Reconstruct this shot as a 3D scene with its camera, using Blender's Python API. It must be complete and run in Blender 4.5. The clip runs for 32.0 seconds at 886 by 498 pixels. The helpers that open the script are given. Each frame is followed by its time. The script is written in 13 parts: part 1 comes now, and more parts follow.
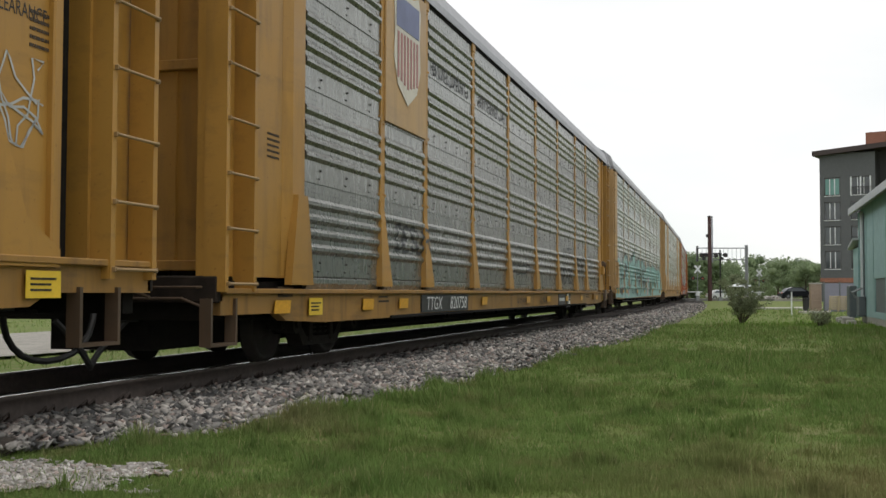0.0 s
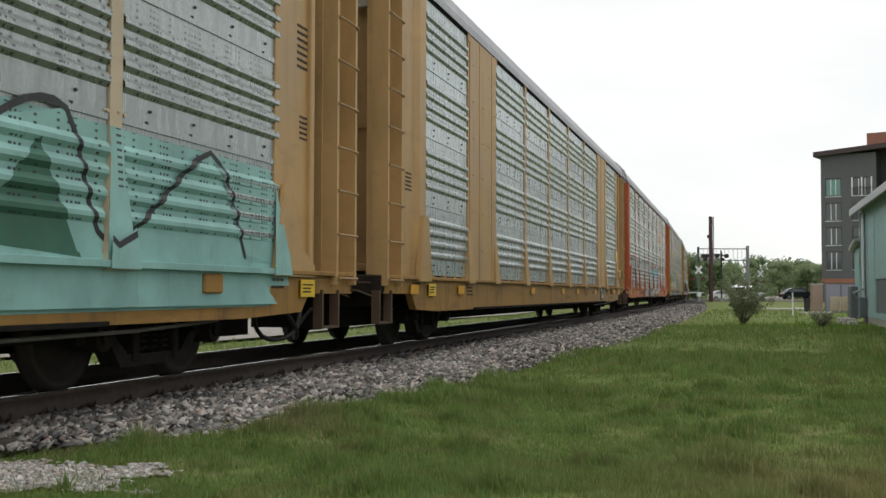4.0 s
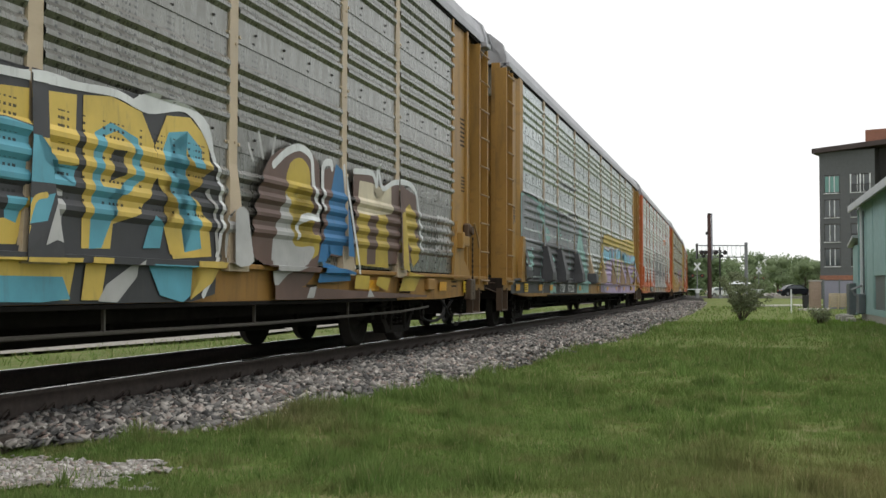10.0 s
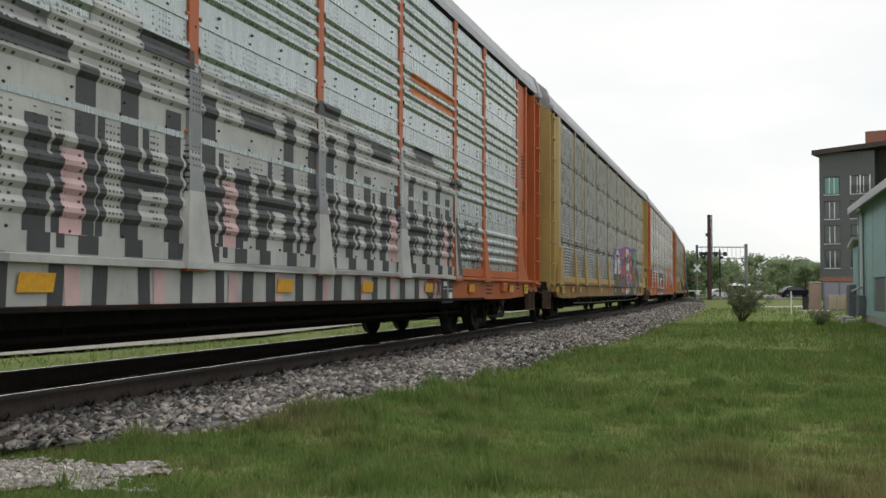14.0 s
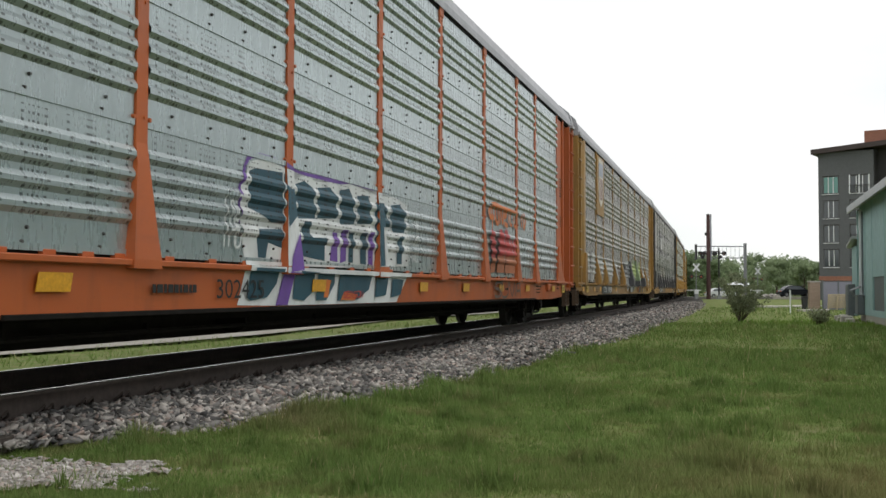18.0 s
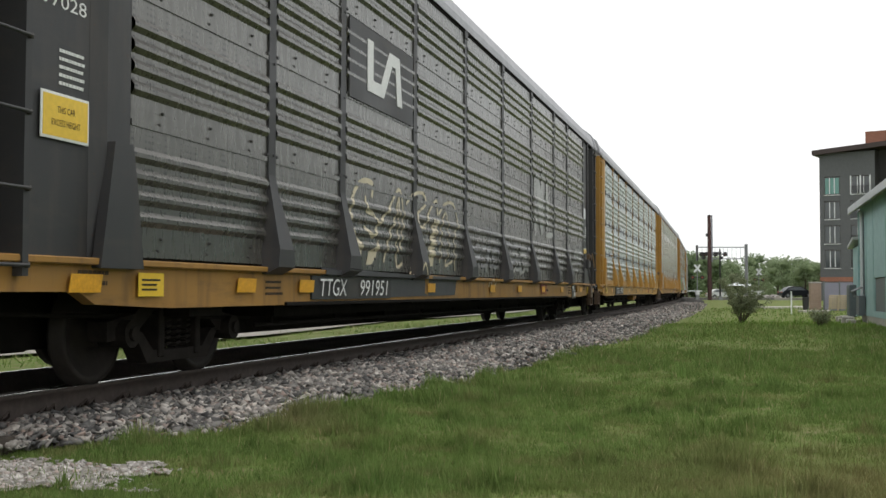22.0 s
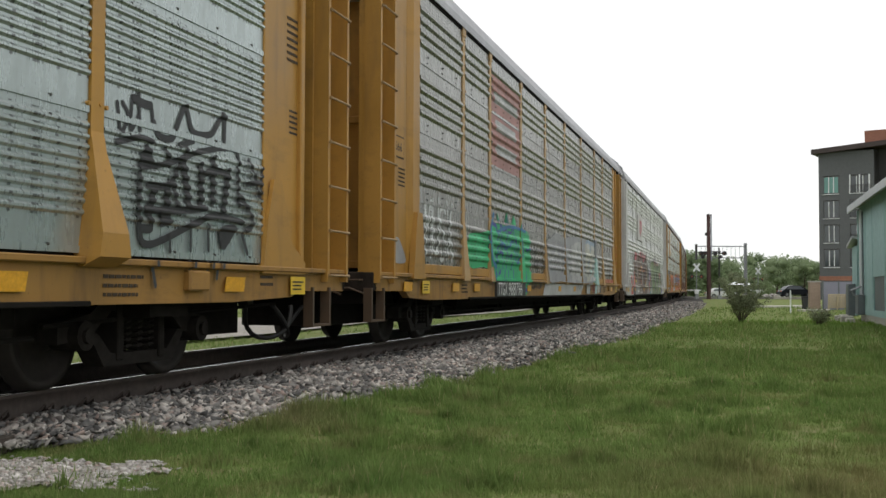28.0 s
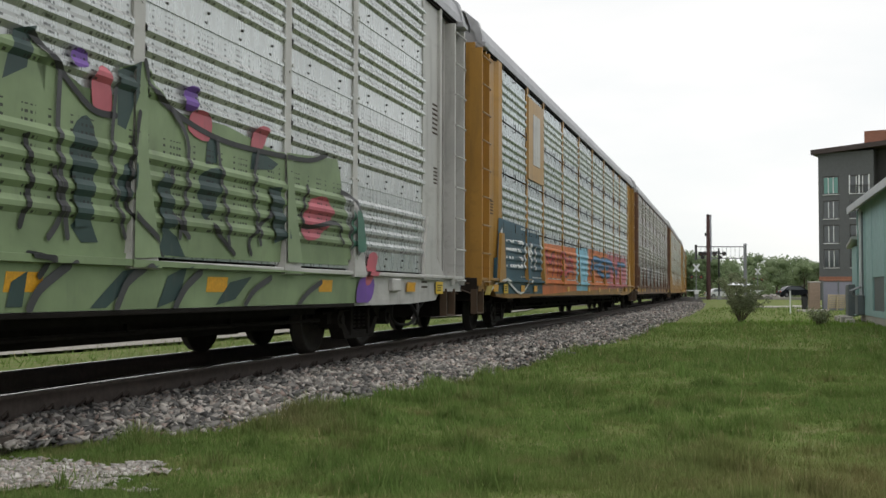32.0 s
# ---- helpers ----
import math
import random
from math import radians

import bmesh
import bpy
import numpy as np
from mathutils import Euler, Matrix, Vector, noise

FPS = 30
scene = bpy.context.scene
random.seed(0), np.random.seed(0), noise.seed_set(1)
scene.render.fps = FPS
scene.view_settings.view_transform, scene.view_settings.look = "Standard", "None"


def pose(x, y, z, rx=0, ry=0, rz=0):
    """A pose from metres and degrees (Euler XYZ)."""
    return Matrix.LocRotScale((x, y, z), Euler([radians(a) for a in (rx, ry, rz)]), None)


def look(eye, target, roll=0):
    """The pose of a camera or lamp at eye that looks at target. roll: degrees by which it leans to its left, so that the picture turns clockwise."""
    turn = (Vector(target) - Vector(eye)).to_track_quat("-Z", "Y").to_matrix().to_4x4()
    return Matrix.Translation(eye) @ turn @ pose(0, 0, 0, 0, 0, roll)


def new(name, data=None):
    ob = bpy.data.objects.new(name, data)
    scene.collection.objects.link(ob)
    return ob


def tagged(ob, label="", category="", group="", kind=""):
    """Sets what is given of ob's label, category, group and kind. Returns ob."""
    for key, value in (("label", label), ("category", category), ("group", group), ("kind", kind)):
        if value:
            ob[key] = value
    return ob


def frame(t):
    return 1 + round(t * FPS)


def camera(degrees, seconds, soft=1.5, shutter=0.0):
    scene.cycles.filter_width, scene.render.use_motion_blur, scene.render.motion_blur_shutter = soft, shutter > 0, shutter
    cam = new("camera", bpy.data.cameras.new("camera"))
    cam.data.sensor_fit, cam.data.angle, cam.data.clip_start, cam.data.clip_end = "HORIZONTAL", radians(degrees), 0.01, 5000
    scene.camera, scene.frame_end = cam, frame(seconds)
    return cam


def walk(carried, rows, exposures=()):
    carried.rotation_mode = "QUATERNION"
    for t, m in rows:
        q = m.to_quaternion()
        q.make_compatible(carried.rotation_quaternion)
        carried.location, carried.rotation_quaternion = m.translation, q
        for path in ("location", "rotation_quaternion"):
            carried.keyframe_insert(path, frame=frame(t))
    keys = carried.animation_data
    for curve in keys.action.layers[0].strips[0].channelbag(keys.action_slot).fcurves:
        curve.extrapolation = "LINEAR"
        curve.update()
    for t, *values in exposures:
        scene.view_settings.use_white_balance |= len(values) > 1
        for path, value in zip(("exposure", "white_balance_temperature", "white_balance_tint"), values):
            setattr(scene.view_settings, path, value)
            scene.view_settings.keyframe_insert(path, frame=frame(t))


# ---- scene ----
# World: z = 0 is the grass beside the track, the rail head lies 0.30 m above it.
LENS, TILT, ROLL, EYE_Z, RAIL = 44.84, 2.237, 0.139, 1.07, 0.30
cam = camera(LENS, 32.0)
# small sway of the stand: seconds, pan and tilt in thousandths of a degree
SWAY = [(0, 15, 66), (1.5, 33, 84), (3, 69, 94), (3.5, 69, 110), (5.5, 69, 66), (6.5, 51, 40), (7.5, 60, 18), (8.5, 42, -27),
        (9.5, -3, -72), (11.5, 6, -72), (12.5, 6, -27), (13.5, 6, 0), (14.5, -21, 16), (16.5, -42, -5), (18, -51, -27),
        (19.5, -42, -27), (20.5, -12, 18), (22.5, 6, 18), (23.5, 15, 18), (24.5, 6, -18), (25.5, -3, -27), (27.5, -33, -27),
        (29, -42, -45), (30, -51, -54), (31, -51, -27), (32, -51, -9)]
walk(cam, [(t, pose(0, 0, EYE_Z, 90 + TILT + b / 1000, 0, a / 1000) @ pose(0, 0, 0, 0, 0, ROLL)) for t, a, b in SWAY],
     exposures=[(0, 0.05), (2, 0.06), (6, 0.0), (8, 0.07), (11, 0.18), (13, 0.08), (14, 0.0), (17, 0.1), (19, 0.05), (21, 0.18), (22, 0.22), (23, 0.18), (24, 0.19), (25, 0.0), (28, 0.12), (29, 0.02), (30, -0.05), (32, 0.02)])

# ---- light: a bright overcast sky and a weak, wide sun ----
world = bpy.data.worlds.new("overcast_sky")
scene.world = world
world.use_nodes = True
wn, wl = world.node_tree.nodes, world.node_tree.links
SUN_EL, SUN_AZ = radians(72), radians(150)
sky = wn.new("ShaderNodeTexSky")
sky.sky_type, sky.sun_disc, sky.sun_elevation, sky.sun_rotation = "NISHITA", False, SUN_EL, SUN_AZ
dim = wn.new("ShaderNodeVectorMath")
dim.operation = "SCALE"
dim.inputs["Scale"].default_value = 0.12
wl.new(sky.outputs["Color"], dim.inputs[0])
geo = wn.new("ShaderNodeTexCoord")
stretch = wn.new("ShaderNodeMapping")
stretch.inputs["Scale"].default_value = (1.0, 1.0, 3.5)
cloud = wn.new("ShaderNodeTexNoise")
cloud.inputs["Scale"].default_value, cloud.inputs["Detail"].default_value = 2.2, 5
wl.new(geo.outputs["Generated"], stretch.inputs["Vector"])
wl.new(stretch.outputs["Vector"], cloud.inputs["Vector"])
ramp = wn.new("ShaderNodeValToRGB")
ramp.color_ramp.elements[0].position, ramp.color_ramp.elements[1].position = 0.35, 0.6
ramp.color_ramp.elements[0].color, ramp.color_ramp.elements[1].color = (0.925, 0.96, 0.955, 1), (1.09, 1.07, 1.045, 1)
wl.new(cloud.outputs["Fac"], ramp.inputs["Fac"])
veil = wn.new("ShaderNodeMix")
veil.data_type = "RGBA"
veil.inputs["Factor"].default_value = 0.9
wl.new(dim.outputs["Vector"], veil.inputs["A"])
wl.new(ramp.outputs["Color"], veil.inputs["B"])
wl.new(veil.outputs["Result"], wn["Background"].inputs["Color"])
wn["Background"].inputs["Strength"].default_value = 1.0
sun = new("sun", bpy.data.lights.new("sun", "SUN"))
sun.data.energy, sun.data.angle, sun.data.color = 0.9, radians(35), (1.0, 0.96, 0.9)
sun.matrix_world = look((4, -7, 25), (0, 0, 0))


# ---- the line of the track ----
THETA, BEND, BEND_FROM, SIDE_D, HALF = 0.27809, -0.00044012, 20.757, 4.66496, 1.5
STEP = 0.5
_s = np.arange(-160, 900, STEP)
_th = THETA + np.where(_s < BEND_FROM, 0, BEND * (np.minimum(_s, 420) - BEND_FROM))
_x = np.concatenate([[0], np.cumsum(np.sin(_th[:-1]) * STEP)])
_y = np.concatenate([[0], np.cumsum(np.cos(_th[:-1]) * STEP)])
_x, _y = _x - np.interp(0, _s, _x) - SIDE_D, _y - np.interp(0, _s, _y)


def along(s, off=0.0):
    """The point s metres along the line, off metres to the left of the track's centre, and the heading."""
    th = float(np.interp(s, _s, _th))
    k = HALF + off
    return float(np.interp(s, _s, _x)) - math.cos(th) * k, float(np.interp(s, _s, _y)) + math.sin(th) * k, th


def rolled(t):
    """How far the train has come, in metres: it slows a little."""
    return 13.022 * t - 0.004535 * t * t


# ---- mesh helpers ----
class Bits:
    """Gathers vertices and faces of one mesh."""

    def __init__(self):
        self.v, self.f, self.alt = [], [], None

    def add(self, verts, faces):
        n = len(self.v)
        self.v += [tuple(p) for p in verts]
        self.f += [tuple(n + i for i in face) for face in faces]
        return self

    def box(self, x0, x1, y0, y1, z0, z1, c=0.0, m=None):
        if c <= 0:
            v = [(x, y, z) for z in (z0, z1) for y in (y0, y1) for x in (x0, x1)]
            f = [(0, 2, 3, 1), (4, 5, 7, 6), (0, 1, 5, 4), (2, 6, 7, 3), (0, 4, 6, 2), (1, 3, 7, 5)]
        else:
            v, idx = [], {}
            for k in range(8):
                sx, sy, sz = k & 1, k >> 1 & 1, k >> 2 & 1
                for a in range(3):
                    q = [x1 if sx else x0, y1 if sy else y0, z1 if sz else z0]
                    for b, sgn in enumerate((sx, sy, sz)):
                        if b != a:
                            q[b] += -c if sgn else c
                    idx[k, a] = len(v)
                    v.append(tuple(q))
            f = []
            for a, (p, q) in enumerate(((1, 2), (2, 0), (0, 1))):
                for s in (0, 1):
                    ring = [(0, 0), (1, 0), (1, 1), (0, 1)]
                    face = [idx[(s << a) | (i << p) | (j << q), a] for i, j in ring]
                    f.append(tuple(face if s else face[::-1]))
                for i, j in ((0, 0), (1, 0), (1, 1), (0, 1)):
                    k0, k1 = (i << p) | (j << q), (1 << a) | (i << p) | (j << q)
                    face = [idx[k0, p], idx[k1, p], idx[k1, q], idx[k0, q]]
                    f.append(tuple(face if (i + j) % 2 == 0 else face[::-1]))
            for k in range(8):
                face = (idx[k, 0], idx[k, 1], idx[k, 2])
                odd = (k & 1) + (k >> 1 & 1) + (k >> 2 & 1)
                f.append(face if odd % 2 else face[::-1])
        if m is not None:
            v = [tuple(m @ Vector(p)) for p in v]
        return self.add(v, f)

    def tube(self, p0, p1, r, n=8, r1=None):
        p0, p1 = Vector(p0), Vector(p1)
        q = (p1 - p0).to_track_quat("Z", "Y").to_matrix()
        r1 = r if r1 is None else r1
        v = []
        for p, rr in ((p0, r), (p1, r1)):
            v += [p + q @ Vector((rr * math.cos(6.28318 * i / n), rr * math.sin(6.28318 * i / n), 0)) for i in range(n)]
        f = [(i, (i + 1) % n, n + (i + 1) % n, n + i) for i in range(n)] + [tuple(range(n))[::-1], tuple(range(n, 2 * n))]
        return self.add(v, f)

    def pipe(self, pts, r, n=6):
        pts = [Vector(p) for p in pts]
        v, m = [], len(pts)
        for i, p in enumerate(pts):
            q = (pts[min(i + 1, m - 1)] - pts[max(i - 1, 0)]).to_track_quat("Z", "Y").to_matrix()
            v += [p + q @ Vector((r * math.cos(6.28318 * j / n), r * math.sin(6.28318 * j / n), 0)) for j in range(n)]
        f = [(i * n + j, i * n + (j + 1) % n, (i + 1) * n + (j + 1) % n, (i + 1) * n + j) for i in range(m - 1) for j in range(n)]
        return self.add(v, f + [tuple(range(n))[::-1], tuple(range((m - 1) * n, m * n))])

    def prism(self, outline, y0, y1, axis="y"):
        """An outline (a, b), extruded from y0 to y1 along an axis."""
        n = len(outline)
        put = {"y": lambda a, b, d: (a, d, b), "x": lambda a, b, d: (d, a, b), "z": lambda a, b, d: (a, b, d)}[axis]
        v = [put(a, b, y0) for a, b in outline] + [put(a, b, y1) for a, b in outline]
        f = [(i, (i + 1) % n, n + (i + 1) % n, n + i) for i in range(n)] + [tuple(range(n))[::-1], tuple(range(n, 2 * n))]
        return self.add(v, f)

    def lathe(self, prof, n=24, axis="y"):
        """A profile (radius, height) turned round an axis."""
        v = []
        for r, h in prof:
            for i in range(n):
                a = 6.28318 * i / n
                c, s = r * math.cos(a), r * math.sin(a)
                v.append((c, h, s) if axis == "y" else (c, s, h))
        f = []
        for k in range(len(prof) - 1):
            f += [(k * n + i, k * n + (i + 1) % n, (k + 1) * n + (i + 1) % n, (k + 1) * n + i) for i in range(n)]
        return self.add(v, f)

    def mesh(self, name, mat, smooth=False):
        me = bpy.data.meshes.new(name)
        me.from_pydata(self.v, [], self.f)
        bm = bmesh.new()
        bm.from_mesh(me)
        bmesh.ops.recalc_face_normals(bm, faces=bm.faces)
        bm.to_mesh(me)
        bm.free()
        if smooth:
            me.polygons.foreach_set("use_smooth", [True] * len(me.polygons))
        me.materials.append(mat)
        if self.alt is not None:
            me.materials.append(BOLTM)
            me.polygons.foreach_set("material_index", [1 if i >= self.alt else 0 for i in range(len(me.polygons))])
        return me


MESHES = {}


def shared(key, mat, make, smooth=False):
    """One mesh for alike parts of one material."""
    k = (key, mat.name)
    if k not in MESHES:
        base = next((m for q, m in MESHES.items() if q[0] == key), None)
        if base is None:
            b = Bits()
            make(b)
            MESHES[k] = b.mesh(key, mat, smooth)
        else:
            me = base.copy()
            me.materials[0] = mat
            MESHES[k] = me
    return MESHES[k]


def part(name, data, parent, label="", at=None):
    ob = new(name, data)
    ob.parent = parent
    if at is not None:
        ob.matrix_basis = at
    if label:
        ob["label"] = label
    return ob


def solid(name, bits, mat, parent=None, label="", smooth=False, at=None):
    return part(name, bits.mesh(name, mat, smooth), parent, label, at)


def empty(name, m=None):
    ob = new(name)
    ob.empty_display_size = 0.3
    if m is not None:
        ob.matrix_basis = m
    return ob


def raw_mesh(name, verts, faces, mat, smooth=False):
    """A mesh from numpy arrays of vertices and equal-sided faces."""
    me = bpy.data.meshes.new(name)
    k = faces.shape[1]
    me.vertices.add(len(verts))
    me.vertices.foreach_set("co", np.ascontiguousarray(verts, dtype=np.float32).ravel())
    me.loops.add(faces.size)
    me.loops.foreach_set("vertex_index", np.ascontiguousarray(faces, dtype=np.int32).ravel())
    me.polygons.add(len(faces))
    me.polygons.foreach_set("loop_start", np.arange(0, faces.size, k, dtype=np.int32))
    me.update(calc_edges=True)
    if smooth:
        me.polygons.foreach_set("use_smooth", [True] * len(faces))
    me.materials.append(mat)
    return me


# ---- materials ----
class Net:
    def __init__(self, name):
        self.mat = bpy.data.materials.new(name)
        self.mat.use_nodes = True
        self.n, self.l = self.mat.node_tree.nodes, self.mat.node_tree.links
        self.b = self.n["Principled BSDF"]
        self.tc = self.n.new("ShaderNodeTexCoord")

    def put(self, socket, value):
        if isinstance(value, bpy.types.NodeSocket):
            self.l.new(value, socket)
        else:
            socket.default_value = value

    def noise(self, scale, detail=4, rough=0.55, vec=None, stretch=None, coord="Object"):
        v = vec if vec is not None else self.tc.outputs[coord]
        if stretch:
            mp = self.n.new("ShaderNodeMapping")
            mp.inputs["Scale"].default_value = stretch
            self.l.new(v, mp.inputs["Vector"])
            v = mp.outputs["Vector"]
        t = self.n.new("ShaderNodeTexNoise")
        t.inputs["Scale"].default_value, t.inputs["Detail"].default_value, t.inputs["Roughness"].default_value = scale, detail, rough
        self.l.new(v, t.inputs["Vector"])
        return t.outputs["Fac"]

    def span(self, v, a, b, lo=0.0, hi=1.0):
        m = self.n.new("ShaderNodeMapRange")
        self.put(m.inputs[0], v)
        for i, q in zip((1, 2, 3, 4), (a, b, lo, hi)):
            m.inputs[i].default_value = q
        return m.outputs[0]

    def math(self, op, a, b=0.0):
        m = self.n.new("ShaderNodeMath")
        m.operation = op
        self.put(m.inputs[0], a)
        self.put(m.inputs[1], b)
        return m.outputs[0]

    def mix(self, fac, a, b, blend="MIX"):
        m = self.n.new("ShaderNodeMix")
        m.data_type, m.blend_type = "RGBA", blend
        self.put(m.inputs["Factor"], fac)
        self.put(m.inputs["A"], a if isinstance(a, bpy.types.NodeSocket) else (*a[:3], 1))
        self.put(m.inputs["B"], b if isinstance(b, bpy.types.NodeSocket) else (*b[:3], 1))
        return m.outputs["Result"]

    def random(self):
        return self.n.new("ShaderNodeObjectInfo").outputs["Random"]

    def island(self):
        return self.n.new("ShaderNodeNewGeometry").outputs["Random Per Island"]

    def world_pos(self):
        return self.n.new("ShaderNodeNewGeometry").outputs["Position"]

    def bump(self, h, strength=0.3, dist=0.01):
        q = self.n.new("ShaderNodeBump")
        q.inputs["Strength"].default_value, q.inputs["Distance"].default_value = strength, dist
        self.l.new(h, q.inputs["Height"])
        self.l.new(q.outputs["Normal"], self.b.inputs["Normal"])

    def leafy(self, color, share=0.4):
        """Lets part of the light through, as thin leaves do."""
        t = self.n.new("ShaderNodeBsdfTranslucent")
        self.put(t.inputs["Color"], color)
        m = self.n.new("ShaderNodeMixShader")
        m.inputs[0].default_value = share
        self.l.new(self.b.outputs[0], m.inputs[1])
        self.l.new(t.outputs[0], m.inputs[2])
        self.l.new(m.outputs[0], self.n["Material Output"].inputs["Surface"])

    def done(self, color, rough=0.6, metal=0.0):
        self.put(self.b.inputs["Base Color"], color if isinstance(color, bpy.types.NodeSocket) else (*color[:3], 1))
        self.put(self.b.inputs["Roughness"], rough)
        self.put(self.b.inputs["Metallic"], metal)
        return self.mat


def scaled(c, k):
    return tuple(min(0.95, q * k) for q in c)


def paint(name, base, rust=0.5, rough=0.5, dirt=(0.05, 0.036, 0.024)):
    """Weathered paint on steel: fading, streaks running down, smears, rust specks."""
    k = Net(name)
    r = k.random()
    fade = k.noise(0.9, 4)
    streak = k.noise(1.4, 4, 0.55, stretch=(4, 4, 0.7))
    smear = k.noise(1.3, 5, 0.7, stretch=(0.5, 1, 2.2))
    speck = k.noise(26, 5, 0.7)
    c = k.mix(k.span(fade, 0.3, 0.7), scaled(base, 0.82), scaled(base, 1.12))
    c = k.mix(k.math("MULTIPLY", r, 0.3), c, scaled(base, 0.78))
    c = k.mix(k.span(streak, 0.50, 0.80, 0, min(0.8, rust * 0.9)), c, dirt)
    c = k.mix(k.span(smear, 0.54, 0.76, 0, min(0.7, rust * 0.9)), c, dirt)
    c = k.mix(k.span(speck, 0.62, 0.70, 0, rust), c, (0.085, 0.03, 0.013))
    k.bump(speck, 0.15, 0.004)
    return k.done(c, k.span(fade, 0.3, 0.7, rough - 0.06, rough + 0.14))


def plain(name, base, rough=0.6, metal=0.0, vary=0.18, scale=12.0, bump=0.2):
    k = Net(name)
    g = k.noise(scale, 5, 0.6)
    g2 = k.noise(scale / 9, 3)
    c = k.mix(k.span(g, 0.3, 0.7), scaled(base, 1 - vary), scaled(base, 1 + vary))
    c = k.mix(k.span(g2, 0.35, 0.7, 0, 0.5), c, scaled(base, 1 - vary * 1.4))
    if bump:
        k.bump(g, bump, 0.006)
    if max(base) < 0.05 and rough > 0.8:
        k.put(k.b.inputs["Specular IOR Level"], 0.15)
    return k.done(c, rough, metal)


def hole_pattern(k, teeth, x, z):
    """Short slots in single and threefold columns, a few centimetres apart, above the plain lower strip."""
    single = k.math("LESS_THAN", teeth(x, 0.243, 0.3), 0.07)
    triple = k.math("MULTIPLY", k.math("LESS_THAN", teeth(x, 0.61), 0.12), k.math("LESS_THAN", teeth(x, 0.05), 0.25))
    rows = k.math("LESS_THAN", teeth(z, 0.054, 0.2), 0.18)
    inner = k.math("LESS_THAN", k.math("ABSOLUTE", k.math("SUBTRACT", z, 0.575)), 0.36)
    return k.math("MULTIPLY", k.math("MULTIPLY", k.math("MAXIMUM", single, triple), rows), inner)


def sheet(name, base, dirt_c, dirt=0.6, holes=True):
    """Galvanised wall sheet: spangle, grime running down, rows of small air holes."""
    k = Net(name)
    r = k.random()
    sep = k.n.new("ShaderNodeSeparateXYZ")
    k.l.new(k.tc.outputs["Object"], sep.inputs[0])
    x, z = sep.outputs[0], sep.outputs[2]
    cloudy = k.noise(0.8, 4)
    streak = k.noise(3.0, 6, 0.7, stretch=(5, 5, 0.8))
    band = k.noise(3.0, 4, 0.6, stretch=(0.25, 1, 6))
    c = k.mix(k.span(cloudy, 0.3, 0.7), scaled(base, 0.85), scaled(base, 1.1))
    c = k.mix(k.math("MULTIPLY", r, 0.35), c, scaled(base, 0.72))
    c = k.mix(k.span(streak, 0.42, 0.78, 0, dirt), c, dirt_c)
    c = k.mix(k.span(band, 0.5, 0.8, 0, dirt * 0.6), c, dirt_c)
    if holes:
        def teeth(v, pitch, shift=0.0):
            f = k.math("FRACT", k.math("ADD", k.math("DIVIDE", v, pitch), 40.0 + shift))
            return k.math("ABSOLUTE", k.math("SUBTRACT", f, 0.5))
        hole = hole_pattern(k, teeth, x, z)
        c = k.mix(k.math("MULTIPLY", hole, 0.8), c, (0.02, 0.02, 0.021))
    k.bump(streak, 0.08, 0.004)
    k.put(k.b.inputs["IOR"], 1.9)
    return k.done(c, k.span(streak, 0.3, 0.7, 0.22, 0.36), 0.52)


YELLOW = paint("yellow_rail_paint", (0.395, 0.205, 0.036), 0.42)
SAND = paint("sand_yellow_paint", (0.430, 0.290, 0.092), 0.30)
OCHRE = paint("ochre_rail_paint", (0.345, 0.190, 0.042), 0.6)
TAN = paint("tan_rail_paint", (0.440, 0.275, 0.115), 0.28)
DUSTY = paint("dusty_tan_paint", (0.400, 0.300, 0.190), 0.35)
BRIGHT = paint("fresh_yellow_paint", (0.385, 0.205, 0.030), 0.25)
ORANGE = paint("orange_rail_paint", (0.460, 0.105, 0.022), 0.3)
RED = paint("oxide_orange_paint", (0.410, 0.090, 0.022), 0.35)
BLACKP = paint("black_rail_paint", (0.035, 0.035, 0.037), 0.4, 0.5, (0.09, 0.075, 0.06))
WHITEP = paint("pale_grey_paint", (0.490, 0.482, 0.465), 0.4)
BROWN = paint("brown_rail_paint", (0.128, 0.056, 0.028), 0.5)
GRIMY_SILL = paint("grimy_sill_paint", (0.315, 0.165, 0.036), 0.7, 0.55, (0.045, 0.026, 0.017))
STEPM = paint("grimy_step_paint", (0.085, 0.052, 0.030), 0.6)
INK = plain("faded_stencil_ink", (0.055, 0.036, 0.022), 0.8, 0, 0.2, 30, 0.0)
DOOR_HEAD = paint("pale_door_head_paint", (0.55, 0.55, 0.52), 0.4)
PALE_POST = paint("pale_tan_post_paint", (0.500, 0.405, 0.285), 0.3)
CREAM_END = paint("cream_door_paint", (0.62, 0.58, 0.49), 0.3)
GALV = sheet("galvanised_sheet", (0.392, 0.427, 0.420), (0.125, 0.125, 0.112), 0.55)
GALV_BRIGHT = sheet("bright_galvanised_sheet", (0.447, 0.503, 0.499), (0.200, 0.213, 0.200), 0.4)
GALV_NEW = sheet("clean_galvanised_sheet", (0.438, 0.500, 0.511), (0.275, 0.312, 0.312), 0.3)
GALV_DIRTY_SHADED = sheet("grimy_galvanised_sheet", (0.261, 0.259, 0.234), (0.088, 0.075, 0.056), 0.75)
GALV_BROWN = sheet("brown_stained_sheet", (0.177, 0.167, 0.147), (0.125, 0.094, 0.062), 0.7)
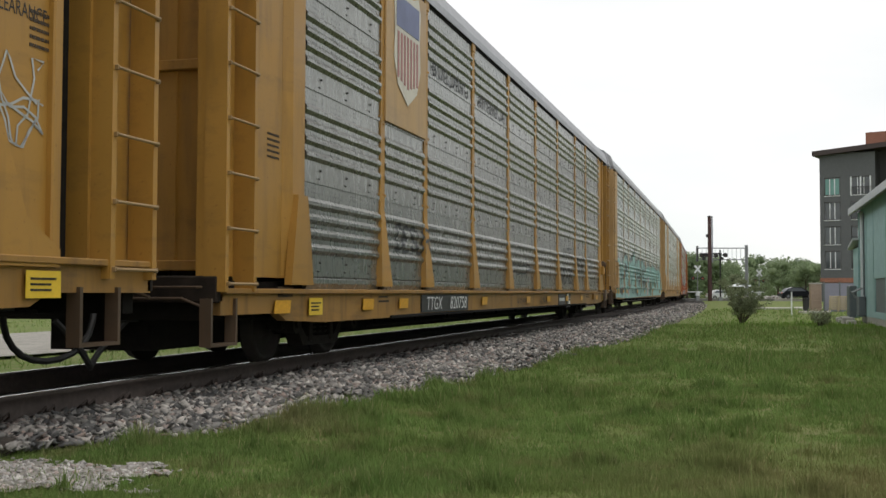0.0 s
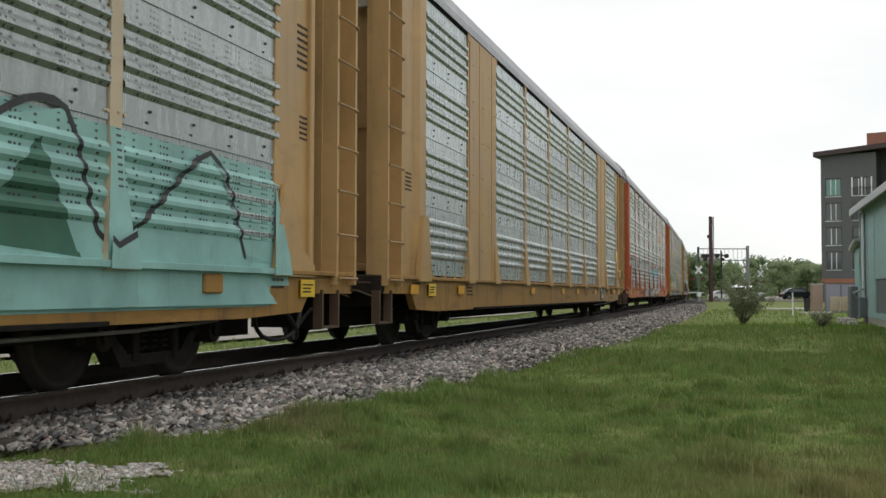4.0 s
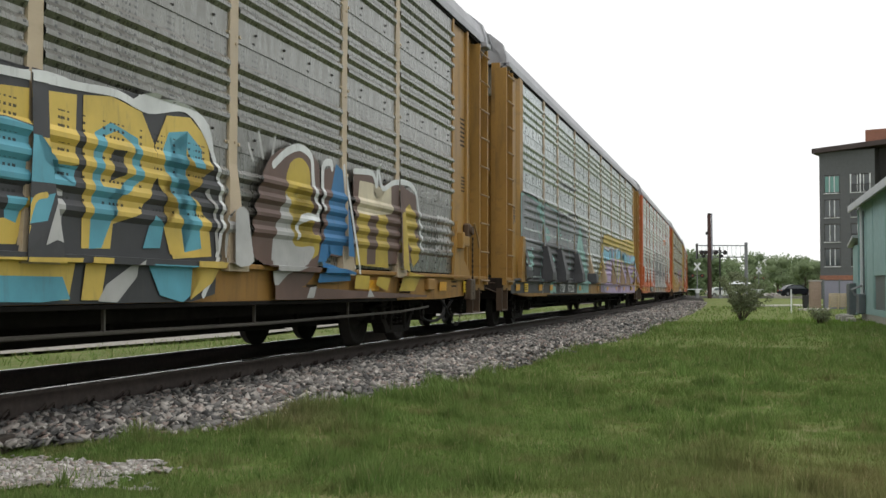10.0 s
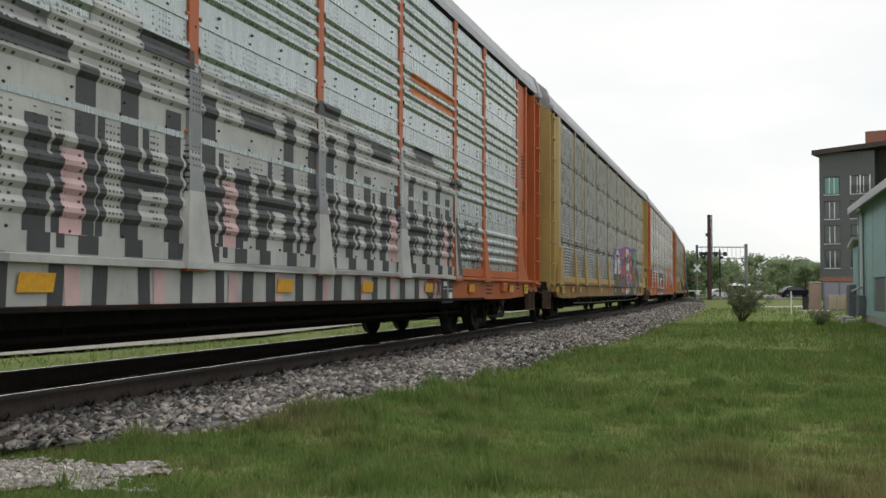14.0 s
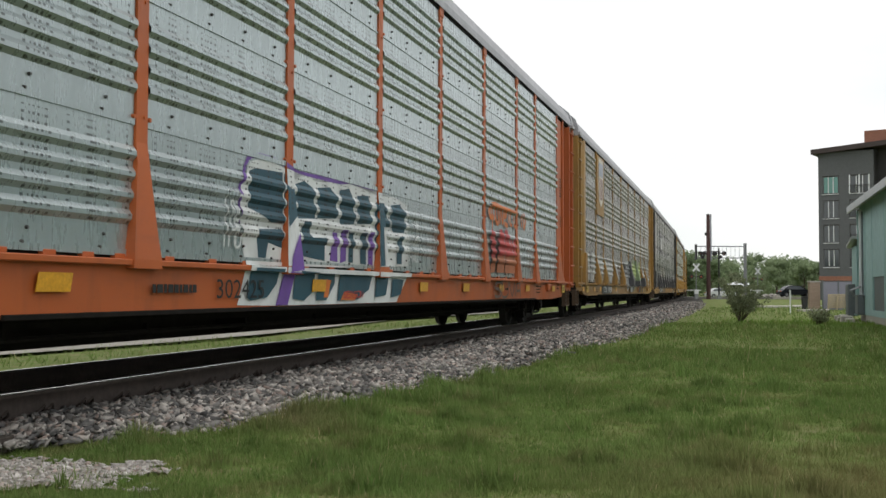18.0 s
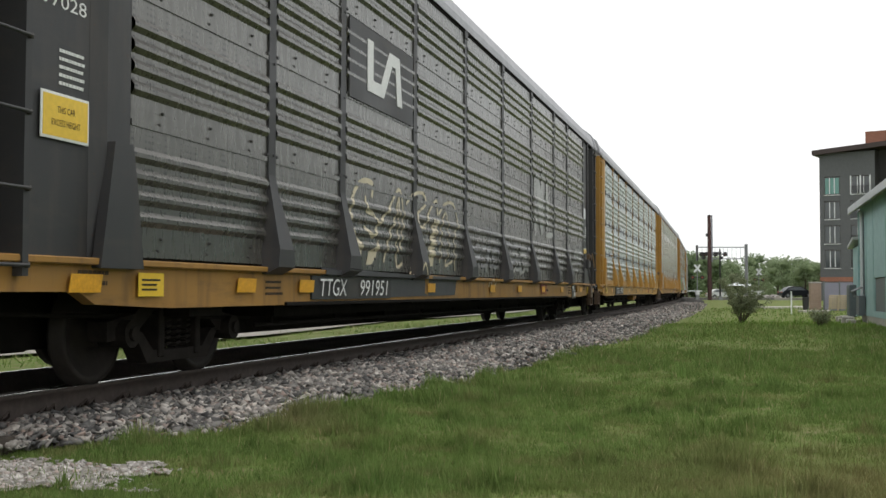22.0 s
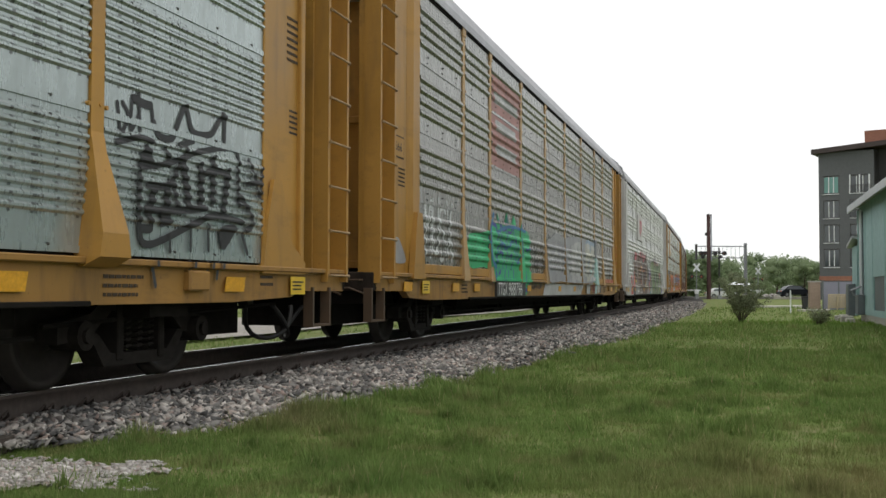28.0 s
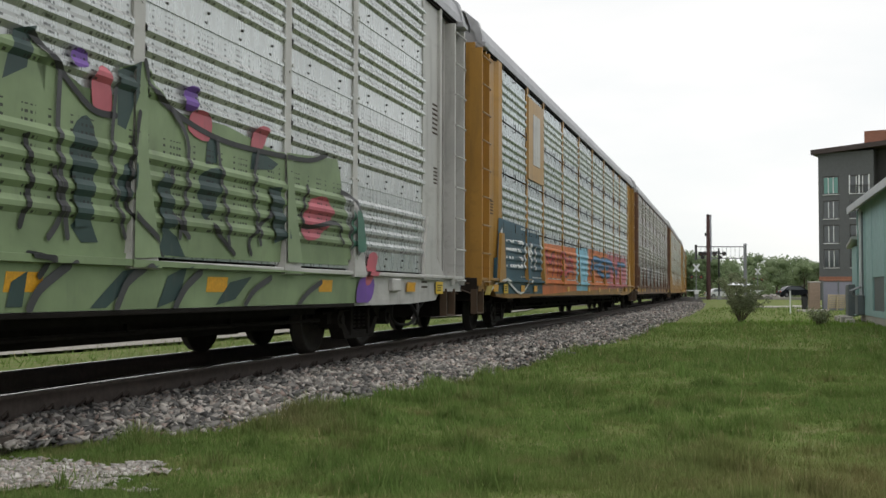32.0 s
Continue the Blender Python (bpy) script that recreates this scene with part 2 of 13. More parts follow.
GALV_DARK = sheet("dark_weathered_sheet", (0.153, 0.147, 0.132), (0.062, 0.056, 0.050), 0.7)
GALV_DULL = sheet("dull_galvanised_sheet", (0.250, 0.254, 0.244), (0.105, 0.105, 0.095), 0.5)
GALV_WHITE = sheet("pale_wall_sheet", (0.566, 0.587, 0.582), (0.330, 0.318, 0.300), 0.4)
ROOFM = plain("weathered_roof_steel", (0.36, 0.36, 0.38), 0.5, 0.3, 0.15, 5)
# grimy undergear; its near-black also paints the shade in gaps, slots and eaves
GRIME_SHADE = plain("grimy_undergear_steel", (0.014, 0.012, 0.0105), 0.95, 0.0, 0.35, 9)
BOLTM = plain("dull_bolt_steel", (0.05, 0.048, 0.046), 0.7, 0.2, 0.3, 20)
FRAMEM = plain("dusty_cast_steel", (0.020, 0.017, 0.015), 0.85, 0.0, 0.35, 9)
WHEELM = plain("brown_wheel_steel", (0.024, 0.019, 0.016), 0.7, 0.2, 0.3, 14)
TREAD = plain("polished_rail_steel", (0.72, 0.71, 0.69), 0.14, 0.95, 0.06, 20, 0.02)
RAILM = plain("rusty_rail_steel", (0.062, 0.047, 0.040), 0.8, 0.1, 0.3, 18)
RUNGM = paint("rung_paint", (0.336, 0.216, 0.096), 0.4)
RUBBER = plain("black_rubber", (0.018, 0.018, 0.018), 0.6)
WOODTIE = plain("creosoted_timber", (0.06, 0.048, 0.038), 0.85, 0, 0.3, 16)
REFLECT = plain("yellow_reflective_sheet", (0.66, 0.33, 0.018), 0.4, 0, 0.2, 30, 0.05)
STICKER = plain("yellow_sticker", (0.75, 0.50, 0.04), 0.4, 0, 0.08, 30, 0.05)
GREENTAG = plain("lime_green_card", (0.42, 0.80, 0.20), 0.5, 0, 0.05, 30, 0.0)
BLACKINK = plain("black_lettering", (0.012, 0.012, 0.013), 0.6, 0, 0.1, 30, 0.0)
WHITEINK = plain("white_lettering", (0.72, 0.73, 0.72), 0.6, 0, 0.1, 30, 0.0)
SPRAY = {}


def spray_paint(c):
    if c not in SPRAY:
        k = Net("spray_paint_" + c)
        base = COLOURS[c]
        g, d = k.noise(2.2, 4), k.noise(3, 6, 0.7, stretch=(4, 4, 1))
        q = k.mix(k.span(g, 0.35, 0.7), scaled(base, 0.82), scaled(base, 1.12))
        q = k.mix(k.span(d, 0.55, 0.85, 0, 0.5), q, (0.10, 0.095, 0.085))
        # the wall's small air holes show through the paint
        sep = k.n.new("ShaderNodeSeparateXYZ")
        k.l.new(k.tc.outputs["Object"], sep.inputs[0])
        w = k.math("MULTIPLY", k.math("FRACT", k.math("DIVIDE", k.math("SUBTRACT", sep.outputs[2], 1.045), 1.0)), 1.0)

        def teeth(v, pitch, shift=0.0):
            return k.math("ABSOLUTE", k.math("SUBTRACT", k.math("FRACT", k.math("ADD", k.math("DIVIDE", v, pitch), 400.0 + shift)), 0.5))
        hole = hole_pattern(k, teeth, sep.outputs[0], w)
        hole = k.math("MULTIPLY", hole, k.math("MULTIPLY", k.math("LESS_THAN", k.math("ABSOLUTE", k.math("ADD", sep.outputs[1], 1.508)), 0.030), k.math("GREATER_THAN", sep.outputs[2], 1.06)))
        q = k.mix(k.math("MULTIPLY", hole, 0.9), q, (0.014, 0.014, 0.015))
        SPRAY[c] = k.done(q, 0.55)
    return SPRAY[c]


COLOURS = dict(black=(0.02, 0.02, 0.022), white=(0.68, 0.70, 0.70), turquoise=(0.24, 0.44, 0.41), teal=(0.03, 0.25, 0.30), navy=(0.016, 0.022, 0.034),
               blue=(0.03, 0.16, 0.35), sky=(0.22, 0.50, 0.65), green=(0.03, 0.42, 0.17), lime=(0.36, 0.45, 0.14), sage=(0.195, 0.262, 0.140),
               darkgreen=(0.04, 0.13, 0.09), yellow=(0.66, 0.46, 0.05), mustard=(0.46, 0.34, 0.05), orange=(0.60, 0.16, 0.03), red=(0.50, 0.05, 0.05),
               pink=(0.65, 0.25, 0.28), rose=(0.46, 0.11, 0.14), purple=(0.16, 0.07, 0.34), lilac=(0.42, 0.32, 0.52), brown=(0.13, 0.078, 0.062),
               grey=(0.30, 0.30, 0.31), silver=(0.44, 0.44, 0.43), charcoal=(0.05, 0.05, 0.055), cream=(0.62, 0.55, 0.40), khaki=(0.42, 0.40, 0.16),
               ochre=(0.33, 0.18, 0.045), chalk=(0.56, 0.56, 0.55), petrol=(0.018, 0.075, 0.11), cyan=(0.11, 0.36, 0.46), gold=(0.62, 0.45, 0.10), indigo=(0.055, 0.075, 0.30), spruce=(0.030, 0.058, 0.056), shieldblue=(0.13, 0.15, 0.27), shieldred=(0.40, 0.17, 0.15), putty=(0.50, 0.49, 0.42), cloud=(0.28, 0.36, 0.46), haze=(0.27, 0.27, 0.25), rust=(0.42, 0.13, 0.05), ash=(0.235, 0.245, 0.26), oldred=(0.36, 0.17, 0.15), oldblue=(0.36, 0.38, 0.46), oldrose=(0.48, 0.36, 0.34), blush=(0.56, 0.38, 0.39), mint=(0.36, 0.55, 0.52))


# ---- ground, ballast and rails ----
def grass_floor():
    k = Net("meadow_soil")
    p = k.world_pos()
    a, b, c = k.noise(0.35, 5, vec=p), k.noise(3.5, 6, 0.7, vec=p), k.noise(30, 4, 0.7, vec=p)
    col = k.mix(k.span(a, 0.35, 0.65), (0.120, 0.175, 0.042), (0.145, 0.195, 0.056))
    col = k.mix(k.span(b, 0.46, 0.66, 0, 0.85), col, (0.25, 0.20, 0.12))
    col = k.mix(k.span(c, 0.35, 0.7, 0, 0.5), col, (0.105, 0.130, 0.036))
    k.bump(c, 0.6, 0.03)
    k.put(k.b.inputs["Specular IOR Level"], 0.1)
    return k.done(col, 0.9)


GROUNDM = grass_floor()
STONEM = None


def stone_mat(name, lo, hi, pinkish=0.15):
    k = Net(name)
    r = k.math("ADD", k.math("MULTIPLY", k.island(), 0.85), k.math("MULTIPLY", k.random(), 0.15))
    g = k.noise(25, 5, 0.65, vec=k.world_pos())
    c = k.mix(k.math("POWER", r, 2.7), lo, hi)
    c = k.mix(k.span(k.math("FRACT", k.math("MULTIPLY", r, 7.31)), 0.8, 0.95, 0, pinkish * 4), c, (0.40, 0.27, 0.22))
    patch = k.noise(1.1, 4, vec=k.world_pos())
    c = k.mix(k.span(patch, 0.50, 0.66, 0, 0.25), c, scaled(hi, 0.85))
    c = k.mix(k.span(patch, 0.48, 0.32, 0, 0.45), c, scaled(lo, 0.8))
    c = k.mix(k.span(g, 0.4, 0.75, 0, 0.5), c, scaled(lo, 0.9))
    k.bump(g, 0.3, 0.008)
    return k.done(c, 0.85)


STONEM = stone_mat("crushed_limestone", (0.062, 0.062, 0.062), (0.62, 0.575, 0.52))
# dark tone puts the shade under the train into the stones
TRAIN_SHADE_STONE = stone_mat("oil_darkened_stone", (0.018, 0.017, 0.016), (0.07, 0.065, 0.06), 0.0)
GRAVELM = stone_mat("pale_gravel", (0.34, 0.32, 0.30), (0.70, 0.67, 0.63))
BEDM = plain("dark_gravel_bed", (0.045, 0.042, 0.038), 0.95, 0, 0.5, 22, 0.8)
PATHM = plain("pale_gravel_bed", (0.30, 0.28, 0.245), 0.95, 0, 0.4, 26, 0.8)


def toe_at(s):
    """How far the ballast reaches from the track's centre on the near side."""
    return float(np.interp(s, [-30, 5, 7.2, 8.7, 11.6, 15.8, 25, 60], [1.1, 1.1, 1.2, 2.1, 2.55, 2.75, 3.3, 3.6]))


def ground_z(x, y):
    return 0.02 * math.sin(x * 0.9 + y * 0.3) + 0.025 * math.sin(y * 0.7 - x * 0.4)


def build_ground():
    # one sheet, finer near the camera, to the horizon
    xs = np.concatenate([[-2500, -900, -400, -200, -100, -60], np.arange(-40, 60, 1.5), [70, 100, 200, 400, 900, 2500]])
    ys = np.concatenate([[-600, -200, -80, -30], np.arange(-12, 60, 1.5), [70, 90, 120, 160, 220, 320, 500, 900, 2000, 3500]])
    X, Y = np.meshgrid(xs, ys)
    near = np.clip(1 - np.hypot(X, Y) / 90, 0, 1)
    Z = (0.02 * np.sin(X * 0.9 + Y * 0.3) + 0.025 * np.sin(Y * 0.7 - X * 0.4)) * near
    n, m = X.shape
    i = np.arange(n * m).reshape(n, m)
    f = np.stack([i[:-1, :-1], i[:-1, 1:], i[1:, 1:], i[1:, :-1]], -1).reshape(-1, 4)
    g = new("ground", raw_mesh("ground", np.stack([X, Y, Z], -1).reshape(-1, 3), f, GROUNDM, True))
    tagged(g, "rough green meadow with worn brown patches", "ground", kind="structure")


def build_ballast():
    s = np.concatenate([np.arange(-60, 60, 1.0), np.arange(60, 520, 6)])
    rows = []
    for q in s:
        t = toe_at(q)
        a = min(0.5, (t - 0.8) * 0.5)
        sec = [(-t, -0.04), (-t + a, 0.06), (-t + a * 1.4 if t < 1.7 else -1.5, 0.11), (-0.8, 0.10), (0, 0.10), (0.8, 0.10), (1.5, 0.11), (2.3, 0.04), (2.9, -0.06)]
        for o, z in sec:
            x, y, _ = along(q, o)
            rows.append((x, y, z + 0.012 * math.sin(q * 2.1 + o * 5)))
    k = 9
    i = np.arange(len(rows)).reshape(-1, k)
    f = np.stack([i[:-1, :-1], i[:-1, 1:], i[1:, 1:], i[1:, :-1]], -1).reshape(-1, 4)
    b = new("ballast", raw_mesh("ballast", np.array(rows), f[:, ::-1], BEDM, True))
    return tagged(b, "grey crushed limestone ballast shoulder along the rails", "ballast", kind="structure")


def stone_shapes(count=10):
    """Angular broken stones: hulls of a few scattered points."""
    out = []
    for k in range(count):
        rnd = random.Random(k)
        bm = bmesh.new()
        for _ in range(8):
            bm.verts.new((rnd.uniform(-1.25, 1.25), rnd.uniform(-0.9, 0.9), rnd.uniform(-0.6, 0.6)))
        hull = bmesh.ops.convex_hull(bm, input=bm.verts[:])
        bmesh.ops.delete(bm, geom=[v for v in bm.verts if not v.link_faces], context="VERTS")
        bmesh.ops.triangulate(bm, faces=bm.faces[:])
        bmesh.ops.recalc_face_normals(bm, faces=bm.faces[:])
        bm.verts.index_update()
        bm.verts.ensure_lookup_table()
        out.append((np.array([v.co[:] for v in bm.verts]), np.array([[v.index for v in f.verts] for f in bm.faces])))
        bm.free()
    return out


STONES = stone_shapes()


def scatter_stones(name, pts, sizes, mat, label, category, parent=None):
    """Many stones in one mesh."""
    rng = np.random.default_rng(5)
    V, F, n = [], [], 0
    kinds = rng.integers(0, len(STONES), len(pts))
    for k, (v0, f0) in enumerate(STONES):
        p, r = pts[kinds == k], sizes[kinds == k]
        a, tilt = rng.uniform(0, 6.28, len(p)), rng.uniform(-0.5, 0.5, len(p))
        c, s = np.cos(a)[:, None], np.sin(a)[:, None]
        q = v0[None] * r[:, None, None]
        x, y, z = q[..., 0], q[..., 1], q[..., 2]
        z2 = z + x * np.sin(tilt)[:, None]
        w = np.stack([x * c - y * s, x * s + y * c, z2], -1) + p[:, None, :]
        V.append(w.reshape(-1, 3))
        F.append((f0[None] + (np.arange(len(p)) * len(v0))[:, None, None] + n).reshape(-1, 3))
        n += len(p) * len(v0)
    ob = new(name, raw_mesh(name, np.concatenate(V), np.concatenate(F), mat))
    if parent:
        ob.parent = parent
        ob["kind"], ob["label"] = "stuff", label
        return ob
    return tagged(ob, label, category, kind="stuff")


def build_stones(ballast):
    rng = np.random.default_rng(3)
    pts, size = [], []
    for s0, s1, per in ((2, 8, 700), (8, 16, 1100), (16, 30, 620), (30, 55, 200), (55, 100, 60)):
        n = int((s1 - s0) * per)
        for s in rng.uniform(s0, s1, n):
            t = toe_at(s) + 0.15
            o = -t + (t - 0.85) * rng.random() ** 0.8
            x, y, _ = along(s, o)
            z = np.interp(t + o, [-0.1, 0.5, 0.9], [-0.03, 0.065, 0.105]) if t > 1.7 else np.interp(t + o, [-0.1, 0.2, 0.4], [0.0, 0.06, 0.10])
            pts.append((x, y, z + 0.01 + 0.02 * rng.random()))
            size.append((0.020 + 0.042 * rng.random() ** 1.5) * (1 if s < 30 else 1.3))
    pts, size = np.array(pts), np.array(size)
    scatter_stones("ballast_stone_spread", pts, size, STONEM, "grey and white crushed ballast stones", "stones", ballast)
    # between and beyond the rails: near-black stones stand in for the train's shade
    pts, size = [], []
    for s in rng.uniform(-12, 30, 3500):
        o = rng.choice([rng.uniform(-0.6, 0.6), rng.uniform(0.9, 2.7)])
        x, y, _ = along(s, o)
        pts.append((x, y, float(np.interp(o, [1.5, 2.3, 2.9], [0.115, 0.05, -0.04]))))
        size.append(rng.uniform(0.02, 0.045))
    scatter_stones("ballast_stone_spread", np.array(pts), np.array(size), TRAIN_SHADE_STONE, "ballast stones between and beyond the rails, darkened for the train's shade", "stones", ballast)
    # single stones beside the near rail
    metas = []
    for v, f in STONES:
        metas.append(raw_mesh("stone", v, f, STONEM))
    for i in range(280):
        s, t = rng.uniform(2.5, 9.5), 0
        t = toe_at(s)
        o = -rng.uniform(min(1.2, t - 0.2), t + 0.05)
        x, y, _ = along(s, o)
        r = rng.uniform(0.024, 0.048)
        z = float(np.interp(t + o, [-0.1, 0.5, 0.9], [-0.01, 0.085, 0.125]) if t > 1.7 else np.interp(t + o, [-0.1, 0.2, 0.4], [0.01, 0.07, 0.115]))
        ob = part("stone", metas[i % len(metas)], ballast, at=Matrix.LocRotScale((x, y, z), Euler((rng.uniform(-.4, .4), rng.uniform(-.4, .4), rng.uniform(0, 6))), (r, r, r)))


def build_rails():
    # foot, web and head of a T-rail, 0.18 m high; the polished running band is a part
    prof = [(-0.076, 0), (0.076, 0), (0.076, 0.012), (0.012, 0.035), (0.010, 0.135), (0.036, 0.150), (0.038, 0.176), (0.028, 0.182), (-0.028, 0.182), (-0.038, 0.176), (-0.036, 0.150), (-0.010, 0.135), (-0.012, 0.035), (-0.076, 0.012)]
    s = np.concatenate([np.arange(-60, 60, 2.0), np.arange(60, 520, 8)])
    for side in (-1, 1):
        V = []
        for q in s:
            for a, z in prof:
                x, y, _ = along(q, side * 0.7525 + a)
                V.append((x, y, RAIL - 0.182 + z))
        k = len(prof)
        i = np.arange(len(V)).reshape(-1, k)
        j = np.roll(i, -1, axis=1)
        f = np.stack([i[:-1], j[:-1], j[1:], i[1:]], -1).reshape(-1, 4)
        r = new("rail", raw_mesh("rail", np.array(V), f, RAILM))
        tagged(r, "rust-brown steel rail with a polished top", "rail", "rails of the track")
        V = []
        for q in s:
            for a in (-0.024, 0.024):
                x, y, _ = along(q, side * 0.7525 + a)
                V.append((x, y, RAIL + 0.003))
            for a in (0.024, -0.024):
                x, y, _ = along(q, side * 0.7525 + a)
                V.append((x, y, RAIL - 0.001))
        i = np.arange(len(V)).reshape(-1, 4)
        j = np.roll(i, -1, axis=1)
        f = np.stack([i[:-1], j[:-1], j[1:], i[1:]], -1).reshape(-1, 4)
        part("running_band", raw_mesh("running_band", np.array(V), f, TREAD), r, "bright polished steel band")
    # sleepers with rail anchors
    tie = Bits().box(-0.115, 0.115, -1.3, 1.3, -0.12, 0.0, 0.008).mesh("sleeper", WOODTIE)
    clip = Bits()
    for e in (-0.05, 0.05):
        clip.pipe([(e - 0.035, 0.06, 0.012), (e - 0.035, 0.11, 0.05), (e, 0.13, 0.085), (e + 0.035, 0.11, 0.05), (e + 0.035, 0.06, 0.012)], 0.011, 5)
    clip = clip.mesh("rail_clip", RAILM)
    plate = Bits().box(-0.09, 0.09, -0.19, 0.19, 0, 0.014, 0.003).mesh("tie_plate", RAILM)
    first = None
    for n in range(-30, 120):
        s = n * 0.52
        x, y, th = along(s)
        m = pose(x, y, RAIL - 0.196, 0, 0, 90 - math.degrees(th))
        t = new("sleeper", tie)
        t.matrix_basis = m
        tagged(t, "dark creosoted timber sleeper sunk in ballast", "sleeper", "sleepers of the track")
        if -8 < n < 46:
            part("tie_plate", plate, t, at=pose(0, -0.7525, 0))
            tagged(part("rail_clip", clip, t, at=pose(0, -0.7525, 0.012, 0, 0, 180)), kind="stuff")


def build_far_side():
    """Gravel track and bank beyond the rails."""
    V = []
    s = np.arange(-60, 200, 4.0)
    for q in s:
        for o, z in ((5.2, 0.03), (7.5, 0.06), (9.8, 0.05), (11.5, 0.03)):
            x, y, _ = along(q, o + 0.5 * math.sin(q * 0.21))
            V.append((x, y, z + 0.03))
    i = np.arange(len(V)).reshape(-1, 4)
    f = np.stack([i[:-1, :-1], i[:-1, 1:], i[1:, 1:], i[1:, :-1]], -1).reshape(-1, 4)
    tagged(new("gravel_track", raw_mesh("gravel_track", np.array(V), f[:, ::-1], PATHM, True)), "pale gravel service track beyond the rails", "track", kind="structure")


build_ground()
BALLAST = build_ballast()
build_rails()
build_far_side()


# ---- the railway cars: x runs rearwards, the camera's side is y = -1.5, z = 0 is the rail head ----
SHEET_H, SHEET_Z, TOP = 1.0, 1.045, 5.07
POSTS = [-11.5, -9.02, -7.11, -4.33, -1.54, 1.25, 4.06, 6.83, 8.78, 11.6]
REAR = 0.3  # the rear end stands this much further out


RIBS = {"A": (0.215, 0.162, 4, 0.032, 0.042, 0.034), "B": (0.06, 0.0745, 11, 0.018, 0.022, 0.014), "D": (0.15, 0.162, 4, 0.030, 0.042, 0.034), "C": (0.24, 0.0775, 9, 0.019, 0.020, 0.016)}


def rib(w, kind="A"):
    """Depth of the folded sheet at the height w within a sheet."""
    a, pitch, n, deep, slope, flat = RIBS[kind]
    if w < a or w > a + pitch * n:
        return 0.0
    q = (w - a) % pitch
    return deep * min(1.0, max(0.0, min(q / slope, (2 * slope + flat - q) / slope)))


def folds(kind):
    a, pitch, n, deep, slope, flat = RIBS[kind]
    top = SHEET_H - (0.05 if kind in "BD" else 0.0)
    w = [0.0, a]
    for k in range(n):
        b = a + pitch * k
        w += [b + slope, b + slope + flat, b + 2 * slope + flat, b + pitch]
    return [q for q in w if q < top - 0.004] + [top]


FOLDS = {k: folds(k) for k in RIBS}


def wall_y(z, kind):
    return -1.484 - rib((z - SHEET_Z) % SHEET_H, kind)


def make_sheet(width, kind):
    def make(b):
        h = width / 2
        v = []
        for w in FOLDS[kind]:
            y = -rib(w, kind)
            v += [(-h, y, w), (h, y, w)]
        n = len(FOLDS[kind])
        b.add(v, [(2 * i, 2 * i + 1, 2 * i + 3, 2 * i + 2) for i in range(n - 1)])
        # lapped lower edge and bolts in the flat strips
        b.box(-h, h, -0.012, 0.0, -0.02, 0.03)
        b.alt = len(b.f)
        k = max(2, int(width / 0.62))
        for i in range(k):
            x = -h + (i + 0.5) * width / k
            for z in ((0.035, 0.13) if kind == "A" else (0.03, 0.9)):
                b.tube((x + (0.05 if z == 0.13 else 0), 0, z), (x + (0.05 if z == 0.13 else 0), -0.02, z), 0.015, 6, 0.010)
        if kind in "BD":
            for x in (-h + 0.06, 0.0, h - 0.06):
                b.box(x - 0.014, x + 0.014, -0.042, -0.03, 0.88, 1.05, 0.004)
    return make


def post_y(z, boxy):
    """The front of a side post."""
    return float(np.interp(z, [0.93, 1.0, 1.17, 1.75, 1.9], [-1.53, -1.67, -1.67, -1.53, -1.502] if boxy else [-1.575, -1.575, -1.56, -1.52, -1.502]))


def post_w(z):
    return float(np.interp(z, [0.93, 1.0, 1.17, 1.75, 1.9], [0.20, 0.195, 0.165, 0.085, 0.08]))


def make_post(boxy):
    """A side post with a flared foot, flat or box-shaped."""
    def make(b):
        zs = [0.93, 1.0, 1.17, 1.75, 1.9, TOP + 0.03]
        n = len(zs)
        v = []
        for z in zs:
            w, y = post_w(z), post_y(z, boxy)
            v += [(-w, -1.42, z), (-w, y, z), (w, y, z), (w, -1.42, z)]
        f = []
        for i in range(n - 1):
            f += [(4 * i + j, 4 * i + j + 1, 4 * i + 5 + j, 4 * i + 4 + j) for j in range(3)]
        f += [(0, 1, 2, 3), (4 * n - 4, 4 * n - 3, 4 * n - 2, 4 * n - 1)]
        b.add(v, f)
        b.box(-0.10, 0.10, -1.515, -1.46, TOP - 0.12, TOP + 0.04, 0.006)
        for z in (2.1, 3.0, 4.0, 4.9):
            b.tube((0.03, -1.49, z), (0.03, -1.512, z), 0.014, 6)
        for z in (2.09, 3.08, 4.06):
            for x in (-0.11, 0.11):
                b.tube((x, -1.47, z), (x, -1.51, z), 0.018, 6)
    return make


def make_roof(b):
    """A ribbed arched roof."""
    sec = [(-1.53, 5.08), (-1.53, 5.20), (-1.45, 5.42), (-1.22, 5.60), (-0.8, 5.74), (0, 5.82), (0.8, 5.74), (1.22, 5.60), (1.45, 5.42), (1.53, 5.20), (1.53, 5.08)]
    xs, x = [], -13.3
    while x < 13.7:
        xs += [(x, 0), (x + 0.22, 0), (x + 0.27, 0.03), (x + 0.41, 0.03)]
        x += 0.45
    xs.append((13.8, 0))
    n = len(sec)
    v = []
    for x, d in xs:
        for y, z in sec:
            k = d if 5.5 < z else 0
            v.append((x, y * (1 + k * 0.35), z + k * 0.6))
    f = []
    for i in range(len(xs) - 1):
        f += [(i * n + j, i * n + j + 1, (i + 1) * n + j + 1, (i + 1) * n + j) for j in range(n - 1)]
    m = len(xs) - 1
    f += [tuple(range(n)), tuple(m * n + j for j in range(n))]
    b.add(v, f)


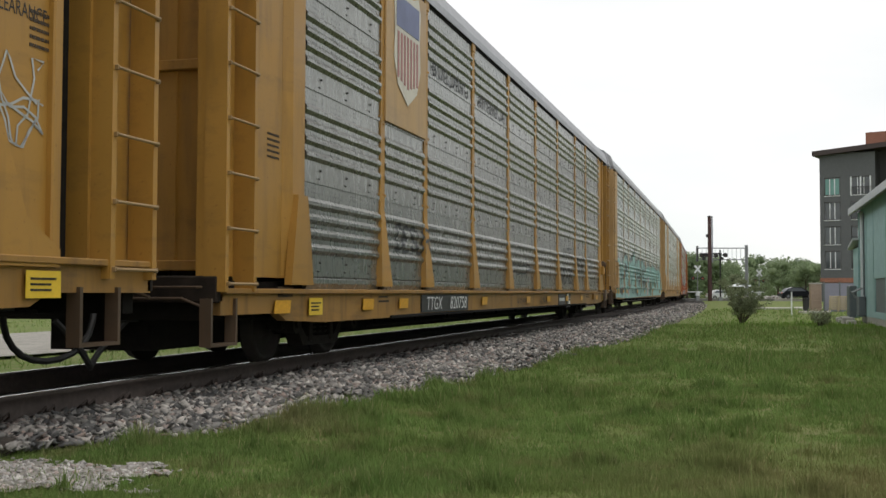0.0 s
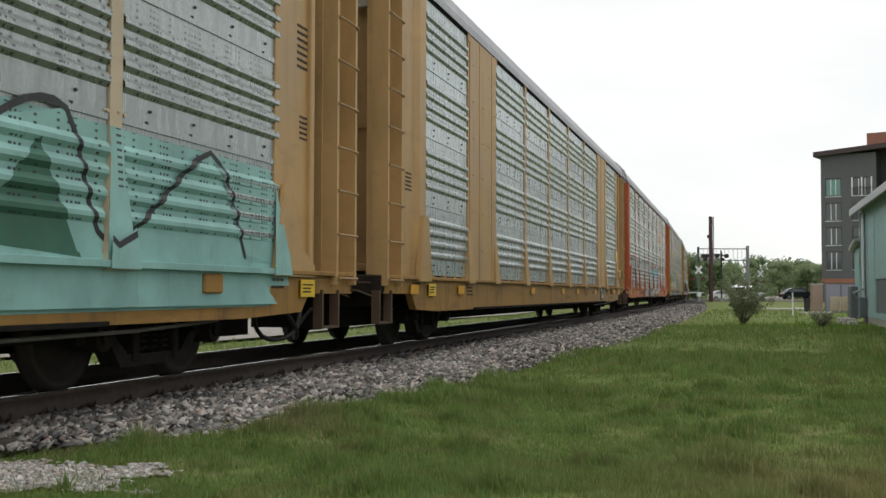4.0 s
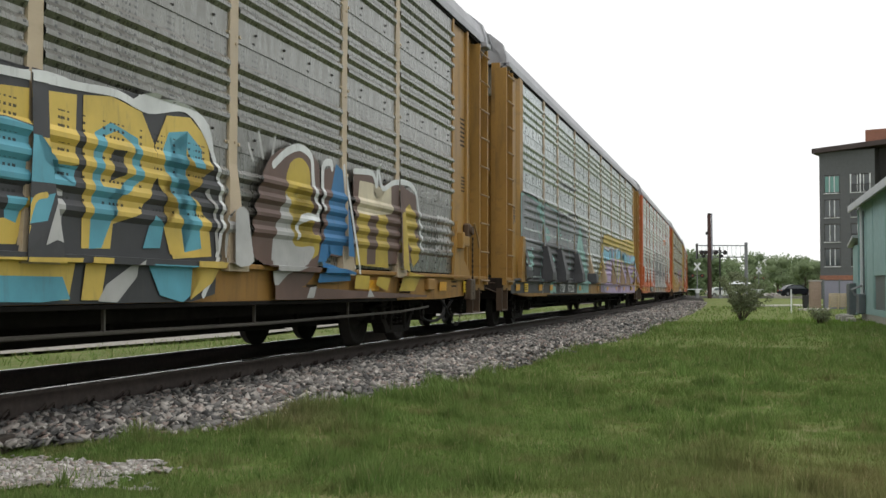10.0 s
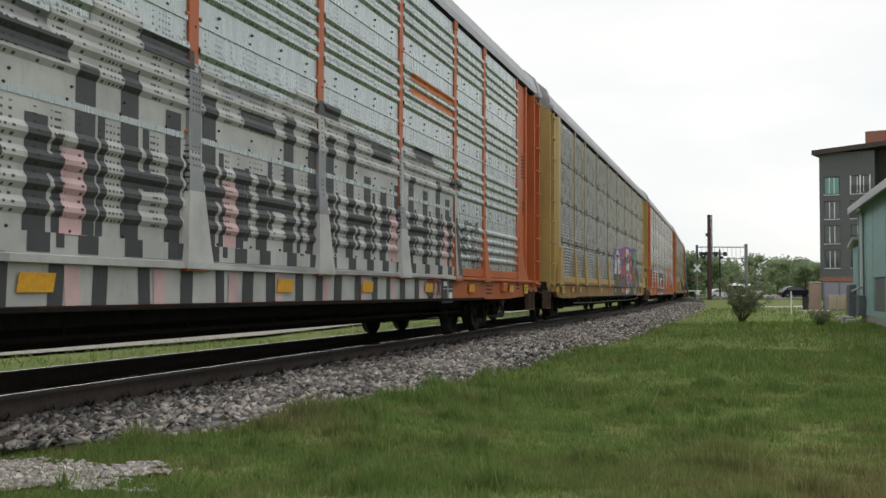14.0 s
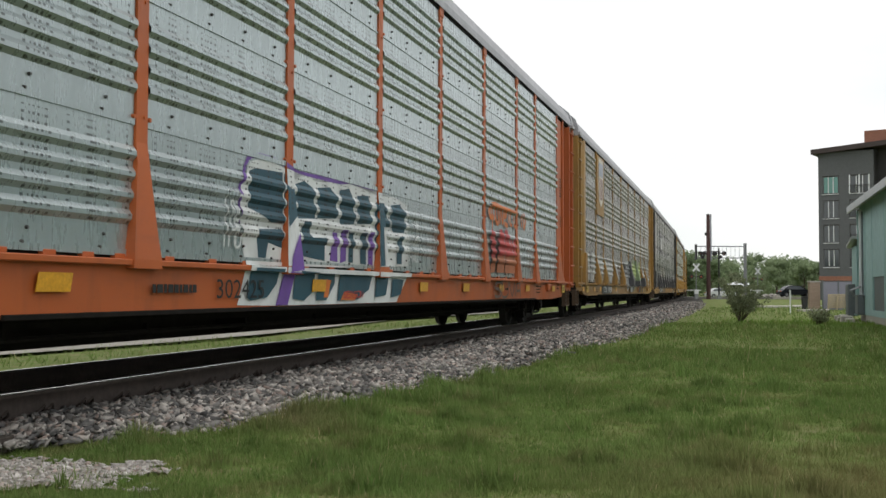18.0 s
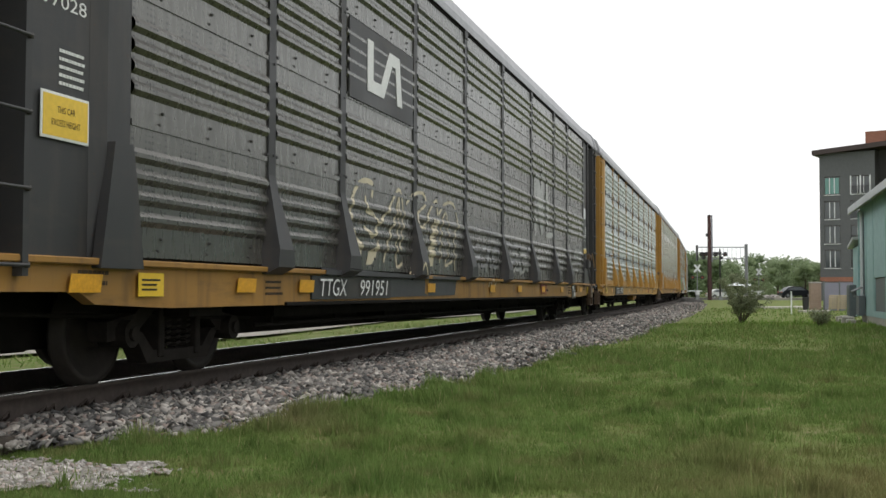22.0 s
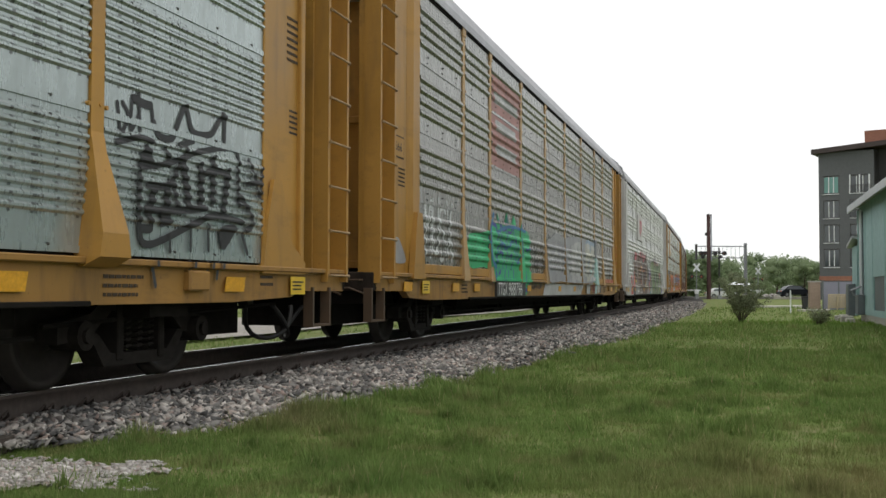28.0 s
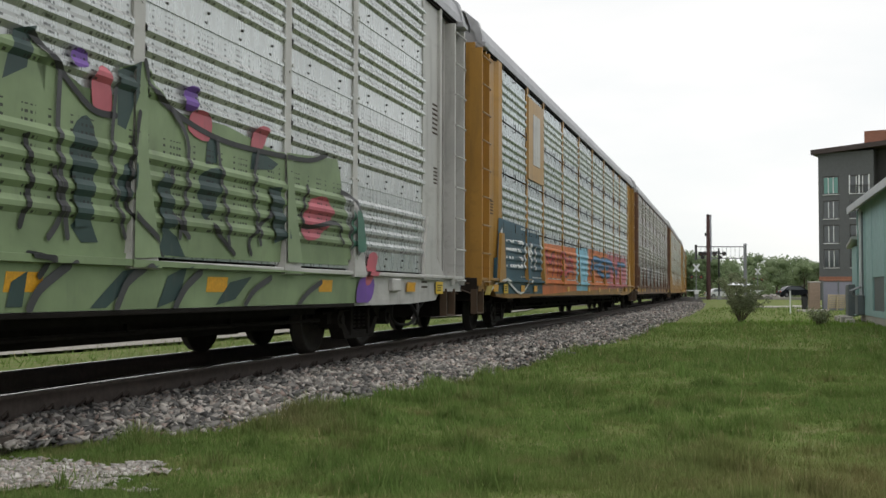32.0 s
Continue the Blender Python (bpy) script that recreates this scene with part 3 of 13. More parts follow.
def make_side_sill(low, top=1.0):
    """Channel side sill, raised at the ends."""
    def make(b):
        q = top - 0.24
        out = [(-13.35, q), (-12.15, q), (-11.95, low + 0.04), (-10.9, low), (-8.6, low), (8.6, low), (10.9, low), (12.2, low + 0.04), (12.4, q), (13.35 + REAR, q), (13.35 + REAR, top - 0.03), (-13.35, top - 0.03)]
        b.prism(out, -1.50, -1.40)
    return make


def make_underframe(b):
    b.box(-13.3, 13.6, -1.38, 1.38, 0.86, 0.96)
    b.box(-12.9, 12.9, -0.55, 0.55, 0.30, 0.88)
    b.box(-8.3, 8.3, -1.2, 1.2, 0.50, 0.88)
    for x in (-10.05, 10.05):
        b.box(x - 0.3, x + 0.3, -1.36, 1.36, 0.55, 0.87)
    for k in range(9):
        x = -8 + 2 * k
        b.box(x - 0.05, x + 0.05, -1.37, 1.37, 0.6, 0.87)
    b.box(-13.3, -13.16, -1.38, 1.38, 0.60, 0.86)
    b.box(13.46, 13.6, -1.38, 1.38, 0.60, 0.86)


def make_door(b):
    """A folded end door across the car's width, outside towards -x."""
    out = []
    for y in (-1.22, -0.8, -0.42, 0.0, 0.42, 0.8, 1.22):
        out += [(0.0, y - 0.06), (-0.018, y - 0.05), (-0.018, y + 0.05), (0.0, y + 0.06)]
    b.prism([(0.05, -1.32), (0.0, -1.32)] + out + [(0.0, 1.32), (0.05, 1.32)], 1.06, 5.04, "z")


def make_end_plate(b):
    """The plain steel side bay at a car's front end, with a stiffening lip."""
    b.box(-12.80, -12.0, -1.46, -1.40, 1.0, 5.08)
    b.box(-12.80, -12.75, -1.50, -1.46, 1.0, 5.08, 0.006)


def make_corner_post(b):
    b.prism([(-12.0, -1.38), (-12.0, -1.462), (-11.86, -1.52), (-11.56, -1.52), (-11.56, -1.38)], 1.0, 5.08, "z")


def make_foot_plate(b):
    b.prism([(-12.0, 0.93), (-11.44, 0.93), (-11.52, 1.45), (-11.60, 1.85), (-11.84, 1.85)], -1.58, -1.50)


def make_ladder_back(b):
    b.prism([(-13.40, -1.28), (-13.40, -1.44), (-13.34, -1.44), (-13.34, -1.36), (-12.80, -1.36), (-12.80, -1.28)], 1.0, 5.08, "z")


def make_rear_plate(b):
    """The plain side bay at the rear, ending in a lip before the open slot."""
    b.box(11.52, 12.40, -1.46, -1.40, 1.0, 5.08)
    b.box(11.52, 11.62, -1.505, -1.46, 1.0, 5.08, 0.008)
    b.box(12.40, 12.50, -1.51, -1.30, 1.0, 5.08, 0.012)


def make_rear_foot(b):
    b.prism([(11.45, 0.93), (12.45, 0.93), (12.45, 1.05), (12.1, 1.25), (11.85, 1.85), (11.68, 1.85), (11.55, 1.45)], -1.545, -1.505)


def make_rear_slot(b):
    """The slot between the side bay and the ladder, its shade painted near-black."""
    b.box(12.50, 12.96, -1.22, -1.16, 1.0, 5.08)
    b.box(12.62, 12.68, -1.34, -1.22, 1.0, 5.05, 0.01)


def make_rear_ladder_back(b):
    b.prism([(12.96, -1.20), (12.96, -1.40), (13.02, -1.40), (13.02, -1.34), (13.58, -1.34), (13.58, -1.20)], 1.0, 5.08, "z")


def make_arch(b):
    """The hoop that closes the roof's end."""
    sec = [(-1.56, 5.0), (-1.56, 5.20), (-1.48, 5.45), (-1.24, 5.65), (-0.8, 5.79), (0, 5.87), (0.8, 5.79), (1.24, 5.65), (1.48, 5.45), (1.56, 5.20), (1.56, 5.0)]
    n = len(sec)
    v = [(x, y * k, z - q) for x, k, q in ((0, 1, 0), (0.14, 1, 0), (0.14, 0.95, 0.16), (0, 0.95, 0.16)) for y, z in sec]
    f = []
    for a in range(4):
        c = (a + 1) % 4
        f += [(a * n + j, a * n + j + 1, c * n + j + 1, c * n + j) for j in range(n - 1)]
    b.add(v, f)
    b.box(0.0, 0.3, -1.62, -1.40, 5.0, 5.1, 0.015)


def make_stile(b):
    b.prism([(-0.03, -1.36), (-0.03, -1.575), (0.03, -1.575), (0.03, -1.36)], 0.86, 4.98, "z")


def make_rung(b):
    b.tube((-0.28, -1.60, 0), (0.28, -1.60, 0), 0.013, 8)
    for x in (-0.28, 0.28):
        b.box(x - 0.012, x + 0.012, -1.605, -1.56, -0.018, 0.018, 0.003)


def make_step(b):
    """A bent flat-bar step below the sill."""
    b.prism([(-0.25, 0.80), (-0.25, 0.38), (0.25, 0.38), (0.25, 0.80), (0.215, 0.80), (0.215, 0.405), (-0.215, 0.405), (-0.215, 0.80)], -1.53, -1.42)


def make_coupler(b):
    b.box(-1.0, 0.0, -0.14, 0.14, 0.72, 1.0, 0.02)
    b.prism([(-1.28, 0.70), (-1.0, 0.66), (-0.85, 0.72), (-0.85, 1.02), (-1.0, 1.08), (-1.28, 1.04)], -0.2, 0.2)
    b.prism([(-1.36, 0.74), (-1.18, 0.72), (-1.18, 1.02), (-1.36, 1.0)], -0.22, -0.02)


def make_hose(b):
    pts = [(-0.2 - 1.15 * i / 12, -0.5 + 0.12 * math.sin(i * 0.5), 0.62 - 0.42 * math.sin(3.1416 * i / 12)) for i in range(13)]
    b.pipe(pts, 0.028, 7)
    b.box(-0.28, -0.12, -0.56, -0.44, 0.58, 0.68, 0.01)


def make_piping(b):
    b.tube((-8.6, -1.12, 0.42), (8.6, -1.12, 0.42), 0.022, 6)
    for k in range(10):
        x = -8.2 + 1.82 * k
        b.box(x - 0.02, x + 0.02, -1.14, -1.10, 0.42, 0.9)
    b.tube((-13.0, -0.95, 0.62), (-8.7, -1.12, 0.5), 0.02, 6)
    b.tube((8.7, -1.12, 0.5), (13.0, -0.95, 0.62), 0.02, 6)


def make_tank(b):
    b.tube((-0.9, 0, 0), (0.9, 0, 0), 0.2, 14)
    for x in (-0.6, 0.6):
        b.box(x - 0.03, x + 0.03, -0.22, 0.22, 0.0, 0.34)


def make_side_frame(b):
    """Cast bogie side frame."""
    y0, y1 = -0.09, 0.09
    b.prism([(-1.12, 0.36), (-1.12, 0.52), (-0.72, 0.58), (-0.45, 0.74), (0.45, 0.74), (0.72, 0.58), (1.12, 0.52), (1.12, 0.36), (0.72, 0.40), (0.42, 0.60), (-0.42, 0.60), (-0.72, 0.40)], y0, y1)
    b.prism([(-0.72, 0.42), (-0.52, 0.16), (0.52, 0.16), (0.72, 0.42), (0.6, 0.42), (0.42, 0.26), (-0.42, 0.26), (-0.6, 0.42)], y0, y1)
    b.box(-0.36, -0.27, y0 - 0.02, y1, 0.2, 0.66, 0.01)
    b.box(0.27, 0.36, y0 - 0.02, y1, 0.2, 0.66, 0.01)
    for x in (-0.89, 0.89):
        b.tube((x, y0 - 0.09, 0.42), (x, y1, 0.42), 0.115, 14)
        b.tube((x, y0 - 0.12, 0.42), (x, y0 - 0.08, 0.42), 0.06, 8)


def make_spring(b):
    for x in (-0.17, 0.0, 0.17):
        pts = [(x + 0.07 * math.cos(i * 1.05), 0.07 * math.sin(i * 1.05), 0.27 + 0.0085 * i) for i in range(37)]
        b.pipe(pts, 0.014, 4)


def make_bolster(b):
    b.box(-0.22, 0.22, -1.05, 1.05, 0.46, 0.60, 0.02)
    b.box(-0.16, 0.16, -0.35, 0.35, 0.4, 0.66)
    b.box(-0.95, 0.95, -0.55, -0.45, 0.5, 0.58)
    b.box(-0.95, 0.95, 0.45, 0.55, 0.5, 0.58)


def make_wheelset(b):
    for s in (-1, 1):
        prof = [(0.0, 0.60), (0.12, 0.60), (0.13, 0.66), (0.34, 0.665), (0.36, 0.69), (0.445, 0.69), (0.447, 0.715), (0.422, 0.725), (0.418, 0.81), (0.36, 0.815), (0.345, 0.775), (0.15, 0.74), (0.12, 0.82), (0.09, 0.84), (0.0, 0.84)]
        b.lathe([(r, s * h) for r, h in prof], 22)
    b.tube((0, -0.95, 0), (0, 0.95, 0), 0.075, 12)


def make_reflector(b):
    b.prism([(-0.2, -0.065), (0.17, -0.065), (0.2, 0.065), (-0.17, 0.065)], -0.006, 0.0)


def make_sticker(b):
    b.box(-0.18, 0.18, -0.006, 0.0, -0.09, 0.09)


FONTS = {}


def letters(text, offset=0.0, shear=0.0):
    """Triangles of a word in the built-in font, in a box of its own size."""
    key = (text, offset, shear)
    if key not in FONTS:
        cu = bpy.data.curves.new("word", "FONT")
        cu.body, cu.offset, cu.shear, cu.resolution_u, cu.fill_mode = text, offset, shear, 3, "BOTH"
        cu.align_x = "CENTER"
        ob = new("word", cu)
        me = bpy.data.meshes.new_from_object(ob.evaluated_get(bpy.context.evaluated_depsgraph_get()))
        bpy.data.objects.remove(ob)
        co = np.array([v.co[:2] for v in me.vertices]) if len(me.vertices) else np.zeros((0, 2))
        FONTS[key] = (co, [tuple(p.vertices) for p in me.polygons])
        bpy.data.meshes.remove(me)
    return FONTS[key]


def words(name, text, x, z, height, mat, parent, y=-1.575, width=None, label="", shear=0.0, axis="y"):
    """Lettering that lies flat on the car's side (or on its end, axis x)."""
    co, fs = letters(text, 0.0, shear)
    if not len(co):
        return None
    lo, hi = co.min(0), co.max(0)
    k = height / max(1e-4, hi[1] - lo[1])
    kx = width / (hi[0] - lo[0]) if width else k
    q = (co - (lo + hi) / 2) * (kx, k)
    if axis == "y":
        v = [(x + a, y, z + b) for a, b in q]
    else:
        v = [(y, x - a, z + b) for a, b in q]
    me = bpy.data.meshes.new(name)
    me.from_pydata(v, [], fs)
    me.materials.append(mat)
    return part(name, me, parent, label)


def bars(name, x, z, w, h, rows, mat, parent, y, label="", seed=1, axis="y"):
    """Small writing that cannot be read: plain bars."""
    rnd, b = random.Random(seed), Bits()
    for i in range(rows):
        zz, a, end = z + h / 2 - (i + 0.5) * h / rows, x - w / 2, x + w / 2 - rnd.random() * 0.25 * w
        while a < end:
            c = min(end, a + w * (0.05 + 0.10 * rnd.random()))
            if axis == "y":
                b.box(a, c, y - 0.003, y, zz - h / rows * 0.2, zz + h / rows * 0.2)
            else:
                b.box(y - 0.003, y, a, c, zz - h / rows * 0.2, zz + h / rows * 0.2)
            a = c + w * 0.025
    return tagged(solid(name, b, mat, parent, label), kind="stuff")


def flat_mesh(co, fs):
    bm = bmesh.new()
    vs = [bm.verts.new((p[0], p[2] if len(p) > 2 else 0.0, p[1])) for p in co]
    for f in fs:
        try:
            bm.faces.new([vs[i] for i in f])
        except ValueError:
            pass
    bmesh.ops.triangulate(bm, faces=[f for f in bm.faces if len(f.verts) > 4])
    return bm


def cut(bm, at, normal, drop=False):
    bmesh.ops.bisect_plane(bm, geom=bm.verts[:] + bm.edges[:] + bm.faces[:], plane_co=at, plane_no=normal, dist=1e-5, clear_outer=drop)


def body_y(z, kind, x=0.0, skirt=0.0):
    """The side's surface from the sill up: sill, flange, skirt, ribbed wall; flat plates at the ends."""
    if z > 1.0 and x > 11.52:
        return -1.507 if x < 11.63 else -1.462
    if z > 1.0 and x < -12.0:
        return -1.462
    if z > 1.0 and x < -11.56:
        return -1.522
    if z < 0.947:
        return -1.502
    if z < 1.003:
        return -1.562
    if z < 1.045 + skirt:
        return -1.502 - 0.025 * (skirt > 0)
    return wall_y(z, kind)


def wall_part(name, co, fs, lift, mat, car, label=""):
    """Folds a flat drawing (x, z) onto a car's ribbed wall, its sill and its posts."""
    kind, posts, boxy = car["rib_kind"], CAR_POSTS[car.name], car["boxy_posts"] > 0
    bm = flat_mesh(co, fs)
    zs, xs = [v.co.z for v in bm.verts], [v.co.x for v in bm.verts]
    lo, hi = min(zs), max(zs)
    low = car["sill_low"] + 0.035
    if lo < low:
        cut(bm, (0, 0, low), (0, 0, -1), True)
    skirt = car["skirt_high"]
    marks = [0.944, 0.95, 1.0, 1.006, 1.043 + skirt, 1.046 + skirt] + [SHEET_Z + k * SHEET_H + w for k in range(4) for w in FOLDS[kind]]
    for z in marks:
        if lo < z < hi:
            cut(bm, (0, 0, z), (0, 0, 1))
    for x in (-12.004, -12.0, -11.56, 11.52, 11.63, 11.634):
        if min(xs) < x < max(xs):
            cut(bm, (x, 0, 0), (1, 0, 0))
    for xp in posts[1:-1]:
        if hi > 1.5 and min(xs) < xp + 0.088 and max(xs) > xp - 0.088:
            cut(bm, (xp - 0.088, 0, 0), (1, 0, 0))
            cut(bm, (xp + 0.088, 0, 0), (1, 0, 0))
            covered = [f for f in bm.faces if abs(f.calc_center_median().x - xp) < 0.088 and f.calc_center_median().z > 1.4]
            bmesh.ops.delete(bm, geom=covered, context="FACES")
    for v in bm.verts:
        v.co.y = body_y(v.co.z, kind, v.co.x, skirt) - lift - v.co.y
    me = bpy.data.meshes.new(name)
    bm.to_mesh(me)
    bm.free()
    verts, faces = [tuple(v.co) for v in me.vertices], [tuple(p.vertices) for p in me.polygons]
    for xp in posts:
        if not min(xs) - 0.15 < xp < max(xs) + 0.15:
            continue
        for z0, z1 in ((0.94, 1.17), (1.17, 1.75), (1.75, 5.0)):
            if hi < z0 or lo > z1:
                continue
            bm = flat_mesh(co, fs)
            cut(bm, (0, 0, z0), (0, 0, -1), True)
            cut(bm, (0, 0, z1), (0, 0, 1), True)
            w0, w1 = post_w(z0), post_w(z1)
            slope = (w1 - w0) / (z1 - z0)
            cut(bm, (xp + w0, 0, z0), (1, 0, -slope), True)
            cut(bm, (xp - w0, 0, z0), (-1, 0, -slope), True)
            n = len(verts)
            bm.verts.ensure_lookup_table()
            bm.verts.index_update()
            for v in bm.verts:
                verts.append((v.co.x, post_y(v.co.z, boxy) - lift - v.co.y, v.co.z))
            faces += [tuple(n + v.index for v in f.verts) for f in bm.faces]
            bm.free()
    me.clear_geometry()
    me.from_pydata(verts, [], faces)
    me.materials.append(mat)
    return tagged(part(name, me, car, label), kind="stuff")


CAR_POSTS = {}


# sprayed letters as strokes: two digits a point on a ten by ten grid, strokes parted by a slash
STROKES = {"A": "00 28 49 59 78 90/23 73", "B": "00 09 69 87 66 05/66 94 82 60 00", "C": "98 69 29 06 03 20 60 91", "D": "00 09 59 96 93 60 00", "E": "99 09 00 90/05 75",
           "F": "00 09 99/05 75", "G": "98 59 09 00 60 94 54", "H": "09 00/99 90/05 95", "I": "59 50", "J": "79 72 50 20 03", "K": "09 00/99 04 90", "L": "09 00 90",
           "M": "00 09 45 99 90", "N": "00 09 80 99", "O": "49 08 01 40 80 91 98 49", "P": "00 09 79 97 75 04", "R": "00 09 79 97 75 04/45 90", "S": "98 69 18 06 35 64 92 70 20 01",
           "T": "09 99/59 50", "U": "09 02 20 70 92 99", "V": "09 50 99", "W": "09 20 56 70 99", "X": "09 90/00 99", "Y": "09 45 99/45 50", "Z": "09 99 00 90",
           "1": "47 59 50/20 80", "2": "07 28 69 97 94 30 00 90", "3": "09 79 97 55 93 70 00", "8": "45 17 49 87 45 02 40 92 45", "9": "95 44 05 08 49 88 96 84 50"}


def smooth_line(pts, step=5):
    """A rounded run through the given points."""
    p = [pts[0]] + list(pts) + [pts[-1]]
    out = []
    for i in range(1, len(p) - 2):
        a, b, c, d = (np.array(q, float) for q in p[i - 1:i + 3])
        for k in range(step):
            t = k / step
            q = 0.5 * (2 * b + (c - a) * t + (2 * a - 5 * b + 4 * c - d) * t * t + (3 * b - a - 3 * c + d) * t ** 3)
            out.append(0.88 * q + 0.12 * (b + (c - b) * t))
    return out + [np.array(p[-1], float)]


def ribbon(co, fs, pts, width, base=0.0, taper=0.0):
    """Adds a broad round-ended stroke along the points."""
    n = len(pts)
    last = None
    for i, p in enumerate(pts):
        d = pts[min(i + 1, n - 1)] - pts[max(i - 1, 0)]
        d = d / max(1e-6, float(np.hypot(*d)))
        w = width / 2 * (1 - taper * i / n)
        y = base + 0.000008 * i
        a, b = (p[0] - d[1] * w, p[1] + d[0] * w, y), (p[0] + d[1] * w, p[1] - d[0] * w, y)
        co += [a, b]
        k = len(co) - 2
        if last is not None:
            fs.append((last, last + 1, k + 1, k))
        last = k
        if i in (0, n - 1):
            s = -1 if i == 0 else 1
            cap = [(p[0] + w * (s * d[0] * math.cos(q) - d[1] * math.sin(q)), p[1] + w * (s * d[1] * math.cos(q) + d[0] * math.sin(q)), y) for q in (1.0, 0.5, 0, -0.5, -1.0)]
            m = len(co)
            co += cap
            fs.append((k, m, m + 1, m + 2, m + 3, m + 4, k + 1))


def stroke(car, pts, width, colour, lift=0.012, name="graffiti_line", taper=0.0):
    """One sprayed line."""
    co, fs = [], []
    ribbon(co, fs, smooth_line(pts), width, 0.0, taper)
    wall_part(name, co, fs, lift, spray_paint(colour), car, "sprayed %s line" % colour)


def tag_word(car, text, x0, x1, z0, z1, fill, edge="black", edge2=None, fat=0.05, shear=0.0, lift=0.006, name="graffiti", shine=None, thick=0.27):
    """A sprayed word in round fat letters with a rim, fitted into a box on the wall."""
    rnd = random.Random(text + fill + "%g" % x0)
    n, h = len(text), z1 - z0
    cell = (x1 - x0) / n
    body = min(cell * thick, h * thick * 0.88) if edge else min(cell * 0.16, h * 0.16) * (1 + max(0.0, fat - 0.05) * 14)
    rim = body * (0.22 + 1.0 * fat)
    lines = []
    for i, ch in enumerate(text):
        tilt, grow, drop = rnd.uniform(-0.10, 0.10), rnd.uniform(0.92, 1.10), rnd.uniform(-0.05, 0.05) * h
        mx, mz = body / 2 + rim * 0.35, body / 2
        for run in STROKES.get(ch, "09 90").split("/"):
            pts = []
            for q in run.split():
                u, v = int(q[0]) / 9 - 0.5, int(q[1]) / 9 - 0.5
                u, v = u + tilt * v + shear * v, v + tilt * u * 0.4
                u, v = u + rnd.uniform(-0.05, 0.05), v + rnd.uniform(-0.04, 0.04)
                pts.append((x0 + (i + 0.5) * cell + u * max(0.1 * cell, cell - 2 * mx) * grow, (z0 + z1) / 2 + drop + v * (h - 2 * mz) * grow))
            lines.append((i, smooth_line(pts)))
    layers = [(body, fill)]
    if edge:
        layers.insert(0, (body + 2 * rim, edge))
        if edge2:
            layers.insert(0, (body + 3.2 * rim, edge2))
        if shine:
            layers.append((body * 0.4, shine))
    for j, (w, colour) in enumerate(layers):
        co, fs, seen = [], [], {}
        for i, pts in lines:
            seen[i] = seen.get(i, -1) + 1
            ribbon(co, fs, pts, w, 0.0003 * ((i % 2) * 3 + seen[i]))
        wall_part(name, co, fs, lift + 0.003 * j, spray_paint(colour), car, "sprayed %s letters on the ribbed wall" % fill)


def maze(car, x0, x1, seed):
    """Grey block letters, interlocked, with dark slots and pink fields."""
    rnd = random.Random(seed)
    light, dark, pink = ([], []), ([], []), ([], [])

    def slab(store, a, b, z0, z1, y):
        k = len(store[0])
        e = rnd.uniform(-0.03, 0.03)
        store[0].extend([(a, z0, y), (b, z0, y), (b + e, z1, y), (a + e, z1, y)])
        store[1].append((k, k + 1, k + 2, k + 3))
    x, i = x0, 0
    while x < x1:
        w = rnd.uniform(0.48, 0.74)
        top = 2.72 + 0.2 * math.sin(x * 1.7) - rnd.uniform(0, 0.25)
        slab(light, x, x + w, 1.02, top, 0.0002 * (i % 3))
        slab(dark, x + w * 0.6, x + w * 0.6 + 0.24, 1.02, top - rnd.uniform(0.1, 0.5), 0.0002 * (i % 3))
        slab(dark, x + 0.06, x + 0.15, 1.05 + rnd.uniform(0, 0.5), 1.75 + rnd.uniform(0, 0.3), 0.0003)
        if i % 3 == 0:
            slab(dark, x, x + w * 1.3, top - 0.08, top + 0.08, 0.0007)
        if i % 2:
            slab(dark, x - 0.2, x + w * 0.6, 1.55, 1.68, 0.0009)
        if i % 4 == 1:
            slab(pink, x + 0.14, x + 0.14 + w * 0.5, 1.15, 1.75, 0.0)
        slab(dark, x, x + 0.15 + 0.1 * rnd.random(), 0.5, 0.945, 0.0002)
        if i % 2:
            slab(pink, x + 0.2, x + 0.38, 0.5, 0.945, 0.0002)
        x += w * 0.98
        i += 1
    for store, colour, lift in ((light, "silver", 0.006), (dark, "charcoal", 0.009), (pink, "blush", 0.0125)):
        wall_part("graffiti", store[0], store[1], lift, spray_paint(colour), car, "interlocked %s blocks of a sprayed word" % colour)


def line_art(car, x0, x1, z0, z1, colour, seed=0, strokes=7, w=0.045, lift=0.011, name="scrawl"):
    """A loose scrawl of sprayed lines."""
    rnd = random.Random(seed)
    co, fs = [], []
    for k in range(strokes):
        a, b = rnd.uniform(x0, x1), rnd.uniform(z0, z1)
        ang = rnd.uniform(0, 6.28)
        last = None
        for i in range(rnd.randint(7, 15)):
            nx, nz = -math.sin(ang) * w / 2, math.cos(ang) * w / 2
            co += [(a + nx, b + nz), (a - nx, b - nz)]
            if last is not None:
                fs.append((last, last + 1, last + 3, last + 2))
            last = len(co) - 2
            a, b = a + math.cos(ang) * 0.13, b + math.sin(ang) * 0.13
            ang += rnd.uniform(-0.75, 0.85)
            if not x0 < a < x1 or not z0 < b < z1:
                ang += 2.0
                a, b = min(max(a, x0), x1), min(max(b, max(z0, 0.6)), z1)
    wall_part(name, co, fs, lift, spray_paint(colour), car, "thin %s sprayed lines" % colour)


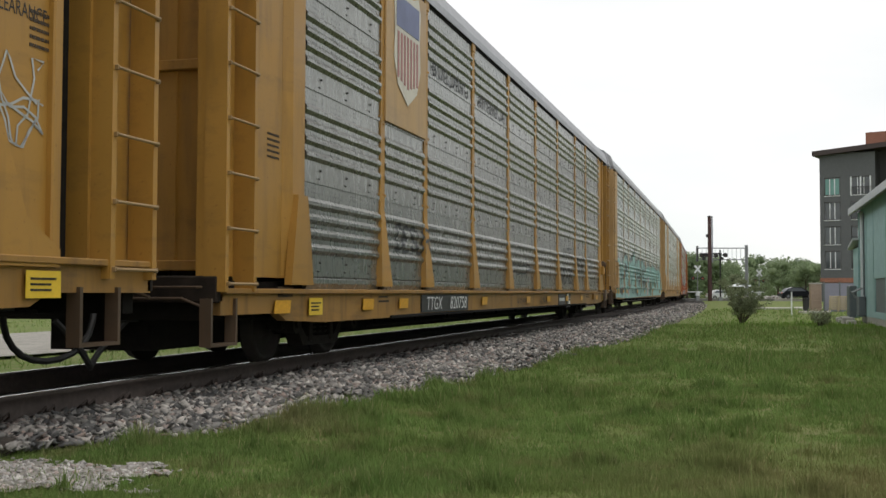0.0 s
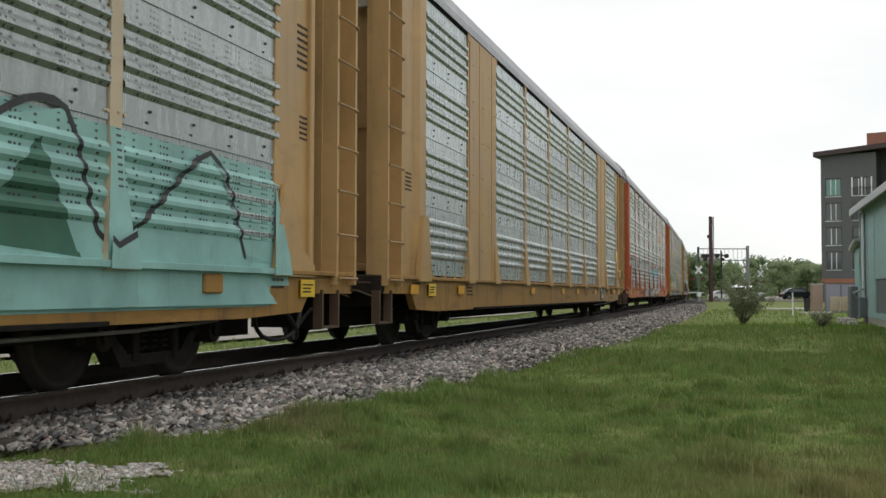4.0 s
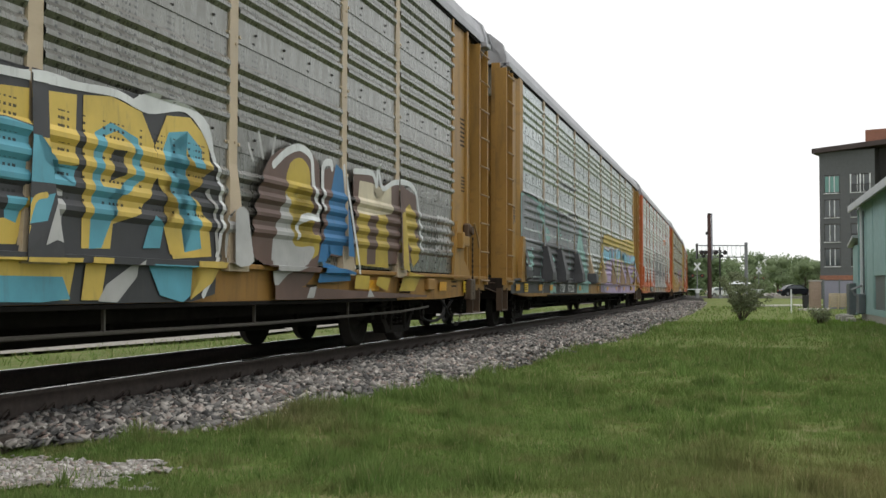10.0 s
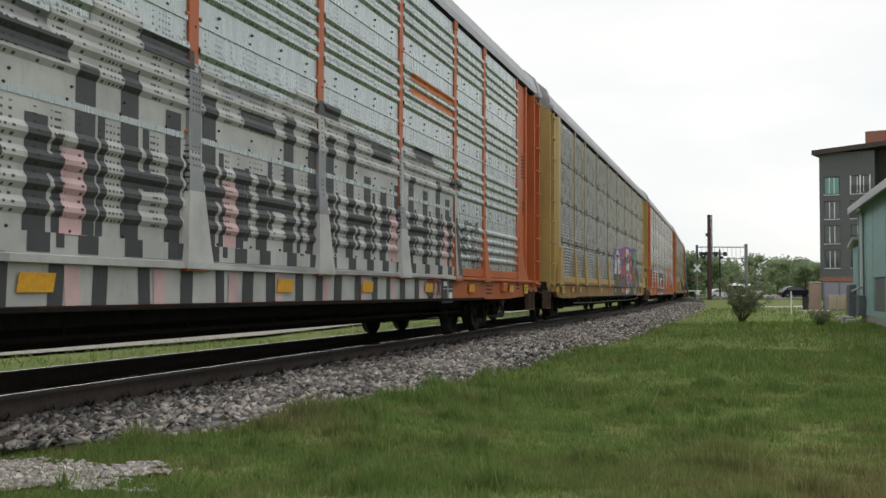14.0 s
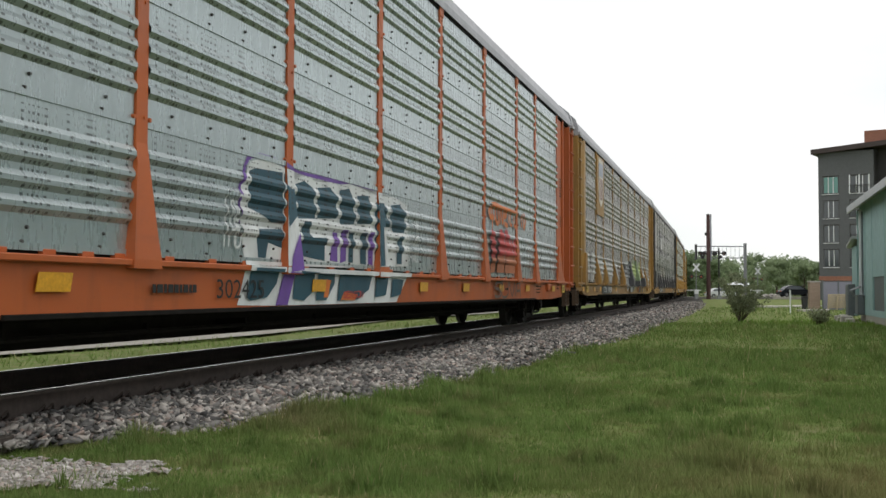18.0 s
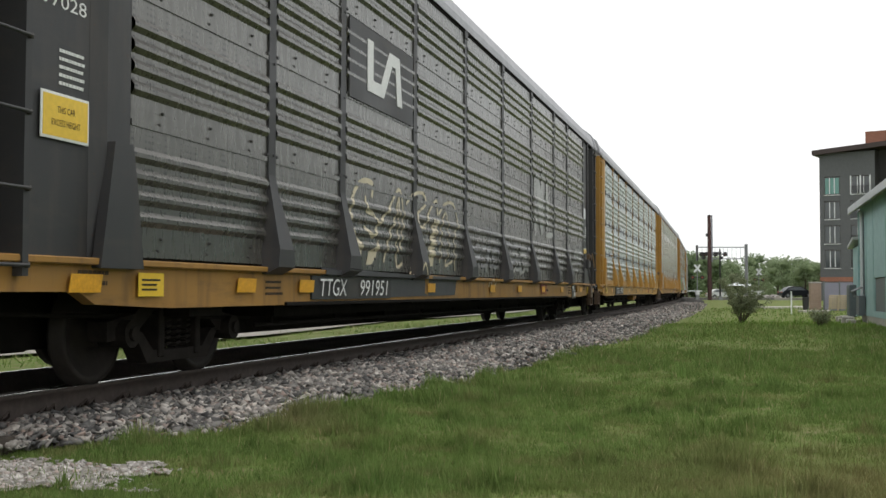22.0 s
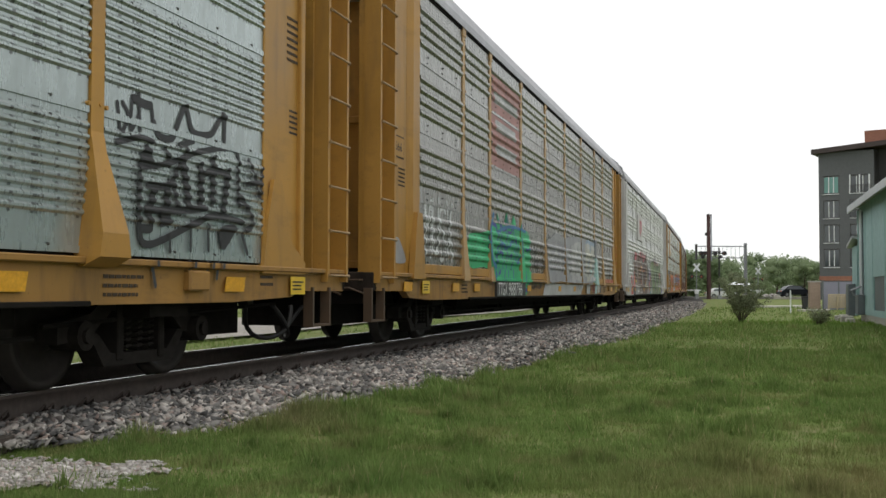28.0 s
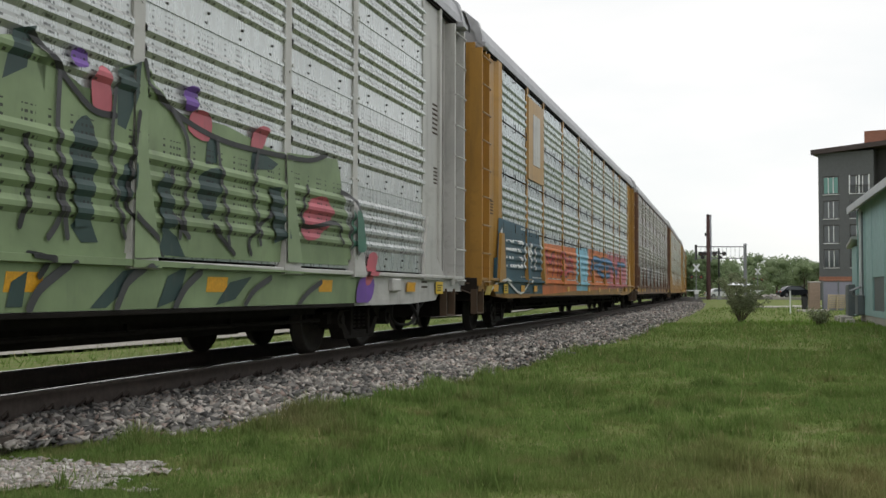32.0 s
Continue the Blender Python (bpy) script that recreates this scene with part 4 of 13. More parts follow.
def number_box(car, x, mark, number, ink, back=None, z=0.81):
    if back:
        solid("number_panel", Bits().box(x - 1.3, x + 1.3, -1.524, -1.50, z - 0.13, z + 0.125), back, car, "dark panel behind the car's number")
    y = -1.548
    words("reporting_mark", mark, x - 0.72, z, 0.19, ink, car, y, 0.80, shear=0.2)
    words("car_number", number, x + 0.62, z, 0.19, ink, car, y, 1.0, shear=0.2)


def build_bogie(car, x, lift=0.0):
    b = part("bogie", shared("bolster", GRIME_SHADE, make_bolster), car, "black cast-steel bogie", pose(x, 0, lift))
    for s in (-1, 1):
        part("side_frame", shared("side_frame", FRAMEM, make_side_frame), b, at=pose(0, s * 1.0, 0))
    part("spring", shared("spring", FRAMEM, make_spring), b, at=pose(0, -1.02, 0))
    for s in (-1, 1):
        w = part("wheelset", shared("wheelset", WHEELM, make_wheelset, True), b, "brown steel wheelset", pose(s * 0.89, 0, 0.42))
        WHEELS.setdefault(s, []).append(w)
    return b


WHEELS = {}
ENDGEAR = plain("greasy_end_steel", (0.032, 0.024, 0.019), 0.85, 0, 0.4, 7)


def build_car(style, full=True):
    """One covered car carrier; style gives its paints, its wall sheets and its odd features."""
    car = empty("autorack_car")
    body, wall, post, sill = style["body"], style["wall"], style.get("post", style["body"]), style.get("sill", style["body"])
    sill = GRIMY_SILL if sill in (YELLOW, OCHRE, TAN) else sill
    end, low, top, sink = style.get("end", body), style.get("low", 0.63), style.get("sill_top", 1.0), style.get("sink", 0.0)
    high = style.get("skirt_high", 0.0)
    car["sill_low"], car["skirt_high"], car["sink"] = low, high, sink
    part("underframe", shared("underframe", GRIME_SHADE, make_underframe), car, "black steel underframe")
    for s in (1, -1):
        part("side_sill", shared("side_sill_%g_%g" % (low, top), sill, make_side_sill(low, top)), car, at=Matrix.Diagonal((1, s, 1, 1)) if s > 0 else Matrix.Rotation(math.pi, 4, "Z"))
        turn = Matrix.Diagonal((1, s, 1, 1)) if s > 0 else Matrix.Rotation(math.pi, 4, "Z")
        part("sill_flange", shared("sill_flange_%g" % top, sill, lambda b: b.box(-13.35, 13.35 + REAR, -1.56, -1.38, top - 0.05, top, 0.008)), car, at=turn)
        part("lower_flange", shared("lower_flange_%g" % low, GRIME_SHADE, lambda b: b.box(-8.7, 8.7, -1.53, -1.38, low - 0.01, low + 0.03, 0.006)), car, at=turn)
        for x in (10.2,):
            part("jack_pad", shared("jack_pad_%g" % top, sill, lambda b: b.box(-0.17, 0.17, -1.565, -1.45, top - 0.24, top - 0.07, 0.015)), car, at=turn @ pose(x, 0, 0))
    part("roof", shared("roof", style.get("roof", ROOFM), make_roof), car, "ribbed grey steel roof")
    # far wall, plain, and a near-black strip painting the shaded slots under the eave
    part("far_wall", shared("far_wall", wall, lambda b: b.box(-11.5, 11.5, 1.44, 1.48, 1.0, 5.07)), car)
    part("eave_rail", shared("eave_rail", GRIME_SHADE, lambda b: b.box(-13.2, 13.55, -1.50, -1.42, 5.04, 5.10)), car)
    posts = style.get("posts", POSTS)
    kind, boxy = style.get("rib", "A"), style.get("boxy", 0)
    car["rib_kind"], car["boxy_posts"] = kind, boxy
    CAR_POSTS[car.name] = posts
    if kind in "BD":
        # an added near-black sheet puts shade behind the open gaps
        part("inner_wall", shared("inner_wall", GRIME_SHADE, lambda b: b.box(-11.5, 11.5, -1.40, -1.37, 1.0, 5.06)), car, "near-black sheet painting the shade inside the gaps")
    for x in posts[1:-1]:
        part("side_post", shared("side_post_%d" % boxy, post, make_post(boxy)), car, at=pose(x, 0, 0))
    for i, (a, b) in enumerate(zip(posts[:-1], posts[1:])):
        w = round(b - a, 2)
        if i in style.get("plates", ()):
            part("wall_plate", shared("bay_plate_%g" % w, post, lambda q, w=w: _bay_plate(q, w)), car, "plain painted steel bay", pose((a + b) / 2, 0, 0))
            continue
        # the sheets stop short of the posts, but reach the end bays
        a0, b0 = a + (0.09 if i else 0.0), b - (0.09 if i < len(posts) - 2 else 0.0)
        for k in range(4):
            part("wall_sheet", shared("wall_sheet_%s_%.2f" % (kind, b0 - a0), wall, make_sheet(b0 - a0, kind)), car, at=pose((a0 + b0) / 2, -1.484, SHEET_Z + k * SHEET_H))
        mid = pose((a + b) / 2, 0, 0)
        if high:
            part("skirt_plate", shared("skirt_plate_%g" % w, style.get("skirt", body), lambda q, w=w: q.box(-w / 2 + 0.12, w / 2 - 0.12, -1.525, -1.44, 1.012, 1.04 + high, 0.008)), car, at=mid)
        elif top < 1.0:
            # a curved grey apron between the wall and the lower sill
            part("skirt_plate", shared("apron_%g" % w, wall, lambda q, w=w: q.prism([(-1.47, 1.03), (-1.50, 1.0), (-1.50, 0.95), (-1.47, top), (-1.43, top), (-1.45, 1.03)], -w / 2 + 0.1, w / 2 - 0.1, "x")), car, at=mid)
            # a near-black strip below the wall paints the gap's shade
            part("wall_gap", shared("wall_gap_%g" % w, GRIME_SHADE, lambda q, w=w: q.box(-w / 2 + 0.1, w / 2 - 0.1, -1.46, -1.40, 1.0, 1.06)), car, "dark gap below the wall", mid)
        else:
            # the same near-black strip in place of the gap's shade
            part("wall_gap", shared("wall_gap_%g" % w, GRIME_SHADE, lambda q, w=w: q.box(-w / 2 + 0.1, w / 2 - 0.1, -1.46, -1.40, 1.0, 1.06)), car, "dark gap below the wall", mid)
            if style.get("tabs"):
                for q in (-w * 0.34, -w * 0.08, w * 0.15, w * 0.36):
                    part("gap_tab", shared("gap_tab", sill, lambda b: b.box(-0.07, 0.07, -1.50, -1.45, 1.0, 1.04, 0.005)), car, at=mid @ pose(q, 0, 0))
    for s in (-1, 1):
        for side in (1, -1):
            bays = ((("end_plate", make_end_plate, body), ("corner_post", make_corner_post, body), ("foot_plate", make_foot_plate, body), ("ladder_back", make_ladder_back, body)) if s < 0
                    else (("end_plate", make_rear_plate, body), ("foot_plate", make_rear_foot, body), ("end_slot", make_rear_slot, GRIME_SHADE), ("ladder_back", make_rear_ladder_back, body)))
            for nm, mk, mt in bays:
                mt = end if nm == "ladder_back" and s < 0 and style.get("door_out") else mt
                def bay(b, side=side, mk=mk):
                    c = Bits()
                    mk(c)
                    b.add([(x, y * side, z) for x, y, z in c.v], c.f)
                part(nm, shared("%s_%d_%d" % (nm, s, side), mt, bay), car)
        out = style.get("door_out", 0.0) if s < 0 else 0.0
        def door(b, s=s, out=out):
            c = Bits()
            make_door(c)
            b.add([((-13.0 - out + x) * -s + (REAR if s > 0 else 0), y, z) for x, y, z in c.v], c.f)
        part("end_door", shared("end_door_%d_%g" % (s, out), end, door), car, "tall folded steel end door")
        if s < 0 and not out and end is not BLACKP:
            part("door_head", shared("door_head", DOOR_HEAD, lambda b: b.box(-13.10, -13.0, -1.34, 1.34, 4.52, 5.06, 0.01)), car, "pale weathered head of the end door")
        def hoop(b, s=s):
            c = Bits()
            make_arch(c)
            b.add([((-13.34 + x) * -s + (REAR if s > 0 else 0), y, z) for x, y, z in c.v], c.f)
        for z in (1.10, 2.97, 4.98) if not out else ():
            part("door_rail", shared("door_rail_%d" % s, end, lambda b, s=s: b.box(*((-13.06, -13.0) if s < 0 else (13.0 + REAR, 13.06 + REAR)), -1.31, 1.31, -0.05, 0.05, 0.01)), car, at=pose(0, 0, z))
        part("roof_hoop", shared("roof_hoop_%d" % s, style.get("hoop", ROOFM), hoop), car)
        lx = -13.10 if s < 0 else 13.30
        for d in (-0.28, 0.28):
            st = part("ladder_stile", shared("ladder_stile", body, make_stile), car, at=pose(lx + d, 0, 0))
        for k in range(9):
            part("rung", shared("rung", body if body in (BLACKP, WHITEP, RED, ORANGE) else RUNGM, make_rung), st, at=pose(-0.28, 0, 0.93 + 0.488 * k))
        part("sill_step", shared("sill_step", STEPM, make_step), car, "steel sill step", pose(-13.33 if s < 0 else 12.95, 0, 0))
        part("end_sill", shared("end_sill_%d" % s, ENDGEAR, lambda b, s=s: b.box(*((-13.42, -13.3) if s < 0 else (13.6, 13.7)), -1.50, 1.50, 0.76, 1.0, 0.015)), car)
        part("uncoupling_lever", shared("uncoupling_lever_%d" % s, STEPM, lambda b, s=s: _lever(b, s)), car, "bent steel uncoupling lever")
        part("grab_iron", shared("grab_iron_%d" % s, STEPM, lambda b, s=s: _grab(b, s)), car, "thin steel grab iron")
        part("coupler", shared("coupler_%d" % s, GRIME_SHADE, lambda b, s=s: _coupler(b, s)), car, "rusty knuckle coupler")
        part("brake_hose", shared("brake_hose_%d" % s, RUBBER, lambda b, s=s: _hose(b, s)), car, "hanging black brake hose")
    part("train_pipe", shared("train_pipe", GRIME_SHADE, make_piping), car)
    part("air_tank", shared("air_tank", GRIME_SHADE, make_tank), car, at=pose(-3.2, -0.75, 0.52))
    for x in (-10.05, 10.05):
        build_bogie(car, x, sink)
    for x in style.get("reflectors", (-12.1, -9.6, -8.2, -3.6, 0.3, 2.7, 5.3, 7.8, 10.9)):
        part("reflector", shared("reflector", REFLECT, make_reflector), car, "yellow reflective patch", pose(x, -1.526, top - 0.18))
    for x in (-11.25, 12.3):
        st = part("warning_sticker", shared("warning_sticker", STICKER, make_sticker), car, "yellow notice sticker with black rim", pose(x, -1.526, top - 0.185))
        bars("notice_text", 0, 0, 0.28, 0.11, 3, BLACKINK, st, -0.008, seed=3)
    for x in (-12.2, 12.35):
        bars("stencil_text", x, 2.3 if x < 0 else 2.5, 0.30, 0.28, 5, INK if body is not BLACKP else WHITEINK, car, -1.462, "small black stencilled lines", 5 + int(x))
    for i, (x, z, w, h, n) in enumerate(((-11.95, 0.86, 0.42, 0.15, 2), (-8.95, 0.80, 0.40, 0.17, 3), (5.9, 0.80, 0.30, 0.10, 1), (9.15, 0.80, 0.55, 0.2, 3), (11.65, 0.86, 0.36, 0.14, 2))):
        bars("stencil_text", x, z, w, h, n, INK, car, -1.503, "small dark stencilled lines on the sill", 11 + i)
    bars("stencil_text", 12.3, 3.35, 0.34, 0.5, 7, INK, car, -1.462, "block of small dark stencilled lines", 23)
    bars("stencil_text", -0.2, 2.45, 0.62, 0.22, 3, INK if end is not BLACKP else WHITEINK, car, -13.022 - style.get("door_out", 0.0), "small dark stencilled lines", 9, "x")
    return car


def _lever(b, s):
    x = 13.78 if s > 0 else -13.5
    b.pipe([(x, -1.42, 0.72), (x, -1.2, 0.80), (x, -0.35, 0.80), (x + 0.12 * s, -0.2, 0.72)], 0.013, 6)


def _grab(b, s):
    x = 13.76 if s > 0 else -13.48
    b.pipe([(x - 0.06 * s, -1.35, 0.90), (x, -1.33, 0.90), (x, -0.8, 0.90), (x - 0.06 * s, -0.78, 0.90)], 0.012, 6)


def _bay_plate(b, w):
    b.box(-w / 2, w / 2, -1.52, -1.46, 0.98, 5.07, 0.006)
    for x in (-w / 6, w / 3.2):
        b.box(x - 0.012, x + 0.012, -1.53, -1.51, 1.0, 5.05, 0.004)
    for x in (-w * 0.4, -w * 0.05, w * 0.2, w * 0.42):
        for k in range(6):
            b.tube((x, -1.52, 1.5 + 0.62 * k), (x, -1.532, 1.5 + 0.62 * k), 0.014, 6)


def _coupler(b, s):
    c = Bits()
    make_coupler(c)
    b.add([((x - 12.95) * -s + (0.1 if s > 0 else 0), y * -s, z) for x, y, z in c.v], c.f)


def _hose(b, s):
    c = Bits()
    make_hose(c)
    b.add([((x - 13.0) * -s, y, z) for x, y, z in c.v], c.f)


def make_rod(b):
    b.pipe([(-8.8, -1.41, 0.46), (-4.0, -1.41, 0.435), (0.0, -1.41, 0.45), (5.0, -1.41, 0.435), (9.2, -1.41, 0.47), (10.6, -1.38, 0.52)], 0.017, 7)


def release_rod(car):
    rod = part("release_rod", shared("release_rod", RODM, make_rod), car, "thin pale steel rod under the sill")
    for i in range(7):
        part("rod_hanger", shared("rod_hanger", RODM, lambda b: b.box(-0.012, 0.012, -1.425, -1.40, 0.43, 0.70)), rod, at=pose(-7.8 + 2.5 * i, 0, 0))


RODM = plain("worn_rod_steel", (0.10, 0.088, 0.076), 0.6, 0.2, 0.25, 12)


def brake_gear(car):
    """Hand-brake housing, bracket and chain on the rear end bay."""
    paint_mat = STYLES[next(k for k in range(-4, 19) if CARS.get(k) is None)]["body"]
    box = solid("brake_housing", Bits().box(12.30, 12.46, -1.58, -1.46, 1.62, 1.86, 0.03).tube((12.38, -1.58, 1.74), (12.38, -1.62, 1.74), 0.075, 12), STEPM, car, "greasy brake housing")
    solid("brake_handle", Bits().pipe([(12.38, -1.64, 1.86), (12.50, -1.66, 1.66), (12.62, -1.66, 1.48)], 0.018, 6), RUNGM, box, "steel brake handle")
    solid("bracket", Bits().box(11.74, 12.16, -1.62, -1.50, 1.47, 1.63, 0.012).box(11.66, 11.78, -1.64, -1.50, 1.42, 1.68, 0.012), paint_mat, car)
    links = Bits()
    for i in range(22):
        z, d = 1.60 - 0.045 * i, 0.014
        links.box(12.38 - (d if i % 2 else 0.004), 12.38 + (d if i % 2 else 0.004), -1.61 - (0.004 if i % 2 else d), -1.61 + (0.004 if i % 2 else d), z - 0.03, z + 0.03)
    tagged(solid("brake_chain", links, WHEELM, car, "dark brake chain"), kind="stuff")
    solid("chain_sheave", Bits().box(12.25, 12.55, -1.62, -1.50, 0.60, 0.95, 0.02), STEPM, car)
    # chain sagging below the sill
    sag = Bits()
    for i in range(26):
        u, d = i / 25, 0.014
        x, z = 12.35 - 0.9 * u, 0.62 - 0.42 * math.sin(3.1416 * u)
        sag.box(x - 0.028, x + 0.028, -1.46 - (d if i % 2 else 0.005), -1.46 + (d if i % 2 else 0.005), z - (0.005 if i % 2 else d), z + (0.005 if i % 2 else d))
    tagged(solid("brake_chain", sag, WHEELM, car, "slack brake chain below the sill"), kind="stuff")


def shield(car, x, z0, z1, inks=("oldblue", "oldrose")):
    """A shield emblem, drawn as plain shapes on a cream plate."""
    h, w = z1 - z0, (z1 - z0) * 0.72
    def outline(k):
        p = [(-0.5, 0.86), (-0.42, 0.98), (-0.2, 0.93), (0, 1.0), (0.2, 0.93), (0.42, 0.98), (0.5, 0.86), (0.47, 0.6), (0.5, 0.35), (0.36, 0.14), (0, 0), (-0.36, 0.14), (-0.5, 0.35), (-0.47, 0.6)]
        return [(x + a * w * k, z0 + h / 2 + (b - 0.5) * h * k) for a, b in p]
    y = -1.535
    base = solid("emblem", Bits().prism(outline(1.0), y - 0.006, y), CREAM_END, car, "weathered shield emblem with stripes")
    solid("emblem_head", Bits().box(x - w * 0.43, x + w * 0.43, y - 0.012, y - 0.007, z0 + h * 0.62, z0 + h * 0.88), spray_paint(inks[0]), base)
    for i in range(7):
        a = x - w * 0.36 + i * w * 0.12
        solid("emblem_stripe", Bits().box(a - w * 0.03, a + w * 0.03, y - 0.012, y - 0.007, z0 + h * (0.14 + 0.02 * abs(i - 3)), z0 + h * 0.58), spray_paint(inks[1]), base)


def plate(car, x0, x1, z0, z1, mat, label):
    return solid("wall_plate", Bits().box(x0, x1, -1.53, -1.50, z0, z1, 0.006), mat, car, label)


# ---- the train: one entry a car, from the first to the last ----
GAP0, PITCH = 108.3, 28.12
CARS = {}
STYLES = {
    # car -3 takes the darker sheet in place of shade from dark surroundings
    -4: dict(body=YELLOW, wall=GALV_DIRTY_SHADED), -3: dict(body=YELLOW, wall=GALV_DIRTY_SHADED, sink=0.09, low=0.53, sill_top=0.89), -2: dict(body=TAN, end=CREAM_END, door_out=0.31, low=0.53, wall=GALV, sill=OCHRE, post=PALE_POST),
    -1: dict(body=TAN, low=0.5, wall=GALV_BRIGHT, sill=YELLOW, plates=(1, 7), tabs=1, reflectors=(-12.1, -9.6, -3.6, 0.3, 2.7, 6.2, 10.9)), 0: dict(body=RED, low=0.59, tabs=1, wall=GALV_BRIGHT), 1: dict(body=OCHRE, wall=GALV_DIRTY_SHADED, post=PALE_POST),
    2: dict(body=OCHRE, wall=GALV_BRIGHT, sill=OCHRE, post=DUSTY, boxy=1), 3: dict(body=ORANGE, wall=GALV_BRIGHT, skirt_high=0.11), 4: dict(body=SAND, low=0.6, wall=GALV_DULL, sill=OCHRE, rib="B", skirt_high=0.10),
    5: dict(body=ORANGE, low=0.58, tabs=1, wall=GALV_NEW), 6: dict(body=OCHRE, wall=GALV_BROWN, boxy=1), 7: dict(body=BLACKP, wall=GALV_DARK, sill=OCHRE, boxy=1),
    8: dict(body=BRIGHT, reflectors=(-12.1, -9.6, -3.6, 0.3, 5.3, 9.8), wall=GALV_NEW, rib="D", boxy=1, skirt_high=0.045), 9: dict(body=YELLOW, low=0.66, wall=GALV_BRIGHT, rib="C", boxy=1), 10: dict(body=YELLOW, wall=GALV_DIRTY_SHADED, post=TAN, sill=OCHRE, skirt_high=0.13),
    11: dict(body=WHITEP, low=0.59, wall=GALV_WHITE), 12: dict(body=YELLOW, wall=GALV_NEW, rib="D"), 13: dict(body=BROWN, wall=GALV_DARK),
    14: dict(body=TAN, wall=GALV), 15: dict(body=YELLOW, wall=GALV), 16: dict(body=ORANGE, wall=GALV), 17: dict(body=YELLOW, wall=GALV_BROWN), 18: dict(body=YELLOW, wall=GALV)}
LABELS = {
    -4: "yellow car carrier with grimy ribbed grey walls", -3: "yellow car carrier with grey walls and a shield emblem",
    -2: "tan car carrier covered in turquoise graffiti letters", -1: "clean tan car carrier with silver walls and yellow sill",
    0: "oxide orange car carrier with grey block graffiti", 1: "ochre car carrier with green and blue graffiti",
    2: "ochre car carrier, dark-sprayed sill, turquoise and lilac graffiti", 3: "orange car carrier with grey block-letter graffiti",
    4: "tan car carrier with purple and green graffiti", 5: "orange car carrier with a navy graffiti word",
    6: "brown-ochre car carrier with white tags and an emblem", 7: "black car carrier with dark walls and white tags",
    8: "fresh yellow car carrier with clean silver walls", 9: "yellow car carrier with a black figure sprayed on it",
    10: "weathered yellow car carrier with a green graffiti panel", 11: "pale grey car carrier with brown and green graffiti",
    12: "yellow car carrier with colourful low graffiti", 13: "dark brown car carrier with weathered walls"}
# where each car's middle stands at the start, counted from GAP0; the couplings are not all equally stretched
MIDDLE = {-4: -113.26, -3: -85.11, -2: -56.89, -1: -28.78, 0: -0.65, 1: 27.47, 2: 55.89, 3: 83.99, 4: 112.2, 5: 140.3, 6: 168.19, 7: 195.9,
          8: 223.86, 9: 251.95, 10: 280.05, 11: 308.21}
MIDDLE.update({k: 308.21 + PITCH * (k - 11) for k in range(12, 19)})


def hoop_shape(car, pts, colour, lift=0.006, name="graffiti"):
    """A sprayed closed shape given by its corners (x, z)."""
    return wall_part(name, pts, [tuple(range(len(pts)))], lift, spray_paint(colour), car, "sprayed %s shape" % colour)


def drop_shape(cx, cz, rx, rz, n=20, lean=0.0):
    return [(cx + rx * math.cos(6.28318 * i / n) + lean * math.sin(6.28318 * i / n), cz + rz * math.sin(6.28318 * i / n)) for i in range(n)]


def emblem_bar(car, x, y=-1.531):
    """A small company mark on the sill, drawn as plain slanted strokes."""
    for i in range(3):
        q, b = x + i * 0.24, Bits()
        if i < 2:
            b.prism([(q - 0.03, 0.71), (q + 0.03, 0.71), (q + 0.06, 0.88), (q + 0.13, 0.88), (q + 0.14, 0.93), (q - 0.07, 0.93), (q - 0.08, 0.88), (q, 0.88)], y, y + 0.003)
        else:
            b.prism([(q - 0.09, 0.71), (q - 0.03, 0.71), (q + 0.16, 0.93), (q + 0.10, 0.93)], y, y + 0.003)
            b.prism([(q + 0.05, 0.71), (q + 0.11, 0.71), (q + 0.03, 0.93), (q - 0.03, 0.93)], y - 0.002, y + 0.001)
        solid("company_mark", b, EMBLEM, car, "faded red company mark")


EMBLEM = plain("faded_red_lettering", (0.22, 0.035, 0.03), 0.6, 0, 0.15, 20, 0.0)


def brand_bars(car, x, z, ink):
    bars("company_lettering", x, z, 0.75, 0.17, 1, ink, car, -1.529, "company lettering as plain bars", 7)


def height_sign(car, x, z, y=-1.475, k=1.0):
    s = solid("warning_sign", Bits().box(x - 0.27 * k, x + 0.27 * k, y - 0.010, y, z - 0.16 * k, z + 0.16 * k, 0.003), WHITEINK, car, "yellow sign with a pale rim")
    solid("sign_face", Bits().box(x - 0.25 * k, x + 0.25 * k, y - 0.013, y - 0.010, z - 0.14 * k, z + 0.14 * k), STICKER, s)
    words("sign_text", "THIS CAR", x, z + 0.045 * k, 0.045 * k, INK, s, y - 0.015, 0.20 * k)
    words("sign_text", "EXCESS HEIGHT", x, z - 0.045 * k, 0.045 * k, INK, s, y - 0.015, 0.32 * k)


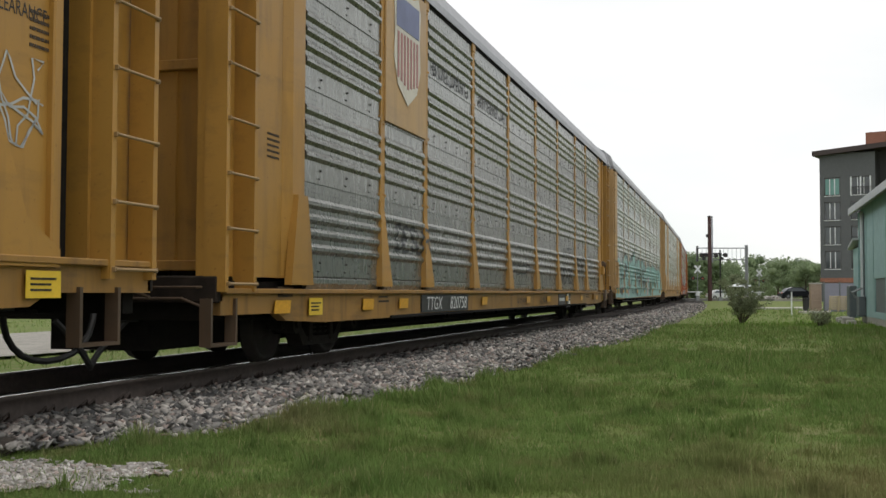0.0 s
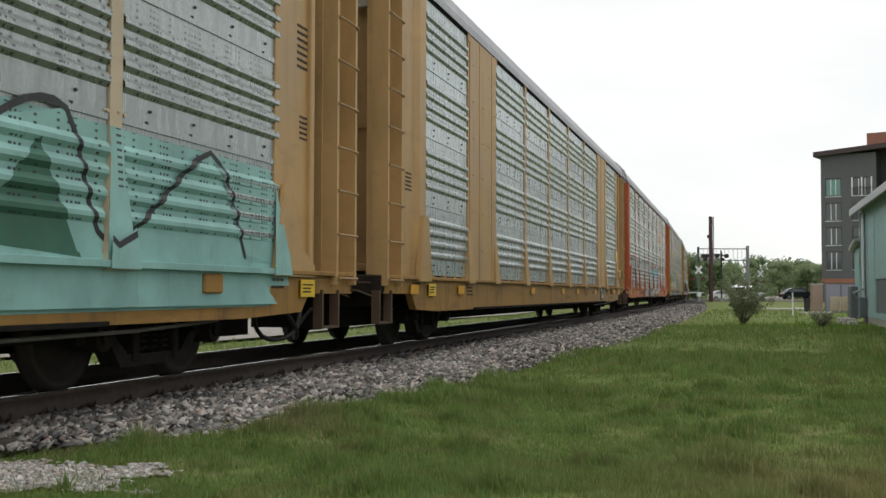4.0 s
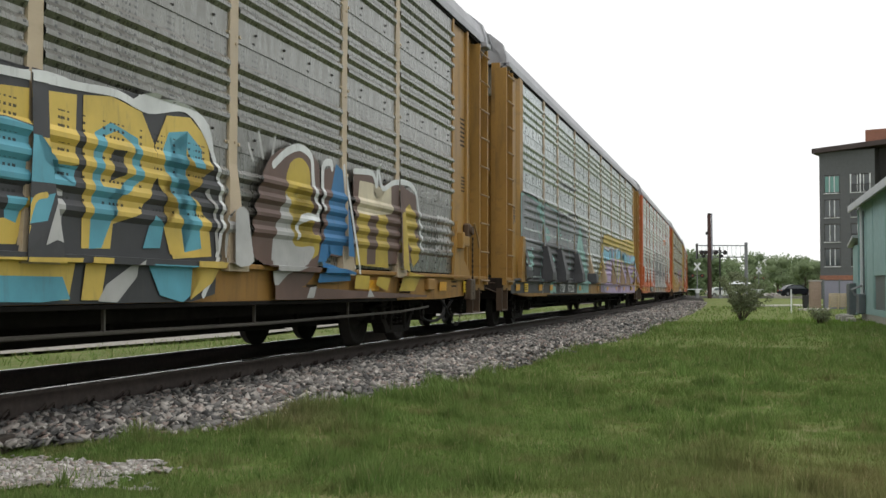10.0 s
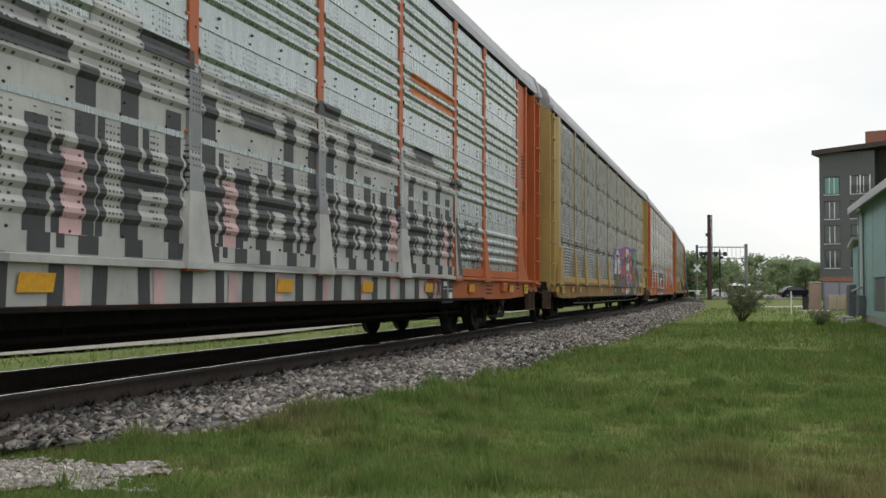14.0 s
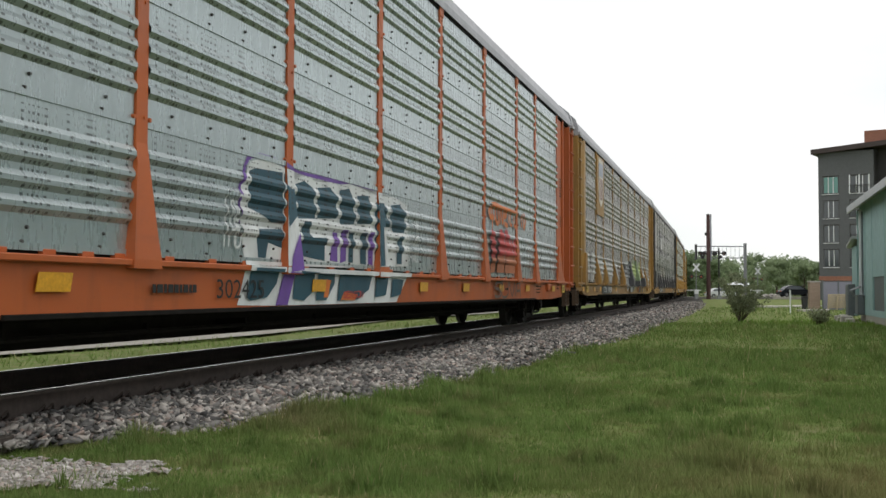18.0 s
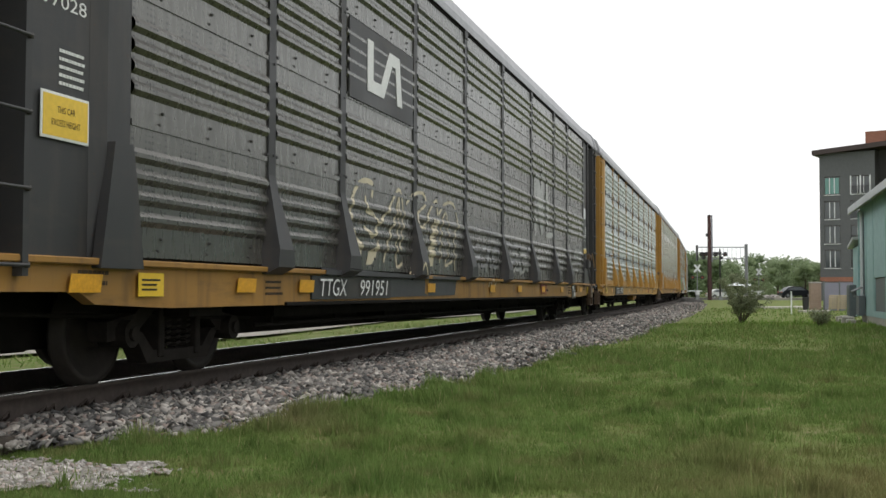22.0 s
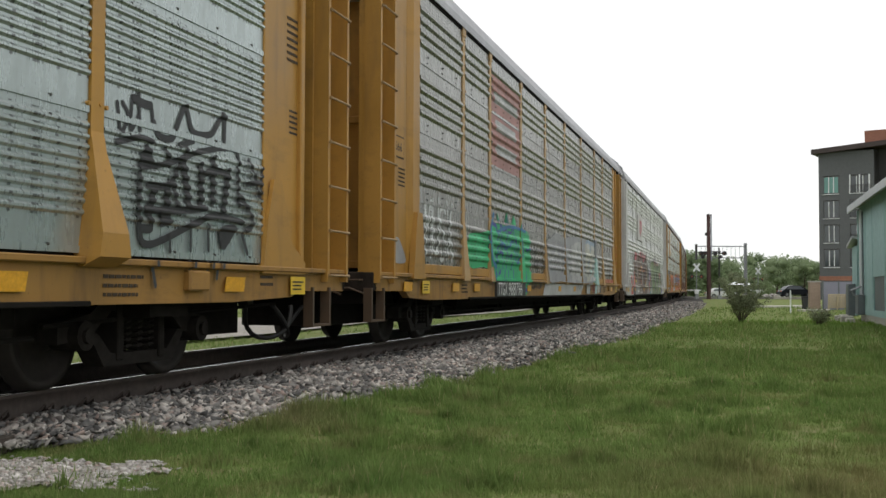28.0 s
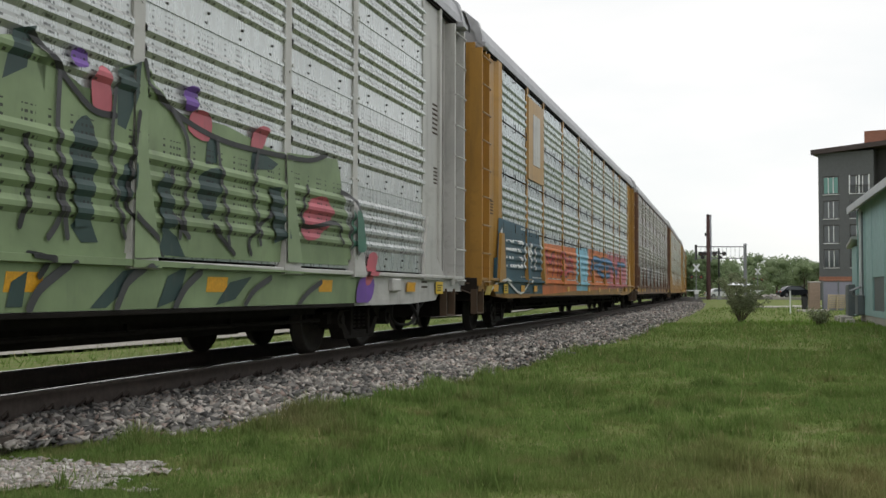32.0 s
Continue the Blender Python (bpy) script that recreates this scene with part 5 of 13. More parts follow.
class Painter:
    """Sprays shapes on a car's side, each coat a little above the one before."""

    def __init__(self, car):
        self.car, self.lift = car, 0.003

    def up(self, step=0.0006):
        self.lift += step
        return self.lift

    def field(self, colour, pts, name="graffiti_field"):
        wall_part(name, pts, [tuple(range(len(pts)))], self.up(), spray_paint(colour), self.car, "sprayed %s field" % colour)

    def round(self, colour, pts):
        n, out = len(pts), []
        for i in range(n):
            a, b, c, d = (np.array(pts[(i + j) % n], float) for j in (-1, 0, 1, 2))
            for t in (0.0, 0.33, 0.67):
                out.append(tuple(0.5 * (2 * b + (c - a) * t + (2 * a - 5 * b + 4 * c - d) * t * t + (3 * b - a - 3 * c + d) * t ** 3)))
        self.field(colour, out)

    def line(self, colour, width, pts):
        stroke(self.car, pts, width, colour, self.up())

    def word(self, colour, text, x0, x1, z0, z1, edge=None):
        tag_word(self.car, text, x0, x1, z0, z1, colour, edge, lift=self.up(), shear=0.1)
        self.up(0.004 if edge else 0.0)

    def block_word(self, colour, text, x0, x1, z0, z1):
        tag_word(self.car, text, x0, x1, z0, z1, colour, "charcoal", "chalk", -0.14, lift=self.up(), thick=0.44)
        self.up(0.006)

    def foot(self, colour, x, z0, z1):
        """A coat of paint all round the foot of a side post."""
        boxy, q = self.car["boxy_posts"] > 0, self.up()
        zs = [z0] + [z for z in (1.0, 1.17, 1.75, 1.9) if z0 < z < z1] + [z1]
        v = []
        for z in zs:
            w, y = post_w(z) + q, post_y(z, boxy) - q
            v += [(x - w, -1.44, z), (x - w, y, z), (x + w, y, z), (x + w, -1.44, z)]
        f = [(4 * i + j, 4 * i + j + 1, 4 * i + 5 + j, 4 * i + 4 + j) for i in range(len(zs) - 1) for j in range(3)]
        b = Bits()
        b.add(v, f)
        solid("graffiti_field", b, spray_paint(colour), self.car, "sprayed %s post foot" % colour)

    def eye(self, x, z, r):
        for k, colour in ((1.0, "black"), (0.82, "white"), (0.55, "black"), (0.38, "sky")):
            self.field(colour, drop_shape(x, z, r * k, r * k, 16), "graffiti")


def board(car, x, z):
    """A black consignment board with white rules."""
    b = solid("consignment_board", Bits().box(x - 0.3, x + 0.3, -1.515, -1.49, z - 0.19, z + 0.19, 0.004), BLACKP, car, "black consignment board with white lines")
    solid("board_rule", Bits().box(x - 0.27, x + 0.27, -1.519, -1.516, z + 0.02, z + 0.03).box(x - 0.01, x + 0.01, -1.519, -1.516, z - 0.16, z + 0.16).box(x - 0.25, x - 0.05, -1.519, -1.516, z + 0.07, z + 0.14).box(x + 0.05, x + 0.25, -1.519, -1.516, z - 0.13, z - 0.03), WHITEINK, b)


def decor_m4(c):
    line_art(c, 11.9, 12.35, 1.7, 2.3, "silver", 4, 5, 0.018, 0.004)
    words("stencil", "DECK", 12.05, 2.75, 0.10, BLACKINK, c, -1.463)
    words("stencil", "CLEARANCE", 12.1, 2.6, 0.10, BLACKINK, c, -1.463, 0.55)
    tag_word(c, "UN", 9.2, 10.9, 1.4, 2.2, "white", None)


def decor_m3(c):
    plate(c, -8.98, -7.2, 3.05, 5.02, TAN, "tan plate behind the emblem")
    shield(c, -8.1, 3.38, 5.0, ("shieldblue", "shieldred"))
    number_box(c, -6.05, "TTGX", "820758", WHITEINK, BLACKP, 0.70)
    words("stencil", "BUILDING", -5.75, 4.2, 0.26, BLACKINK, c, -1.506, 2.1)
    words("stencil", "AMERICA", -2.9, 4.2, 0.26, BLACKINK, c, -1.506, 2.1)
    words("stencil", "LD LMT 80000", -0.4, 0.70, 0.10, BLACKINK, c, -1.531)
    words("stencil", "ALMRIA", 2.0, 0.68, 0.16, BLACKINK, c, -1.531, 0.72)
    solid("mark_panel", Bits().box(4.15, 5.15, -1.512, -1.50, 0.55, 0.83), BLACKP, c, "black panel behind the company mark")
    bars("company_lettering", 4.65, 0.69, 0.8, 0.2, 1, WHITEINK, c, -1.514, "company lettering as plain bars", 7)
    board(c, 5.6, 0.68)
    draw = Painter(c)
    draw.word("charcoal", "DESUR", -8.46, -6.95, 1.4, 1.76)
    draw.word("charcoal", "TCOP", -1.31, 0.74, 1.22, 1.43)
    draw.word("charcoal", "NURS", 4.47, 6.4, 1.07, 1.46)
    draw.word("charcoal", "NTE", 4.92, 6.39, 1.78, 2)
    draw.word("charcoal", "MEAR", 7.07, 8.42, 1.35, 1.8)
    draw.word("silver", "SUIM", 8.95, 10.32, 1.51, 2.08)
    draw.line("silver", 0.04, [(9.77, 2.05), (9.85, 1.9), (9.82, 1.75), (9.94, 1.64), (10.05, 1.75), (10.08, 1.97), (10.16, 2.02), (10.14, 1.81), (10.26, 1.74)])
    draw.line("silver", 0.04, [(10.1, 1.6), (10.26, 1.76), (10.43, 1.74), (10.48, 1.61), (10.39, 1.48), (10.24, 1.51), (10.17, 1.61), (10.29, 1.72)])
    draw.line("silver", 0.03, [(9.77, 2.12), (9.85, 2.08), (9.83, 2), (9.75, 2.01)])
    draw.line("silver", 0.03, [(-13.3, 1.57), (-13.3, 1.4), (-13.3, 1.51), (-13.3, 1.43), (-13.3, 1.38)])


def decor_m2(c):
    bars("company_lettering", -5.4, 3.5, 1.5, 0.4, 1, BLACKINK, c, -1.486, "faded company lettering as bars", 5)
    height_sign(c, -12.15, 2.22)
    words("car_mark", "TTGX", -1.16, 3.32, 0.13, BLACKINK, c, -13.36, 0.26, axis="x")
    words("car_number", "715980", -1.16, 3.14, 0.13, BLACKINK, c, -13.36, 0.26, axis="x")
    for i, w in enumerate(("NO WELDING", "ON DOORS", "", "", "", "CLOSE", "AND LOCK", "DOORS", "BEFORE", "MOVING", "CAR")):
        if w:
            words("door_text", w, -1.16, 2.62 - 0.085 * i, 0.055, BLACKINK, c, -13.36, 0.026 * len(w), axis="x")
    for z in (1.22, 1.95, 2.6, 3.2):
        solid("door_bracket", Bits().box(-13.40, -13.31, -1.345, -1.29, z - 0.05, z + 0.05, 0.012), WHEELM, c, "dark steel hinge bracket")
    number_box(c, -5.3, "TTGX", "715980", BLACKINK)
    draw = Painter(c)
    draw.field("turquoise", [(-11.99, 0.6), (-11.79, 0.96), (-11.55, 1.1), (-11.43, 1.74), (-10.95, 2.04), (-10.36, 1.97), (-9.84, 1.74), (-9.57, 2), (-8.71, 2.23), (-7.74, 2.23), (-7.03, 1.92), (-6.06, 2.08), (-4.37, 2.62), (-4.27, 2.04), (-3.52, 2.14), (-2.42, 2.15), (-1.52, 1.96), (-0.54, 2.2), (0.51, 2.06), (1.66, 1.85), (3.36, 2.13), (5.81, 2.01), (11.46, 1.96), (11.88, 0.84), (-3.77, 0.59), (-10.21, 0.59)])
    draw.field("turquoise", [(-10.63, 0.58), (-10.64, 0.76), (-9.37, 0.84), (-9.38, 0.96), (-4.18, 0.96), (11.43, 1), (11.42, 0.64), (-4.18, 0.58), (-9.37, 0.56)])
    draw.field("turquoise", [(-10.08, 1), (-10.15, 1.36), (-10.03, 1.52), (-9.81, 1.68), (-9.44, 2), (-8.82, 2.21), (-8.19, 2.23), (-7.57, 2.05), (-7.22, 1.76), (-7.04, 1.93), (-6.67, 2.14), (-6.19, 2.03), (-5.6, 2.19), (-4.73, 2.55), (-4.2, 2.11), (-4.18, 1.03), (-7.2, 1.03)])
    draw.field("charcoal", [(-10.64, 0.9), (-10.08, 0.98), (-9.41, 1), (-9.37, 0.84), (-9.69, 0.66), (-10.64, 0.76)])
    draw.round("blush", [(-10.15, 0.95), (-10.05, 1.04), (-9.91, 0.99), (-9.95, 0.89), (-10.11, 0.89)])
    draw.field("blush", [(-7.59, 0.81), (-7.2, 0.94), (-6.96, 0.97), (-7.2, 0.65), (-7.56, 0.63)])
    draw.field("blush", [(-9.24, 0.63), (-9.07, 0.71), (-8.93, 0.62)])
    draw.line("black", 0.10, [(-9.85, 1.66), (-9.68, 1.84), (-9.41, 2.03), (-8.9, 2.21), (-8.29, 2.25), (-7.83, 2.09), (-7.51, 1.93), (-7.22, 1.76), (-7.08, 1.93), (-6.67, 2.14), (-6.26, 2.02)])
    draw.line("black", 0.09, [(-10.06, 1.52), (-9.84, 1.39), (-9.31, 1.32), (-9.05, 1.4), (-8.68, 1.52), (-8.27, 1.63), (-7.98, 1.71)])
    draw.line("black", 0.10, [(-9.19, 1.48), (-9.01, 1.69), (-8.55, 1.85), (-8.08, 1.83), (-7.86, 1.64), (-8.12, 1.4), (-8.49, 1.15)])
    draw.round("black", [(-9.19, 1.48), (-8.99, 1.69), (-8.64, 1.78), (-8.18, 1.78), (-8.27, 1.63), (-8.72, 1.52), (-9.09, 1.41)])
    draw.round("turquoise", [(-8.95, 1.54), (-8.81, 1.68), (-8.55, 1.74), (-8.41, 1.7), (-8.63, 1.6), (-8.84, 1.52)])
    draw.line("black", 0.12, [(-10.67, 1.77), (-10.45, 1.69), (-10.21, 1.47), (-10.12, 1.34), (-9.93, 1.22), (-9.96, 1.07)])
    draw.line("black", 0.07, [(-6.26, 1.96), (-5.83, 2.13), (-5.6, 2.34), (-5.2, 2.34), (-4.77, 2.55), (-4.3, 2.1), (-4.54, 1.68), (-4.18, 1.03)])
    draw.line("black", 0.09, [(-6.6, 1.7), (-6.65, 1.31), (-6.39, 1.12), (-6.29, 1.39), (-6.46, 1.71)])
    draw.line("black", 0.06, [(-5.81, 1.23), (-5.59, 1.55), (-5.1, 1.64), (-4.92, 1.27), (-4.65, 1.08)])
    draw.line("black", 0.08, [(-8.86, 0.65), (-8.62, 0.89), (-8.3, 0.99)])
    draw.line("black", 0.10, [(-7.59, 0.76), (-7.32, 1.02), (-6.84, 1.14), (-6.84, 0.97)])
    draw.field("turquoise", [(-5.75, 1.03), (-5.78, 2.15), (-5.49, 2.21), (-5.16, 2.36), (-4.67, 2.51), (-4.6, 2.3), (-4.39, 2.12), (-4.31, 1.86), (-4.38, 1.53), (-4.57, 1.11)])
    draw.field("turquoise", [(-4.38, 1.53), (-4.28, 1.93), (-4.17, 1.97), (-3.9, 1.79), (-3.43, 1.3), (-3.51, 0.98), (-4.57, 1.05)])
    draw.line("black", 0.12, [(-5.78, 2.11), (-5.49, 2.21), (-5.16, 2.36), (-4.93, 2.47), (-4.61, 2.57), (-4.54, 2.44), (-4.39, 2.2), (-4.29, 2.11)])
    draw.line("black", 0.10, [(-4.61, 2.57), (-4.66, 2.65)])
    draw.field("charcoal", [(-4.54, 1.97), (-4.28, 2.09), (-4.2, 1.98), (-4.42, 1.9)])
    draw.line("black", 0.05, [(-4.25, 2), (-4.34, 1.78), (-4.31, 1.54), (-4.21, 1.32)])
    draw.line("black", 0.06, [(-4.2, 2.01), (-3.94, 1.85), (-3.86, 1.62)])
    draw.line("black", 0.09, [(-4.84, 1.73), (-4.75, 1.59), (-4.61, 1.49), (-4.37, 1.29), (-4.15, 1.09)])
    draw.line("black", 0.08, [(-4.13, 1.64), (-3.97, 1.44), (-3.6, 1.24), (-3.43, 1.12)])
    draw.field("charcoal", [(-3.82, 1.58), (-3.66, 1.73), (-3.43, 1.89), (-3.48, 1.62), (-3.42, 1.44), (-3.65, 1.37)])
    draw.field("charcoal", [(-4.18, 1.03), (-4.08, 1.21), (-3.92, 1.1), (-3.8, 1.02), (-3.92, 0.84), (-4.13, 0.88)])
    draw.field("charcoal", [(-4.3, 0.66), (-4.11, 0.88), (-3.92, 0.89), (-4.09, 0.65)])
    draw.field("charcoal", [(-3.77, 0.65), (-3.51, 0.84), (-3.13, 0.64)])
    draw.word("charcoal", "INV", -5.45, -4.94, 1.82, 1.9)
    draw.word("charcoal", "05", -5.42, -4.93, 1.5, 1.69)
    draw.field("turquoise", [(-3.44, 1.41), (-3.44, 1.8), (-3.32, 2), (-2.99, 2.19), (-2.7, 2.24), (-2.38, 2.13), (-2.26, 1.84), (-2.19, 1.57), (-2.47, 1.45), (-2.98, 1.42)])
    draw.field("turquoise", [(-3.51, 0.94), (-3.43, 1.26), (-3.07, 1.38), (-2.47, 1.44), (-2.02, 1.28), (-1.8, 1.08), (-1.89, 0.86), (-2.46, 0.83), (-3.42, 0.83)])
    draw.line("black", 0.10, [(-3.44, 1.48), (-3.49, 1.75), (-3.4, 1.97), (-3.14, 2.16), (-2.88, 2.25), (-2.54, 2.22), (-2.32, 2.04), (-2.2, 1.69), (-2.16, 1.56)])
    draw.line("black", 0.07, [(-3.44, 1.46), (-3.17, 1.41), (-2.78, 1.45), (-2.36, 1.5), (-2.14, 1.58)])
    draw.round("black", [(-3.08, 1.65), (-3.03, 1.76), (-2.84, 1.82), (-2.58, 1.8), (-2.49, 1.63), (-2.63, 1.49), (-2.93, 1.45), (-3.03, 1.54)])
    draw.round("turquoise", [(-2.96, 1.54), (-2.93, 1.67), (-2.79, 1.66), (-2.72, 1.51)])
    draw.line("black", 0.08, [(-3.56, 1.2), (-3.26, 1.36), (-2.78, 1.42), (-2.36, 1.41), (-2.02, 1.28), (-1.78, 1.11), (-1.65, 0.87), (-2.01, 0.7), (-2.45, 0.63)])
    draw.line("black", 0.08, [(-3.43, 1.12), (-3.51, 0.94), (-3.33, 0.71), (-3.15, 0.64)])
    draw.round("black", [(-2.97, 1.27), (-2.83, 1.36), (-2.52, 1.38), (-2.25, 1.27), (-2.24, 1.12), (-2.61, 0.91), (-2.82, 1.1)])
    draw.line("silver", 0.03, [(-2.88, 1.33), (-2.84, 1.18), (-2.67, 1.04)])
    draw.field("turquoise", [(-1.65, 1.02), (-1.6, 1.8), (-1.28, 2.05), (-0.79, 2.23), (-0.41, 2.22), (-0.09, 2), (0.08, 1.64), (0.29, 1.53), (0.37, 1.05)])
    draw.line("black", 0.10, [(-1.28, 2), (-1.01, 2.17), (-0.72, 2.24), (-0.33, 2.19), (-0.09, 2), (0.05, 1.69)])
    draw.line("black", 0.11, [(-1.53, 1.11), (-1.68, 1.49), (-1.6, 1.79), (-1.35, 1.91)])
    draw.line("black", 0.05, [(-1.28, 1.97), (-1.34, 1.71), (-1.24, 1.54)])
    draw.line("black", 0.07, [(-1.59, 1.18), (-1.27, 1.31), (-0.7, 1.45), (-0.08, 1.42), (0.3, 1.27), (1, 1.01)])
    draw.round("black", [(-1.02, 1.55), (-1, 1.78), (-0.64, 1.89), (-0.38, 1.82), (-0.37, 1.6), (-0.7, 1.47)])
    draw.round("charcoal", [(-0.99, 1.09), (-0.85, 1.27), (-0.4, 1.35), (0.18, 1.32), (0.3, 1.1), (0.01, 0.91), (-0.54, 0.9)])
    draw.round("blush", [(-0.92, 1.07), (-0.77, 1.16), (-0.52, 1.13), (-0.62, 1.02)])
    draw.field("turquoise", [(0.17, 1.52), (0.25, 1.97), (0.52, 2.07), (0.89, 1.93), (1.19, 1.44), (1.24, 1.09), (0.62, 1.27)])
    draw.line("black", 0.07, [(0.12, 1.52), (0.22, 1.96), (0.46, 2.06), (0.79, 1.99), (0.99, 1.71), (1.23, 1.36)])
    draw.round("charcoal", [(0.29, 1.71), (0.34, 1.88), (0.7, 1.88), (0.72, 1.73)])
    draw.line("black", 0.07, [(0.26, 1.53), (0.62, 1.34), (1.4, 1.04)])
    draw.line("black", 0.08, [(-1.65, 0.87), (-1.89, 0.62)])
    draw.word("charcoal", "ABOI", -3.19, -2.38, 2.4, 2.51)
    draw.field("blush", [(1.5, 0.66), (1.88, 1.28), (2.36, 1.56), (2.63, 1.43), (2.25, 1.03), (2.19, 0.65)])
    draw.field("turquoise", [(2.19, 0.65), (2.37, 1.17), (2.9, 1.54), (3.03, 2.05), (3.41, 2.07), (3.65, 1.84), (4.15, 1.84), (4.38, 1.02), (4.89, 1.78), (5.28, 2.17), (5.93, 2.11), (6.52, 2.11), (6.71, 1.07), (7.44, 1.87), (8.15, 2.02), (8.69, 1.11), (10.18, 1.97), (10.85, 1.1), (11.53, 0.66)])
    draw.field("darkgreen", [(2.64, 0.87), (3.19, 1.35), (3.51, 1), (3.73, 1.56), (3.99, 1.01), (4.35, 0.69), (3.51, 0.64)])
    draw.field("darkgreen", [(4.9, 1.1), (5.45, 1.89), (5.72, 1.12), (6.17, 1.8), (6.46, 1.1)])
    draw.field("darkgreen", [(7.17, 1.08), (7.86, 1.79), (8.32, 1.01)])
    draw.line("black", 0.05, [(2.37, 1.17), (2.9, 1.54), (3.03, 2.05), (3.41, 2.07), (3.65, 1.84), (4.15, 1.84), (4.38, 1.02), (4.89, 1.78), (5.28, 2.17), (5.93, 2.11), (6.52, 2.11), (6.71, 1.07), (7.44, 1.87), (8.15, 2.02), (8.69, 1.11), (10.18, 1.97), (10.85, 1.1)])
    draw.field("ochre", [(4.35, 0.63), (4.61, 1.01), (5.47, 1), (5.2, 0.62)])
    draw.word("charcoal", "BE", 1.47, 1.76, 1.38, 1.74)
    draw.word("charcoal", "BLACK", -12.43, -11.8, 1.68, 1.87)
    draw.word("charcoal", "SMITH", -12.42, -11.8, 1.41, 1.61)
    draw.line("white", 0.035, [(-13.3, 3.28), (-13.19, 2.99), (-13.27, 2.79), (-12.95, 3.29), (-12.77, 3.07), (-13.11, 2.78), (-12.68, 2.95), (-12.56, 3.3)])
    draw.line("white", 0.03, [(-13.3, 2.69), (-12.94, 2.81), (-13.18, 2.52), (-12.76, 2.65), (-12.79, 2.48), (-12.49, 2.59)])


def decor_m1(c):
    height_sign(c, 12.0, 2.05)
    emblem_bar(c, 3.9)
    board(c, 7.75, 0.75)
    words("stencil", "RELEASE ROD", 1.05, 0.68, 0.09, BLACKINK, c, -1.531)
    words("stencil", "28 INCH WHEELS", 9.9, 0.62, 0.09, BLACKINK, c, -1.531)
    for x in (6.7, 9.0, 10.6):
        bars("stencil_text", x, 0.86, 0.5, 0.12, 2, INK, c, -1.504, "small dark stencilled lines on the sill", 31)
    w = solid("hand_brake", Bits().tube((12.0, -1.48, 1.45), (12.0, -1.62, 1.45), 0.14, 14).box(11.7, 12.2, -1.60, -1.48, 1.30, 1.55, 0.01), TAN, c, "tan hand-brake housing")
    solid("brake_lever", Bits().pipe([(12.2, -1.62, 1.6), (12.4, -1.64, 1.45), (12.5, -1.64, 1.3)], 0.02), RUNGM, w)
    solid("release_rod", Bits().pipe([(6.4, -1.45, 0.42), (9.5, -1.45, 0.45), (11.2, -1.45, 0.50)], 0.016), RODM, c, "thin steel release rod")
    draw = Painter(c)
    draw.word("pink", "AL", 1.76, 2, 2.81, 2.92)


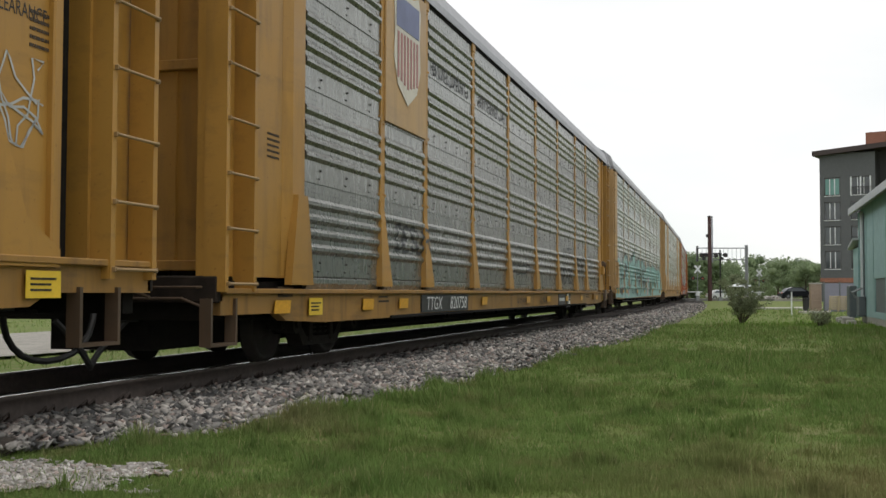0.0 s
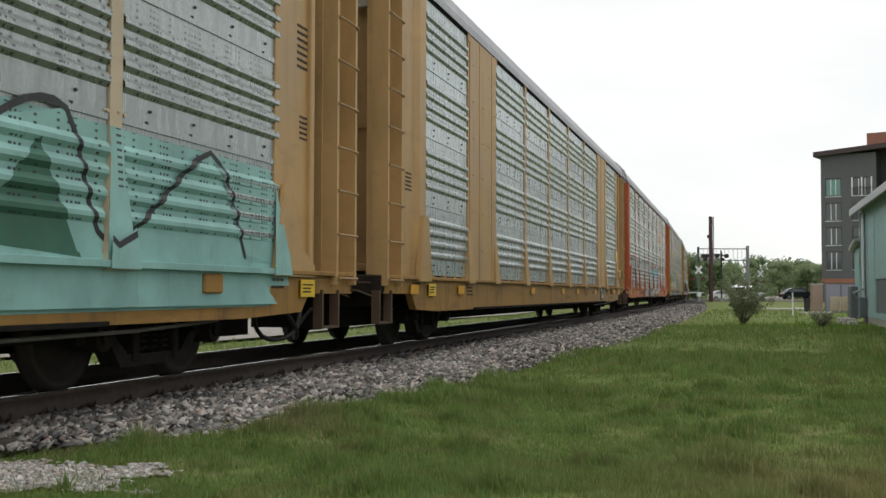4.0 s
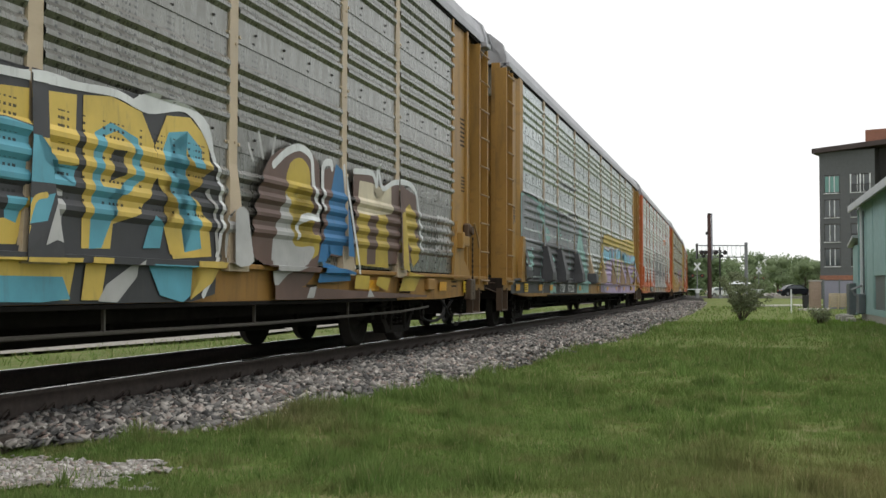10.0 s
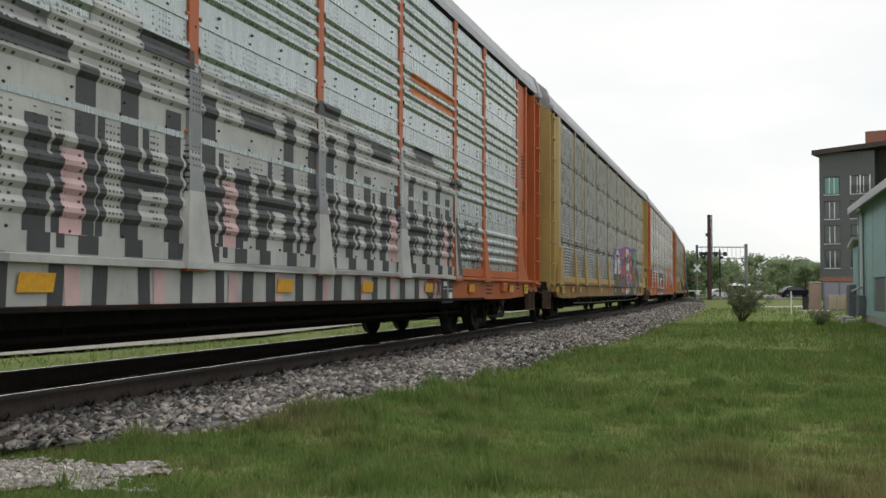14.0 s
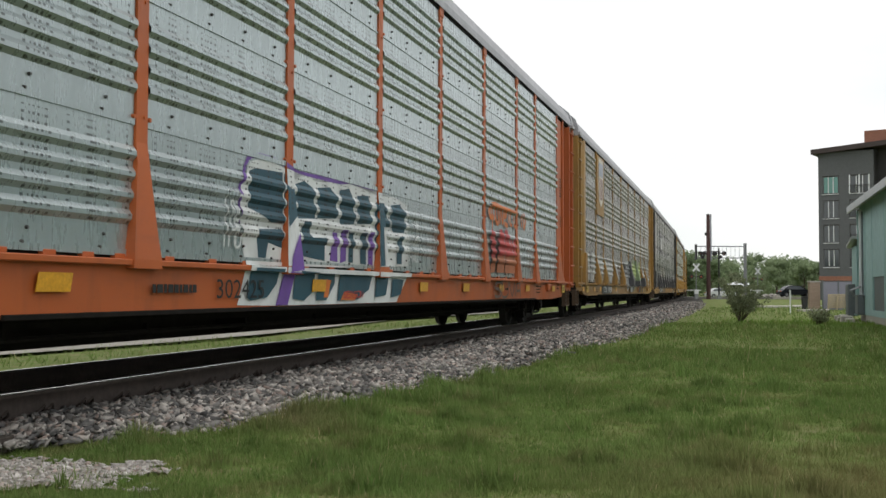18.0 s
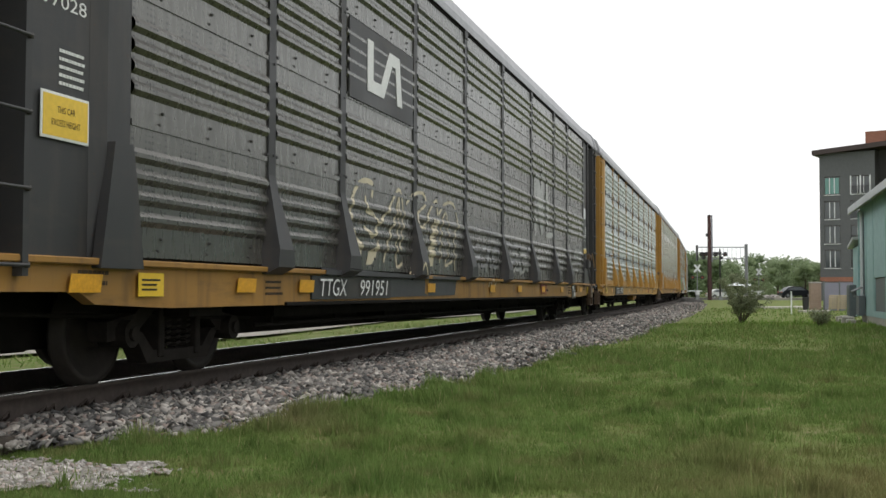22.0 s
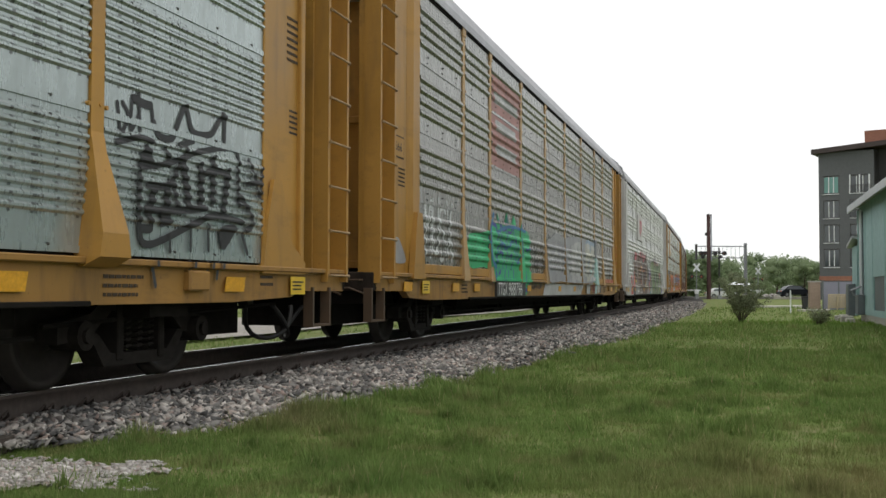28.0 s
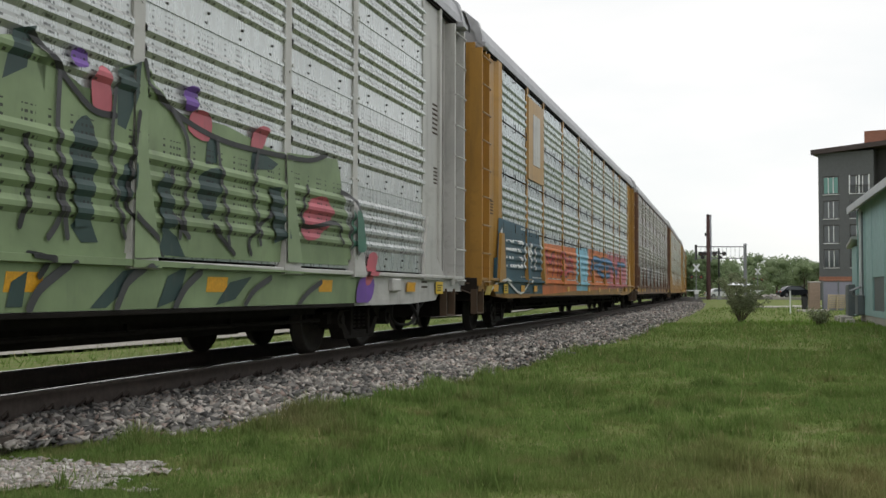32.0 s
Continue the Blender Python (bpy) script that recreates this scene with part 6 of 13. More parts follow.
def decor_0(c):
    for i in range(3):
        hoop_shape(c, [(4.9, 3.58 + i * 0.2), (6.9, 3.58 + i * 0.2), (6.9, 3.70 + i * 0.2), (4.9, 3.70 + i * 0.2)], "orange")
    brand_bars(c, -6.3, 0.80, BLACKINK)
    words("car_number", "302112", -5.15, 0.80, 0.17, BLACKINK, c, -1.531, 0.95)
    # turquoise bubbles on the ladder's edge and the end bay
    for z0, z1 in ((1.02, 1.62), (1.62, 2.05), (2.1, 2.62)):
        rim = solid("graffiti_rim", Bits().prism(drop_shape(-12.3, (z0 + z1) / 2, 0.46, (z1 - z0) / 2 + 0.03, 20), -1.472, -1.464), spray_paint("black"), c)
        solid("graffiti", Bits().prism(drop_shape(-12.32, (z0 + z1) / 2, 0.40, (z1 - z0) / 2 - 0.03, 20), -1.478, -1.473), spray_paint("sky"), rim, "turquoise bubble shape")
    line_art(c, -12.7, -12.2, 2.6, 3.3, "white", 2, 5, 0.025, 0.004)
    draw = Painter(c)
    draw.field("charcoal", [(-11.46, 1.01), (-11.44, 1.75), (-11.24, 2.21), (-10.87, 2.23), (-10.38, 2.25), (-9.82, 2.22), (-9.07, 2.2), (-8.2, 2.24), (-7.4, 2.07), (-7.31, 1.14), (-9.04, 1.01)])
    draw.field("silver", [(-11.25, 1.12), (-11.12, 1.41), (-11.23, 1.69), (-11.21, 2.12), (-10.83, 2.11), (-10.86, 1.95), (-11.05, 1.86), (-10.85, 1.56), (-10.68, 1.76), (-10.54, 1.82), (-10.36, 1.61), (-10.62, 1.14), (-10.77, 1.14), (-10.99, 1.55), (-11.03, 1.08)])
    draw.field("silver", [(-10.55, 1.77), (-10.5, 2.1), (-10.1, 2.13), (-10.1, 1.85), (-10.2, 1.81), (-10.08, 1.12), (-10.24, 1.15), (-10.36, 1.75)])
    draw.field("silver", [(-9.94, 1.13), (-9.9, 1.56), (-9.5, 1.69), (-9.39, 1.55), (-9.21, 1.05), (-9.79, 1.13), (-9.8, 2.2), (-9.35, 2.16), (-9.12, 2.04), (-9.45, 1.75)])
    draw.field("silver", [(-8.81, 1.06), (-8.86, 2.13), (-8.33, 2.25), (-8.06, 2), (-8.45, 1.74), (-7.76, 1.21), (-8.04, 1.2), (-8.58, 1.67), (-8.57, 1.04)])
    draw.field("silver", [(-7.9, 1.21), (-7.92, 1.84), (-7.55, 1.94), (-7.38, 1.17)])
    draw.field("rose", [(-11.39, 2.24), (-10.95, 2.32), (-10.46, 2.28), (-9.72, 2.28), (-8.96, 2.25), (-8.2, 2.3), (-8.96, 2.3), (-10.38, 2.36)])
    draw.word("rose", "CYCA", -8.82, -8.04, 2.64, 2.69)
    draw.field("silver", [(-6.81, 1), (-6.8, 1.95), (-6.3, 2.2), (-5.72, 2.12), (-5.31, 2.23), (-4.27, 2.19), (-3.63, 2.21), (-1.84, 2.24), (-0.78, 1.96), (-0.78, 1.02)])
    draw.field("silver", [(-4.6, 1.03), (-4.63, 1.98), (-4.36, 2.06), (-3.91, 2.24), (-3.81, 2.08), (-3.54, 2.09), (-3.29, 2.24), (-3.02, 2.09), (-2.81, 1.81), (-2.6, 1.97), (-2.19, 2.24), (-1.79, 2.08), (-1.63, 1.9), (-1.3, 2.25), (-0.82, 2.05), (-0.15, 1.9), (-0.13, 1.15), (-1.61, 1.02)])
    draw.line("charcoal", 0.07, [(-4.63, 2), (-4.36, 2.06), (-3.97, 2.21), (-3.84, 1.94), (-3.92, 1.68), (-4.05, 1.58), (-4.08, 1.43)])
    draw.line("charcoal", 0.06, [(-3.65, 1.07), (-3.63, 1.51), (-3.57, 1.8), (-3.47, 2.06), (-3.29, 2.22), (-3.1, 2.12), (-3.01, 1.79), (-2.91, 1.58), (-2.9, 1.27), (-2.8, 1.72), (-2.6, 1.93), (-2.47, 2.13), (-2.19, 2.24), (-1.84, 2.2), (-1.68, 1.9), (-1.83, 1.68)])
    draw.line("charcoal", 0.06, [(-2.59, 1.79), (-2.48, 1.39), (-2.38, 1.12), (-2.16, 1.08), (-2.23, 1.69), (-2.04, 1.81), (-1.98, 1.33)])
    draw.line("charcoal", 0.06, [(-1.41, 2.18), (-1.62, 1.7), (-1.72, 1.14), (-1.5, 1), (-1.16, 1.16), (-0.8, 1.15), (-0.99, 1.49), (-1.29, 1.52), (-1.06, 1.7), (-0.75, 1.95), (-1.18, 2.11)])
    draw.line("charcoal", 0.05, [(-3.37, 1.08), (-3.27, 1.38), (-3.24, 1.08)])
    draw.line("charcoal", 0.06, [(-6.75, 2.02), (-6.3, 2.18), (-5.92, 2.03), (-6.2, 1.74), (-6.66, 1.77), (-5.9, 1.05), (-5.51, 1.3), (-5.62, 2.06), (-5.31, 2.23), (-4.87, 2.13), (-5.08, 1.61), (-5.51, 1.23), (-4.85, 1.11)])
    draw.line("charcoal", 0.06, [(-4.5, 1.08), (-4.27, 2.11), (-3.77, 2.24), (-3.49, 1.86), (-3.88, 1.05), (-3.07, 1.15), (-2.93, 2.15), (-2.17, 2.22), (-1.83, 1.09)])
    draw.round("pink", [(-4.05, 1.58), (-3.86, 1.7), (-3.73, 1.62), (-3.74, 1.44), (-3.92, 1.4)])
    draw.round("pink", [(-2.62, 1.11), (-2.49, 1.36), (-2.31, 1.07)])
    draw.field("pink", [(1.37, 2.18), (2.24, 2.24), (4.12, 2.13), (3.61, 1.97), (2.04, 2.01), (1.46, 1.86)])
    draw.field("chalk", [(0.17, 1.11), (-0.03, 1.29), (0.02, 1.6), (0.15, 1.96), (0.42, 2.12), (0.79, 2.12), (0.88, 1.87), (0.96, 1.09)])
    draw.round("sky", [(0.12, 1.65), (0.15, 1.92), (0.42, 2.1), (0.68, 2.08), (0.8, 1.86), (0.76, 1.6), (0.43, 1.57)])
    draw.round("turquoise", [(0.16, 1.42), (0.43, 1.55), (0.43, 1.44), (0.23, 1.37)])
    draw.round("turquoise", [(0.23, 1.15), (0.3, 1.29), (0.43, 1.26), (0.39, 1.11)])
    draw.field("charcoal", [(-0.1, 1.44), (0.16, 1.55), (0.23, 1.45), (0.44, 1.42), (0.23, 1.33), (0.13, 1.24), (0.17, 1.12), (-0.04, 1.12), (0, 1.25)])
    draw.field("charcoal", [(-0.1, 1.51), (-0.01, 1.64), (0.15, 1.7), (0.19, 1.62), (0.03, 1.56)])
    draw.line("charcoal", 0.10, [(0.04, 1.6), (0.03, 1.74), (0.11, 1.95), (0.26, 2.1), (0.45, 2.16), (0.67, 2.14), (0.81, 1.95), (0.85, 1.69), (0.81, 1.54)])
    draw.line("charcoal", 0.04, [(0.18, 1.94), (0.31, 2.04), (0.45, 2.08), (0.65, 2.05), (0.76, 1.9)])
    draw.line("charcoal", 0.06, [(0.45, 1.46), (0.43, 1.61), (0.5, 1.67), (0.55, 1.58), (0.49, 1.47), (0.3, 1.41)])
    draw.line("charcoal", 0.06, [(0.6, 1.14), (0.7, 1.32), (0.81, 1.45), (0.8, 1.22)])
    draw.field("chalk", [(1.02, 1.1), (0.98, 1.58), (1.3, 1.74), (1.7, 1.84), (1.86, 1.56), (1.87, 1.1)])
    draw.round("turquoise", [(0.98, 1.58), (0.94, 1.97), (1.13, 2.08), (1.39, 2.04), (1.67, 1.88), (1.78, 1.65), (1.39, 1.57), (1.13, 1.5)])
    draw.round("sky", [(1.26, 1.53), (1.3, 1.61), (1.35, 1.45), (1.29, 1.38)])
    draw.line("charcoal", 0.08, [(0.92, 1.88), (0.97, 2.04), (1.13, 2.09), (1.39, 2.05), (1.65, 1.93), (1.81, 1.75), (1.87, 1.52), (1.87, 1.11)])
    draw.line("charcoal", 0.05, [(0.88, 1.83), (0.98, 1.71), (0.93, 1.48), (1.09, 1.52), (1.12, 1.3), (1.04, 1.1)])
    draw.line("charcoal", 0.05, [(1.35, 1.27), (1.3, 1.43), (1.39, 1.5), (1.46, 1.39), (1.41, 1.27)])
    draw.line("charcoal", 0.05, [(0.85, 1.26), (0.97, 1.44), (1.13, 1.41), (1.18, 1.1)])
    draw.field("chalk", [(1.93, 1.11), (1.87, 1.61), (2.71, 1.9), (3.46, 1.81), (3.64, 1.11), (2.73, 1.1)])
    draw.round("sky", [(1.87, 1.66), (2, 1.87), (2.47, 2.11), (2.66, 2.09), (2.69, 1.69), (2.27, 1.62)])
    draw.round("turquoise", [(2.73, 2.1), (3.2, 2.04), (3.52, 1.82), (3.47, 1.64), (2.83, 1.65)])
    draw.round("turquoise", [(2.38, 1.25), (2.4, 1.43), (2.55, 1.41), (2.55, 1.23)])
    draw.round("sky", [(2.96, 1.23), (3.02, 1.44), (3.21, 1.4), (3.19, 1.18)])
    draw.line("charcoal", 0.08, [(1.83, 1.8), (2, 1.93), (2.31, 2.07), (2.59, 2.15), (2.66, 1.95), (2.71, 1.74), (2.54, 1.65)])
    draw.line("charcoal", 0.08, [(2.67, 2.13), (3.01, 2.11), (3.39, 1.97), (3.57, 1.77), (3.63, 1.43), (3.63, 1.11)])
    draw.line("charcoal", 0.05, [(1.9, 1.62), (1.93, 1.11)])
    draw.field("charcoal", [(2.4, 1.65), (2.78, 1.68), (2.72, 1.48), (2.62, 1.63)])
    draw.line("charcoal", 0.05, [(2.62, 1.47), (2.75, 1.16), (2.9, 1.09)])
    draw.line("charcoal", 0.05, [(2.08, 1.38), (2.14, 1.53), (2.21, 1.42), (2.12, 1.39)])
    draw.line("charcoal", 0.05, [(3.06, 1.39), (3.1, 1.57), (3.18, 1.45), (3.08, 1.37)])
    draw.field("grey", [(0.05, 0.65), (0.24, 1.05), (1.97, 1.08), (2.19, 1.04), (2.08, 0.62)])
    draw.round("chalk", [(0.28, 0.71), (0.31, 1.01), (0.82, 1.02), (0.82, 0.83), (0.53, 0.66)])
    draw.round("turquoise", [(0.45, 0.81), (0.52, 0.91), (0.63, 0.91), (0.6, 0.81)])
    draw.round("chalk", [(0.9, 0.87), (1.06, 1.04), (1.72, 1.05), (1.68, 0.84), (1.41, 0.72), (1.02, 0.72)])
    draw.round("chalk", [(1.73, 0.7), (1.87, 1.03), (2.19, 1.02), (2.02, 0.79)])
    draw.line("charcoal", 0.08, [(0.24, 1.03), (0.23, 0.71), (0.53, 0.64)])
    draw.line("charcoal", 0.08, [(0.82, 0.83), (0.9, 0.75), (1.32, 0.7), (1.68, 0.79), (1.85, 1.01)])
    draw.line("charcoal", 0.07, [(1.73, 0.67), (2.07, 0.79), (2.26, 1.02)])
    draw.round("chalk", [(2.79, 0.85), (2.97, 1.04), (3.64, 1.04), (3.48, 0.83), (3.1, 0.71), (2.82, 0.74)])
    draw.line("charcoal", 0.06, [(2.79, 0.72), (3.22, 0.71), (3.55, 0.85), (3.68, 1.03)])
    draw.round("blush", [(3.17, 2.11), (3.36, 2.23), (3.7, 2.37), (3.96, 2.31), (4.23, 2.32), (4.27, 2.2), (4.03, 2.12), (3.77, 2.03), (3.59, 1.9), (3.48, 1.96), (3.31, 2.04)])
    draw.round("blush", [(4.7, 1.85), (5.18, 1.93), (5.4, 1.81), (5.5, 1.63), (6, 1.46), (5.95, 1.33), (5.47, 1.19), (5.07, 1.17), (4.98, 1.41), (4.7, 1.69)])
    draw.round("chalk", [(3.69, 1.58), (3.73, 1.28), (3.71, 0.97), (3.87, 0.78), (4.13, 0.71), (4.41, 0.74), (4.75, 0.83), (4.93, 1.01), (4.96, 1.27), (4.87, 1.55), (4.63, 1.66), (4.11, 1.66)])
    draw.round("sky", [(3.71, 1.62), (3.66, 1.84), (3.82, 1.99), (4.1, 2.08), (4.38, 2.07), (4.57, 1.93), (4.63, 1.65), (4.39, 1.57), (4.24, 1.7), (4.04, 1.77), (3.88, 1.64)])
    draw.round("turquoise", [(3.78, 1.4), (3.8, 1.51), (3.91, 1.48), (3.9, 1.39)])
    draw.round("turquoise", [(3.99, 0.94), (3.98, 1.12), (4.12, 1.16), (4.16, 1.02), (4.06, 0.92)])
    draw.round("turquoise", [(4.61, 1.17), (4.62, 1.32), (4.74, 1.3), (4.74, 1.15)])
    draw.field("chalk", [(3.18, 0.76), (3.17, 1.03), (3.68, 1.01), (3.51, 0.82), (3.34, 0.77)])
    draw.field("charcoal", [(3.48, 0.82), (3.63, 1), (3.71, 0.93), (3.82, 0.78), (4.13, 0.7), (4.52, 0.74), (4.41, 0.63), (3.69, 0.64)])
    draw.line("charcoal", 0.08, [(3.14, 2.04), (3.36, 1.92), (3.53, 1.78), (3.63, 1.57), (3.66, 1.35), (3.62, 1.08)])
    draw.line("charcoal", 0.08, [(3.63, 1.85), (3.77, 2), (4.03, 2.1), (4.3, 2.12), (4.53, 2.03), (4.65, 1.85), (4.66, 1.65), (4.5, 1.56), (4.32, 1.54), (4.25, 1.64)])
    draw.line("charcoal", 0.05, [(3.87, 1.97), (4.06, 2.03), (4.31, 2.04), (4.49, 1.94), (4.56, 1.8), (4.55, 1.65), (4.46, 1.63)])
    draw.line("charcoal", 0.06, [(3.63, 1.85), (3.7, 1.62), (3.73, 1.39), (3.78, 1.27), (3.92, 1.24), (4.15, 1.29), (4.3, 1.36), (4.43, 1.38), (4.46, 1.29), (4.4, 1.16), (4.29, 1.17), (4.2, 1.25)])
    draw.line("charcoal", 0.07, [(4.67, 1.66), (4.87, 1.57), (4.96, 1.36), (4.98, 1.14), (4.91, 0.92), (4.67, 0.79)])
    draw.line("charcoal", 0.06, [(4.04, 1.5), (4.04, 1.64), (4.13, 1.69), (4.21, 1.63), (4.18, 1.53), (4.08, 1.52)])
    draw.round("black", [(4.09, 1.55), (4.09, 1.62), (4.15, 1.64), (4.15, 1.56)])
    draw.line("charcoal", 0.04, [(3.92, 1.6), (3.93, 1.51), (4.01, 1.43)])
    draw.line("charcoal", 0.04, [(4.15, 1.47), (4.23, 1.54)])
    draw.word("charcoal", "BOZ", 4.91, 5.65, 1.53, 1.73)
    draw.word("charcoal", "Z", 5.19, 5.42, 1.37, 1.47)
    draw.word("charcoal", "CHUB", 5.02, 5.56, 1.13, 1.3)
    draw.word("silver", "WASP", 5.79, 6.38, 1.46, 1.69)
    draw.field("chalk", [(4.94, 1.03), (5.52, 1.01), (5.38, 0.93), (4.91, 0.95)])
    draw.line("chalk", 0.03, [(4.52, 0.64), (4.79, 0.74), (4.99, 0.92)])
    draw.word("white", "BBR", 6.6, 7.1, 1.39, 1.57)
    draw.word("white", "BBR", 6.58, 7.13, 1.1, 1.34)
    draw.field("grey", [(-4.59, 0.64), (-4.6, 1.06), (-3.97, 1.02), (-2.75, 1.02), (-2.82, 0.83), (-2.98, 0.64)])
    draw.field("rose", [(-2.65, 0.66), (-2.57, 1.02), (-2.21, 0.98), (-2.39, 0.65)])
    draw.field("grey", [(-2.3, 0.98), (-1.16, 0.96), (0.16, 0.95), (0.02, 0.63), (-1.15, 0.61), (-1.61, 1)])
    draw.line("charcoal", 0.05, [(-2.74, 0.66), (-2.82, 0.83), (-2.57, 0.97), (-2.21, 0.84), (-1.71, 0.94), (-1.6, 0.74)])
    draw.line("charcoal", 0.05, [(-1.15, 0.61), (-0.92, 0.9), (-0.41, 0.91)])


def decor_1(c):
    plate(c, -8.98, -7.2, 3.15, 5.02, TAN, "tan plate behind the emblem")
    shield(c, -8.1, 3.4, 5.0)
    number_box(c, -5.75, "TTGX", "997200", WHITEINK)
    line_art(c, -12.6, -12.1, 2.0, 3.1, "charcoal", 6, 5, 0.03, 0.004)
    line_art(c, -12.7, -12.2, 1.3, 1.7, "silver", 8, 6, 0.025, 0.004)
    line_art(c, -11.9, -11.6, 1.1, 1.9, "white", 3, 8, 0.03, 0.004)
    draw = Painter(c)
    draw.round("sage", [(-11.41, 0.96), (-11.35, 1.78), (-10.99, 2.05), (-10.67, 1.96), (-10.65, 1.04)])
    draw.word("black", "HAMA", -11.21, -10.7, 1.68, 1.82)
    draw.word("black", "CSORA", -11.24, -10.69, 1.22, 1.43)
    draw.field("navy", [(-10.88, 0.61), (-10.81, 1.16), (-9.01, 1.08), (-7.11, 1.04), (-7.11, 0.68)])
    draw.round("darkgreen", [(-10.58, 1.23), (-10.51, 1.92), (-9.99, 2.11), (-9.33, 2.1), (-9.12, 1.84), (-9.41, 1.34), (-9.98, 1.38), (-10.15, 1.11)])
    draw.field("white", [(-10.58, 1.19), (-10.5, 1.48), (-9.98, 1.38), (-9.42, 1.54), (-9.21, 1.21), (-10.15, 1.05)])
    draw.line("white", 0.07, [(-10.59, 1.91), (-10.08, 2.1), (-9.33, 2.13), (-9.02, 1.85), (-9.11, 1.42), (-9.6, 1.2)])
    draw.line("white", 0.05, [(-9.89, 1.25), (-9.7, 1.52), (-9.42, 1.61)])
    draw.line("khaki", 0.06, [(-10.67, 1.93), (-10.17, 2.14), (-9.43, 2.19), (-8.91, 2)])
    draw.line("white", 0.06, [(-9.6, 1.06), (-9.69, 0.79), (-10.14, 0.73)])
    draw.line("white", 0.05, [(-9, 0.87), (-8.79, 0.69)])
    draw.field("mustard", [(-11.47, 0.65), (-11.48, 0.96), (-10.73, 0.99), (-10.93, 0.61)])
    draw.field("navy", [(-9.4, 0.65), (-9.41, 1.16), (-8.65, 1.17), (-7.87, 1.08), (-7.37, 1.03), (-6.4, 0.98), (-5.46, 0.98), (-4.16, 0.97), (-4.16, 0.69), (-6.39, 0.64), (-8.64, 0.64)])
    draw.field("charcoal", [(-9.4, 0.65), (-9.4, 0.92), (-8.65, 0.93), (-7.37, 0.94), (-5.46, 0.89), (-3.66, 0.9), (-3.65, 0.66), (-7.36, 0.62)])
    draw.round("darkgreen", [(-9.41, 1.23), (-9.44, 2.15), (-9.16, 2.17), (-8.95, 2.02), (-8.8, 1.79), (-8.88, 1.5), (-9.09, 1.4), (-9.2, 1.54), (-9.42, 1.51)])
    draw.field("mustard", [(-9.41, 1.16), (-9.36, 1.38), (-9.09, 1.4), (-8.86, 1.73), (-8.78, 1.68), (-8.87, 1.19), (-9.02, 1.04), (-9.3, 1.17)])
    draw.round("darkgreen", [(-8.69, 1.4), (-8.67, 1.87), (-8.44, 2.04), (-8.05, 2.09), (-7.69, 2.03), (-7.55, 1.85), (-7.56, 1.49), (-7.88, 1.38), (-8.25, 1.43), (-8.53, 1.43)])
    draw.field("white", [(-8.84, 1.19), (-8.69, 1.42), (-8.25, 1.39), (-7.72, 1.52), (-7.52, 1.59), (-7.55, 1.27), (-7.95, 1.16), (-8.39, 1.16), (-8.62, 1.09)])
    draw.round("darkgreen", [(-7.39, 1.6), (-7.35, 1.95), (-7.03, 2.08), (-6.58, 2.1), (-6.09, 2.01), (-5.97, 1.78), (-6.19, 1.45), (-6.77, 1.41), (-7.12, 1.67)])
    draw.round("darkgreen", [(-5.85, 1.74), (-5.76, 2.02), (-5.29, 2.18), (-4.8, 2.13), (-4.46, 1.93), (-4.49, 1.57), (-5.21, 1.52), (-5.6, 1.66)])
    draw.field("white", [(-7.42, 1.1), (-7.39, 1.6), (-7.11, 1.3), (-6.77, 1.31), (-6.82, 1.12)])
    draw.field("white", [(-5.96, 1.36), (-5.85, 1.74), (-4.93, 1.54), (-4.51, 1.27), (-5.2, 1.18), (-5.47, 1.39)])
    draw.round("navy", [(-8.25, 1.45), (-8.15, 1.55), (-7.88, 1.53), (-7.92, 1.46), (-8.14, 1.44)])
    draw.round("black", [(-9.42, 1.41), (-9.31, 1.56), (-9.18, 1.65), (-9.23, 1.5), (-9.28, 1.35)])
    draw.field("mustard", [(-4.55, 1.02), (-4.45, 1.21), (-4.13, 1.13), (-4.16, 1)])
    draw.field("mustard", [(-6.82, 1.26), (-6.77, 1.39), (-6.57, 1.38), (-6.62, 1.2)])
    draw.line("white", 0.06, [(-9.43, 2.12), (-9.19, 2.12), (-8.97, 2.01), (-8.83, 1.81), (-8.87, 1.61), (-9, 1.45), (-8.79, 1.58), (-8.6, 1.64), (-8.66, 1.4), (-8.52, 1.21)])
    draw.line("white", 0.06, [(-8.68, 1.71), (-8.67, 1.89), (-8.44, 2.06), (-8.09, 2.06), (-8.05, 2.17), (-7.89, 2.07), (-7.67, 2.01), (-7.5, 1.84), (-7.47, 1.59), (-7.65, 1.37), (-7.88, 1.32)])
    draw.line("white", 0.05, [(-7.39, 1.73), (-7.31, 1.97), (-6.94, 2.11), (-6.98, 1.95), (-6.68, 1.96), (-6.59, 2.2), (-6.42, 2.03), (-5.97, 1.89), (-5.91, 1.63)])
    draw.line("white", 0.05, [(-5.85, 1.9), (-5.73, 2.05), (-5.22, 2.19), (-4.65, 2.12), (-4.18, 1.84), (-4.01, 1.73), (-4.33, 1.52)])
    draw.line("khaki", 0.06, [(-8.77, 1.86), (-8.55, 2.11), (-8.2, 2.19), (-7.9, 2.11), (-7.61, 1.98), (-7.4, 2.01), (-6.94, 2.14), (-6.43, 2.17), (-5.97, 1.99), (-5.61, 2.15), (-4.94, 2.26), (-4.34, 2.01)])
    draw.line("white", 0.06, [(-8.8, 0.93), (-8.62, 1.05), (-8.58, 0.86), (-8.77, 0.66)])
    draw.line("white", 0.05, [(-8.71, 0.82), (-8.58, 0.7), (-8.41, 0.7)])
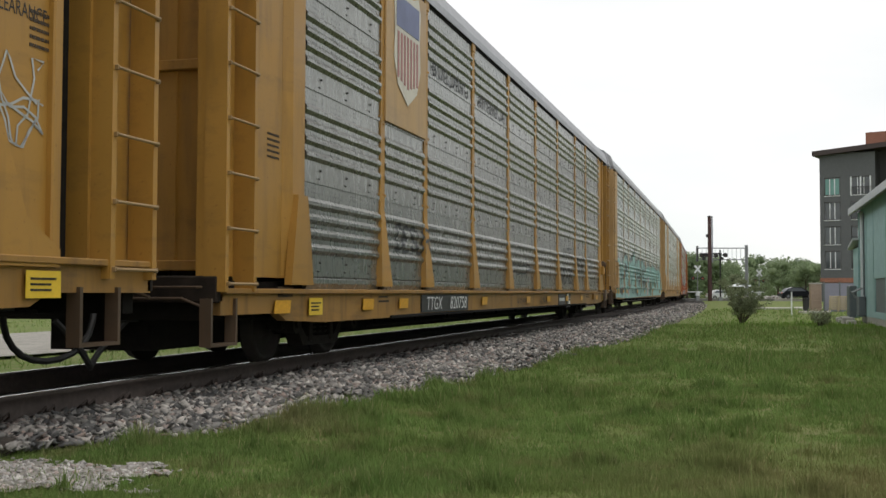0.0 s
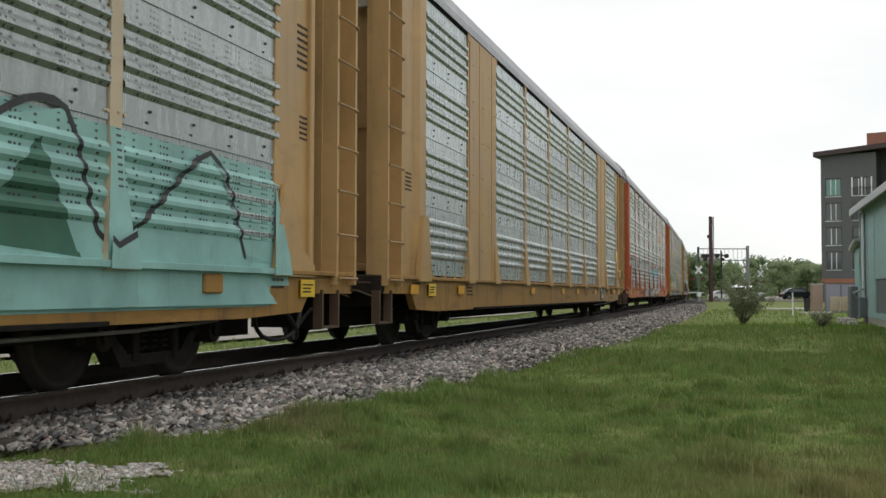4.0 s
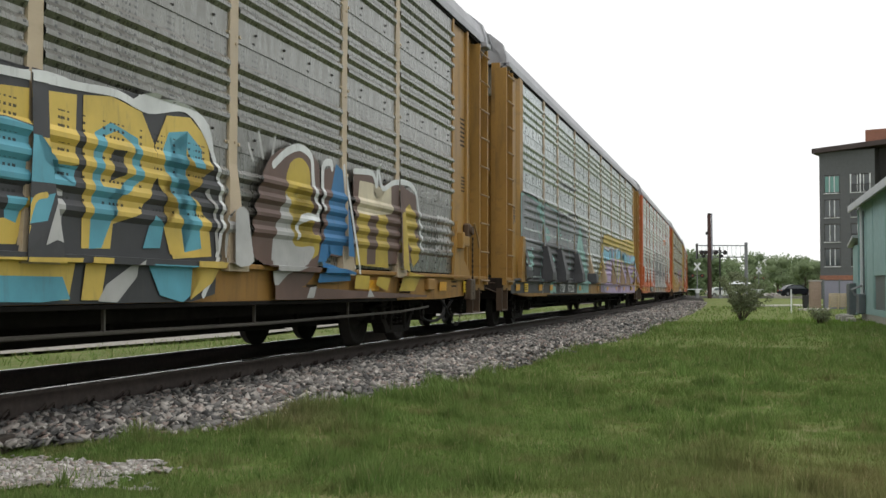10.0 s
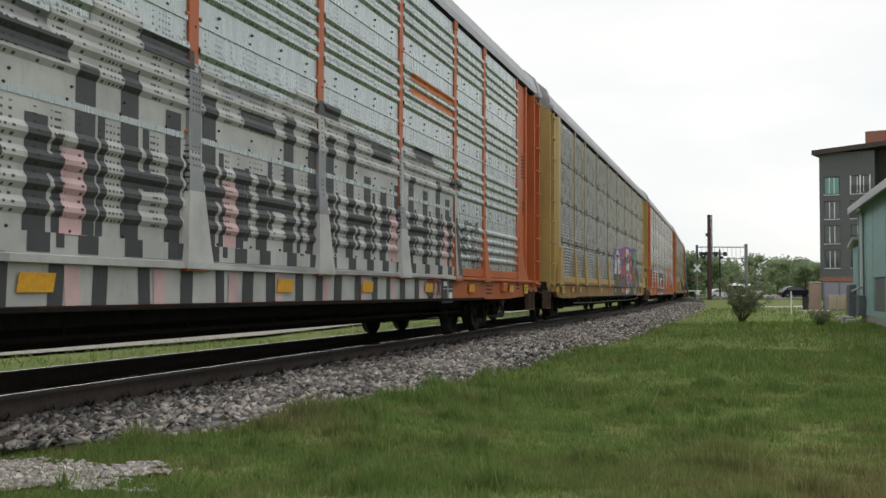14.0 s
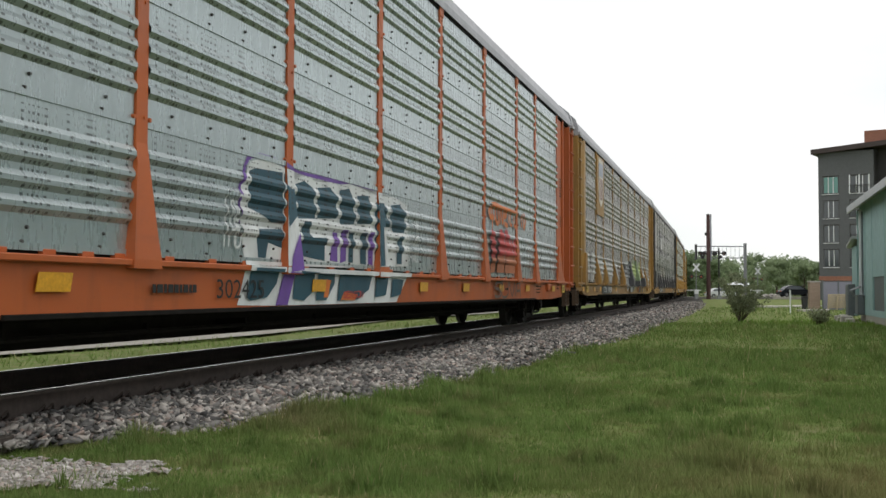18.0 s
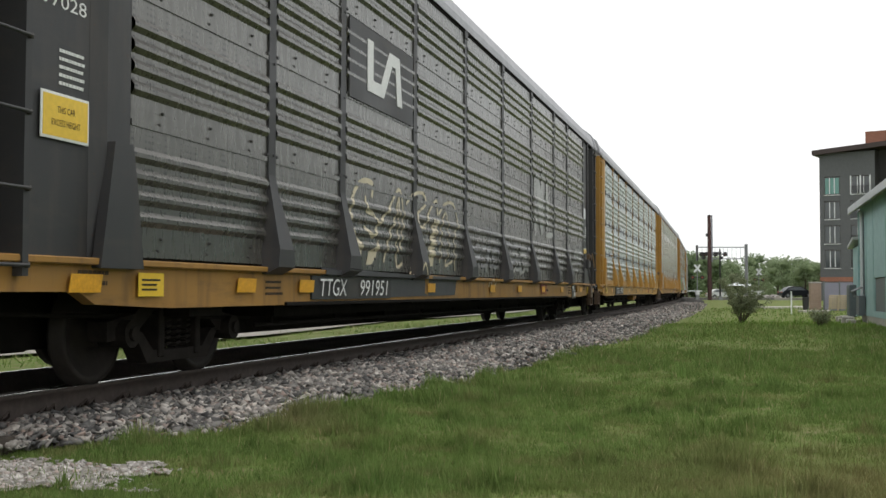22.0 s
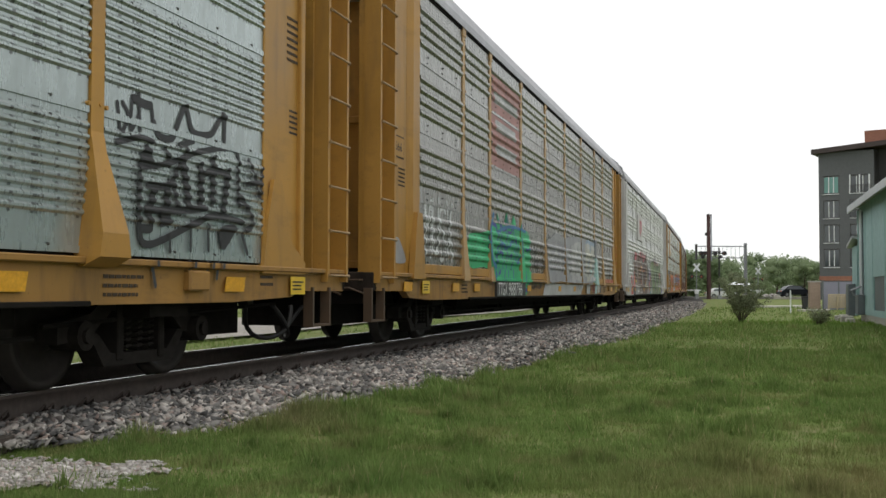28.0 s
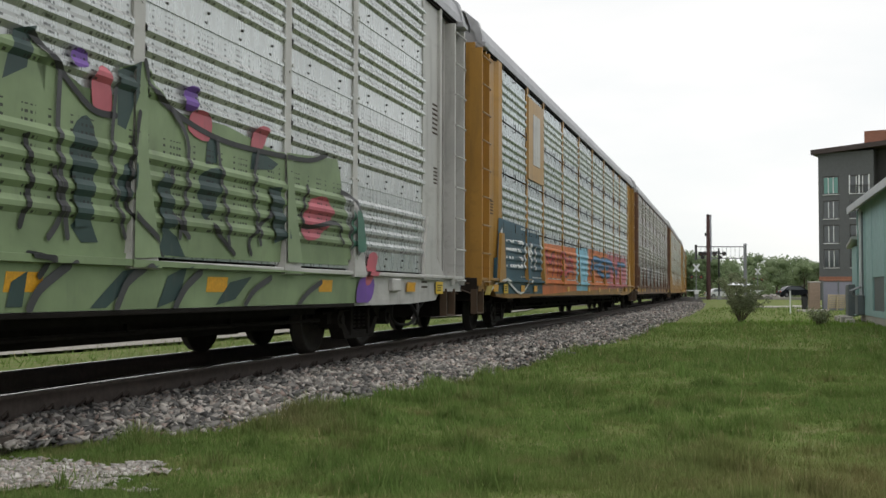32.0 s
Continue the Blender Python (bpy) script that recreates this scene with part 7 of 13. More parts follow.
    draw.line("white", 0.05, [(-8.24, 0.94), (-8.06, 1.01), (-7.83, 0.93)])
    draw.line("white", 0.05, [(-8.24, 1.11), (-8.1, 1.15), (-7.95, 1.1)])
    draw.line("white", 0.04, [(-9.41, 1.02), (-9.25, 1.08), (-9.13, 1.07), (-8.99, 0.98)])
    draw.line("white", 0.05, [(-6.01, 0.99), (-6.06, 0.78), (-6.12, 0.65)])
    draw.word("white", "UHC", -4.66, -4.29, 0.7, 0.93)
    draw.word("white", "1", -7, -6.91, 0.73, 0.87)
    draw.word("white", "RIP", -3.59, -2.77, 1.74, 2.03, "charcoal")
    draw.word("white", "AWOSE", -3.67, -2.04, 1.02, 1.62, "charcoal")
    draw.word("white", "UHC", -3.3, -2.41, 0.69, 0.92, "charcoal")
    draw.round("charcoal", [(-1.66, 0.67), (-1.67, 1.15), (-1.41, 1.42), (-1.17, 1.48), (-1.01, 1.81), (-0.84, 2.06), (-0.47, 2.21), (0.26, 2.2), (1.12, 2.18), (2.79, 2.26), (3.53, 2.15), (3.74, 1.55), (3.65, 0.99), (3.17, 0.65)])
    draw.line("white", 0.08, [(-1, 1.5), (-0.97, 1.82), (-0.84, 2.1), (-0.32, 2.21), (-0.32, 1.94), (-0.12, 2.16), (0.49, 2.18), (0.61, 2.06), (1.39, 2.17), (2.13, 2.12), (2.97, 2.25), (3.53, 2.15), (3.64, 1.68)])
    draw.field("mustard", [(-1.29, 1.36), (-0.91, 1.35), (-0.9, 1.1), (-0.63, 1.04), (-0.5, 1.3), (-0.82, 1.97), (-0.45, 2.1), (-0.35, 1.26), (-0.44, 0.92), (-0.63, 0.82), (-0.99, 0.87), (-1.22, 1.04)])
    draw.field("teal", [(-0.75, 1.29), (-0.92, 1.87), (-0.65, 1.76), (-0.5, 1.3), (-0.63, 1.06)])
    draw.field("mustard", [(-0.27, 1.02), (-0.01, 2.06), (0.38, 2.08), (0.42, 1.15), (0.17, 1.14), (0.15, 1.34), (-0.02, 1.13)])
    draw.field("teal", [(-0.11, 1.67), (0.05, 2.01), (0.27, 1.71), (0.11, 1.54), (0.34, 1.14), (-0.14, 1.03)])
    draw.field("charcoal", [(0.64, 1.04), (0.61, 2.09), (0.91, 2.11), (1.61, 2.16), (2.08, 2.19), (2.57, 2.16), (3.13, 2.25), (3.49, 2.08), (3.7, 1.81), (3.79, 1.32), (3.68, 1.01), (3.44, 0.71), (2.98, 0.65), (0.65, 0.68)])
    draw.field("gold", [(0.66, 2.01), (0.92, 2.04), (1.67, 2.11), (1.66, 1.62), (1.5, 1.59), (1.26, 1.6), (1.22, 1.82), (0.92, 1.85), (0.67, 1.82)])
    draw.field("cyan", [(0.67, 1.81), (0.92, 1.84), (1.2, 1.81), (1.27, 1.6), (1.67, 1.61), (1.62, 1.47), (0.93, 1.45), (0.68, 1.45)])
    draw.field("cyan", [(0.93, 1.35), (1.15, 1.35), (1.37, 1.4), (1.27, 1.21), (0.94, 1.16)])
    draw.field("gold", [(0.69, 1.2), (0.94, 1.21), (1.1, 1.17), (1.05, 1.05), (0.69, 1.04)])
    draw.field("silver", [(1.24, 1.05), (1.44, 1.44), (1.52, 1.43), (1.51, 1.06), (1.36, 1.09)])
    draw.line("gold", 0.04, [(1.06, 1.17), (1.15, 1.34), (1.27, 1.38)])
    draw.field("gold", [(1.74, 1.05), (1.74, 2.12), (2.08, 2.17), (2.49, 2.12), (2.67, 1.9), (2.66, 1.57), (2.46, 1.34), (2.12, 1.24), (2.09, 1.06)])
    draw.field("cyan", [(1.83, 1.05), (1.88, 1.88), (2.08, 1.98), (2.44, 1.91), (2.5, 1.6), (2.26, 1.47), (2.05, 1.42), (2.1, 1.26), (1.98, 1.06)])
    draw.field("gold", [(1.95, 1.5), (2, 1.87), (2.16, 1.93), (2.35, 1.86), (2.37, 1.63), (2.17, 1.5)])
    draw.field("charcoal", [(2.08, 1.55), (2.09, 1.78), (2.25, 1.79), (2.25, 1.61)])
    draw.field("gold", [(2.68, 1.89), (2.85, 2.15), (3.22, 2.19), (3.53, 2.04), (3.58, 1.8), (3.34, 1.68), (3.21, 1.89), (3.01, 1.94), (2.89, 1.77), (3.23, 1.55), (3.55, 1.34), (3.61, 1.05), (2.94, 1.01), (2.82, 1.26), (2.88, 1.49), (2.64, 1.65)])
    draw.field("cyan", [(2.77, 1.82), (2.88, 2.02), (3.18, 2.07), (3.42, 1.95), (3.44, 1.78), (3.28, 1.78), (3.15, 1.96), (2.95, 1.95), (2.83, 1.75), (3.14, 1.54), (3.38, 1.35), (3.43, 1.11), (3.15, 1.07), (3.26, 1.25), (2.97, 1.48)])
    draw.field("cyan", [(2.52, 1.08), (2.65, 1.34), (2.82, 1.27), (2.77, 1.09)])
    draw.line("white", 0.06, [(0.61, 2.11), (0.91, 2.13), (1.67, 2.17), (2.15, 2.2), (2.57, 2.15), (3.13, 2.25), (3.46, 2.1), (3.68, 1.81), (3.79, 1.37), (3.69, 1.02), (3.44, 0.72)])
    draw.line("white", 0.04, [(2.45, 2.23), (2.5, 2.2)])
    draw.round("white", [(2.34, 2.18), (2.53, 2.27), (2.73, 2.29), (2.68, 2.19), (2.45, 2.13)])
    draw.line("silver", 0.05, [(3.5, 1.6), (3.64, 1.46), (3.71, 1.12)])
    draw.field("gold", [(0.65, 0.71), (0.64, 0.96), (1.65, 0.98), (1.57, 0.69)])
    draw.field("cyan", [(0.65, 0.69), (0.65, 0.85), (1.5, 0.85), (1.59, 0.7), (1.28, 0.68)])
    draw.field("gold", [(1.77, 0.99), (2.02, 0.99), (1.95, 0.69), (1.71, 0.69)])
    draw.field("silver", [(1.91, 0.68), (2.01, 0.8), (2.44, 0.99), (2.41, 0.86), (2.15, 0.67)])
    draw.field("cyan", [(2.56, 0.96), (3.25, 0.96), (3.39, 0.79), (3.09, 0.66), (2.74, 0.72)])
    draw.field("gold", [(3.25, 1), (3.78, 1.01), (3.58, 0.82), (3.21, 0.68), (3.39, 0.87)])
    draw.line("silver", 0.05, [(3.95, 1.03), (4.16, 1.14), (4.1, 1.49)])
    draw.round("silver", [(3.86, 1), (3.9, 1.41), (4.1, 1.51), (4.27, 1.35), (4.26, 1.03)])
    draw.line("silver", 0.04, [(4.28, 2.11), (4.38, 1.97)])
    draw.line("silver", 0.04, [(4.49, 2.27), (4.59, 2.02)])
    draw.line("silver", 0.04, [(4.86, 2.27), (4.8, 2.07)])
    draw.field("teal", [(-1.4, 0.91), (-1.22, 1), (-0.9, 0.82), (-0.44, 0.87), (-0.53, 0.68), (-1.15, 0.67)])
    draw.field("mustard", [(-0.9, 0.82), (-0.54, 0.87), (-0.53, 0.73), (-0.85, 0.73)])
    draw.round("brown", [(4.38, 1.08), (4.59, 1.89), (5.18, 2.2), (5.96, 2.12), (5.84, 1.43), (5.32, 1.02)])
    draw.round("brown", [(4.83, 0.88), (4.8, 1.94), (5.01, 2.08), (5.42, 2.25), (5.78, 2.18), (5.82, 1.83), (5.76, 1.5), (5.97, 1.45), (5.98, 1.1), (5.58, 0.81), (4.99, 0.79)])
    draw.round("mustard", [(5.09, 1.18), (5.13, 1.92), (5.42, 2.12), (5.68, 2.05), (5.72, 1.85), (5.49, 1.78), (5.31, 1.79), (5.26, 1.41), (5.38, 1.27), (5.91, 1.35), (5.95, 1.14), (5.51, 1.05), (5.15, 1.03)])
    draw.round("silver", [(4.83, 0.81), (4.82, 1.27), (5.13, 1.73), (5.2, 1.41), (5.35, 1.21), (5.84, 1.22), (5.71, 1.05), (5.15, 0.92)])
    draw.line("white", 0.08, [(4.82, 1.98), (5.12, 2.14), (5.45, 2.23), (5.75, 2.16), (5.81, 1.9), (5.94, 1.55), (5.66, 1.53), (5.41, 1.46), (5.38, 1.31)])
    draw.field("brown", [(6.02, 1.15), (6.07, 2.05), (6.33, 2.13), (6.61, 2.13), (6.75, 1.72), (6.6, 1.13)])
    draw.field("blue", [(5.95, 1.06), (6.45, 2.17), (6.66, 2.12), (6.85, 1.37), (6.85, 1.14), (6.32, 1.16), (6.27, 1.33), (6.17, 1.07)])
    draw.line("white", 0.08, [(6.08, 1.65), (6.07, 2.09), (6.29, 2.17), (6.33, 2.11)])
    draw.line("white", 0.06, [(6.7, 2.17), (7.03, 0.96)])
    draw.field("brown", [(6.99, 1.05), (6.99, 2.14), (7.64, 2.22), (7.8, 2.04), (8.14, 2.03), (8.49, 2.18), (9.43, 2.07), (9.59, 1.14)])
    draw.field("mustard", [(7.08, 1.06), (7.11, 1.67), (7.5, 1.76), (7.46, 1.07), (7.77, 1.08), (7.81, 1.69), (8.14, 1.77), (8.27, 1.04)])
    draw.field("cream", [(7.11, 1.67), (7.2, 2.06), (7.64, 2.07), (7.81, 1.74), (8.14, 2.03), (8.37, 2.11), (8.38, 1.74), (7.6, 1.67)])
    draw.field("mustard", [(8.64, 1.05), (8.75, 1.77), (9.15, 1.93), (9.44, 1.72), (9.3, 1.42), (8.89, 1.4), (8.9, 1)])
    draw.field("mustard", [(9.09, 1.41), (9.44, 1.49), (9.59, 1.2), (9.31, 1.07)])
    draw.line("white", 0.07, [(7.01, 2.15), (7.64, 2.19), (7.8, 2.04), (7.85, 2.3), (8.02, 2.04), (8.49, 2.16), (9.14, 2.2), (9.5, 2.02), (9.67, 1.32)])
    draw.word("silver", "SCRIPT", 9.65, 11.29, 2.08, 2.16)
    draw.word("silver", "SRAC", 10.38, 11.3, 1.36, 1.86)
    draw.field("brown", [(4.83, 0.67), (4.83, 0.81), (5.58, 0.79), (7.32, 0.75), (9.91, 0.69), (9.91, 0.63), (6.86, 0.64)])
    draw.field("blue", [(5.88, 0.84), (6.06, 1.07), (6.86, 0.96), (6.86, 0.87)])
    draw.field("mustard", [(6.99, 0.78), (7.04, 0.94), (7.51, 0.93), (7.47, 0.77)])
    draw.field("mustard", [(8.64, 0.75), (8.9, 1), (9.6, 0.96), (9.31, 0.75)])
    draw.field("mustard", [(7.72, 0.83), (7.83, 0.93), (8.28, 0.91), (8.16, 0.75)])
    draw.field("silver", [(5.59, 0.68), (5.68, 0.79), (5.85, 0.8), (5.78, 0.68)])
    draw.field("silver", [(7.42, 0.68), (7.52, 0.78), (7.67, 0.68)])


def decor_2(c):
    bars("company_lettering", -5.4, 3.45, 2.2, 0.2, 1, BLACKINK, c, -1.507, "dark company lettering as bars", 3)
    emblem_bar(c, 5.9)
    board(c, 8.3, 0.76)
    draw = Painter(c)
    draw.field("ash", [(-11.8, 1.66), (-11.82, 2.74), (-10.64, 2.77), (-9.73, 2.73), (-9.17, 2.48), (-8.83, 2.77), (-7.25, 2.74), (-7.02, 2.55), (-6.04, 2.67), (-4.3, 2.63), (-2.12, 2.47), (-1.9, 1.2), (-8.8, 1.09)])
    draw.field("charcoal", [(-8.08, 0.67), (-8.1, 1.27), (-7.21, 1.29), (-4.15, 1), (-4.14, 0.68)])
    draw.field("charcoal", [(-8.09, 1.05), (-8.1, 1.51), (-7.35, 1.57), (-6.07, 1.73), (-4.41, 1.8), (-4.16, 1.72), (-4.08, 1.03), (-6.06, 1.07)])
    draw.round("grey", [(-8.1, 1.48), (-8.12, 2.18), (-7.79, 2.1), (-7.16, 1.82), (-6.5, 1.99), (-6.08, 1.96), (-4.54, 2.01), (-4.29, 1.76), (-6.07, 1.69)])
    draw.field("charcoal", [(-12.68, 0.7), (-12.68, 0.98), (-11.64, 1.02), (-9.92, 1.01), (-7.05, 1.01), (-7.57, 0.7)])
    draw.field("charcoal", [(-11.67, 1.04), (-11.65, 1.77), (-11.38, 1.8), (-9.37, 1.84), (-7.2, 1.9), (-4, 1.84), (-3.8, 1.09), (-10.1, 1.04)])
    draw.field("turquoise", [(-11.07, 1.2), (-11.08, 1.76), (-10.54, 1.78), (-10.31, 1.48), (-10.36, 1.21)])
    draw.field("turquoise", [(-8.3, 1.08), (-8.07, 1.53), (-7.71, 1.63), (-7.78, 1.08)])
    draw.field("turquoise", [(-9.95, 2.61), (-9.38, 2.73), (-9.08, 2.67), (-8.97, 2.26), (-8.31, 2.18), (-8.08, 1.98), (-8.53, 1.87), (-8.97, 2.05), (-9.28, 2.3)])
    draw.field("turquoise", [(-8.29, 0.69), (-8.18, 0.97), (-7.82, 0.96), (-7.87, 0.69)])
    draw.line("charcoal", 0.05, [(-11.65, 1.71), (-11.37, 1.51), (-11.08, 1.29), (-11.58, 1.41)])
    draw.field("turquoise", [(-8.04, 1.06), (-7.94, 1.28), (-7.75, 1.57), (-7.65, 1.45), (-7.59, 1.09)])
    draw.field("turquoise", [(-8.08, 0.74), (-8.03, 0.88), (-7.55, 0.85), (-7.42, 0.69)])
    draw.field("turquoise", [(-7.44, 2.71), (-7.18, 2.62), (-6.96, 2.42), (-7.06, 2.28), (-7.16, 1.88), (-7.17, 2.5)])
    draw.line("black", 0.05, [(-8.13, 2.68), (-7.86, 2.66), (-7.56, 2.66), (-7.24, 2.62), (-6.78, 2.42), (-6.55, 2.57), (-6.18, 2.65), (-5.82, 2.61), (-5.53, 2.45), (-5.38, 2.7), (-4.9, 2.74), (-4.18, 2.77), (-3.64, 2.7)])
    draw.line("turquoise", 0.04, [(-6.74, 2.38), (-6.77, 2.12), (-6.52, 2.14), (-6.49, 1.86), (-6.53, 1.68), (-6.69, 1.73), (-6.7, 1.33), (-6.72, 0.99)])
    draw.line("turquoise", 0.05, [(-5.63, 2.45), (-5.64, 2.14), (-5.42, 1.8), (-5.33, 1.62), (-5.3, 1.32), (-5.79, 1.32), (-6.02, 1.23), (-6.14, 0.98)])
    draw.round("turquoise", [(-6.42, 1.26), (-6.39, 1.34), (-6.24, 1.33), (-6.19, 1.25), (-6.36, 1.18)])
    draw.field("turquoise", [(-4.09, 1.67), (-3.63, 2.41), (-3.46, 2.61), (-3.27, 2.55), (-2.87, 2.08), (-2.35, 1.62), (-2.03, 1.38), (-2.02, 1.08), (-4.02, 1.06), (-4, 1.4)])
    draw.line("black", 0.05, [(-3.56, 2.68), (-3.22, 2.46), (-2.7, 1.97), (-1.99, 1.35)])
    draw.field("turquoise", [(-4.14, 0.68), (-3.95, 1.02), (-1.8, 1.03), (-1.83, 0.69)])
    draw.line("turquoise", 0.05, [(-11.8, 2.71), (-11.37, 2.74), (-10.64, 2.77), (-9.81, 2.71), (-9.5, 2.69), (-9.17, 2.53), (-9, 2.18), (-8.82, 2.07)])
    draw.line("black", 0.03, [(-11.75, 2.77), (-10.64, 2.79), (-9.81, 2.75), (-9.2, 2.56), (-8.83, 2.78)])
    draw.line("turquoise", 0.05, [(-11.81, 2.73), (-11.79, 1.91), (-11.67, 1.68), (-11.58, 1.61)])
    draw.line("turquoise", 0.04, [(-9.88, 2.61), (-9.95, 2.31), (-9.72, 2.04), (-9.48, 1.88), (-9.4, 1.58), (-9.44, 1.21), (-9.55, 1.03), (-9.65, 0.69)])
    draw.line("turquoise", 0.03, [(-8.83, 2.74), (-8.09, 2.69), (-7.25, 2.66)])
    draw.line("turquoise", 0.04, [(-11.92, 1.25), (-11.22, 1.26), (-10.41, 1.21)])
    draw.line("chalk", 0.04, [(-8.98, 1.04), (-9.22, 0.88), (-9.3, 0.69)])
    draw.word("charcoal", "UTI", -2.62, -1.81, 1.93, 2.14)
    draw.word("charcoal", "TOUCA", -12.73, -12.15, 2.08, 2.24)
    draw.word("charcoal", "GRAFT", -12.73, -12.15, 1.86, 1.95)
    draw.word("charcoal", "2015", -12.7, -12.29, 1.66, 1.73)
    draw.round("mustard", [(0.22, 1.04), (0.53, 1.41), (0.99, 1.66), (1.25, 1.95), (1.66, 2.47), (2.84, 2.64), (5.37, 2.59), (11.27, 2.78), (11.65, 2.54), (11.28, 1.09), (5.38, 1.95), (1.67, 2.06), (1.34, 1.57), (0.89, 1.11)])
    draw.round("mustard", [(1.41, 1.93), (1.66, 2.24), (2.42, 2.41), (3.57, 2.47), (5.37, 2.53), (7.4, 2.66), (11.65, 2.73), (11.85, 2.36), (7.41, 2.21), (4.72, 2.19), (3.09, 2.1), (1.93, 2.19)])
    draw.field("lilac", [(0.94, 0.7), (0.93, 1.01), (1.69, 1.03), (3.86, 0.98), (7.43, 0.96), (12.06, 0.95), (12.06, 0.66), (5.41, 0.66)])
    draw.field("lilac", [(1.47, 1.09), (1.46, 1.71), (1.67, 1.92), (1.93, 2.21), (3.33, 2.11), (3.45, 2.2), (4.72, 2.19), (6.12, 2.29), (7.18, 2.19), (8.42, 2.11), (9.26, 2.14), (11.65, 2.15), (12.47, 1.11), (7.42, 1.02), (3.86, 1.04)])
    draw.field("sky", [(1.55, 1.63), (1.67, 1.87), (1.89, 2.21), (2.08, 2.14), (3.21, 2.09), (3.27, 1.8), (3.45, 2.12), (3.84, 2.2), (4.56, 2.17), (4.72, 2.07), (5.38, 2.01), (5.83, 2.22), (6.74, 2.22), (6.96, 2.02), (7.41, 2.18), (8.28, 2.14), (8.42, 1.99), (10.21, 2.04), (11.46, 2.14), (11.65, 1.86), (8.69, 1.77), (6.13, 1.88), (4.42, 1.86), (2.64, 1.74)])
    draw.line("white", 0.06, [(1.42, 1.69), (1.67, 1.94), (1.89, 2.25), (2.08, 2.15), (3.27, 2.13), (3.39, 2.21), (4.64, 2.21), (4.88, 2.09), (5.38, 2.08), (5.83, 2.26), (7.06, 2.18), (8.15, 2.17), (8.97, 2.16), (9.88, 2.02), (11.46, 2.18), (12.26, 1.9)])
    draw.line("black", 0.04, [(1.5, 1.58), (1.67, 1.87), (1.89, 2.21), (2.03, 2.12), (3.21, 2.06), (3.45, 2.14), (4.53, 2.14), (4.72, 2.01)])
    draw.line("black", 0.04, [(3.27, 2.07), (3.21, 1.74), (3.39, 1.87), (3.84, 2.17), (3.96, 1.81), (3.86, 1.41), (4, 1.19)])
    draw.line("black", 0.04, [(1.56, 1.18), (1.46, 1.58), (1.68, 1.46), (1.95, 1.63), (1.85, 1.8), (2.23, 1.75), (2.44, 1.52), (2.04, 1.44), (2.29, 1.22)])
    draw.round("khaki", [(1.95, 1.39), (2.04, 1.63), (2.13, 1.74), (2.33, 1.61), (2.09, 1.45), (2.24, 1.22), (2.1, 1.19)])
    draw.round("khaki", [(3.04, 1.62), (3.09, 1.76), (3.46, 1.85), (3.27, 1.64)])
    draw.round("khaki", [(3.93, 1.18), (3.92, 1.53), (4.2, 1.66), (4.28, 1.43), (4.11, 1.19)])
    draw.round("khaki", [(4.74, 1.09), (4.65, 1.58), (4.96, 2.1), (5.38, 1.88), (5.48, 1.5), (5.23, 1.11)])
    draw.round("khaki", [(5.76, 1.06), (5.93, 1.73), (6.53, 1.95), (6.43, 1.56), (6.14, 1.06)])
    draw.round("khaki", [(7.19, 1.09), (7.41, 1.91), (7.78, 1.79), (7.66, 1.33)])
    draw.line("black", 0.035, [(4.72, 2.07), (5.04, 2.17), (5.38, 1.95), (5.22, 1.61), (4.8, 1.77), (4.89, 1.47), (5.39, 1.37), (5.14, 1.1)])
    draw.line("black", 0.035, [(5.56, 1.96), (6.12, 2.22), (6.95, 2.1), (6.53, 1.7), (5.93, 1.73), (5.85, 1.12)])
    draw.line("black", 0.035, [(7.18, 2.12), (7.9, 2.18), (8.29, 1.9), (7.54, 1.62), (8.42, 1.51), (7.42, 1.17)])
    draw.line("black", 0.035, [(8.83, 2.07), (9.12, 1.71), (9.88, 1.93), (11.27, 2.03), (10.91, 1.45), (9.89, 1.32), (9.27, 1.64)])
    draw.eye(0.74, 1.26, 0.12)
    draw.eye(1.6, 1.3, 0.1)
    draw.eye(5.09, 1.95, 0.1)
    draw.eye(7.41, 2.03, 0.09)
    draw.eye(4.06, 1.48, 0.09)
    draw.eye(12.26, 1.35, 0.12)
    draw.eye(0.45, 0.95, 0.08)
    draw.eye(1.56, 0.83, 0.12)
    draw.eye(1.92, 0.81, 0.08)
    draw.eye(0.29, 0.8, 0.06)
    draw.round("khaki", [(8.27, 1.61), (8.37, 1.79), (8.62, 1.78), (8.84, 1.89), (8.92, 1.73), (9.16, 1.98), (9.5, 1.93), (9.42, 1.79), (9.08, 1.7)])
    draw.round("khaki", [(9.02, 1.04), (9.05, 1.35), (9.21, 1.32), (9.18, 0.96)])
    draw.round("khaki", [(9.61, 1.11), (9.7, 1.35), (9.89, 1.41), (10.19, 1.33), (9.89, 1.22)])
    draw.round("khaki", [(10.73, 1.26), (10.84, 1.47), (11.21, 1.55), (11.47, 1.46), (11.21, 1.23), (10.97, 1.16)])
    draw.round("khaki", [(7.95, 1.73), (8.04, 1.84), (8.14, 1.76)])
    draw.eye(9.6, 1.81, 0.08)
    draw.eye(9.72, 1.58, 0.09)
    draw.eye(9.68, 1.16, 0.09)
    draw.eye(7.48, 1.17, 0.08)
    draw.line("black", 0.04, [(7.39, 1.55), (7.61, 1.51), (7.9, 1.38), (8.28, 1.3), (8.35, 1.42), (7.72, 1.41), (7.39, 1.34)])
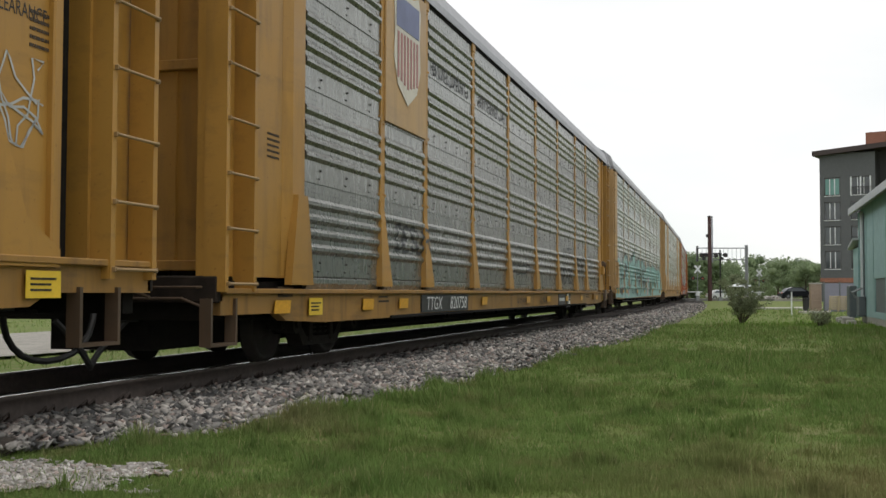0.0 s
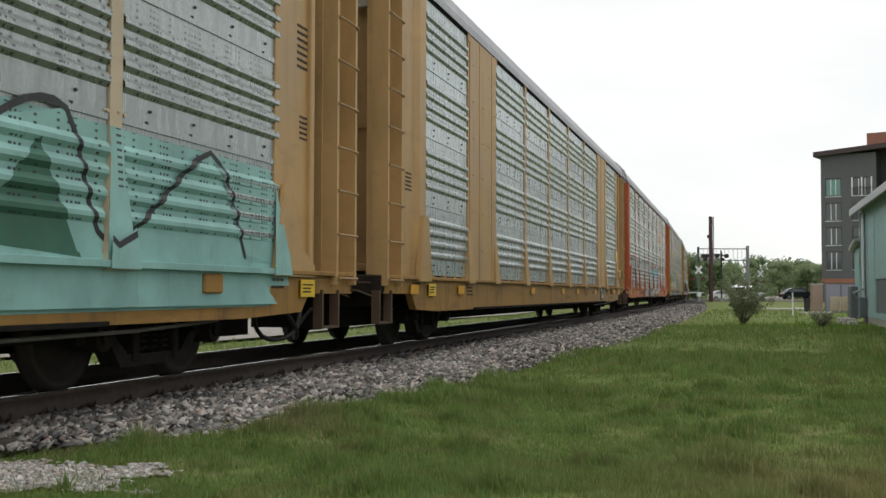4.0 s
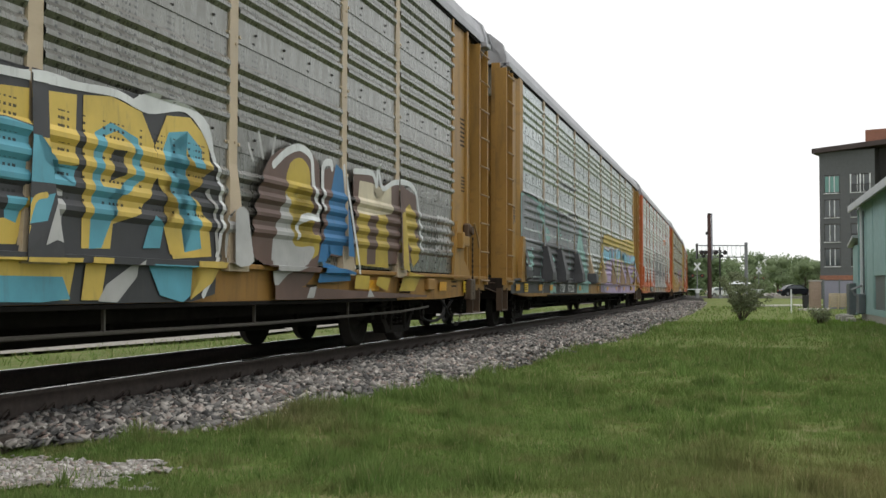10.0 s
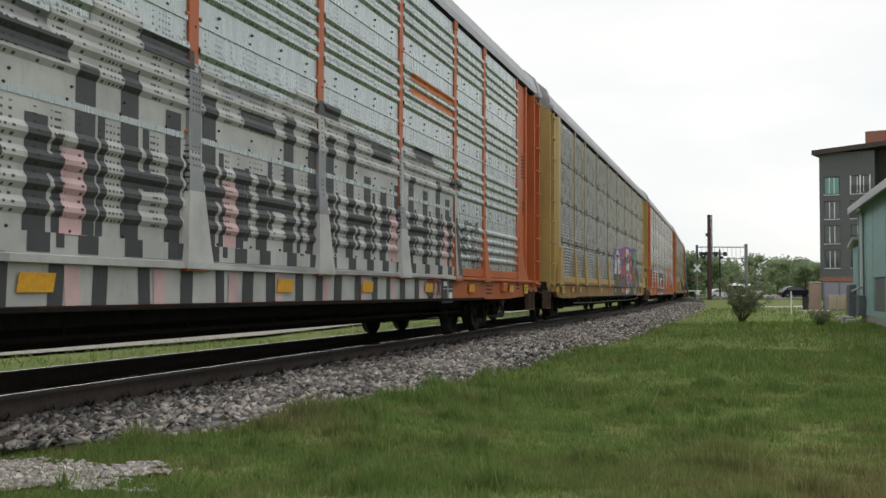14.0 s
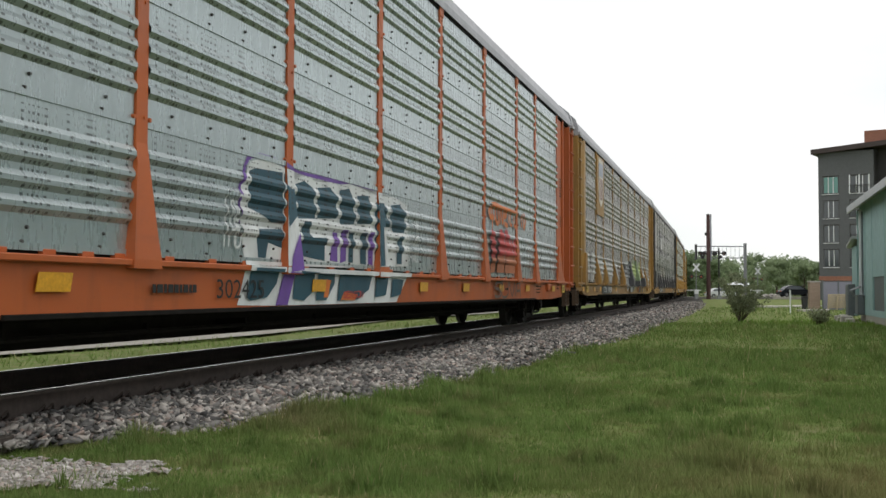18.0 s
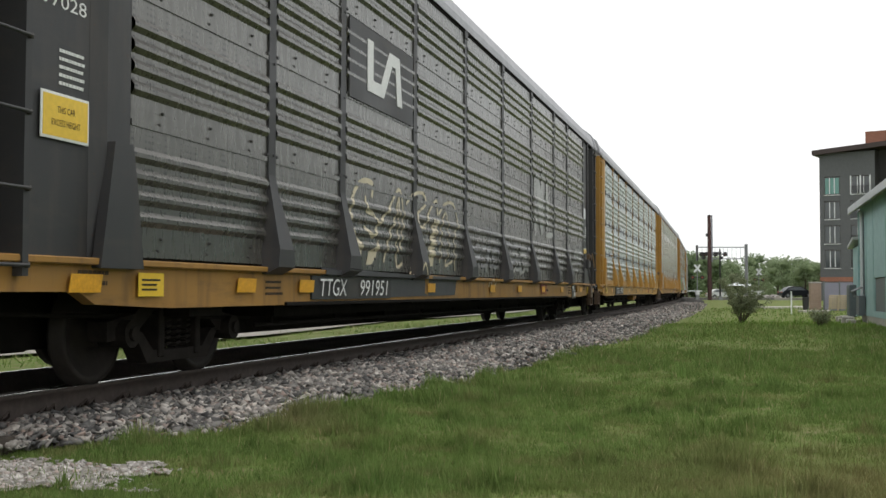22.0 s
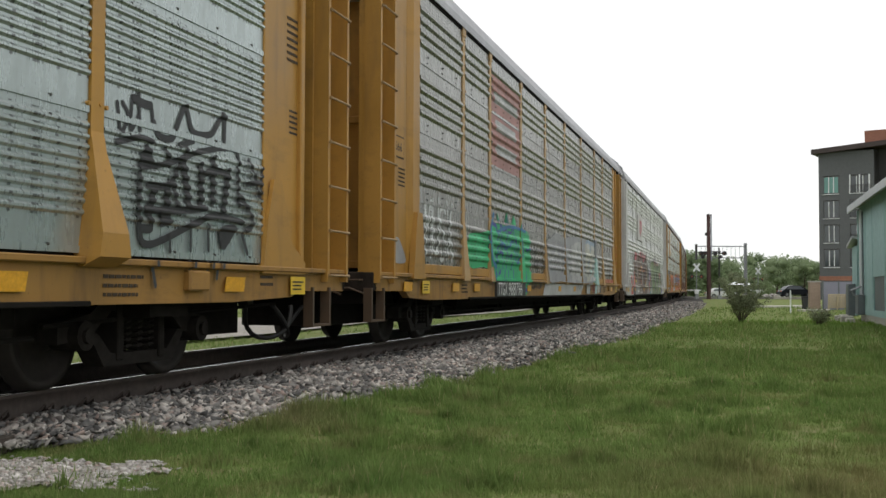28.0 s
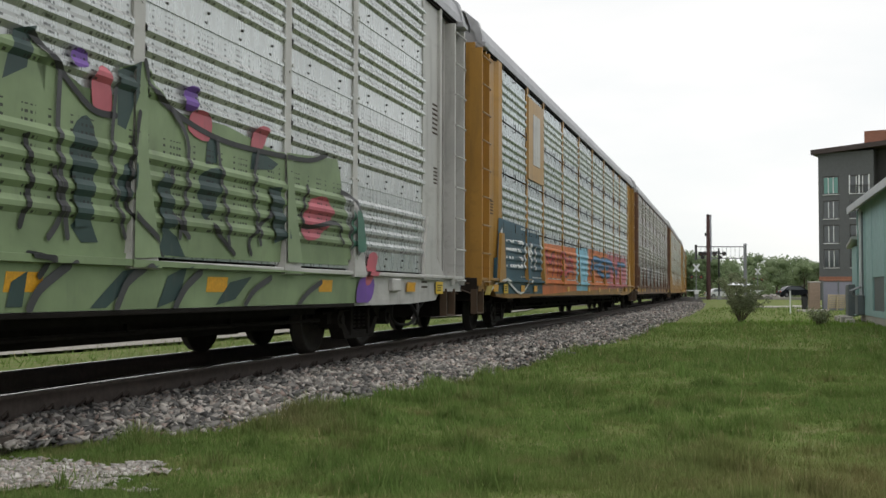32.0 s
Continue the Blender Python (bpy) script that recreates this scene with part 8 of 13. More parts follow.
    draw.line("black", 0.04, [(7.77, 1.9), (7.7, 2.11), (7.88, 2.2), (8.36, 2.11), (8.37, 2.03), (8.54, 2.1), (8.72, 2.09), (9.11, 2.21), (9.09, 2.1), (9.68, 1.98)])
    draw.line("black", 0.04, [(10.08, 1.81), (9.97, 1.95), (10.33, 2.19), (10.28, 1.93), (10.6, 2.15), (10.77, 2.05), (10.44, 1.75), (11.32, 2.17), (11.59, 2.03), (11.46, 1.74)])
    draw.field("sky", [(7.68, 1.81), (7.73, 2.13), (7.88, 2.18), (8.36, 2.11), (8.26, 2.01), (8.61, 2.05), (8.76, 2.11), (9.07, 2.19), (9.68, 1.96), (9.64, 1.81), (9, 1.78), (8.62, 1.82), (8.07, 1.83)])
    draw.field("sky", [(9.88, 1.84), (9.97, 1.99), (10.33, 2.18), (10.38, 2.05), (10.66, 2.16), (10.83, 2.1), (11.32, 2.18), (11.59, 2.03), (11.2, 1.94), (10.39, 1.85)])
    draw.round("sky", [(11.59, 1.98), (11.87, 1.92), (12.39, 1.82), (12.24, 1.63), (11.73, 1.62)])
    draw.round("lilac", [(11.54, 1.24), (11.6, 1.64), (12.24, 1.63), (12.4, 1.46), (12.03, 1.09), (11.61, 1.07)])
    draw.eye(12.25, 1.33, 0.14)
    for x in (-9.02, -7.11, -4.33):
        draw.foot("charcoal", x, 0.95, 1.75)
    draw.foot("charcoal", -1.54, 0.95, 1.25)
    number_box(c, -5.95, "TTGX", "971203", WHITEINK, None)
    words("stencil", "R1", -3.25, 0.85, 0.2, BLACKINK, c, -1.555, 0.25, shear=0.2)


def decor_3(c):
    for i in range(2):
        hoop_shape(c, [(4.5, 3.50 + i * 0.2), (6.7, 3.50 + i * 0.2), (6.7, 3.60 + i * 0.2), (4.5, 3.60 + i * 0.2)], "orange")
    solid("number_panel", Bits().box(-7.1, -4.75, -1.524, -1.50, 0.68, 0.935), BLACKP, c, "dark panel behind the car's number")
    g = solid("repair_card", Bits().box(-0.17, 0.17, -0.006, 0, -0.18, 0.18), GREENTAG, c, "lime green repair card", at=pose(-12.72, -1.51, 1.78, 0, 6, 0))
    for i, w in enumerate(("HOME SHOP", "FOR REPAIR", "DO NOT LOAD")):
        words("card_text", w, 0, 0.10 - 0.10 * i, 0.05, BLACKINK, g, -0.009, 0.28)
    line_art(c, 7.2, 8.4, 1.15, 1.95, "charcoal", 5, 9, 0.03, 0.004)
    emblem_bar(c, 5.3)
    board(c, 6.35, 0.78)
    draw = Painter(c)
    draw.round("blush", [(-5.55, 1), (-5.18, 1.69), (-4.57, 2.09), (-4.36, 2.32), (-4.12, 1.61), (-4.56, 1.02)])
    draw.field("grey", [(-4.66, 0.95), (-4.53, 2.3), (-4.14, 2.64), (-3.42, 2.54), (-2.34, 2.55), (1.17, 2.73), (6.26, 2.48), (6.94, 0.97), (-1.08, 0.95)])
    draw.field("silver", [(-3.92, 1.03), (-3.96, 2.51), (-3.63, 2.52), (-3.39, 2.42), (-3.2, 2.47), (-2.34, 2.53), (-1.65, 2.48), (-1.51, 2.6), (-1.31, 2.45), (-0.62, 2.52), (1.13, 2.51), (2.54, 2.58), (3.83, 2.53), (6.64, 2.51), (6.65, 0.95), (1.16, 1.04), (-1.89, 1.04)])
    draw.field("silver", [(-3.91, 0.66), (-3.92, 1.06), (-3.42, 1.03), (-1.89, 1.01), (1.16, 0.95), (6.65, 0.95), (6.33, 0.64), (1.17, 0.63), (-2.3, 0.64)])
    maze(c, -4.1, 6.9, 5)
    draw.lift = 0.02
    for x, z in ((-1.54, 2.6), (1.25, 2.3), (4.06, 1.9)):
        draw.foot("ash", x, 1.6, z)
        draw.foot("silver", x, 0.95, 1.6)
    words("reporting_mark", "TTGX", -6.45, 0.81, 0.19, WHITEINK, c, -1.535, 0.80, shear=0.2)
    words("car_number", "952956", -5.35, 0.81, 0.19, WHITEINK, c, -1.535, 0.95, shear=0.2)


def decor_4(c):
    height_sign(c, 12.0, 2.75)
    draw = Painter(c)
    draw.field("purple", [(0.07, 1.38), (0.05, 2.32), (1.15, 2.29), (1.51, 2.32), (2.27, 2.35), (4.01, 2.51), (5.82, 2.54), (7.86, 2.53), (8.75, 1.68), (8.37, 1.04), (4.04, 1.01), (2.67, 1.32), (2.57, 1.46)])
    draw.round("white", [(0.41, 1.45), (0.46, 1.64), (0.57, 1.92), (0.81, 2.11), (1.22, 2.27), (1.51, 2.28), (1.84, 2.16), (2.01, 1.96), (2.27, 1.72), (2.34, 1.42), (1.69, 1.39), (0.96, 1.39)])
    draw.field("charcoal", [(0.09, 0.64), (0.07, 1.4), (1.03, 1.4), (2.67, 1.44), (4.04, 1.07), (8.89, 1.05), (9.03, 0.73), (5.85, 0.61), (1.71, 0.59)])
    draw.line("black", 0.06, [(0.69, 1.96), (0.82, 1.84), (0.76, 1.67), (0.89, 1.57), (0.88, 1.41)])
    draw.line("black", 0.06, [(1.12, 1.98), (1.3, 2.05), (1.37, 1.92), (1.23, 1.77), (1.34, 1.62)])
    draw.line("black", 0.06, [(1.49, 1.8), (1.61, 1.69), (1.53, 1.47), (1.77, 1.53), (1.85, 1.76), (1.72, 1.79)])
    draw.line("black", 0.06, [(1.93, 1.68), (2.06, 1.78), (2.15, 1.61), (1.89, 1.59), (1.98, 1.42)])
    draw.line("black", 0.05, [(0.95, 2.02), (1.15, 2.09), (1.3, 1.95)])
    draw.round("red", [(2.72, 1.57), (2.87, 1.73), (2.96, 2.24), (3.4, 2.38), (4.01, 2.43), (3.99, 2.12), (3.52, 1.95), (3.89, 1.83), (3.96, 1.51), (3.54, 1.21), (2.88, 1.18)])
    draw.field("charcoal", [(2.86, 1.83), (3.02, 2), (3.64, 1.97), (3.89, 1.78), (3.3, 1.77), (2.97, 1.69)])
    draw.field("charcoal", [(2.88, 1.33), (3.54, 1.45), (3.72, 1.22), (3.04, 1.14)])
    draw.field("red", [(2.84, 0.72), (2.78, 0.99), (3.85, 0.96), (3.79, 0.74), (3.1, 0.7)])
    draw.field("white", [(4.29, 1.42), (4.28, 2.38), (4.7, 2.47), (5.31, 2.41), (5.4, 2.23), (4.92, 2.2), (4.7, 2.03), (4.86, 1.81), (5.4, 1.92), (5.46, 1.55), (4.86, 1.39), (4.65, 0.97), (4.37, 0.97), (4.57, 1.32)])
    draw.field("charcoal", [(4.42, 2.06), (4.7, 2.27), (4.92, 2.2), (4.7, 2.03), (4.86, 1.87), (4.49, 1.78)])
    draw.field("charcoal", [(4.43, 1.48), (4.94, 1.63), (5.33, 1.6), (4.94, 1.45)])
    draw.field("white", [(4.04, 0.68), (4.24, 0.91), (4.51, 0.97), (4.73, 0.8), (5.18, 0.98), (5.34, 0.8), (4.95, 0.65), (4.58, 0.77), (4.31, 0.65)])
    draw.field("orange", [(5.5, 1.11), (5.45, 2.3), (6.57, 2.37), (6.77, 2.26), (6.58, 1.28), (6.2, 1.26)])
    draw.field("charcoal", [(5.74, 1.95), (5.82, 2.22), (6.57, 2.23), (6.47, 2.02)])
    draw.field("charcoal", [(5.75, 1.5), (5.83, 1.77), (6.57, 1.79), (6.48, 1.48)])
    draw.field("orange", [(5.42, 0.74), (5.5, 0.99), (5.93, 0.96), (5.85, 0.74)])
    draw.round("orange", [(6.51, 1.27), (6.48, 2.3), (6.67, 2.3), (6.83, 2.11), (6.86, 1.86), (6.75, 1.69), (6.85, 1.56), (6.67, 1.29)])
    draw.round("charcoal", [(6.51, 1.38), (6.49, 2.12), (6.65, 2.19), (6.74, 1.99), (6.72, 1.73), (6.62, 1.42)])
    draw.field("purple", [(6.95, 1.57), (7.06, 2.04), (6.83, 1.93), (6.93, 2.32), (7.17, 2.53), (8.18, 2.61), (8.53, 2.2), (8.63, 1.8), (9.2, 1.62), (8.55, 1.2), (7.75, 1.16)])
    draw.field("charcoal", [(6.61, 0.67), (6.68, 1.1), (6.84, 1.37), (7.12, 1.97), (7.73, 2.11), (7.85, 1.71), (8.72, 1.67), (9.01, 1.22), (9.07, 0.93), (8.23, 0.63), (6.86, 0.6)])
    draw.round("green", [(6.86, 1.86), (6.97, 2.1), (7.18, 2.31), (7.51, 2.46), (7.83, 2.47), (8.15, 2.36), (8.32, 2.17), (8.36, 1.95), (8.16, 1.81), (7.96, 1.81), (7.84, 2.05), (7.59, 2.09), (7.25, 2.11), (7.03, 1.96)])
    draw.field("purple", [(7.08, 1.43), (7.1, 1.78), (7.25, 1.96), (7.59, 2.01), (7.74, 1.7), (7.47, 1.42), (7.27, 1.13)])
    draw.field("cream", [(7.6, 1.48), (7.62, 2.01), (7.7, 2.02), (7.78, 1.66), (7.75, 1.36), (7.4, 1.22), (7.21, 1.09), (7.07, 1.16), (7.27, 1.33)])
    draw.line("black", 0.04, [(7.46, 1.62), (7.59, 1.93), (7.62, 1.52), (7.27, 1.21)])
    draw.field("charcoal", [(7.81, 1.66), (7.92, 1.8), (8.45, 1.78), (8.54, 1.61), (8.13, 1.26), (7.9, 1.33)])
    draw.round("silver", [(6.79, 0.93), (6.85, 1.15), (6.99, 1.18), (7.03, 1.01), (7.28, 0.94), (7.91, 0.95), (8.26, 1.09), (8.18, 0.87), (7.88, 0.7), (7.42, 0.68), (7.09, 0.78)])
    draw.line("black", 0.03, [(7.09, 1.01), (7.28, 0.88), (7.62, 0.82), (8.06, 0.91)])
    draw.line("black", 0.03, [(7.06, 0.9), (7.28, 0.78), (7.62, 0.74), (7.99, 0.81)])
    draw.round("black", [(6.85, 1.04), (6.89, 1.12), (6.95, 1.1), (6.94, 1.02)])
    draw.field("silver", [(8.14, 1.09), (8.25, 1.27), (8.5, 1.47), (8.47, 1.15), (8.3, 0.96)])
    draw.field("purple", [(8.59, 1.47), (8.81, 1.73), (9.01, 1.6), (8.77, 1.39)])
    draw.field("green", [(7.08, 2.29), (7.4, 2.44), (8.1, 2.4), (8.36, 1.89), (7.87, 1.85), (7.63, 2.13)])
    draw.line("silver", 0.06, [(6.89, 0.87), (7.2, 1.09), (7.65, 0.73), (8.12, 0.96)])
    draw.line("black", 0.05, [(6.84, 1.83), (7, 2.11), (7.24, 2.32), (7.54, 2.48), (7.83, 2.51), (8.1, 2.39), (8.31, 2.21), (8.4, 1.95), (8.37, 1.84), (8.16, 1.79)])
    draw.line("black", 0.05, [(7.06, 1.92), (7.48, 2.02), (7.47, 1.71), (7.27, 1.41), (7.08, 1.35)])
    draw.line("green", 0.03, [(7.39, 1.86), (8.54, 1.81)])
    draw.line("charcoal", 0.05, [(7.95, 1.64), (8.2, 1.71), (8.45, 1.68), (8.22, 1.58)])


def decor_5(c):
    brand_bars(c, -6.6, 0.78, BLACKINK)
    words("car_number", "302425", -5.45, 0.78, 0.17, BLACKINK, c, -1.531, 0.95)
    bars("company_lettering", -12.4, 2.75, 0.42, 0.16, 1, BLACKINK, c, -1.463, "company lettering as plain bars", 4)
    words("car_mark", "28849", -12.4, 2.5, 0.16, BLACKINK, c, -1.463, 0.42)
    line_art(c, -12.7, -12.2, 1.9, 2.2, "white", 5, 6, 0.025, 0.004)
    line_art(c, -12.7, -12.2, 1.3, 1.6, "white", 7, 5, 0.025, 0.004)
    draw = Painter(c)
    draw.line("purple", 0.05, [(-5.4, 1.41), (-5.43, 1.67), (-5.36, 1.83), (-5.18, 2.04), (-4.51, 2.05), (-4.09, 1.99), (-2.96, 2.01), (-1.77, 2.03)])
    draw.field("white", [(-5.31, 1), (-5.42, 1.44), (-5.4, 1.73), (-5.21, 1.98), (-4.91, 2.05), (-4.44, 2), (-4.2, 1.91), (-3.94, 1.98), (-3.63, 1.94), (-3.14, 1.98), (-2.96, 1.97), (-2.6, 2.02), (-1.81, 2.01), (-1.56, 1.96), (-0.92, 2), (-0.38, 1.93), (-0.32, 1.1), (-2.95, 1.03)])
    draw.field("white", [(-5.49, 0.63), (-5.31, 1), (-0.37, 1), (-0.52, 0.88), (-0.9, 0.61), (-3.61, 0.6)])
    draw.field("petrol", [(-5.26, 1.67), (-5.23, 1.89), (-5.09, 1.93), (-4.48, 1.95), (-4.47, 1.44), (-4.76, 1.43), (-5.26, 1.54)])
    draw.field("petrol", [(-5.03, 1.08), (-5.08, 1.35), (-4.5, 1.38), (-4.49, 1.19), (-4.81, 1.23), (-4.86, 1.08)])
    draw.field("petrol", [(-4.44, 1.4), (-4.45, 1.95), (-4.26, 1.83), (-4.22, 1.53)])
    draw.field("petrol", [(-4.15, 1.51), (-4.19, 1.86), (-3.94, 1.92), (-3.71, 1.87), (-3.64, 1.54)])
    draw.field("petrol", [(-4.03, 1.13), (-4, 1.49), (-3.81, 1.5), (-3.77, 1.33), (-3.36, 1.35), (-3.36, 1.09)])
    draw.field("petrol", [(-3.58, 1.55), (-3.58, 1.88), (-3.22, 1.92), (-3.03, 1.84), (-3.03, 1.58)])
    draw.field("petrol", [(-2.92, 1.52), (-2.93, 1.91), (-2.62, 1.96), (-2.51, 1.88), (-2.44, 1.55)])
    draw.field("petrol", [(-2.35, 1.56), (-2.35, 1.9), (-1.94, 1.93), (-1.87, 1.59)])
    draw.field("purple", [(-3.21, 1.1), (-3.13, 1.42), (-2.99, 1.42), (-2.98, 1.09)])
    draw.field("purple", [(-2.9, 1.08), (-2.87, 1.46), (-2.7, 1.47), (-2.72, 1.11)])
    draw.field("purple", [(-1.96, 1.1), (-1.97, 1.48), (-1.8, 1.49), (-1.8, 1.07)])
    draw.field("petrol", [(-2.64, 1.1), (-2.63, 1.44), (-2.48, 1.45), (-2.49, 1.09)])
    draw.field("petrol", [(-2.24, 1.09), (-2.25, 1.46), (-2.05, 1.47), (-2.04, 1.08)])
    draw.field("petrol", [(-1.71, 1.07), (-1.73, 1.86), (-1.38, 1.89), (-1.19, 1.59), (-1.51, 1.57), (-1.54, 1.08)])
    draw.field("petrol", [(-1.15, 1.63), (-1.11, 1.88), (-0.73, 1.92), (-0.53, 1.82), (-0.53, 1.55), (-1.01, 1.53)])
    draw.field("petrol", [(-0.86, 1.12), (-0.82, 1.48), (-0.62, 1.49), (-0.64, 1.12)])
    draw.field("purple", [(-4.46, 0.95), (-4.42, 1.1), (-4.19, 1.36), (-4.09, 1.25), (-4.14, 0.98)])
    draw.field("petrol", [(-5.31, 0.7), (-5.23, 0.98), (-4.58, 0.98), (-4.67, 0.83), (-4.88, 0.7), (-5.24, 0.67)])
    draw.field("purple", [(-4.68, 0.62), (-4.48, 0.95), (-4.21, 0.95), (-4.4, 0.62)])
    draw.field("petrol", [(-4.28, 0.68), (-4.21, 0.97), (-3.69, 0.96), (-3.73, 0.76), (-3.99, 0.66)])
    draw.field("petrol", [(-3.67, 0.66), (-3.6, 0.95), (-3.12, 0.95), (-3.12, 0.85), (-3.37, 0.66)])
    draw.field("orange", [(-3.45, 0.69), (-3.37, 0.89), (-3.24, 0.88), (-3.32, 0.69)])
    draw.field("petrol", [(-3.05, 0.65), (-2.96, 0.95), (-1.88, 0.94), (-2, 0.78), (-2.39, 0.66)])
    draw.field("orange", [(-2.94, 0.66), (-2.84, 0.75), (-2.39, 0.72), (-2.49, 0.65)])
    draw.field("petrol", [(-1.79, 0.68), (-1.71, 0.93), (-1.25, 0.93), (-1.36, 0.71)])
    draw.field("petrol", [(-1.16, 0.68), (-1.09, 0.92), (-0.62, 0.91), (-0.76, 0.71)])
    draw.line("charcoal", 0.045, [(-11.34, 1.22), (-11.12, 1.47), (-10.73, 1.81), (-10.56, 2.08), (-10.47, 2.19), (-10.39, 2.27), (-10.36, 1.86)])
    draw.line("charcoal", 0.04, [(-10.81, 1.8), (-10.77, 1.99), (-10.6, 2.09), (-10.47, 1.98), (-10.68, 1.73), (-10.64, 1.55), (-10.37, 1.53), (-10.33, 1.77), (-10.55, 1.79)])
    draw.line("charcoal", 0.04, [(-11.42, 1.52), (-10.97, 1.7), (-10.28, 1.91), (-9.64, 2.17)])
    draw.line("charcoal", 0.04, [(-10.28, 1.91), (-9.64, 2.04), (-10.19, 1.83), (-9.57, 1.54), (-9.23, 1.31)])
    draw.line("charcoal", 0.035, [(-10.9, 1.37), (-10.87, 1.51), (-10.72, 1.5), (-10.76, 1.37), (-10.9, 1.37)])
    draw.line("charcoal", 0.035, [(-9.89, 1.76), (-9.84, 1.84), (-9.69, 1.84), (-9.74, 1.74), (-9.89, 1.76)])
    draw.line("charcoal", 0.035, [(-9.52, 1.7), (-9.41, 1.87), (-9.24, 1.78), (-9.41, 1.66), (-9.52, 1.73)])
    draw.line("charcoal", 0.035, [(-11.23, 1.2), (-11.04, 1.43), (-10.45, 1.29), (-10.37, 1.76)])
    draw.word("red", "SEASON", -2.87, -2.22, 0.68, 0.76)
    draw.word("white", "IAD", -0.3, 0.06, 1.59, 1.72)
    draw.word("white", "CAKE", -0.41, 0.1, 1.38, 1.53)
    draw.word("white", "SFAD", -0.46, 0.06, 1.16, 1.3)
    draw.word("white", "IAB", -5.83, -5.4, 1.16, 1.6)
    draw.field("orange", [(4.52, 2.37), (4.86, 2.41), (5.34, 2.37), (6.72, 2.36), (6.72, 2.3), (5.34, 2.29), (4.55, 2.3)])
    draw.line("orange", 0.08, [(4.42, 2.28), (4.35, 2.21), (4.39, 2.14), (4.45, 2.19), (4.42, 2.28)])
    draw.line("orange", 0.09, [(4.55, 2.33), (4.61, 2.14), (4.63, 1.95)])
    draw.line("orange", 0.10, [(4.45, 2.09), (4.59, 2.12), (4.71, 2.1)])
    draw.line("orange", 0.10, [(4.82, 2.33), (4.9, 2.06), (5.1, 2.03), (5.06, 2.27)])
    draw.line("orange", 0.09, [(5.22, 2.05), (5.27, 2.33), (5.47, 2.04), (5.54, 2.29)])
    draw.line("orange", 0.10, [(5.69, 2.29), (5.79, 2.23), (5.63, 2.17), (5.68, 2.27)])
    draw.line("orange", 0.10, [(5.65, 2.05), (5.88, 2.01)])
    draw.line("orange", 0.08, [(6.01, 2.3), (5.99, 2.11)])
    draw.line("orange", 0.08, [(6.14, 2.28), (6.1, 2.09), (6.26, 2.05)])
    draw.line("orange", 0.08, [(6.44, 2.23), (6.5, 2.06), (6.67, 2.03)])
    draw.line("orange", 0.08, [(7.14, 2.3), (7.21, 2.09)])
    draw.line("orange", 0.10, [(7.32, 2.32), (7.39, 2.19), (7.46, 2.05), (7.6, 2.22)])
    draw.field("rust", [(4.51, 1.41), (4.81, 1.44), (4.8, 1.11), (4.45, 1.09)])
    draw.field("rust", [(4.98, 1.43), (5.57, 1.48), (5.58, 1.11), (4.94, 1.1)])
    draw.field("rust", [(5.63, 1.46), (6.59, 1.5), (6.56, 1.11), (5.64, 1.1)])
    draw.round("red", [(4.4, 1.77), (4.46, 1.85), (4.62, 1.9), (4.72, 1.81), (4.79, 1.59), (4.82, 1.4), (4.53, 1.37), (4.46, 1.59)])
    draw.round("red", [(5.05, 1.5), (5.09, 1.82), (5.21, 1.91), (5.35, 1.92), (5.5, 1.8), (5.57, 1.46), (5.02, 1.41)])
    draw.round("red", [(5.6, 1.49), (5.59, 1.86), (5.69, 1.94), (5.86, 1.93), (5.99, 1.72), (6.01, 1.45), (5.64, 1.43)])
    draw.round("red", [(6.03, 1.49), (6.07, 1.7), (6.23, 1.75), (6.29, 1.48), (6.06, 1.46)])
    draw.round("red", [(6.34, 1.49), (6.38, 1.76), (6.52, 1.82), (6.6, 1.49)])
    draw.line("grey", 0.04, [(6.75, 1.41), (7.05, 1.46)])
    draw.line("grey", 0.04, [(6.88, 1.37), (6.85, 1.08)])
    draw.word("brown", "SUVA", 4.68, 7.05, 0.64, 0.97)


